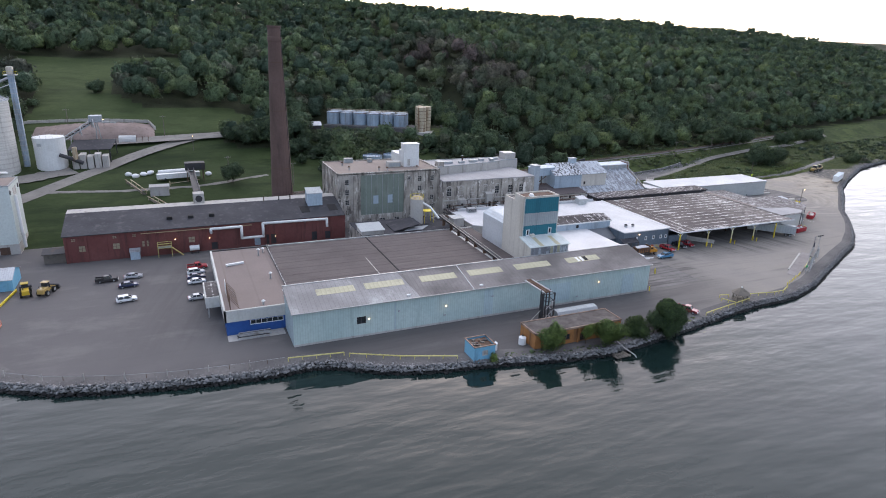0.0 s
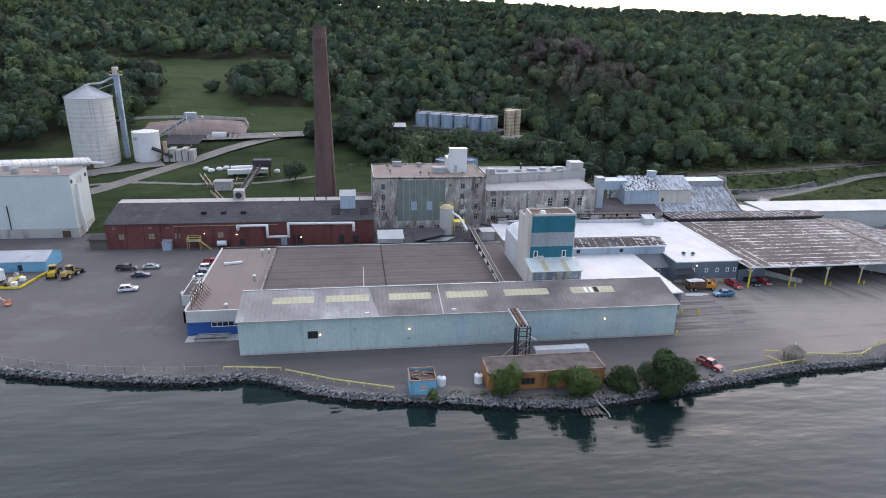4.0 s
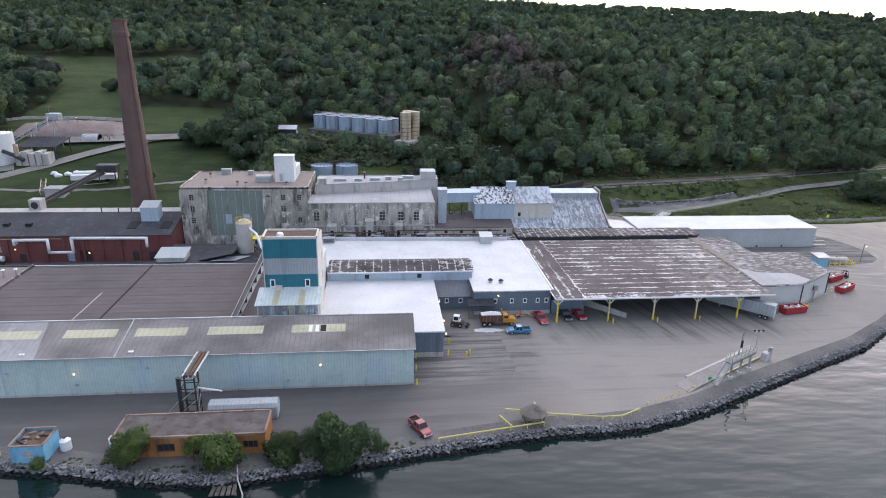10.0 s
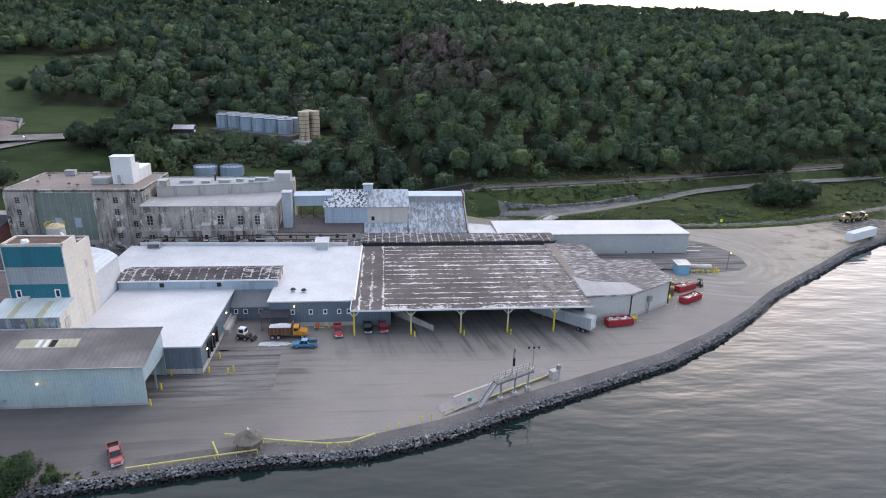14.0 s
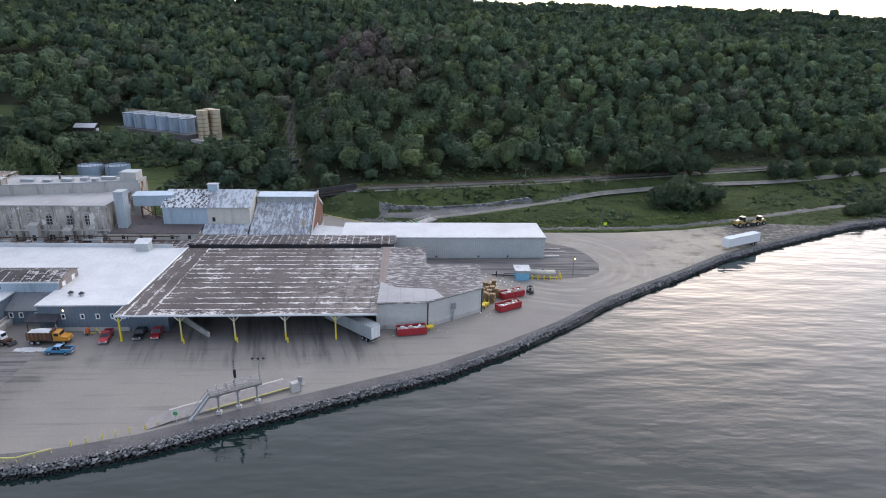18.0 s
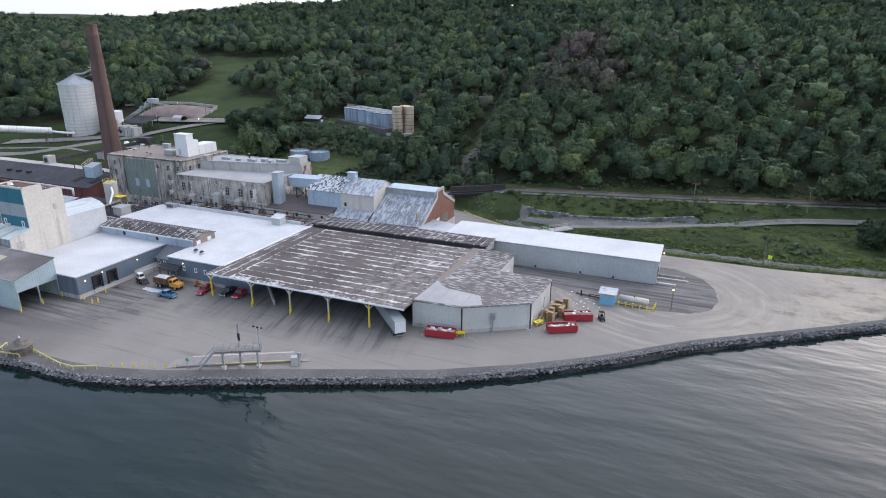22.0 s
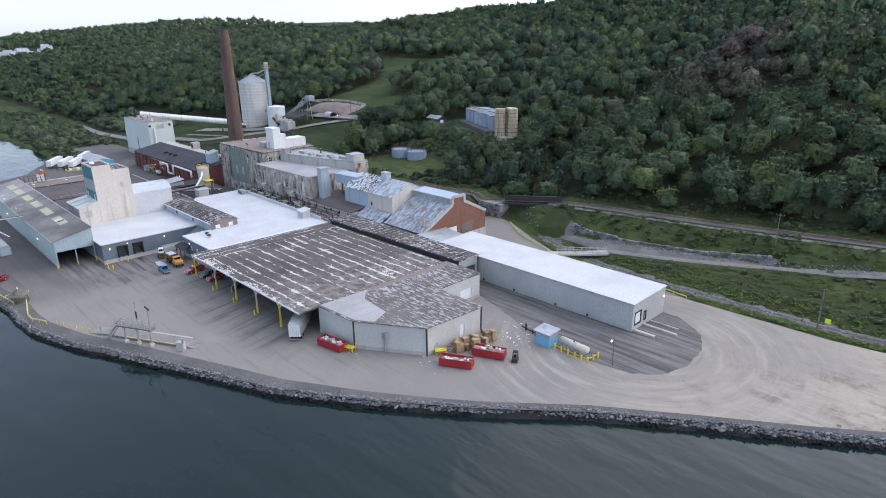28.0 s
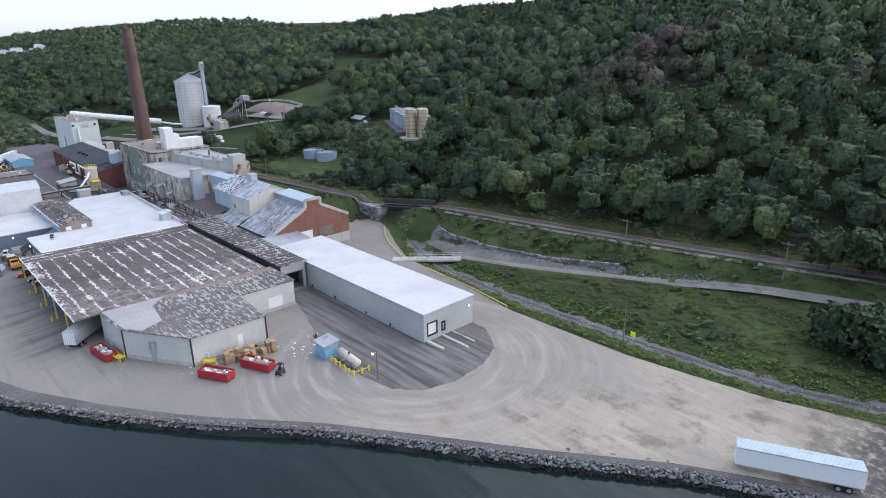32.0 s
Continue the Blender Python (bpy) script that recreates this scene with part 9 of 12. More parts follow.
    for i in range(12):
        x, y = r.uniform(76, 90), r.uniform(184, 193)
        bm = B()
        beam(bm, (x, y, 5.9 + r.random()), (x + r.uniform(-4, 4), y + r.uniform(-2, 2), 6.0 + r.random() * 1.5), r.uniform(0.2, 0.5))
        part("duct", bm, r.choice((RUST, CONCRETE_P, DARK_STEEL)), t)


range_clutter()
for x, z in ((-2.2, 4.8), (7.6, 4.3), (27.6, 3.0)):
    wall_lamp(x, 195.2, z)


# ---------- riprap ----------
def rock_mesh(seed, wet=False):
    bm = B()
    bmesh.ops.create_icosphere(bm, subdivisions=1, radius=1.0)
    r = random.Random(seed)
    off = Vector((r.uniform(0, 90), r.uniform(0, 90), r.uniform(0, 90)))
    cuts = []
    for _ in range(9):
        n = Vector((r.gauss(0, 1), r.gauss(0, 1), r.gauss(0, 0.8))).normalized()
        cuts.append((n, r.uniform(0.48, 0.8)))
    for v in bm.verts:
        c = v.co.normalized() * (0.95 + 0.3 * noise.noise(v.co * 1.3 + off))
        for n, k in cuts:
            c -= n * max(0.0, c.dot(n) - k)
        v.co = Vector((c.x * 1.35, c.y, c.z * 0.8))
    me = bpy.data.meshes.new("stone")
    bm.to_mesh(me)
    bm.free()
    me.materials.append(ROCK_WET if wet else ROCK)
    return me


def riprap():
    t = thing("riprap", "grey quarry stone riprap lining the shore", "riprap", (190, 118, -1), kind="structure")
    dry = [rock_mesh(s) for s in range(9)]
    wet = [rock_mesh(30 + s, True) for s in range(5)]
    r = random.Random(21)
    rows = [(0.05, 0.4, 0.62, True), (0.2, 0.4, 0.66, True), (0.36, 0.4, 0.66, True), (0.52, 0.36, 0.6, False), (0.64, 0.34, 0.6, False), (0.79, 0.32, 0.58, False), (0.94, 0.27, 0.5, False), (1.08, 0.2, 0.4, False), (1.22, 0.14, 0.3, False), (1.5, 0.1, 0.24, False), (1.85, 0.09, 0.22, False), (2.2, 0.08, 0.18, False), (2.7, 0.07, 0.16, False)]
    pts = np.array([p for p in SHORE if -80 <= p[0] <= 520], float)
    seg = np.hypot(*np.diff(pts, axis=0).T)
    cum = np.concatenate([[0], np.cumsum(seg)])
    made = 0
    rest = {False: ([], []), True: ([], [])}
    base = {}
    for w, pool in ((False, dry), (True, wet)):
        base[w] = []
        for me in pool:
            co = np.zeros(len(me.vertices) * 3)
            me.vertices.foreach_get("co", co)
            base[w].append((co.reshape(-1, 3), np.array([p.vertices[:] for p in me.polygons])))
    for row, a, b, w in rows:
        s = 0.0
        while s < cum[-1]:
            at_x = pts[max(0, int(np.searchsorted(cum, s)) - 1), 0]
            size = r.uniform(a, b) * (1.35 if r.random() < 0.12 else 1.0) * float(np.interp(at_x, (60, 130), (0.95, 0.74)))
            s += size * r.uniform(1.25, 1.9) * (2.2 * row - 1.2 if row > 1.3 else 1.1 if row > 1.1 else 0.9)
            if s >= cum[-1]:
                break
            i = min(len(seg) - 1, int(np.searchsorted(cum, s)) - 1)
            k = (s - cum[i]) / seg[i]
            x, y = pts[i] + (pts[i + 1] - pts[i]) * k
            dx, dy = (pts[i + 1] - pts[i]) / seg[i]
            wide = float(np.interp(x, (-40, 20, 60, 130, 236), (1.12, 1.08, 0.92, 0.9, 0.88)))
            o = float(np.interp(x, (-40, 120, 200, 236, 265, 300), (-0.7, -0.4, -0.1, 0.6, 0.9, 0.6))) + wide * row + r.uniform(-0.2, 0.2)
            z = min(0.05, -1.6 + 1.6 * row) + r.uniform(-0.12, 0.15)
            m = Matrix.Translation((x - dy * o, y + dx * o, z)) @ Euler((r.uniform(-0.5, 0.5), r.uniform(-0.5, 0.5), r.uniform(0, 6.28))).to_matrix().to_4x4() @ Matrix.Diagonal((size * r.uniform(0.9, 1.25), size, size * r.uniform(0.5, 0.85), 1))
            pool = wet if w else dry
            idx = r.randrange(len(pool))
            if not w and made < 300 and 172 < x < 255 and 0.4 < row < 1.1:
                ob = new("stone", pool[idx])
                ob.parent = t
                ob.matrix_basis = Matrix.Translation((-190, -118, 1)) @ m
                made += 1
            else:
                co, fa = base[w][idx]
                M = np.array(m)
                rest[w][0].append(co @ M[:3, :3].T + M[:3, 3])
                rest[w][1].append(fa)
    for w, (cos, fas) in rest.items():
        n, allf = 0, []
        for c, f in zip(cos, fas):
            allf.append(f + n)
            n += len(c)
        me = mesh_from("stones", np.concatenate(cos) - np.array([190, 118, -1]), np.concatenate(allf))
        me.materials.append(ROCK_WET if w else ROCK)
        ob = new("stones", me)
        ob.parent = t
        tagged(ob, "wet dark stones at the waterline" if w else "grey quarry stones", kind="stuff")


# ---------- shore buildings ----------
def blue_hut():
    t = thing("blue_hut", "small sky blue hut with a collapsed roof", "hut", (54.4, 102.8, 0))
    x0, x1, y0, y1, h = 54.4, 59.4, 102.8, 107.6, 3.2
    bm = B()
    win = (1.9, 3.3, 1.0, 2.3)
    wall(bm, (x0, y0), (x1, y0), -0.6, h, [win], 0.25)
    part("front_wall", bm, CYAN, t)
    opening(t, (x0, y0), (x1, y0), win, depth=0.2, frame=CONCRETE_P, pane=CONCRETE_P, bars=(2, 2))
    for a, b in (((x1, y0), (x1, y1)), ((x1, y1), (x0, y1)), ((x0, y1), (x0, y0))):
        bm = B()
        wall(bm, a, b, -0.6, h)
        part("side_wall", bm, CYAN, t)
    bm = B()
    rail_edge(bm, ((x0, y0), (x1, y0), (x1, y1), (x0, y1), (x0, y0)), h, 0.22, 0.2)
    part("coping", bm, surf("faded_terracotta", (0.30, 0.20, 0.15), (0.37, 0.27, 0.21), (0.14, 0.10, 0.08), 0.9, dirt_scale=(1, 1, 1), dirt_lo=0.45), t, "faded terracotta coping")
    bm = B()
    box(bm, x0 + 0.15, y0 + 0.15, h - 0.6, x1 - 0.15, y1 - 0.15, h - 0.35)
    part("sunken_roof", bm, RUST, t)
    r = random.Random(5)
    for i in range(12):
        x, y = r.uniform(x0 + 0.6, x1 - 0.6), r.uniform(y0 + 0.6, y1 - 0.6)
        bm = B()
        box(bm, x - 0.5, y - 0.2, h - 0.35, x + 0.5, y + 0.2, h - 0.22 + r.random() * 0.2, turn=r.uniform(0, 180))
        part("rubble", bm, r.choice((OLD_WOOD, DARK_STEEL, RUST)), t)


def orange_house():
    t = thing("orange_house", "long low faded orange waterside block with flat roof", "building", (69.6, 103, 0))
    x0, x1, y0, y1, h = 69.6, 93.2, 103.0, 109.4, 3.9
    wins = [(6.6, 9.4, 0.9, 2.4), (12.2, 13.8, 0.1, 2.2), (20.0, 22.4, 1.0, 2.4)]
    bm = B()
    wall(bm, (x0, y0), (x1, y0), -0.8, h - 0.4, wins, 0.35)
    part("front_wall", bm, ORANGE, t)
    for k, w in enumerate(wins):
        opening(t, (x0, y0), (x1, y0), w, "window" if k != 1 else "door", 0.3, RUST, PANE, (3, 1))
    for a, b in (((x1, y0), (x1, y1)), ((x1, y1), (x0, y1)), ((x0, y1), (x0, y0))):
        bm = B()
        wall(bm, a, b, -0.8, h - 0.4)
        part("side_wall", bm, ORANGE, t)
    bm = B()
    rail_edge(bm, ((x0, y0), (x1, y0), (x1, y1), (x0, y1), (x0, y0)), h - 0.4, 0.26, 0.42)
    part("coping", bm, MATS["faded_terracotta"], t)
    bm = B()
    slab(bm, ((x0, y0, h - 0.15), (x1, y0, h - 0.15), (x1, y1, h - 0.15), (x0, y1, h - 0.15)), 0.2)
    part("roof", bm, surf("gravelled_old_roof", (0.095, 0.082, 0.076), (0.15, 0.132, 0.122), (0.07, 0.06, 0.055), 0.95, big=0.3, dirt_scale=(1, 1, 1), dirt_freq=0.7, dirt_lo=0.46, bump=0.1), t, "grey gravelled flat roof")
    bm = B()
    box(bm, 80.8, y0 - 0.35, -0.8, 81.2, y0 - 0.01, h - 0.4)
    part("pier", bm, ORANGE, t)


def container_hut():
    t = thing("storage_container", "pale grey ribbed steel container with a bowed roof", "container", (81.8, 112, 0))
    x0, x1, y0, y1 = 81.8, 93.6, 112.2, 115.2
    sec = [(y0, 0.1), (y0, 2.4), (y0 + 0.5, 3.0), ((y0 + y1) / 2, 3.2), (y1 - 0.5, 3.0), (y1, 2.4), (y1, 0.1)]
    bm = B()
    a = [bm.verts.new((x0, y, z)) for y, z in sec]
    b = [bm.verts.new((x1, y, z)) for y, z in sec]
    for i in range(6):
        bm.faces.new((a[i], b[i], b[i + 1], a[i + 1]))
    bm.faces.new(a), bm.faces.new(b[::-1])
    part("shell", bm, SILVER, t)
    for i in range(9):
        bm = B()
        x = x0 + 0.7 + i * 1.3
        for (ya, za), (yb, zb) in zip(sec[1:], sec[2:6]):
            beam(bm, (x, ya, za), (x, yb, zb), 0.08)
        part("roof_rib", bm, SILVER, t)
    bm = B()
    box(bm, x1, y0 + 0.3, 0.2, x1 + 0.06, y1 - 0.3, 2.4)
    part("door", bm, PALE_BLUE, t)


def pipe_bridge():
    t = thing("pipe_bridge", "steel pipe bridge from the shed roof down a braced tower", "pipe bridge", (78.8, 113, 0))
    for s in (-1.0, -0.3, 0.4, 1.0):
        bm = B()
        tube(bm, (79.0 + s, 122.3, 8.3), (78.9 + s, 113.2, 8.6), 0.2 if abs(s) > 0.5 else 0.28, seg=8)
        part("pipe", bm, RUST if s in (-0.3, 0.4) else STEEL, t)
    for x in (77.8, 80.2):
        for y in (112.2, 114.4):
            bm = B()
            beam(bm, (x, y, 0), (x, y, 8.8), 0.25)
            part("leg", bm, DARK_STEEL, t)
    for z in (2.2, 4.4, 6.6, 8.4):
        bm = B()
        rail_edge(bm, ((77.8, 112.2), (80.2, 112.2), (80.2, 114.4), (77.8, 114.4), (77.8, 112.2)), z, 0.15, 0.15)
        part("ring_beam", bm, DARK_STEEL, t)
    for z in (0.2, 2.4, 4.6):
        bm = B()
        beam(bm, (77.8, 112.1, z), (80.2, 112.1, z + 2.1), 0.12)
        beam(bm, (80.3, 112.2, z), (80.3, 114.4, z + 2.1), 0.12)
        part("cross_brace", bm, STEEL, t)
    bm = B()
    tube(bm, (77.3, 112.8, 0), (77.3, 112.8, 8.6), 0.35)
    part("downpipe", bm, DARK_STEEL, t)
    bm = B()
    beam(bm, (80.3, 113.5, 6.2), (83.2, 117.0, 3.2), 0.25)
    part("strut", bm, WHITE, t)
    bm = B()
    path_tube(bm, ((77.5, 113, 4.6), (75.4, 113.6, 2.0), (74.0, 114.0, 0.2)), 0.09, 6)
    part("hose", bm, CONCRETE_P, t)


def white_drum(x, y):
    t = thing("poly_tank", "white round plastic water tank with a domed lid", "tank", (x, y, 0), "white poly tanks")
    bm = B()
    tube(bm, (0, 0, 0), (0, 0, 1.7), 0.85, seg=18)
    part("shell", bm, WHITE, t, local=True)
    bm = B()
    tube(bm, (0, 0, 1.7), (0, 0, 2.1), 0.85, 0.3, 18)
    part("dome", bm, WHITE, t, local=True)
    bm = B()
    tube(bm, (0, 0, 2.1), (0, 0, 2.25), 0.25, seg=12)
    part("lid", bm, DARK_STEEL, t, local=True)


riprap()
blue_hut()
orange_house()
container_hut()
pipe_bridge()
white_drum(60.9, 106.2)
white_drum(68.4, 106.4)


def old_jetty():
    t = thing("broken_jetty", "broken timber landing with a leaning pale pipe rail", "jetty", (89, 97, -2))
    for i, (x, y, tx) in enumerate(((86.2, 96.2, 8), (87.4, 95.6, -6), (88.6, 96.0, 10), (90.0, 95.0, -4))):
        bm = B()
        tube(bm, (x, y, -3.2), (x + tx * 0.03, y, -0.6 - 0.2 * (i % 2)), 0.2, seg=8)
        part("pile", bm, OLD_WOOD, t)
    for i in range(5):
        bm = B()
        box(bm, 86.2 + i * 0.75, 94.6, -1.1, 86.8 + i * 0.75, 98.4, -1.0, turn=3 * (i - 2))
        part("plank", bm, OLD_WOOD, t)
    bm = B()
    path_tube(bm, ((89.4, 99.4, 0.6), (89.9, 97.0, -0.2), (91.0, 94.6, -1.0), (91.2, 93.2, -2.2)), 0.12, 6)
    part("pipe_rail", bm, CONCRETE_P, t)


old_jetty()


# ---------- guard rails and fence ----------
def guard_rail(pts, h=0.85, gap=3.2):
    x0, y0 = pts[0]
    t = thing("guard_rail", "faded yellow pipe guard rail on short posts", "guard rail", (x0, y0, 0), "yellow guard rails")
    for (xa, ya), (xb, yb) in zip(pts, pts[1:]):
        ln = math.hypot(xb - xa, yb - ya)
        bm = B()
        tube(bm, (xa, ya, h), (xb, yb, h), 0.14, seg=8)
        part("rail", bm, RAIL_YELLOW, t)
        n = max(1, round(ln / gap))
        for i in range(n + (1 if (xb, yb) == pts[-1] else 0)):
            x, y = xa + (xb - xa) * i / n, ya + (yb - ya) * i / n
            bm = B()
            tube(bm, (x, y, -0.3), (x, y, h), 0.1, seg=8)
            part("post", bm, RAIL_YELLOW, t)


guard_rail([(17.7, 116.4), (29.2, 114.8)])
guard_rail([(30.2, 114.0), (40.0, 109.2), (51.5, 105.0)])
guard_rail([(121.5, 103.6), (140.6, 106.9)])
guard_rail([(133.0, 109.4), (134.6, 106.2)], gap=1.8)
guard_rail([(134.5, 111.4), (137.2, 110.8)], gap=2.6)
guard_rail([(141.0, 109.6), (151.6, 107.8), (155.2, 107.9), (159.4, 109.9)], gap=2.4)
for pts in ([(185, 247.5), (194, 241), (201.5, 236.8), (213, 232.2)], [(226.5, 230.4), (236, 229.6), (245, 228.8), (259, 226.6)]):
    guard_rail(pts, 0.7, 4.0)


def leaning_post(x, y, lean):
    t = thing("marker_post", "short leaning yellow marker post", "post", (x, y, 0), "yellow marker posts")
    bm = B()
    tube(bm, (0, 0, -0.2), (lean, 0, 1.0), 0.1, seg=8)
    part("shaft", bm, YELLOW, t, local=True)
    bm = B()
    tube(bm, (lean, 0, 1.0), (lean * 1.05, 0, 1.06), 0.12, 0.05, 8)
    part("cap", bm, YELLOW, t, local=True)


for i, ln in enumerate((0.0, 0.0, 0.35, 0.1, 0.0, 0.5, 0.1)):
    leaning_post(161.6 + i * 1.95, 111.6 + i * 0.82, ln)


def wire_fence():
    t = thing("wire_fence", "thin rusty wire fence on pale posts above the riprap", "fence", (-34, 126, 0))
    pts = [(-34.5, 129.0), (-27.6, 125.0), (-20.3, 122.4), (-13.1, 120.2), (-5.5, 118.6), (2.1, 117.6), (10.0, 116.9), (17.0, 116.6)]
    for k, (a, b) in enumerate(zip(pts, pts[1:])):
        for j in range(2):
            x, y = a[0] + (b[0] - a[0]) * j / 2, a[1] + (b[1] - a[1]) * j / 2
            bm = B()
            tube(bm, (x, y, -0.2), (x, y, 1.5 if j == 0 else 1.0), 0.09 if j == 0 else 0.06, seg=6)
            part("post", bm, CONCRETE_P if j == 0 else RUST, t)
        bm = B()
        tube(bm, (*a, 1.0), (*b, 1.0), 0.035, seg=5)
        part("wire", bm, STEEL, t)


wire_fence()


def gazebo():
    x, y = 139.0, 108.6
    t = thing("shore_gazebo", "grey weathered timber eight sided gazebo", "gazebo", (x, y, 0))
    for i in range(8):
        a = i * math.pi / 4 + 0.39
        bm = B()
        beam(bm, (1.9 * math.cos(a), 1.9 * math.sin(a), 0), (1.9 * math.cos(a), 1.9 * math.sin(a), 2.1), 0.16)
        part("post", bm, OLD_WOOD, t, local=True)
        b = a + math.pi / 4
        bm = B()
        p, q = (2.5 * math.cos(a), 2.5 * math.sin(a), 2.0), (2.5 * math.cos(b), 2.5 * math.sin(b), 2.0)
        top = (0.15 * math.cos(a), 0.15 * math.sin(a), 3.6), (0.15 * math.cos(b), 0.15 * math.sin(b), 3.6)
        slab(bm, (p, q, top[1], top[0]), 0.1)
        part("roof_panel", bm, OLD_WOOD, t, local=True)
        bm = B()
        beam(bm, (1.9 * math.cos(a), 1.9 * math.sin(a), 0.9), (1.9 * math.cos(b), 1.9 * math.sin(b), 0.9), 0.1)
        part("hand_rail", bm, OLD_WOOD, t, local=True)
    bm = B()
    tube(bm, (0, 0, 0), (0, 0, 0.15), 2.2, seg=8)
    part("floor", bm, OLD_WOOD, t, local=True)
    bm = B()
    tube(bm, (0, 0, 3.55), (0, 0, 4.0), 0.2, 0.05, 8)
    part("finial", bm, WHITE, t, local=True)


gazebo()


def truck_scale():
    pale = surf("worn_pale_concrete_slab", (0.23, 0.212, 0.205), (0.285, 0.262, 0.25), (0.16, 0.148, 0.14), 0.9, dirt_scale=(1, 1, 1), dirt_freq=0.7, bump=0.03)
    t = thing("truck_scale", "long concrete weighbridge slab with a yellow edge kerb", "weighbridge", (184, 121, 0))
    d = Vector((18.2, 10.0, 0)).normalized()
    n = Vector((-d.y, d.x, 0))
    o = Vector((175.6, 117.6, 0))

    def at(u, w, z):
        p = o + d * u + n * w
        return (p.x, p.y, z)
    bm = B()
    slab(bm, (at(0, 0, 0.45), at(20.6, 0, 0.45), at(20.6, 3.4, 0.45), at(0, 3.4, 0.45)), 0.45)
    part("deck", bm, pale, t)
    bm = B()
    slab(bm, (at(0, 3.41, 0.5), at(20.6, 3.41, 0.5), at(20.6, 3.9, 0.5), at(0, 3.9, 0.5)), 0.5)
    part("edge_curb", bm, CONCRETE_P, t, "pale concrete curb")
    for u0, u1 in ((-4.2, 0), (20.6, 24)):
        bm = B()
        za, zb = (0.08, 0.45) if u0 < 0 else (0.45, 0.08)
        slab(bm, (at(u0, 0, za), at(u1, 0, zb), at(u1, 3.4, zb), at(u0, 3.4, za)), 0.06)
        part("ramp", bm, pale, t)
    bm = B()
    beam(bm, at(5.5, -0.1, 0.58), at(20.4, -0.1, 0.58), 0.2)
    part("kerb", bm, RAIL_YELLOW, t, "yellow kerb beam")
    g = thing("sampling_gantry", "grey steel sampling gantry with stair and railings", "gantry", at(10, -1.2, 0))
    for u in (7.4, 10.8, 14.2):
        bm = B()
        p = at(u, -1.3, 0)
        box(bm, p[0] - 0.45, p[1] - 0.45, 0, p[0] + 0.45, p[1] + 0.45, 0.7, bevel=0.06)
        part("footing", bm, CONCRETE_P, g)
        bm = B()
        beam(bm, at(u, -1.3, 0.7), at(u, -1.3, 3.9), 0.32)
        part("column", bm, STEEL, g)
        bm = B()
        beam(bm, at(u - 0.9, -1.3, 3.8), at(u, -1.3, 3.2), 0.12)
        beam(bm, at(u + 0.9, -1.3, 3.8), at(u, -1.3, 3.2), 0.12)
        part("knee_brace", bm, STEEL, g)
    bm = B()
    slab(bm, (at(6.0, -1.9, 4.2), at(15.0, -1.9, 4.2), at(15.0, -0.5, 4.2), at(6.0, -0.5, 4.2)), 0.35)
    part("deck", bm, MATS["road"], g)
    for w in (-1.9, -0.5):
        bm = B()
        for z in (4.75, 5.25):
            beam(bm, at(6.0, w, z), at(15.0, w, z), 0.07)
        part("railing", bm, STEEL, g)
        for u in np.arange(6.0, 15.1, 1.5):
            bm = B()
            beam(bm, at(u, w, 4.2), at(u, w, 5.5), 0.08)
            part("baluster", bm, STEEL, g)
    for w in (-1.8, -0.7):
        bm = B()
        beam(bm, at(2.4, w, 0.2), at(6.0, w, 4.1), 0.14, 0.3)
        part("stair_stringer", bm, STEEL, g)
        bm = B()
        beam(bm, at(2.4, w, 1.2), at(6.0, w, 5.1), 0.07)
        part("stair_rail", bm, STEEL, g)
    for i in range(14):
        k = (i + 0.5) / 14
        bm = B()
        beam(bm, at(2.4 + 3.6 * k, -1.8, 0.2 + 3.9 * k), at(2.4 + 3.6 * k, -0.7, 0.2 + 3.9 * k), 0.28, 0.06)
        part("tread", bm, STEEL, g)
    f = thing("flagpole", "short flagpole with a limp striped flag", "flagpole", at(10.6, -0.6, 4.2))
    p = at(10.6, -0.6, 4.2)
    bm = B()
    tube(bm, p, (p[0], p[1], 9.6), 0.06, seg=8)
    part("pole", bm, STEEL, f)
    bm = B()
    for i in range(7):
        a, b = 9.5 - i * 0.5, 9.5 - (i + 1) * 0.5
        w0, w1 = 0.3 + 0.15 * math.sin(i * 1.9), 0.3 + 0.15 * math.sin((i + 1) * 1.9)
        quad(bm, ((p[0], p[1], a), (p[0], p[1], b), (p[0] + w1, p[1] - 0.1 * w1, b), (p[0] + w0, p[1] - 0.1 * w0, a)))
    bmesh.ops.remove_doubles(bm, verts=bm.verts, dist=0.001)
    bmesh.ops.solidify(bm, geom=bm.faces, thickness=0.03)
    m, N, L, S = nodes_of("striped_flag_cloth")
    w = wavef(N, L, coords(N, L, (1, 1, 1)), 0.8, "Z")
    c = mixc(N, L, ramp(N, L, w, 0.45, 0.55), (0.5, 0.5, 0.5), (0.22, 0.02, 0.03))
    L.new(c, S.inputs["Base Color"])
    part("flag", bm, m, f, "limp red and white striped flag")
    bm = B()
    for i in (4, 5, 6):
        z = 9.5 - i * 0.5
        box(bm, p[0] - 0.02, p[1] - 0.12, z - 0.52, p[0] + 0.42, p[1] + 0.1, z - 0.02)
    part("flag_canton", bm, plain("dark_flag_blue", (0.012, 0.015, 0.035), 0.8), f, "dark blue folded canton")
    s = thing("floodlight_mast", "thin mast with three floodlights on the gantry", "mast", at(14.8, -1.6, 4.2))
    p = at(14.8, -1.6, 4.2)
    bm = B()
    tube(bm, p, (p[0], p[1], 9.0), 0.07, seg=8)
    beam(bm, (p[0] - 1.0, p[1], 8.9), (p[0] + 1.0, p[1], 8.9), 0.08)
    part("mast", bm, STEEL, s)
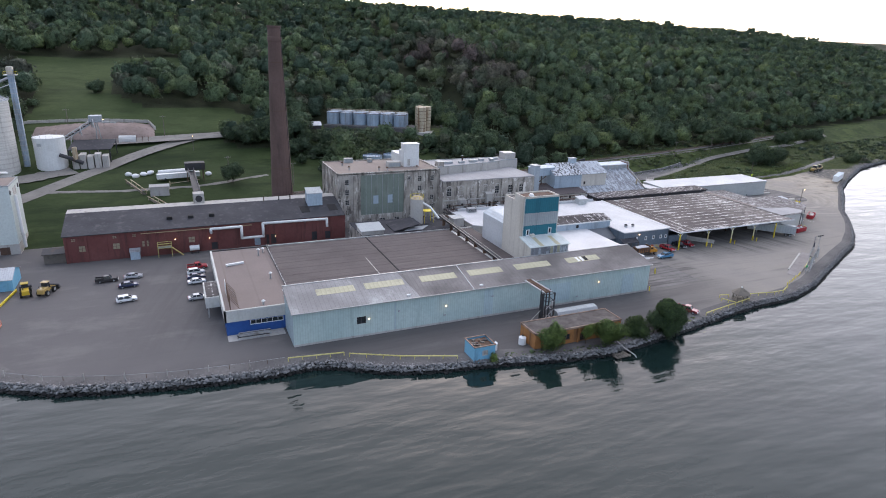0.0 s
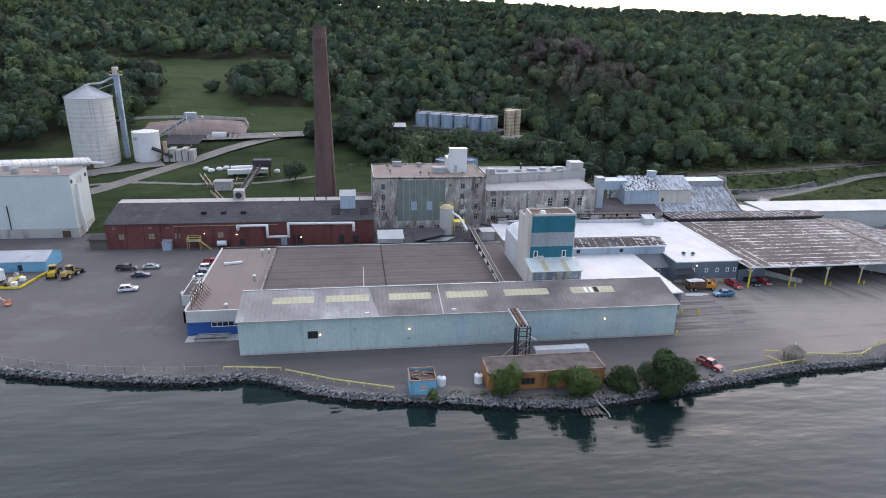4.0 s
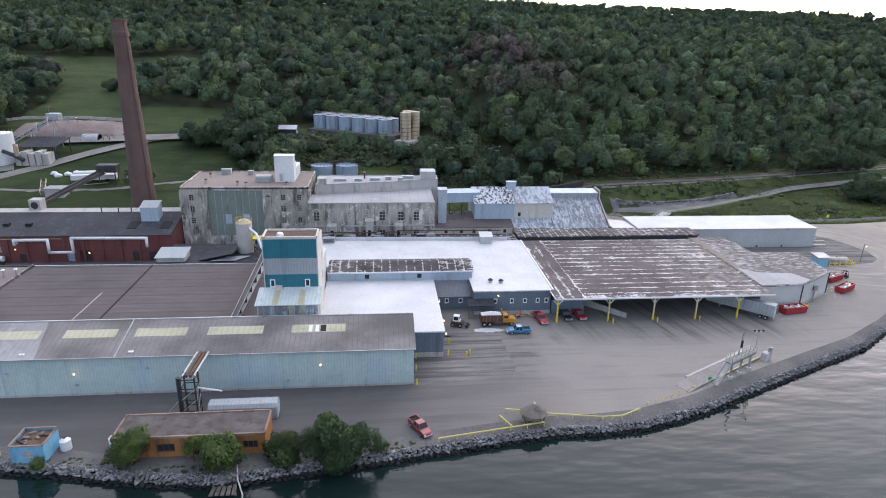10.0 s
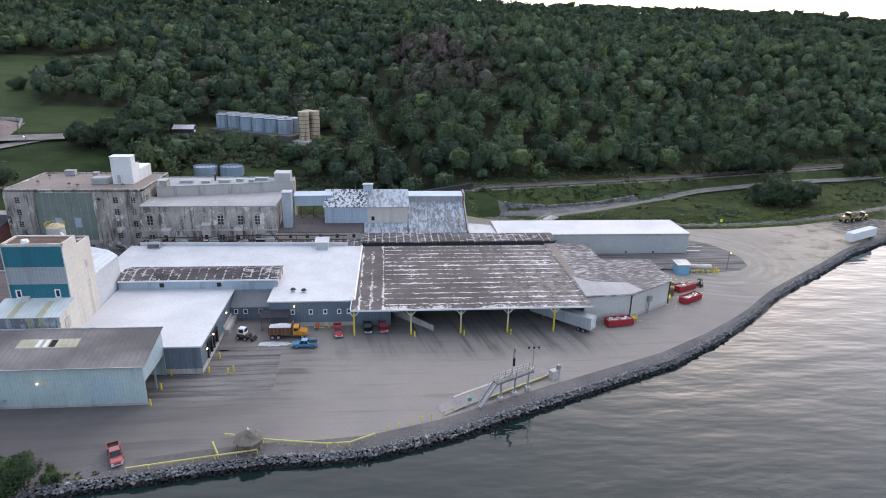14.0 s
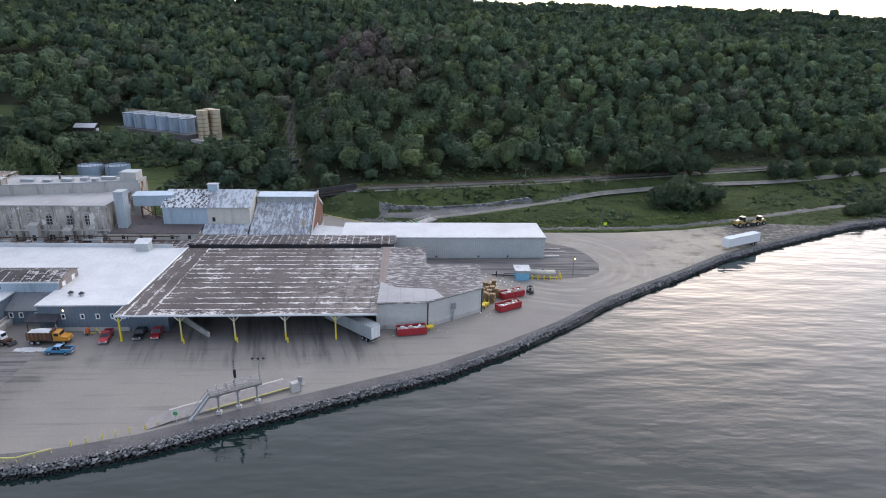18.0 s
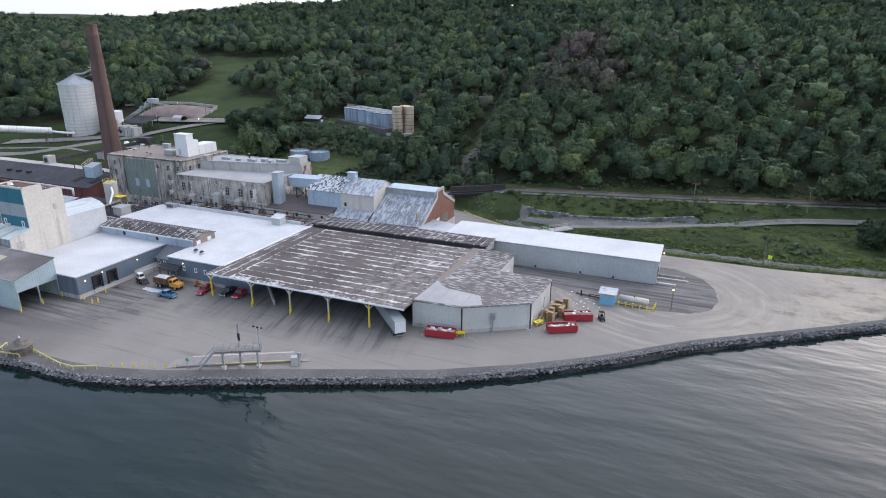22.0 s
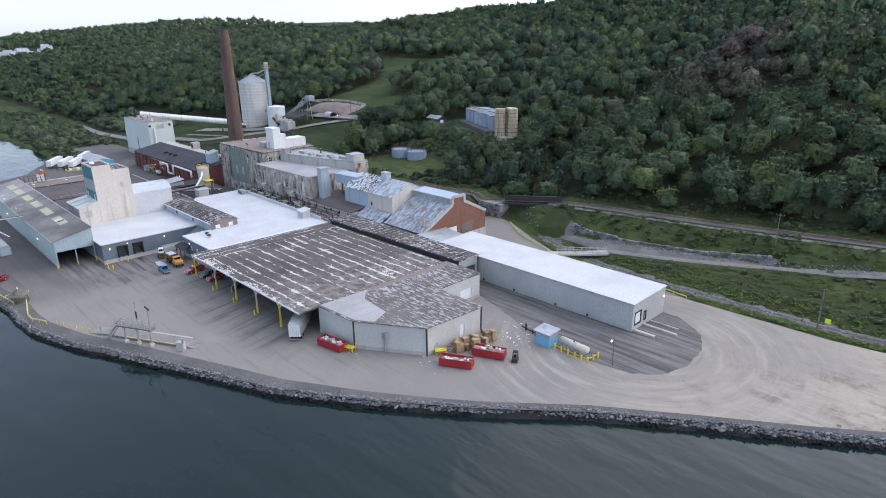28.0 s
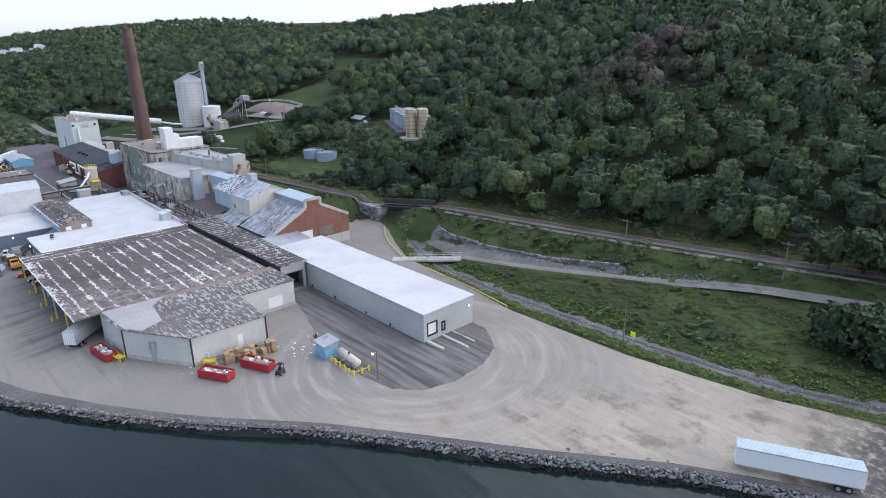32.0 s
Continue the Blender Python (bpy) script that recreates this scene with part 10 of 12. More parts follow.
    for dx in (-0.95, 0.0, 0.95):
        bm = B()
        box(bm, p[0] + dx - 0.2, p[1] - 0.15, 8.95, p[0] + dx + 0.2, p[1] + 0.15, 9.3, bevel=0.04)
        part("floodlight", bm, DARK_STEEL, s)
    k = thing("scale_cabinet", "pale concrete control cabinet beside the scale", "cabinet", at(21.4, -0.9, 0))
    p = at(21.4, -0.9, 0)
    bm = B()
    box(bm, p[0] - 0.8, p[1] - 0.6, 0, p[0] + 0.8, p[1] + 0.6, 1.9, turn=29, bevel=0.05)
    part("body", bm, CONCRETE_P, k)
    bm = B()
    box(bm, p[0] + 0.9, p[1] - 0.2, 0, p[0] + 1.2, p[1] + 0.1, 3.0)
    part("signal_post", bm, STEEL, k)
    bm = B()
    box(bm, p[0] + 0.5, p[1] + 0.1, 1.9, p[0] + 1.4, p[1] + 0.2, 2.9)
    part("notice_board", bm, STEEL, k)
    v = thing("green_sign", "small green plate sign on a thin post", "sign", at(0.4, -1.0, 0))
    p = at(0.4, -1.0, 0)
    bm = B()
    tube(bm, p, (p[0], p[1], 2.4), 0.06, seg=6)
    part("post", bm, STEEL, v)
    bm = B()
    box(bm, p[0] - 0.35, p[1] - 0.05, 2.0, p[0] + 0.35, p[1] + 0.03, 2.7)
    part("plate", bm, plain("sign_green", (0.05, 0.4, 0.14), 0.5), v)


truck_scale()


# ---------- bollards, skips, stacked pallets ----------
def bollard(x, y):
    t = thing("bollard", "yellow concrete filled steel bollard", "bollard", (x, y, 0), "yellow bollards")
    bm = B()
    tube(bm, (0, 0, 0), (0, 0, 1.25), 0.16, seg=10)
    part("shaft", bm, YELLOW, t, local=True)
    bm = B()
    bmesh.ops.create_uvsphere(bm, u_segments=10, v_segments=5, radius=0.16, matrix=Matrix.Translation((0, 0, 1.25)))
    part("cap", bm, YELLOW, t, local=True)


for x, y in ((118.9, 121.9), (119.0, 127.3), (119.3, 132.2), (126.3, 133.0), (130.2, 132.2), (131.0, 133.2), (167.9, 146.4), (179.2, 146.6), (190.0, 146.6), (127.0, 138.6)):
    bollard(x, y)


def skip(x, y, turn, fill, label):
    t = thing("waste_skip", label, "dumpster", (x, y, 0), "red roll-off skips")
    t.rotation_euler = (0, 0, radians(turn))
    L_, W, H = 3.3, 1.15, 1.75
    bm = B()
    for s in (-1, 1):
        box(bm, -L_, s * W - 0.06, 0.25, L_, s * W + 0.06, H)
        box(bm, s * L_ - 0.06, -W, 0.25, s * L_ + 0.06, W, H)
    box(bm, -L_, -W, 0.22, L_, W, 0.3)
    part("body", bm, RED, t, local=True)
    for i in range(8):
        for s in (-1, 1):
            bm = B()
            u = -L_ + 0.4 + i * 0.83
            box(bm, u, s * W - 0.13 if s < 0 else s * W, 0.3, u + 0.12, s * W if s < 0 else s * W + 0.13, H - 0.1)
            part("rib", bm, RED, t, local=True)
    for s in (-1, 1):
        bm = B()
        box(bm, -L_, s * 0.5 - 0.1, 0.03, L_, s * 0.5 + 0.1, 0.22)
        part("skid", bm, DARK_STEEL, t, local=True)
        bm = B()
        box(bm, -L_ - 0.1, s * W - 0.1, H, L_ + 0.1, s * W + 0.1, H + 0.1)
        part("top_rail", bm, RED, t, local=True)
    r = random.Random(int(x * 10))
    bm = B()
    bmesh.ops.create_grid(bm, x_segments=18, y_segments=8, size=1)
    for v in bm.verts:
        v.co = Vector((v.co.x * (L_ - 0.1), v.co.y * (W - 0.08), H - 0.5 + fill * (1 - v.co.y ** 2) * 0.5 + 0.3 * noise.noise((v.co.x * 4 + x, v.co.y * 3, 1))))
    load = part("waste", bm, surf("mixed_waste", (0.28, 0.25, 0.23), (0.40, 0.37, 0.34), (0.10, 0.09, 0.08), 0.9, big=1.2, fine=4, dirt_scale=(1, 1, 1), dirt_freq=1.5) if "mixed_waste" not in MATS else MATS["mixed_waste"], t, local=True)
    for i in range(10):
        bm = B()
        u, w = r.uniform(-L_ + 0.6, L_ - 0.6), r.uniform(-0.6, 0.6)
        box(bm, u - 0.45, w - 0.2, H - 0.3, u + 0.45, w + 0.2, H - 0.1 + 0.3 * fill, turn=r.uniform(0, 180))
        part("scrap", bm, r.choice((WHITE, WHITE, CONCRETE_P, WOOD)), t, local=True)


skip(217.0, 150.3, 10, 0.6, "red steel skip heaped with pale waste")
skip(241.3, 163.3, 29, 0.1, "red steel skip nearly empty inside")
skip(243.4, 170.8, 24, 1.0, "red steel skip heaped with white waste")


def pallet_stack(x, y, turn, n, kind, r):
    t = thing("pallet_stack", "stack of pale wooden pallets" if kind else "leaning heap of wooden crates", "pallets", (x, y, 0), "pallet stacks")
    t.rotation_euler = (0, 0, radians(turn))
    for k in range(n):
        bm = B()
        z = k * 0.16
        jx, jy = r.uniform(-0.06, 0.06), r.uniform(-0.06, 0.06)
        sec = [(-0.6, z + 0.14), (-0.6, z), (-0.48, z), (-0.48, z + 0.1), (-0.06, z + 0.1), (-0.06, z), (0.06, z), (0.06, z + 0.1), (0.48, z + 0.1), (0.48, z), (0.6, z), (0.6, z + 0.14)]
        lo = [bm.verts.new((u + jx, -0.52 + jy, w)) for u, w in sec]
        hi = [bm.verts.new((u + jx, 0.52 + jy, w)) for u, w in sec]
        for i in range(12):
            bm.faces.new((lo[i], lo[(i + 1) % 12], hi[(i + 1) % 12], hi[i]))
        bm.faces.new(lo), bm.faces.new(hi[::-1])
        part("pallet", bm, WOOD, t, local=True)


rr = random.Random(17)
for i in range(26):
    u, w = rr.uniform(0, 1), rr.uniform(0, 1)
    pallet_stack(235.9 + w * 3.6 + 0.3 * u, 166.6 + u * 10.0, rr.uniform(-25, 25), rr.choice((6, 9, 12, 14, 16)), rr.random() < 0.7, rr)


def steel_stand(x, y, turn):
    t = thing("yellow_stand", "yellow steel work stand with cross braces", "stand", (x, y, 0), "yellow stands")
    t.rotation_euler = (0, 0, radians(turn))
    for u in (-1.1, 1.1):
        for w in (-0.6, 0.6):
            bm = B()
            beam(bm, (u, w, 0), (u, w, 1.7), 0.12)
            part("leg", bm, YELLOW, t, local=True)
    bm = B()
    box(bm, -1.2, -0.7, 0.9, 1.2, 0.7, 1.0)
    part("shelf", bm, YELLOW, t, local=True)
    bm = B()
    beam(bm, (-1.1, -0.6, 0.1), (1.1, -0.6, 1.6), 0.08)
    beam(bm, (1.1, -0.6, 0.1), (-1.1, -0.6, 1.6), 0.08)
    part("brace", bm, YELLOW, t, local=True)


steel_stand(220.9, 152.0, 20)
steel_stand(235.6, 164.4, 60)


def litter(name, cx, cy, sx, sy, n, seed, label):
    """Pale scraps of packing lying flat on the ground."""
    r = random.Random(seed)
    bm = B()
    for _ in range(n):
        x, y, k = r.gauss(cx, sx), r.gauss(cy, sy), 0.07 + 0.28 * r.random() ** 3
        turn = r.uniform(0, 6.28)
        m = Matrix.Translation((x, y, 0.09)) @ Euler((r.uniform(-0.1, 0.1), r.uniform(-0.1, 0.1), turn)).to_matrix().to_4x4() @ Matrix.Diagonal((k * 2, k, 0.08, 1))
        bmesh.ops.create_cube(bm, size=1, matrix=m)
    solo(name, bm, r.choice((WHITE, CONCRETE_P)), label, "litter", (cx, cy, 0.09), kind="stuff")


litter("packing_scraps", 236.5, 170, 2.2, 5.0, 60, 3, "white packing scraps scattered round the skips")
litter("packing_scraps", 240.5, 181, 2.6, 3.2, 45, 4, "white packing scraps scattered on the apron")
litter("packing_scraps", 218, 151.2, 3.5, 0.9, 22, 6, "pale scraps along the warehouse wall")


def gas_station():
    t = thing("pump_shed", "small sky blue pump shed with pale roof", "shed", (248.4, 183, 0))
    bm = B()
    box(bm, 246.6, 182.0, 0, 250.2, 185.0, 2.2)
    part("body", bm, CYAN, t)
    bm = B()
    box(bm, 246.6, 182.0, 2.2, 250.2, 185.0, 3.0)
    part("upper_band", bm, STEEL, t)
    bm = B()
    slab(bm, ((246.2, 181.6, 3.1), (250.6, 181.6, 3.1), (250.6, 185.4, 3.5), (246.2, 185.4, 3.5)), 0.14)
    part("roof", bm, TIN_ROOF, t)
    t = thing("gas_tank", "long cream horizontal gas tank on saddles", "tank", (255, 184.6, 0))
    bm = B()
    tube(bm, (251.4, 184.8, 1.5), (257.8, 184.4, 1.5), 0.75, seg=16)
    for x, y in ((251.4, 184.8), (257.8, 184.4)):
        bmesh.ops.create_uvsphere(bm, u_segments=16, v_segments=8, radius=0.75, matrix=Matrix.Translation((x, y, 1.5)) @ Matrix.Diagonal((0.6, 1, 1, 1)))
    part("shell", bm, CREAM, t, smooth=True)
    for x in (252.6, 256.6):
        bm = B()
        box(bm, x - 0.3, 184.1, 0, x + 0.3, 185.1, 0.95)
        part("saddle", bm, CONCRETE_P, t)
    bm = B()
    tube(bm, (254.6, 184.6, 2.2), (254.6, 184.6, 2.5), 0.2, seg=10)
    part("valve", bm, DARK_STEEL, t)
    guard = [(251.2, 182.6), (252.9, 182.5), (254.6, 182.4), (256.3, 182.3), (258.0, 182.2), (259.4, 182.3), (259.6, 184.0), (259.7, 185.6)]
    t = thing("crash_barrier", "ring of yellow crash posts with a top rail", "barrier", (259, 183, 0))
    for x, y in guard:
        bm = B()
        box(bm, x - 0.14, y - 0.14, 0, x + 0.14, y + 0.14, 1.3, bevel=0.03)
        part("post", bm, YELLOW, t)
    for a, b in zip(guard, guard[1:]):
        bm = B()
        beam(bm, (*a, 0.9), (*b, 0.9), 0.1)
        part("rail", bm, YELLOW, t)
    t = thing("pipe_manifold", "dark pipe manifold behind the pump shed", "pipe", (244, 184.6, 0))
    bm = B()
    path_tube(bm, ((240.2, 185.4, 0.6), (246.4, 184.4, 0.6)), 0.2, 8)
    path_tube(bm, ((241.5, 185.2, 0.1), (241.5, 185.2, 1.7)), 0.2, 8)
    path_tube(bm, ((243.6, 184.9, 0.1), (243.6, 184.9, 1.0), (246.4, 184.4, 1.2)), 0.12, 8)
    part("pipe", bm, DARK_STEEL, t)


gas_station()


def lamp_post(x, y, h, z0=0.0, lit=True, arm=0.9):
    t = thing("lamp_post", "wooden lamp post with a lit round lamp" if lit else "plain wooden lamp post", "lamp post", (x, y, z0), "lamp posts")
    bm = B()
    tube(bm, (0, 0, -0.3), (0, 0, h), 0.13, 0.1, 8)
    part("pole", bm, OLD_WOOD, t, local=True)
    bm = B()
    beam(bm, (0, 0, h - 0.5), (0, -arm, h - 0.4), 0.07)
    part("arm", bm, STEEL, t, local=True)
    bm = B()
    bmesh.ops.create_uvsphere(bm, u_segments=10, v_segments=6, radius=0.2, matrix=Matrix.Translation((0, -arm, h - 0.55)))
    part("lamp", bm, LAMP if lit else STEEL, t, local=True)


lamp_post(263.4, 184.9, 6.3)
for x, y in ((8.5, 300), (-28, 322), (-60, 262)):
    lamp_post(x, y, 7.0, float(height(x, y)))


def utility_pole(x, y, h, cross=True):
    z = float(height(x, y))
    t = thing("utility_pole", "tall grey wooden utility pole", "pole", (x, y, z), "utility poles")
    bm = B()
    tube(bm, (0, 0, -0.5), (0, 0, h), 0.18, 0.12, 8)
    part("pole", bm, OLD_WOOD, t, local=True)
    if cross:
        bm = B()
        beam(bm, (-1.2, 0, h - 0.6), (1.2, 0, h - 0.6), 0.12)
        part("cross_arm", bm, OLD_WOOD, t, local=True)
        for s in (-1.1, -0.4, 0.4, 1.1):
            bm = B()
            tube(bm, (s, 0, h - 0.54), (s, 0, h - 0.3), 0.06, seg=6)
            part("insulator", bm, STEEL, t, local=True)


utility_pole(286.6, 232.6, 9.8, False)
for x, y in ((302, 277), (265, 268), (397, 301), (-3, 317), (-43, 328), (44, 250), (60, 246), (112, 243), (150, 258), (330, 296), (20, 262)):
    utility_pole(x, y, 9.5)
t = thing("warning_sign", "small fluorescent yellow warning sign", "sign", (288.2, 233.4, 0))
bm = B()
box(bm, 287.7, 233.36, 0.7, 288.8, 233.44, 1.8)
part("plate", bm, plain("fluorescent_yellow", (0.75, 0.95, 0.05), 0.5), t)
bm = B()
tube(bm, (288.2, 233.5, -0.4), (288.2, 233.5, 1.7), 0.05, seg=6)
part("post", bm, STEEL, t)


def footbridge():
    t = thing("footbridge", "small concrete footbridge with white railings over the stream", "bridge", (218, 233, 0))
    a, b = Vector((212.5, 229.2, 0.15)), Vector((226.5, 243.5, 0.35))
    d = (b - a).normalized()
    n = Vector((-d.y, d.x, 0))
    bm = B()
    slab(bm, (a - n * 1.7, b - n * 1.7, b + n * 1.7, a + n * 1.7), 0.5)
    part("deck", bm, CONCRETE_P, t)
    for s in (-1.7, 1.7):
        bm = B()
        for z in (0.5, 1.0):
            beam(bm, a + d * 5 + n * s + Vector((0, 0, z)), b + n * s + Vector((0, 0, z)), 0.1)
        part("railing", bm, CONCRETE_P, t)
        for k in np.linspace(0, 1, 7):
            p = (a + d * 5).lerp(b, k) + n * s
            bm = B()
            beam(bm, p, p + Vector((0, 0, 1.1)), 0.12)
            part("baluster", bm, CONCRETE_P, t)
    bm = B()
    box(bm, 219.2, 236.4, 0.6, 220.4, 236.5, 1.3, turn=45)
    part("sign_plate", bm, MATS["sign_green"], t)


footbridge()
strip("stream_gravel", [(x, y) for x, y in zip(STREAM_X, STREAM_Y) if 199 < x < 421], 5.6, MATS["cobble"], "grey stony banks of a shallow stream", "gravel", 0.1, step=1.6, ragged=1.1)
strip("stream", [(x, y) for x, y in zip(STREAM_X, STREAM_Y) if 199 < x < 421], 1.7, MATS["wet_or_shaded_bed"], "shallow dark stream between stones", "stream", 0.16, step=1.6, ragged=1.3)
# rocky gully floor; the gully's deep shade is put into its dark colour
strip("gully_bed", [(138.5, 470), (146, 420), (152, 380), (158, 340), (165, 300), (172, 282), (180, 262)], 9.0, MATS["wet_or_shaded_bed"], "rocks in the steep gully, darkened for its deep shade", "rock", 0.1)
WALL_X, WALL_Y = (200, 208, 214, 228, 245, 256, 266), (255.5, 252.6, 252.2, 254.4, 257.6, 260.6, 264)


def gravel_bar():
    """Grey stones and gravel between the wall and the path."""
    xs = np.arange(206, 268.1, 1.0)
    ya = np.interp(xs, (198, 206, 214, 223, 236, 249, 262, 268), (250.5, 247.5, 245.5, 243.6, 246.5, 251.5, 258.4, 263))
    yb = np.interp(xs, WALL_X, WALL_Y) + 0.6
    k = np.linspace(0, 1, 7)
    gy = ya[None, :] + (yb - ya)[None, :] * k[:, None]
    gx = np.repeat(xs[None, :], 7, 0)
    n = len(xs)
    i = (np.arange(6)[:, None] * n + np.arange(n - 1)[None, :]).ravel()
    me = mesh_from("gravel_bar", np.stack([gx.ravel(), gy.ravel(), height(gx, gy).ravel() + 0.14], 1), np.stack([i, i + 1, i + 1 + n, i + n], 1))
    me.materials.append(MATS["cobble"])
    tagged(new("gravel_bar", me), "grey stony gravel bar below the old stream wall", "gravel", kind="structure")


gravel_bar()


def loose_stones(name, spots, label, lo, hi, seed):
    """Many small stones lying on the ground, as one mesh."""
    r = random.Random(seed)
    pool = []
    for k in range(6):
        me = rock_mesh(60 + k)
        co = np.zeros(len(me.vertices) * 3)
        me.vertices.foreach_get("co", co)
        pool.append((co.reshape(-1, 3), np.array([q.vertices[:] for q in me.polygons])))
    cos, fas, n = [], [], 0
    for x, y in spots:
        co, fa = pool[r.randrange(6)]
        k = lo + (hi - lo) * r.random() ** 2.5
        m = np.array(Euler((r.uniform(-0.4, 0.4), r.uniform(-0.4, 0.4), r.uniform(0, 6.28))).to_matrix()) * k
        cos.append(co @ m.T + np.array([x, y, float(height(x, y)) + 0.12 + k * 0.15]))
        fas.append(fa + n)
        n += len(co)
    me = mesh_from(name, np.concatenate(cos), np.concatenate(fas))
    me.materials.append(ROCK)
    tagged(new(name, me), label, "stones", kind="stuff")


r_st = random.Random(77)
spots = []
for _ in range(1500):
    x = r_st.uniform(184, 350)
    spots.append((x, float(np.interp(x, STREAM_X, STREAM_Y)) + r_st.gauss(0, 1.5)))
loose_stones("stream_stones", spots, "loose grey stones along the stream bed", 0.06, 0.34, 5)
spots = []
for _ in range(1100):
    x = r_st.uniform(207, 290)
    yw = float(np.interp(x, WALL_X + (278, 290), WALL_Y + (268, 273)))
    spots.append((x, yw - abs(r_st.gauss(0, 1.3)) - 0.5))
loose_stones("rubble", spots, "grey rubble at the foot of the stream wall", 0.08, 0.36, 6)


def stream_wall():
    t = thing("stream_wall", "old grey stone wall along the stream bank", "wall", (206, 256, 0))
    pts = list(zip(WALL_X[1:], WALL_Y[1:]))
    r = random.Random(8)
    for (a, b) in zip(pts, pts[1:]):
        ln = math.hypot(b[0] - a[0], b[1] - a[1])
        n = int(ln / 1.3)
        for row in range(2):
            for i in range(n):
                k = (i + 0.5 * (row % 2)) / n
                x, y = a[0] + (b[0] - a[0]) * k, a[1] + (b[1] - a[1]) * k
                bm = B()
                z = float(height(x, y)) - 0.3 + row * 0.75
                box(bm, x - 0.6, y - 0.4, z, x + 0.6, y + 0.4, z + 0.72 + r.uniform(-0.08, 0.08), turn=math.degrees(math.atan2(b[1] - a[1], b[0] - a[0])) + r.uniform(-4, 4), bevel=0.08)
                part("block", bm, ROCK, t)


stream_wall()


def rail_z(x):
    """Height of the track bed, level across the gully."""
    if 166 < x < 200:
        k = (x - 166) / 34
        return float(height(166, rail_y(166))) * (1 - k) + float(height(200, rail_y(200))) * k
    return float(height(x, rail_y(x)))


def railway():
    stone = surf("railway_ballast", (0.13, 0.125, 0.12), (0.18, 0.17, 0.165), (0.08, 0.075, 0.07), 0.95, dirt_scale=(1, 1, 1), dirt_freq=1.5)
    for x0, x1 in ((40, 170), (196, 420)):
        strip("ballast", [(x, float(rail_y(x))) for x in range(x0, x1, 4)], 4.6, stone, "grey stone railway ballast", "ballast", 0.35)
    strip("service_path", [(x, float(rail_y(x)) - 4.2) for x in range(204, 420, 6)], 1.6, MATS["road"], "pale gravel service path beside the railway", "path", 0.15)
    line = [(x, float(rail_y(x)), rail_z(x)) for x in range(40, 420, 4)]
    b = thing("rail_bridge", "dark steel girder railway bridge on stone abutments over the gully", "bridge", (183, 256, 0))
    pts = [Vector((x, float(rail_y(x)), rail_z(x) + 0.3)) for x in (176.5, 182, 187.5, 193, 197)]
    for p, q in zip(pts, pts[1:]):
        bm = B()
        beam(bm, p, q, 0.5, 4.2)
        part("deck", bm, DARK_STEEL, b)
        for s in (-1.9, 1.9):
            bm = B()
            beam(bm, p + Vector((0, s, -0.5)), q + Vector((0, s, -0.5)), 1.2, 0.35)
            part("girder", bm, DARK_STEEL, b)
    r = random.Random(14)
    for x, half in ((172.4, 5.6), (195.6, 2.4)):
        y, z = float(rail_y(x)), rail_z(x)
        for k in range(8):
            u = -half
            while u < half - 0.4:
                w = min(r.uniform(1.0, 2.0), half - u)
                bm = B()
                box(bm, x + u + 0.03, y - 3.4 - r.uniform(0, 0.16), z - 7.5 + k * 0.95, x + u + w - 0.03, y + 3.2, z - 6.6 + k * 0.95, bevel=0.07)
                part("stone_block", bm, ROCK, b)
                u += w
    t = thing("railway_track", "single railway track with rusty rails on dark sleepers", "railway", (200, 262, 7.5), kind="structure")
    sm = []
    for s in (-0.75, 0.75):
        bm = B()
        for (x0, y0, z0), (x1, y1, z1) in zip(line, line[1:]):
            d = Vector((x1 - x0, y1 - y0, 0)).normalized()
            n = Vector((-d.y, d.x, 0))
            beam(bm, Vector((x0, y0, z0 + 0.72)) + n * s, Vector((x1, y1, z1 + 0.72)) + n * s, 0.14, 0.18)
            if s > 0:
                sm += [(Vector((x0, y0, z0 + 0.6)).lerp(Vector((x1, y1, z1 + 0.6)), k / 6), n) for k in range(6)]
        part("rail", bm, RUST, t)
    bm = B()
    for p, n in sm:
        beam(bm, p - n * 1.3, p + n * 1.3, 0.24, 0.18)
    part("sleepers", bm, OLD_WOOD, t, kind="stuff")


railway()
strip("stockpile_apron", [(-36, 311), (-20, 312), (0, 314), (24, 317)], 11, MATS["road"], "pale gravel apron in front of the stockpile", "pavement", 0.13)
flat("west_pavement", [(-74, 160), (-74, 213.5), (-84, 213.5), (-112, 213.5), (-134, 210), (-126, 190), (-112, 177), (-95, 168), (-84, 165)], 0.03, MATS["yard"], "dark worn asphalt in front of the works block", "pavement")


# ---------- vehicles ----------
GLASS = plain("car_glass", (0.02, 0.025, 0.03), 0.08, vary=0.1)
TAIL = plain("tail_lamp_red", (0.35, 0.01, 0.01), 0.3, vary=0.1)
HEAD = plain("headlamp_clear", (0.6, 0.62, 0.62), 0.2, vary=0.1)
PAINTS = {}


def paint(name, c):
    if name not in PAINTS:
        m = plain(name, c, 0.28, 0.0, 0.12)
        m.node_tree.nodes["Principled BSDF"].inputs["Coat Weight"].default_value = 0.6
        PAINTS[name] = m
    return PAINTS[name]


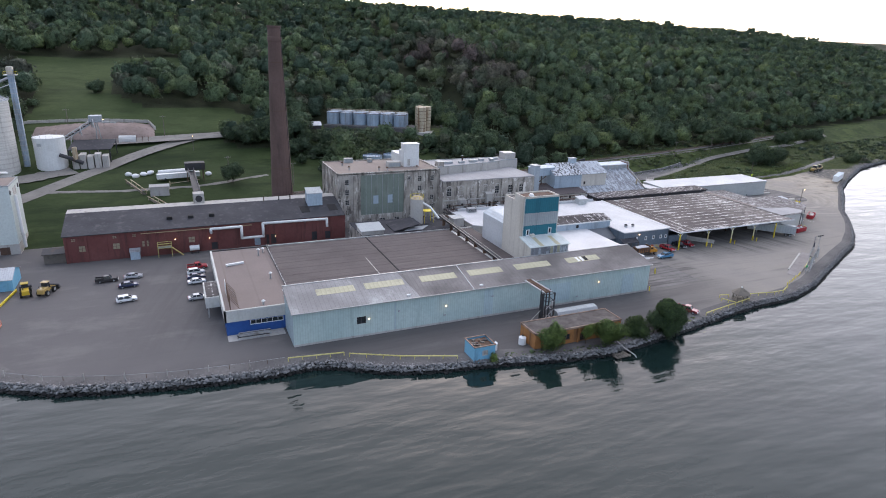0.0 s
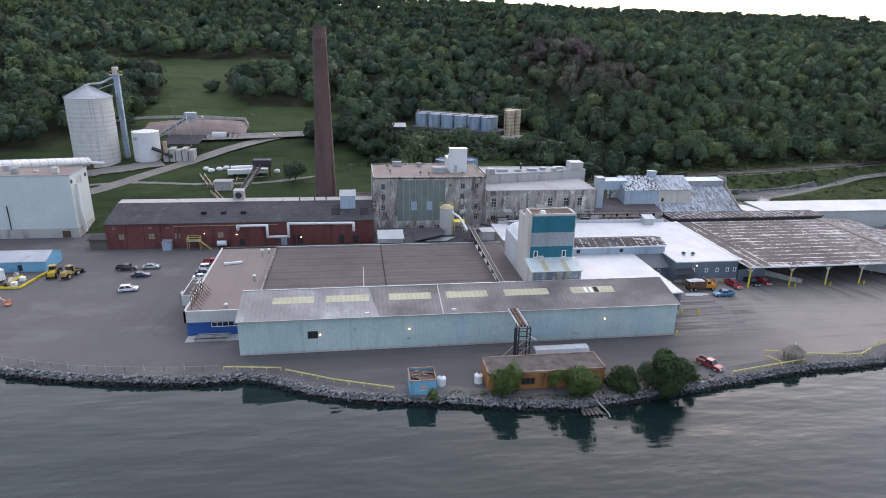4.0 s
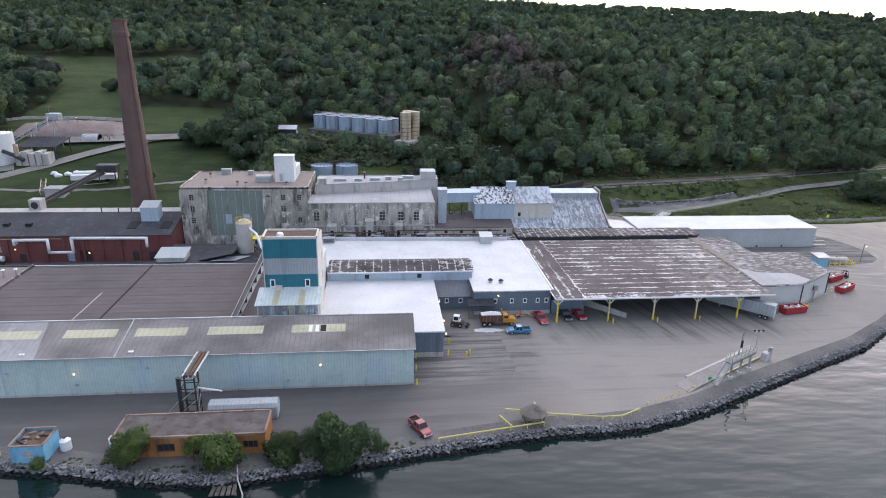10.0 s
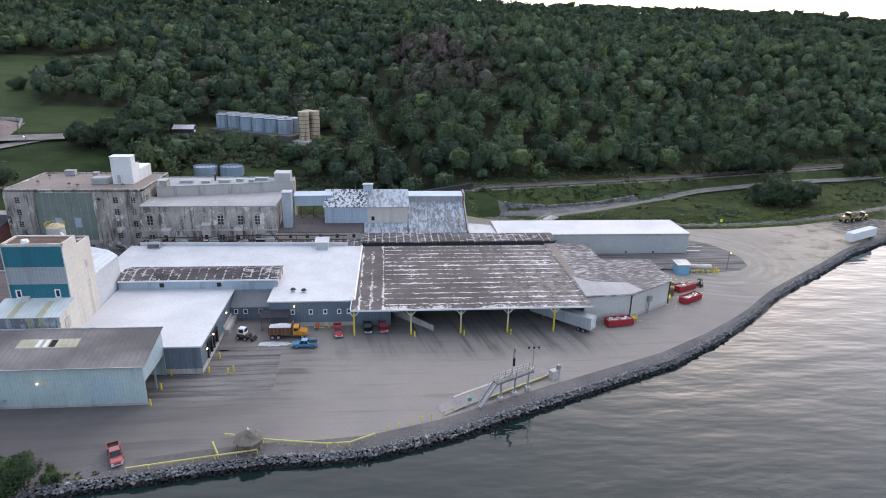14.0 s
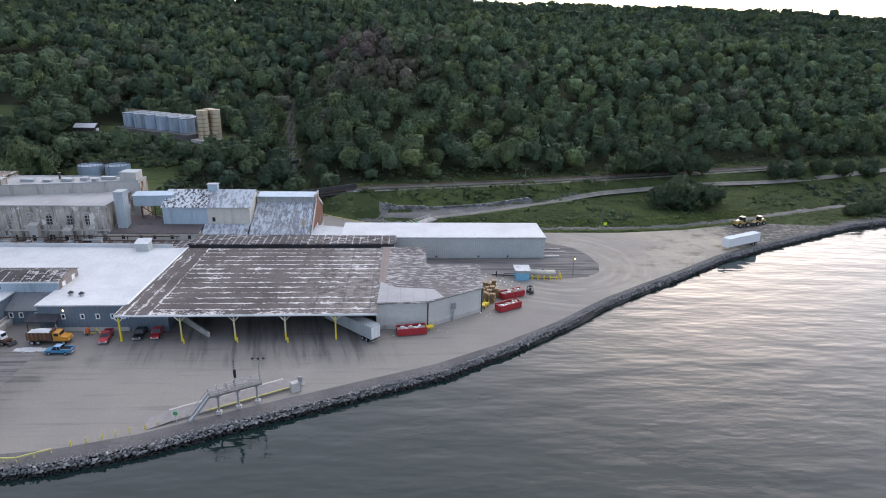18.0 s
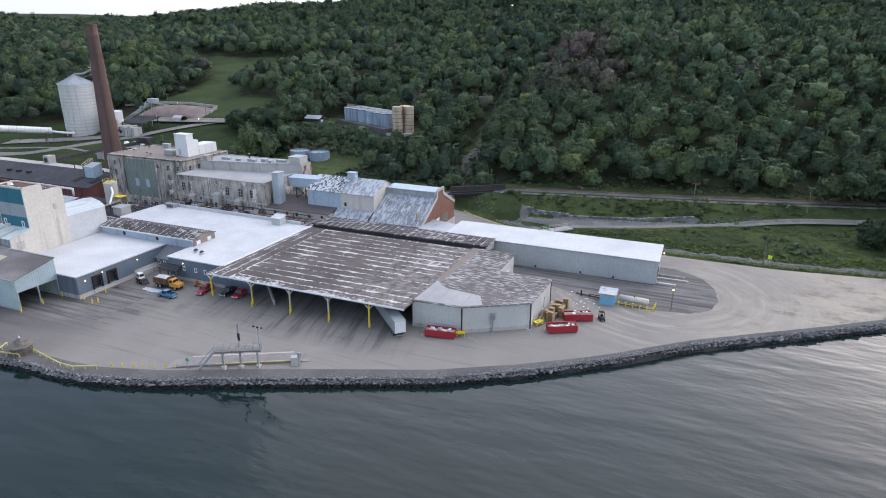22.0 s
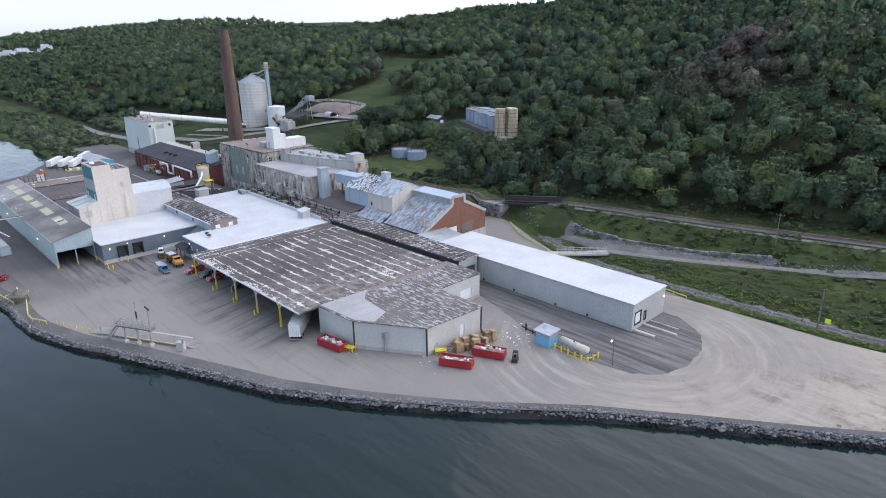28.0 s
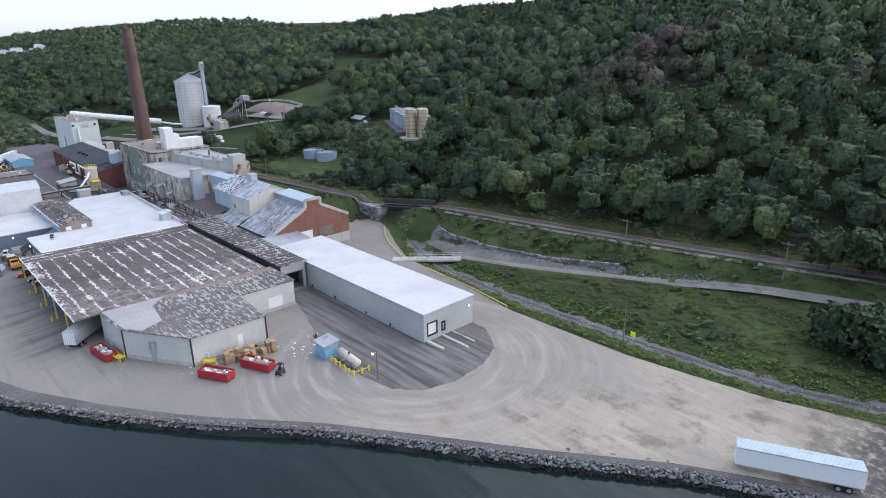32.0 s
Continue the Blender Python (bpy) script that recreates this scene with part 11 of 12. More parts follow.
def side_loft(bm, prof, hw, top_in=0.0, ease=0.06):
    """Side outline (x, z) given width, its upper points drawn in."""
    zs = [z for _, z in prof]
    lo, hi = min(zs), max(zs)
    sides = []
    for s in (-1, 1):
        sides.append([bm.verts.new((x, s * (hw - top_in * (z - lo) / (hi - lo)), z)) for x, z in prof])
    n = len(prof)
    bm.faces.new(sides[0][::-1]), bm.faces.new(sides[1])
    for i in range(n):
        j = (i + 1) % n
        bm.faces.new((sides[0][i], sides[0][j], sides[1][j], sides[1][i]))
    bmesh.ops.recalc_face_normals(bm, faces=bm.faces)
    if ease:
        es = [e for e in bm.edges if e.calc_face_angle(0) > 0.7]
        bmesh.ops.bevel(bm, geom=es, offset=ease, segments=1, affect="EDGES")
    return bm


def wheel(parent, x, y, r, w):
    bm = B()
    tube(bm, (x, y - w / 2, r), (x, y + w / 2, r), r, seg=16)
    tyre = part("wheel", bm, RUBBER, parent, local=True)
    s = 1 if y > 0 else -1
    bm = B()
    tube(bm, (x, y + s * w * 0.42, r), (x, y + s * (w / 2 + 0.015), r), r * 0.6, seg=12)
    part("rim", bm, STEEL, tyre, local=True)


def car(x, y, turn, col, style, label):
    t = thing({"pickup": "pickup_truck", "suv": "suv", "sedan": "car"}[style], label, "pickup" if style == "pickup" else "car", (x, y, 0.05), "parked vehicles")
    t.rotation_euler = (0, 0, radians(turn))
    if style == "pickup":
        L_, hw, r = 2.75, 0.96, 0.38
        low = [(-2.75, 0.45), (-2.75, 1.05), (0.6, 1.08), (1.3, 1.08), (2.45, 1.0), (2.7, 0.85), (2.75, 0.45)]
        cab = ((-0.75, 1.2, 0.86), (-0.6, 0.65, 0.72), 1.08, 1.78)
    elif style == "suv":
        L_, hw, r = 2.35, 0.93, 0.36
        low = [(-2.35, 0.4), (-2.35, 0.95), (-2.2, 1.05), (1.0, 1.05), (2.0, 0.98), (2.3, 0.8), (2.35, 0.4)]
        cab = ((-2.15, 1.25, 0.86), (-1.75, 0.45, 0.68), 1.04, 1.68)
    else:
        L_, hw, r = 2.35, 0.9, 0.33
        low = [(-2.35, 0.35), (-2.35, 0.8), (-2.2, 0.95), (-1.4, 0.98), (1.1, 0.95), (2.0, 0.82), (2.3, 0.65), (2.35, 0.35)]
        cab = ((-1.75, 1.25, 0.82), (-1.0, 0.35, 0.64), 0.95, 1.43)
    bm = B()
    side_loft(bm, low, hw, 0.06)
    part("body", bm, col, t, local=True)
    (a0, a1, aw), (b0, b1, bw), z0, z1 = cab
    bm = B()
    lo = [bm.verts.new(p) for p in ((a0, -aw, z0), (a1, -aw, z0), (a1, aw, z0), (a0, aw, z0))]
    hi = [bm.verts.new(p) for p in ((b0, -bw, z1), (b1, -bw, z1), (b1, bw, z1), (b0, bw, z1))]
    for i in range(4):
        j = (i + 1) % 4
        bm.faces.new((lo[i], lo[j], hi[j], hi[i]))
    bm.faces.new(hi)
    part("glazing", bm, GLASS, t, local=True)
    bm = B()
    box(bm, b0 - 0.05, -bw - 0.03, z1 - 0.03, b1 + 0.05, bw + 0.03, z1 + 0.06, bevel=0.04)
    part("roof", bm, col, t, local=True)
    for s in (-1, 1):
        bm = B()
        for (xa, xb) in ((a0, b0), (a1, b1), ((a0 + a1) / 2 - 0.1, (b0 + b1) / 2 - 0.1)):
            beam(bm, (xa, s * (aw + 0.01), z0), (xb, s * (bw + 0.01), z1), 0.09)
        part("pillars", bm, col, t, local=True)
        for lx, m, nm in ((L_ - 0.02, HEAD, "headlight"), (-L_ + 0.02, TAIL, "tail_light")):
            bm = B()
            box(bm, lx - 0.06, s * (hw - 0.28) - 0.16, 0.68, lx + 0.04, s * (hw - 0.28) + 0.16, 0.86, bevel=0.02)
            part(nm, bm, m, t, local=True)
        for wx in (-L_ * 0.6, L_ * 0.62):
            wheel(t, wx, s * (hw - 0.1), r, 0.24)
        bm = B()
        box(bm, a1 - 0.25, s * (hw + 0.02) - 0.09, z0, a1 - 0.1, s * (hw + 0.02) + 0.09, z0 + 0.14, bevel=0.02)
        part("mirror", bm, col, t, local=True)
    for lx, nm in ((L_, "front_bumper"), (-L_, "rear_bumper")):
        bm = B()
        box(bm, lx - 0.08, -hw + 0.08, 0.42, lx + 0.09, hw - 0.08, 0.62, bevel=0.04)
        part(nm, bm, STEEL if style == "pickup" else DARK_STEEL, t, local=True)
    if style == "pickup":
        bm = B()
        box(bm, -2.6, -0.78, 1.0, -0.85, 0.78, 1.095)
        part("bed_floor", bm, RUBBER, t, local=True)
        for s in (-1, 1):
            bm = B()
            box(bm, -2.74, s * 0.86 - 0.07, 1.0, -0.78, s * 0.86 + 0.07, 1.32, bevel=0.03)
            part("bed_side", bm, col, t, local=True)
        bm = B()
        box(bm, -2.76, -0.86, 1.0, -2.66, 0.86, 1.32, bevel=0.02)
        part("tailgate", bm, col, t, local=True)


BLACK_P, SILVER_P, NAVY_P, WHITE_P, RED_P, BLUE_P = paint("black_paint", (0.015, 0.015, 0.018)), paint("silver_paint", (0.42, 0.43, 0.45)), paint("navy_paint", (0.02, 0.03, 0.08)), paint("white_car_paint", (0.75, 0.76, 0.77)), paint("red_car_paint", (0.38, 0.02, 0.03)), paint("blue_car_paint", (0.04, 0.20, 0.36))
car(-20.0, 176.6, 2, BLACK_P, "pickup", "black pickup parked on the asphalt yard")
car(-13.6, 177.2, 3, SILVER_P, "sedan", "silver sedan parked on the asphalt yard")
car(-14.5, 170.8, 4, NAVY_P, "sedan", "dark blue sedan parked on the asphalt yard")
car(-14.5, 160.6, 8, WHITE_P, "suv", "white suv parked on the asphalt yard")
car(3.0, 179.6, 3, RED_P, "pickup", "dark red pickup parked by the office")
car(2.4, 175.2, 5, WHITE_P, "suv", "white suv parked by the office")
car(2.3, 171.6, 4, NAVY_P, "sedan", "dark sedan parked by the office")
car(2.3, 167.8, 6, WHITE_P, "sedan", "white sedan parked by the office")
car(2.0, 156.4, 5, SILVER_P, "sedan", "grey sedan beside the entrance canopy")
car(143.9, 142.9, 178, BLUE_P, "pickup", "blue pickup parked behind the dump truck")
car(150.6, 149.0, -82, RED_P, "pickup", "red pickup nosed against the slate blue wall")
car(157.2, 150.6, -86, BLACK_P, "pickup", "black pickup under the canopy edge")
car(160.8, 150.8, -84, RED_P, "pickup", "bright red pickup under the canopy edge")
car(118.6, 107.2, -62, paint("dark_red_car_paint", (0.24, 0.016, 0.022)), "pickup", "dark red pickup parked near the shore")


def dump_truck():
    t = thing("dump_truck", "orange dump truck loaded with white salt", "truck", (139.6, 147.6, 0.05))
    ORG = paint("truck_orange", (0.55, 0.24, 0.02))
    bm = B()
    box(bm, -4.0, -0.5, 0.75, 4.0, 0.5, 1.05)
    part("chassis", bm, DARK_STEEL, t, local=True)
    bm = B()
    for s in (-1, 1):
        box(bm, -4.0, s * 1.2 - 0.08, 1.2, 1.0, s * 1.2 + 0.08, 2.9)
    box(bm, -4.0, -1.2, 1.2, 1.0, 1.2, 1.35)
    box(bm, 0.9, -1.2, 1.2, 1.1, 1.2, 3.3)
    box(bm, -4.1, -1.2, 1.2, -3.95, 1.2, 2.8)
    part("bed", bm, RUST, t, "rust brown dump bed", local=True)
    for i in range(6):
        for s in (-1, 1):
            bm = B()
            box(bm, -3.7 + i * 0.85, s * 1.33 - 0.07, 1.3, -3.55 + i * 0.85, s * 1.33 + 0.07, 2.85)
            part("bed_rib", bm, ORANGE, t, local=True)
    bm = B()
    bmesh.ops.create_grid(bm, x_segments=14, y_segments=8, size=1)
    for v in bm.verts:
        v.co = Vector((-1.5 + v.co.x * 2.4, v.co.y * 1.1, 2.8 + 0.5 * (1 - v.co.x ** 2) * (1 - v.co.y ** 2) + 0.1 * noise.noise(v.co * 3)))
    part("salt_load", bm, WHITE_ROOF, t, "heaped white salt", local=True, smooth=True)
    bm = B()
    side_loft(bm, [(1.2, 0.9), (1.2, 2.7), (1.5, 2.85), (2.5, 2.8), (2.75, 1.95), (4.3, 1.75), (4.4, 0.9)], 1.1, 0.1)
    cab = part("cab", bm, ORG, t, local=True)
    bm = B()
    box(bm, 2.52, -0.85, 2.0, 2.72, 0.85, 2.65)
    for s in (-1, 1):
        box(bm, 1.5, s * 1.03 - 0.03, 2.0, 2.4, s * 1.03 + 0.03, 2.6)
    part("cab_glass", bm, GLASS, cab, local=True)
    for s in (-1, 1):
        for wx in (-3.2, -1.9, 3.3):
            wheel(t, wx, s * 1.0, 0.52, 0.35)
        bm = B()
        box(bm, 4.36, s * 0.75 - 0.15, 1.1, 4.46, s * 0.75 + 0.15, 1.35)
        part("headlight", bm, HEAD, t, local=True)
        bm = B()
        side_loft(bm, [(2.7, 0.95), (2.9, 1.25), (3.7, 1.25), (3.95, 0.95)], 0.2, 0, 0)
        bmesh.ops.translate(bm, verts=bm.verts, vec=(0, s * 1.05, 0))
        part("fender", bm, ORG, t, local=True)
    bm = B()
    tube(bm, (1.15, 1.0, 1.0), (1.15, 1.0, 3.6), 0.09, seg=8)
    part("exhaust", bm, STEEL, t, local=True)
    s = thing("salt_spill", "spilled white salt on the asphalt", "salt", (137, 144.6, 0.05))
    bm = B()
    bmesh.ops.create_grid(bm, x_segments=24, y_segments=10, size=1)
    for v in bm.verts:
        e = max(0, 1 - v.co.x ** 2 - v.co.y ** 2)
        v.co = Vector((v.co.x * 4.2, v.co.y * 1.3, -0.06 + 0.3 * e * (0.5 + noise.noise((v.co.x * 4, v.co.y * 4, 2)))))
    part("salt_cone", bm, WHITE_ROOF, s, local=True, smooth=True)


dump_truck()


def wheel_loader(x, y, turn, col, label, k=1.0):
    t = thing("wheel_loader", label, "loader", (x, y, 0.05), "wheel loaders")
    t.rotation_euler = (0, 0, radians(turn))
    t.scale = (k, k, k)
    bm = B()
    side_loft(bm, [(-3.2, 0.9), (-3.2, 2.0), (-2.9, 2.2), (-0.6, 2.2), (-0.4, 0.9)], 0.85, 0.1)
    part("engine_hood", bm, col, t, local=True)
    bm = B()
    side_loft(bm, [(-0.5, 0.9), (-0.5, 1.6), (1.6, 1.5), (1.8, 0.9)], 0.6, 0.1)
    part("front_frame", bm, col, t, local=True)
    bm = B()
    side_loft(bm, [(-1.1, 2.2), (-1.0, 3.2), (0.1, 3.2), (0.4, 1.6), (-0.4, 1.6)], 0.75, 0.08)
    cab = part("cab", bm, GLASS, t, local=True)
    bm = B()
    box(bm, -1.2, -0.85, 3.2, 0.3, 0.85, 3.35, bevel=0.05)
    part("cab_roof", bm, col, cab, local=True)
    for s in (-1, 1):
        bm = B()
        beam(bm, (0.4, s * 0.55, 1.9), (2.9, s * 0.55, 0.8), 0.18, 0.4)
        part("lift_arm", bm, col, t, local=True)
        for wx in (-2.0, 1.1):
            wheel(t, wx, s * 1.05, 0.75, 0.5)
    bm = B()
    prof = [(2.8, 0.2), (2.7, 1.3), (3.1, 1.4), (3.2, 0.5), (3.9, 0.25), (3.9, 0.12)]
    side_loft(bm, prof, 1.35, 0, 0)
    part("bucket", bm, DARK_STEEL, t, local=True)
    bm = B()
    tube(bm, (-2.6, 0.4, 2.2), (-2.6, 0.4, 2.9), 0.09, seg=8)
    part("exhaust", bm, DARK_STEEL, t, local=True)


YEL_P = paint("machine_yellow", (0.55, 0.37, 0.02))
TAN_P = paint("machine_tan", (0.40, 0.27, 0.08))
wheel_loader(-38.0, 173.4, 100, YEL_P, "yellow wheel loader beside the blue shed")
wheel_loader(-33.2, 172.8, 70, TAN_P, "dusty yellow wheel loader with lowered bucket")
wheel_loader(340.5, 234.6, 15, TAN_P, "tan wheel loader parked on the gravel spit", 1.15)
wheel_loader(347.5, 236.8, 200, TAN_P, "old tan grader standing on the gravel spit", 1.0)


def loader_small():
    t = thing("skid_loader", "small loader with white cab and rusty frame", "loader", (130, 147.4, 0.05))
    t.rotation_euler = (0, 0, radians(-20))
    bm = B()
    box(bm, -1.4, -0.8, 0.5, 1.4, 0.8, 1.3, bevel=0.1)
    part("frame", bm, RUST, t, local=True)
    bm = B()
    side_loft(bm, [(-1.0, 1.3), (-0.9, 2.7), (0.5, 2.7), (0.8, 1.3)], 0.75, 0.12)
    c = part("cab", bm, WHITE, t, local=True)
    bm = B()
    for s in (-1, 1):
        box(bm, -0.7, s * 0.72 - 0.03, 1.7, 0.4, s * 0.72 + 0.03, 2.5)
    box(bm, 0.55, -0.55, 1.6, 0.68, 0.55, 2.5)
    part("cab_glass", bm, GLASS, c, local=True)
    for s in (-1, 1):
        for wx in (-0.9, 0.9):
            wheel(t, wx, s * 0.9, 0.5, 0.35)
        bm = B()
        beam(bm, (0.6, s * 0.5, 1.2), (2.4, s * 0.5, 0.5), 0.16)
        part("arm", bm, RUST, t, local=True)
    bm = B()
    side_loft(bm, [(2.2, 0.15), (2.2, 0.8), (2.5, 0.85), (2.9, 0.2)], 0.9, 0, 0)
    part("bucket", bm, DARK_STEEL, t, local=True)


loader_small()


def mixer():
    t = thing("cement_mixer", "small orange and white towable mixer", "mixer", (145.6, 151.2, 0))
    bm = B()
    tube(bm, (0, 0, 0.7), (0.3, 0, 1.7), 0.6, 0.35, 12)
    part("drum", bm, paint("mixer_orange", (0.5, 0.10, 0.03)), t, local=True)
    bm = B()
    beam(bm, (-0.4, 0, 0.5), (1.7, 0, 0.45), 0.12)
    beam(bm, (1.9, 0.2, 1.5), (3.0, -0.4, 0.6), 0.16)
    part("towbar", bm, YELLOW, t, local=True)
    for s in (-0.6, 0.6):
        wheel(t, 0, s, 0.3, 0.15)
    bm = B()
    box(bm, -0.5, -0.35, 0.5, 0.0, 0.35, 1.0, bevel=0.05)
    part("engine_box", bm, WHITE, t, local=True)


mixer()


def box_trailer(x, y, turn, body, roofm, label):
    """Rear doors face local -x."""
    t = thing("box_trailer", label, "trailer", (x, y, 0.03), "box trailers")
    t.rotation_euler = (0, 0, radians(turn))
    L_ = 8.1
    bm = B()
    box(bm, -L_, -1.28, 1.15, L_, 1.28, 4.05, bevel=0.04)
    part("box", bm, body, t, local=True)
    bm = B()
    box(bm, -L_ + 0.05, -1.25, 4.05, L_ - 0.05, 1.25, 4.09)
    part("roof", bm, roofm, t, local=True)
    for s in (-1, 1):
        for z in (1.15, 3.95):
            bm = B()
            box(bm, -L_, s * 1.3 - 0.025, z, L_, s * 1.3 + 0.025, z + 0.12)
            part("rail", bm, STEEL, t, local=True)
        for wx in (-6.4, -5.1):
            wheel(t, wx, s * 1.0, 0.5, 0.5)
        bm = B()
        box(bm, 4.6, s * 0.8 - 0.08, 0.05, 4.8, s * 0.8 + 0.08, 1.15)
        part("landing_leg", bm, STEEL, t, local=True)
        bm = B()
        box(bm, -L_ - 0.03, s * 0.63 - 0.6, 1.2, -L_ - 0.005, s * 0.63 + 0.6, 3.95)
        d = part("rear_door", bm, WHITE, t, local=True)
        bm = B()
        for o in (-0.25, 0.2):
            tube(bm, (-L_ - 0.05, s * 0.63 + o, 1.2), (-L_ - 0.05, s * 0.63 + o, 3.95), 0.025, seg=6)
        part("lock_bar", bm, STEEL, d, local=True)
    bm = B()
    box(bm, -7.4, -0.5, 0.75, -4.2, 0.5, 1.15)
    part("bogie", bm, DARK_STEEL, t, local=True)
    bm = B()
    box(bm, -L_ - 0.02, -1.1, 0.5, -L_ + 0.1, 1.1, 0.65)
    part("rear_guard", bm, STEEL, t, local=True)


box_trailer(327.2, 211.4, 206, WHITE, PALE_BLUE, "white and pale blue box trailer parked on the shore bank")
box_trailer(203.4, 151.8, 135, SILVER, SILVER, "ribbed silver box trailer backed under the canopy")
for x, y, a in ((-66, 164.5, 147), (-60.5, 168.5, 147), (-55.5, 172, 149), (-73, 181, 150)):
    box_trailer(x, y, a, WHITE, WHITE, "white box trailer stored near the shore")


def forklift():
    t = thing("forklift", "small dark forklift with raised mast", "forklift", (248.6, 172.8, 0.05))
    t.rotation_euler = (0, 0, radians(120))
    bm = B()
    box(bm, -1.0, -0.55, 0.3, 0.8, 0.55, 1.0, bevel=0.1)
    part("body", bm, DARK_STEEL, t, local=True)
    for a, b in (((-0.8, -0.5), (-0.5, -0.45)), ((-0.8, 0.5), (-0.5, 0.45)), ((0.6, -0.5), (0.4, -0.45)), ((0.6, 0.5), (0.4, 0.45))):
        bm = B()
        beam(bm, (*a, 1.0), (*b, 2.1), 0.08)
        part("cage_post", bm, RUBBER, t, local=True)
    bm = B()
    box(bm, -0.6, -0.5, 2.08, 0.5, 0.5, 2.16)
    part("overhead_guard", bm, RUBBER, t, local=True)
    for s in (-0.35, 0.35):
        bm = B()
        beam(bm, (0.9, s, 0.1), (0.9, s, 2.4), 0.1)
        part("mast", bm, STEEL, t, local=True)
        bm = B()
        box(bm, 0.95, s - 0.06, 0.08, 2.0, s + 0.06, 0.13)
        part("fork", bm, STEEL, t, local=True)
        for wx in (-0.7, 0.55):
            wheel(t, wx, s * 1.5, 0.28, 0.2)
    bm = B()
    box(bm, -0.4, -0.25, 1.0, 0.0, 0.25, 1.6, bevel=0.05)
    part("seat", bm, RUBBER, t, local=True)


forklift()


def boom_lift():
    t = thing("boom_lift", "orange boom lift with folded cream boom", "lift", (-45.0, 153.6, 0.05))
    org = paint("lift_orange", (0.55, 0.12, 0.02))
    bm = B()
    box(bm, -1.4, -1.0, 0.5, 1.4, 1.0, 1.3, bevel=0.1)
    part("chassis", bm, org, t, local=True)
    bm = B()
    box(bm, -1.2, -0.8, 1.3, 0.8, 0.8, 2.1, bevel=0.1)
    part("turntable", bm, org, t, local=True)
    bm = B()
    beam(bm, (-1.8, 0, 2.3), (3.4, 0, 2.2), 0.4)
    part("boom", bm, CREAM, t, local=True)
    bm = B()
    beam(bm, (3.3, 0, 2.1), (4.4, 0, 1.0), 0.2)
    part("jib", bm, org, t, local=True)
    bm = B()
    for z in (0.5, 1.0, 1.5):
        rail_edge(bm, ((4.2, -0.7), (5.4, -0.7), (5.4, 0.7), (4.2, 0.7), (4.2, -0.7)), z, 0.06, 0.06)
    for u in (4.2, 5.4):
        for w in (-0.7, 0.7):
            beam(bm, (u, w, 0.4), (u, w, 1.55), 0.06)
    box(bm, 4.2, -0.7, 0.38, 5.4, 0.7, 0.44)
    part("basket", bm, org, t, local=True)
    for s in (-1, 1):
        for wx in (-1.0, 1.0):
            wheel(t, wx, s * 1.0, 0.48, 0.3)


boom_lift()


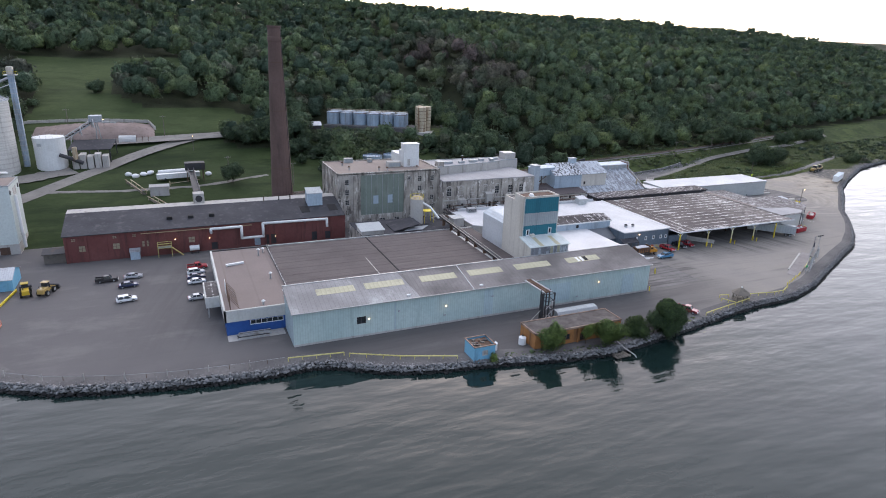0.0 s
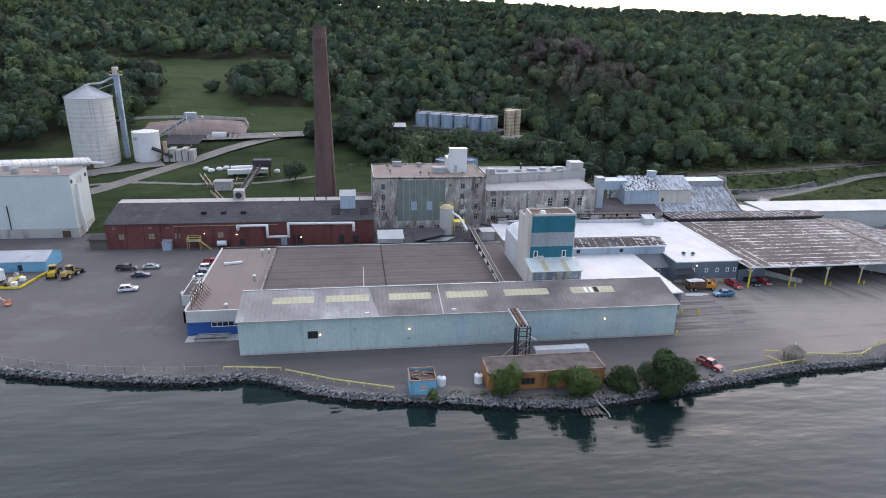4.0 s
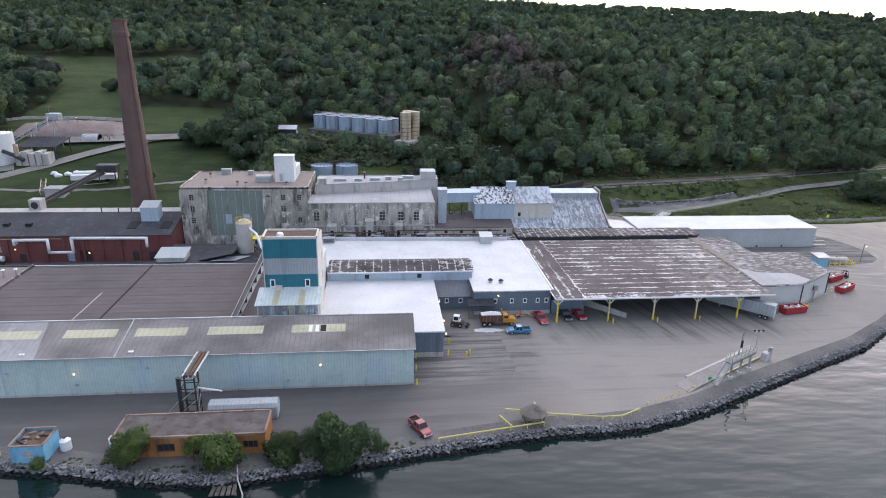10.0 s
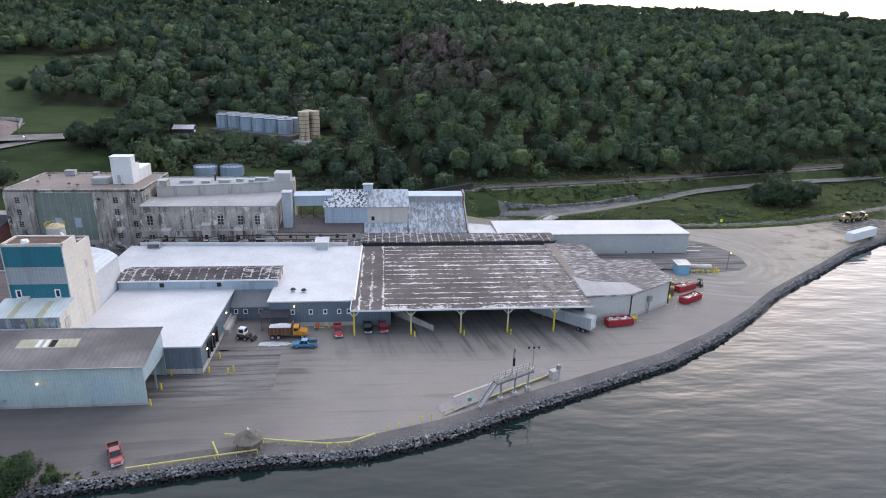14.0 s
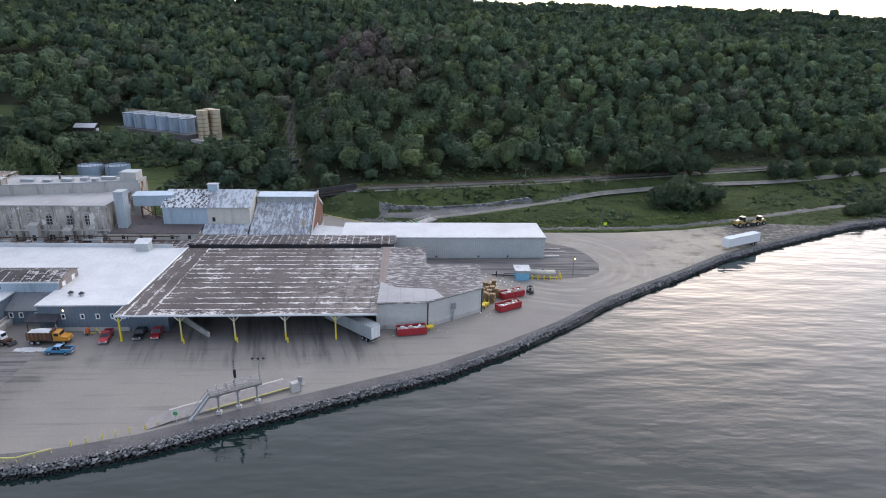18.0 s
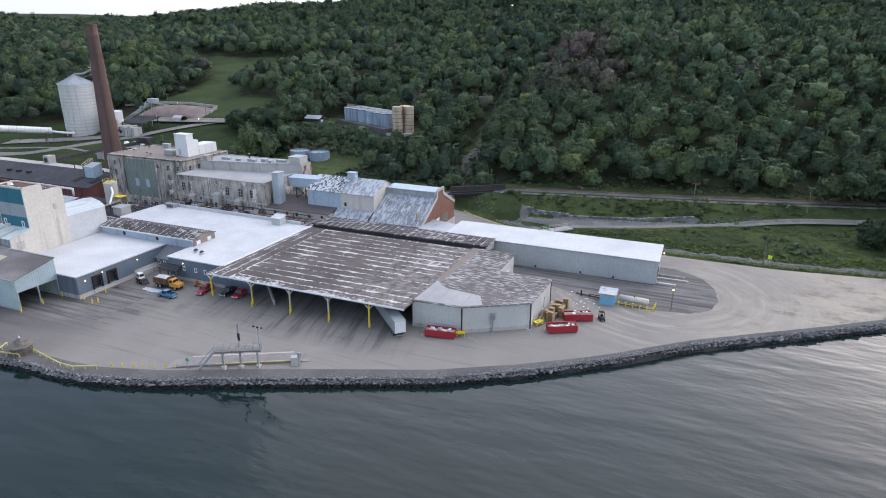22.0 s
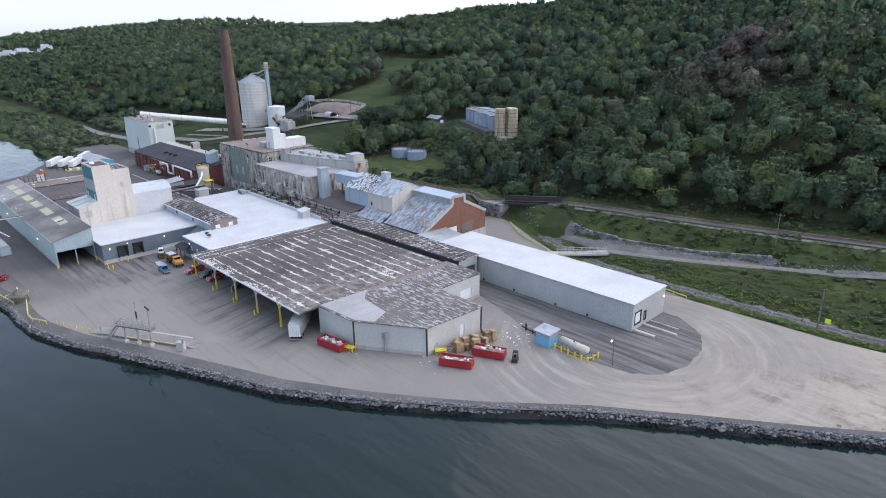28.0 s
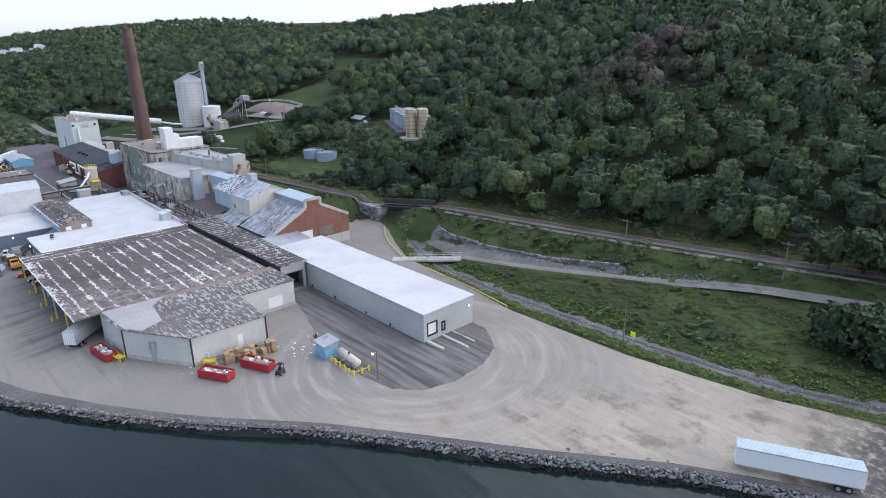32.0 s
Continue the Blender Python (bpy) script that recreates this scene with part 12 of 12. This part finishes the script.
def west_yard():
    t = thing("blue_storage_shed", "long faded sky blue shed with grey tin roof", "shed", (-56, 175, 0))
    x0, x1, y0, y1 = -66.0, -41.4, 177.2, 186.8
    bm = B()
    holes = [(17.0, 18.4, 0.1, 2.2), (7.0, 9.0, 0.1, 2.4)]
    wall(bm, (x0, y0), (x1, y0), 0, 3.2, holes, 0.3)
    part("front_wall", bm, CYAN, t)
    for h in holes:
        opening(t, (x0, y0), (x1, y0), h, "door", 0.25, CYAN, DARK_STEEL)
    ym = (y0 + y1) / 2
    for x in (x0, x1):
        bm = B()
        gable = ((y0 + 0.01, 0), (y1 - 0.01, 0), (y1 - 0.01, 3.1), (ym, 4.72), (y0 + 0.01, 3.1))
        va, vb = [bm.verts.new((x - 0.08, *q)) for q in gable], [bm.verts.new((x + 0.08, *q)) for q in gable]
        bm.faces.new(va), bm.faces.new(vb)
        for i in range(5):
            bm.faces.new((va[i], va[(i + 1) % 5], vb[(i + 1) % 5], vb[i]))
        part("end_wall", bm, CYAN, t)
    bm = B()
    wall(bm, (x1, y1), (x0, y1), 0, 3.2)
    part("back_wall", bm, CYAN, t)
    for a, za, b, zb in ((y0 - 0.4, 3.15, ym, 4.9), (ym, 4.9, y1 + 0.4, 3.15)):
        bm = B()
        slab(bm, ((x0 - 0.3, a, za), (x1 + 0.3, a, za), (x1 + 0.3, b, zb), (x0 - 0.3, b, zb)), 0.12)
        part("roof_slope", bm, TIN_ROOF, t)
    t = thing("yellow_pen", "low yellow steel beam pen on the asphalt", "barrier", (-45, 166, 0))
    bm = B()
    for a, b in (((-47.4, 164.6), (-42.6, 164.4)), ((-42.6, 164.4), (-40.6, 176.4)), ((-47.4, 164.6), (-46.0, 173.5))):
        beam(bm, (*a, 0.45), (*b, 0.45), 0.3, 0.5)
    part("beam", bm, YELLOW, t)
    for x, y in ((-44.8, 166.4), (-44.4, 170.0)):
        v = thing("bulk_tote", "white cubic plastic tote", "tote", (x, y, 0), "white totes")
        bm = B()
        box(bm, -0.65, -0.6, 0.15, 0.65, 0.6, 1.3, bevel=0.08)
        part("tank", bm, WHITE, v, local=True)
        bm = B()
        box(bm, -0.65, -0.6, 0, 0.65, 0.6, 0.14)
        part("pallet", bm, OLD_WOOD, v, local=True)
    r = random.Random(31)
    for i in range(22):
        x, y = r.uniform(-66, -47), r.uniform(163, 176)
        v = thing("scrap_item", "dark rusty scrap metal piece", "scrap", (x, y, 0), "yard scrap")
        v.rotation_euler = (0, 0, r.uniform(0, 3))
        bm = B()
        w, d, h = r.uniform(0.4, 2.2), r.uniform(0.3, 0.9), r.uniform(0.3, 1.1)
        box(bm, -w, -d, 0, w, d, h, bevel=0.08)
        part("body", bm, r.choice((RUST, DARK_STEEL, OLD_WOOD, CONCRETE_P)), v, local=True)
        bm = B()
        beam(bm, (-w, 0, h), (w * 0.6, d, h + r.uniform(0.1, 0.6)), 0.15)
        part("bar", bm, RUST, v, local=True)
    for i in range(4):
        v = thing("steel_bundle", "bundle of long grey steel pipes beside the office", "steel", (12.6 + 0.4 * (i % 2), 129.9 + i * 0.75, 0.06), "steel bundles")
        for k in range(7):
            y, z = -0.26 + 0.26 * (k % 3), 0.14 + 0.24 * (k // 3)
            bm = B()
            tube(bm, (-3.6 + 0.2 * (k % 2), y, z), (3.4 - 0.3 * (k % 3), y, z), 0.12, seg=8)
            part("pipe", bm, (STEEL, STEEL, DARK_STEEL, CONCRETE_P)[(i + k) % 4], v, local=True)
    v = thing("white_boat", "pale tarped boat hull near the fence", "boat", (-41.5, 133.5, 0))
    bm = B()
    side_loft(bm, [(-3, 0.3), (-3, 1.3), (2.5, 1.4), (3.6, 1.0), (2.5, 0.3)], 1.1, -0.2, 0.1)
    part("hull", bm, WHITE, v, local=True)
    bm = B()
    box(bm, -2.0, -0.4, 0, 1.8, 0.4, 0.3)
    part("cradle", bm, OLD_WOOD, v, local=True)


west_yard()


# ---------- single trees and shrubs ----------
def tree(x, y, z, h, R, seed, n, tint, label, leaf=0.055, squat=1.0, category="tree", name="tree", leaves=None):
    """Tapered trunk, limbs and a crown of many leaf clumps."""
    t = thing(name, label, category, (x, y, z))
    r = random.Random(seed)
    cz = h - R * squat * 0.85
    bm = B()
    pts = [Vector((0, 0, -0.4)), Vector((r.uniform(-0.2, 0.2), r.uniform(-0.2, 0.2), cz * 0.45)), Vector((r.uniform(-0.4, 0.4), r.uniform(-0.4, 0.4), cz))]
    rad = max(0.1, h * 0.022)
    tube(bm, pts[0], pts[1], rad, rad * 0.8, 8)
    tube(bm, pts[1], pts[2], rad * 0.8, rad * 0.45, 8)
    part("trunk", bm, BARK, t, local=True)
    for i in range(6):
        a = i * 1.05 + r.uniform(-0.3, 0.3)
        st = pts[1].lerp(pts[2], r.uniform(0.0, 0.9))
        en = Vector((math.cos(a) * R * 0.6, math.sin(a) * R * 0.6, cz + r.uniform(-0.2, 0.45) * R))
        bm = B()
        tube(bm, st, en, rad * 0.4, rad * 0.12, 6)
        part("limb", bm, BARK, t, local=True)
    co, no = crown(int(n * 1.7), leaf * 0.85, 100 + seed, squat, 1.0, 22, -0.9, core=0.6)
    way = co / (np.linalg.norm(co, axis=1)[:, None] + 0.05)
    rw = np.random.default_rng(500 + seed)
    swell = 1 + sum(0.13 * np.sin(way @ rw.normal(0, k, 3) + rw.uniform(0, 6)) for k in (2.2, 3.4, 4.6))
    co = co * swell[:, None] * R + np.array([0, 0, cz])
    rg = np.random.default_rng(seed)
    ti = np.repeat(np.clip(tint + rg.normal(0, 0.12, len(co) // 4), 0, 1), 4)
    me = mesh_from("crown", co, np.arange(len(co)).reshape(-1, 4), np.stack([ti, ti * 0 + 0.02, ti * 0], 1), no)
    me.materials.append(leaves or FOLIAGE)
    ob = new("crown", me)
    ob.parent = t


for i, (x, y, z, h, R, n, tn) in enumerate((
        (73.0, 100.8, -0.9, 6.8, 3.2, 2400, 0.75), (82.4, 101.4, -0.5, 5.2, 2.0, 1100, 0.8), (87.2, 99.0, -1.2, 7.2, 3.6, 2900, 0.65),
        (96.4, 101.0, -0.9, 5.8, 3.3, 2300, 0.3), (104.4, 99.6, -1.2, 9.4, 4.8, 4800, 0.3), (108.4, 100.6, -0.9, 7.0, 2.7, 1800, 0.22), (101.2, 100.2, -0.9, 6.8, 2.6, 1700, 0.16),
        (111.4, 102.2, -0.6, 3.4, 1.7, 800, 0.4), (58.6, 101.8, -0.9, 2.6, 1.4, 500, 0.8), (104.0, 98.8, -1.2, 4.0, 2.4, 1300, 0.2))):
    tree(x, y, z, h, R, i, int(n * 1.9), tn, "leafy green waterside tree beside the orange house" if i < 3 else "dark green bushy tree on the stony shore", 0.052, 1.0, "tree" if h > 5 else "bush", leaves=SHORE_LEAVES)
for i, (x, y, h, R, sq) in enumerate(((21, 257, 8.5, 5.2, 0.75), (320, 258, 9.5, 6.4, 0.8), (328, 256, 11, 7.0, 0.85), (337, 258, 9.5, 6.4, 0.8), (331, 265, 11, 6.6, 0.8), (344, 263, 7.5, 5.0, 0.8),
                                  (309, 285, 9.5, 5.6, 0.9), (316, 288, 11.5, 6.6, 0.9), (325, 289, 12.5, 7.2, 0.9), (334, 291, 11, 6.6, 0.9), (343, 293, 10, 6.0, 0.9), (352, 294, 8, 5.0, 0.9), (331, 297, 13, 7.0, 0.9), (394, 250, 4.5, 3.2, 0.9), (400, 252, 5, 3.6, 0.9), (408, 256, 5.5, 4.0, 0.9), (-34, 381, 6.5, 4.6, 0.9),
                                  (392, 300, 8, 5.0, 0.9), (404, 303, 9, 5.4, 0.9), (418, 308, 9, 5.4, 0.9), (432, 310, 9, 5.6, 0.9), (448, 313, 9, 5.8, 0.9))):
    tree(x, y, float(height(x, y)), h, R, 40 + i, 2000, 0.42, "broad round green tree standing in the meadow grass", 0.08, sq)


def scrub(name, spots_fn, n, rmin, rmax, label, light=0.5, protos=None, material=None):
    """Low shrubs and tufts scattered where spots_fn allows."""
    xs = rng.uniform(spots_fn[0], spots_fn[1], n)
    ys = rng.uniform(spots_fn[2], spots_fn[3], n)
    ok = spots_fn[4](xs, ys)
    xs, ys = xs[ok], ys[ok]
    R = rmin + (rmax - rmin) * rng.beta(1.2, 4.0, len(xs))
    tall = rng.uniform(0.6, 1.1, len(xs))
    spots = np.stack([xs, ys, height(xs, ys) + R * tall * 0.3, R], 1)
    t = np.clip(rng.normal(light, 0.2, len(xs)), 0, 1)
    dry = np.clip(rng.normal(0.08, 0.14, len(xs)), 0, 0.7)
    co, ti, no = plant(spots, protos or SHRUB, np.stack([t, dry, t * 0], 1), tall)
    me = mesh_from(name, co, np.arange(len(co)).reshape(-1, 4), ti, no)
    me.materials.append(material or FOLIAGE)
    tagged(new(name, me), label, "shrubs", kind="stuff")


SHRUB = [crown(40, 0.15, 70 + s, 0.8, 1.0, 6, -0.3, up=0.7) for s in range(5)]


def tuft(seed, n=9):
    """A spray of grass blades that lie open to the sky."""
    r = np.random.default_rng(seed)
    a, q = r.uniform(0, 6.283, n), np.sqrt(r.uniform(0, 1, n))
    p = np.stack([np.cos(a) * q, np.sin(a) * q, 0.15 + 0.55 * (1 - q) * r.uniform(0.4, 1, n)], 1)
    up = np.stack([np.cos(a) * 0.35, np.sin(a) * 0.35, np.ones(n)], 1) + r.normal(0, 0.16, (n, 3))
    up /= np.linalg.norm(up, axis=1)[:, None]
    u = np.cross(up, r.normal(0, 1, (n, 3)))
    u /= np.linalg.norm(u, axis=1)[:, None]
    v = np.cross(up, u)
    s = r.uniform(0.22, 0.5, (n, 1))
    k = r.uniform(0.35, 0.9, (n, 1))
    return np.stack([p - u * s, p - v * s * k, p + u * s, p + v * s * k], 1).reshape(-1, 3), np.repeat(up, 4, 0)


TUFT = [tuft(90 + s) for s in range(6)]


def stream_d(x, y):
    return y - np.interp(x, STREAM_X, STREAM_Y)


def path_y(x):
    return np.interp(x, (223, 236, 249, 262, 275, 293, 320, 350, 390, 470), (244, 247.5, 252, 258.5, 264, 271, 279, 288, 298, 322))


def off_track(x, y):
    return (np.abs(y - rail_y(x)) > 3.0) & (np.abs(y - path_y(x)) > 2.2) & (np.abs(stream_d(x, y)) > 1.9) & ~((x > 198) & (x < 266) & (y > path_y(x) - 3) & (y < np.interp(x, WALL_X, WALL_Y) + 1.2)) & ~((x < 228) & (x > 212) & (np.abs(y - 229.2 - (x - 212.5) * 1.02) < 3.4))


scrub("bank_shrubs", (192, 300, 250, 292, lambda x, y: off_track(x, y) & (y < rail_y(x) - 2) & (y > rail_y(x) - 13)), 620, 0.5, 2.8, "low green shrubs on the railway bank", 0.7)
scrub("rail_side_shrubs", (172, 460, 250, 345, lambda x, y: (y > rail_y(x) + 3.5) & (y < rail_y(x) + 18) & ~((x < 196) & (y < 275))), 2600, 0.7, 3.4, "green undergrowth along the foot of the woods", 0.55)
scrub("meadow_shrubs", (262, 470, 236, 330, lambda x, y: off_track(x, y) & (stream_d(x, y) > 3.5) & (y < rail_y(x) - 3)), 300, 0.5, 2.6, "low green shrubs scattered over the meadow", 0.85)
scrub("shore_scrub", (400, 700, 246, 330, lambda x, y: (inland(x, y) > 2) & (inland(x, y) < 50)), 1500, 0.8, 4.5, "green shrubs along the lake shore", 0.4)
scrub("hill_shrubs", (60, 172, 243, 312, lambda x, y: (np.abs(y - rail_y(x)) > 4) & ~inside(x, y, PAD) & ~((x > 78) & (x < 122) & (y > 256) & (y < 290))), 1500, 0.8, 3.6, "green shrubs on the slope behind the mill", 0.4)
scrub("slope_shrubs", (58, 152, 287, 320, lambda x, y: ~inside(x, y, PAD)), 620, 1.4, 4.4, "leafy green shrubs on the slope below the tanks", 0.45, MID)
scrub("west_shrubs", (-420, -84, 172, 262, lambda x, y: (inland(x, y) > 3) & ~((np.abs(y - np.interp(x, (-260, -180, -110, -70), (226, 222, 224, 232))) < 6) | ((x > -125) & (y > 188)))), 1500, 1.2, 6.0, "green trees and shrubs along the western shore", 0.35, FAR)
scrub("meadow_tufts", (200, 470, 226, 330, lambda x, y: off_track(x, y) & (y < rail_y(x) + 16) & (y > np.interp(x, YARD_X, YARD_Y) + 0.6)), 15000, 0.4, 1.5, "tall uneven meadow grass", 0.62, TUFT, GRASS_BLADES)
scrub("shore_weeds", (52, 118, 97, 104, lambda x, y: (inland(x, y) > 0.3) & (inland(x, y) < 2.8)), 480, 0.25, 1.2, "weeds among the shore stones", 0.8)
scrub("bank_grass", (298, 400, 188, 250, lambda x, y: (inland(x, y) > 2.2) & (inland(x, y) < 5.2)), 500, 0.2, 0.7, "green weeds on the bank above the stones", 0.6, TUFT, LUSH_BLADES)

for i, (x, y, h, R, sq) in enumerate(((27, 307, 8.5, 5.6, 0.85), (34, 303, 10, 6.6, 0.85), (42, 307, 11, 7.0, 0.85), (50, 304, 10, 6.4, 0.85), (58, 309, 9, 6.0, 0.85), (38, 311, 9, 5.8, 0.85))):
    tree(x, y, float(height(x, y)), h, R, 80 + i, 1900, 0.22, "broad dark green tree in the clump beside the hill road", 0.08, sq)


for i, (x, y, h, R) in enumerate(((50, 291, 6.5, 4.0), (57, 295, 7.5, 4.6), (64, 290, 6, 3.8), (69, 299, 7.5, 4.6), (60, 302, 8, 5.0), (76, 296, 6.5, 4.2), (47, 298, 7, 4.4), (83, 299, 6, 4.0), (54, 283, 4.5, 3.0), (71, 288, 4.5, 3.2))):
    tree(x, y, float(height(x, y)), h, R, 120 + i, 1500, 0.3, "dark green tree on the slope behind the mill", 0.085, 0.85)


def far_house(x, y, w, d, h, turn):
    z = float(height(x, y))
    t = thing("far_house", "small white house on the distant wooded hillside", "house", (x, y, z), "distant houses")
    t.rotation_euler = (0, 0, radians(turn))
    bm = B()
    box(bm, -w / 2, -d / 2, -2, w / 2, d / 2, h)
    part("walls", bm, WHITE, t, local=True)
    bm = B()
    a = [bm.verts.new((s, -d / 2 - 0.5, h)) for s in (-w / 2 - 0.5, w / 2 + 0.5)]
    b = [bm.verts.new((s, d / 2 + 0.5, h)) for s in (-w / 2 - 0.5, w / 2 + 0.5)]
    c = [bm.verts.new((s, 0, h + d * 0.4)) for s in (-w / 2 - 0.5, w / 2 + 0.5)]
    for f in ((a[0], a[1], c[1], c[0]), (b[1], b[0], c[0], c[1]), (a[0], c[0], b[0]), (a[1], b[1], c[1]), (a[0], b[0], b[1], a[1])):
        bm.faces.new(f)
    part("roof", bm, TIN_ROOF, t, local=True)
    for s in (-0.28, 0.05, 0.3):
        bm = B()
        box(bm, s * w - 0.6, -d / 2 - 0.06, h * 0.35, s * w + 0.6, -d / 2 + 0.02, h * 0.35 + 1.5)
        part("window", bm, PANE, t, local=True)


for i in range(22):
    far_house(rr.uniform(-1450, -1150), rr.uniform(350, 450), rr.uniform(10, 22), rr.uniform(8, 12), rr.uniform(5, 8), rr.uniform(50, 120))

scrub("west_trees", (-330, -112, 172, 262, lambda x, y: (inland(x, y) > 4) & (np.abs(y - np.interp(x, (-260, -180, -110, -70), (226, 222, 224, 232))) > 8) & ~((x > -128) & (y > 186))), 420, 3.0, 9.0, "tall green trees along the western shore", 0.4, MID)

scrub("stream_weeds", (206, 360, 222, 262, lambda x, y: off_track(x, y) & (np.abs(stream_d(x, y)) > 2.3) & (np.abs(stream_d(x, y)) < 7.5 + 2 * waves(x, y, 7, 2.0)) & (y > np.interp(x, YARD_X, YARD_Y) + 0.3)), 9000, 0.3, 1.2, "bright green weeds along the stream", 0.95, TUFT, LUSH_BLADES)
scrub("meadow_brush", (240, 420, 236, 300, lambda x, y: off_track(x, y) & (stream_d(x, y) > 6) & (y < path_y(x) - 2.5) & (waves(x, y, 9, 5.0) > 0.25)), 1500, 0.6, 2.6, "patches of low green brush in the meadow", 0.6)
scrub("rail_bank_brush", (202, 300, 248, 292, lambda x, y: off_track(x, y) & (y < rail_y(x) - 5.5) & (y > rail_y(x) - 12) & (waves(x, y, 8, 6.0) > 0.1)), 900, 0.8, 3.2, "leafy green brush on the railway bank", 0.55)
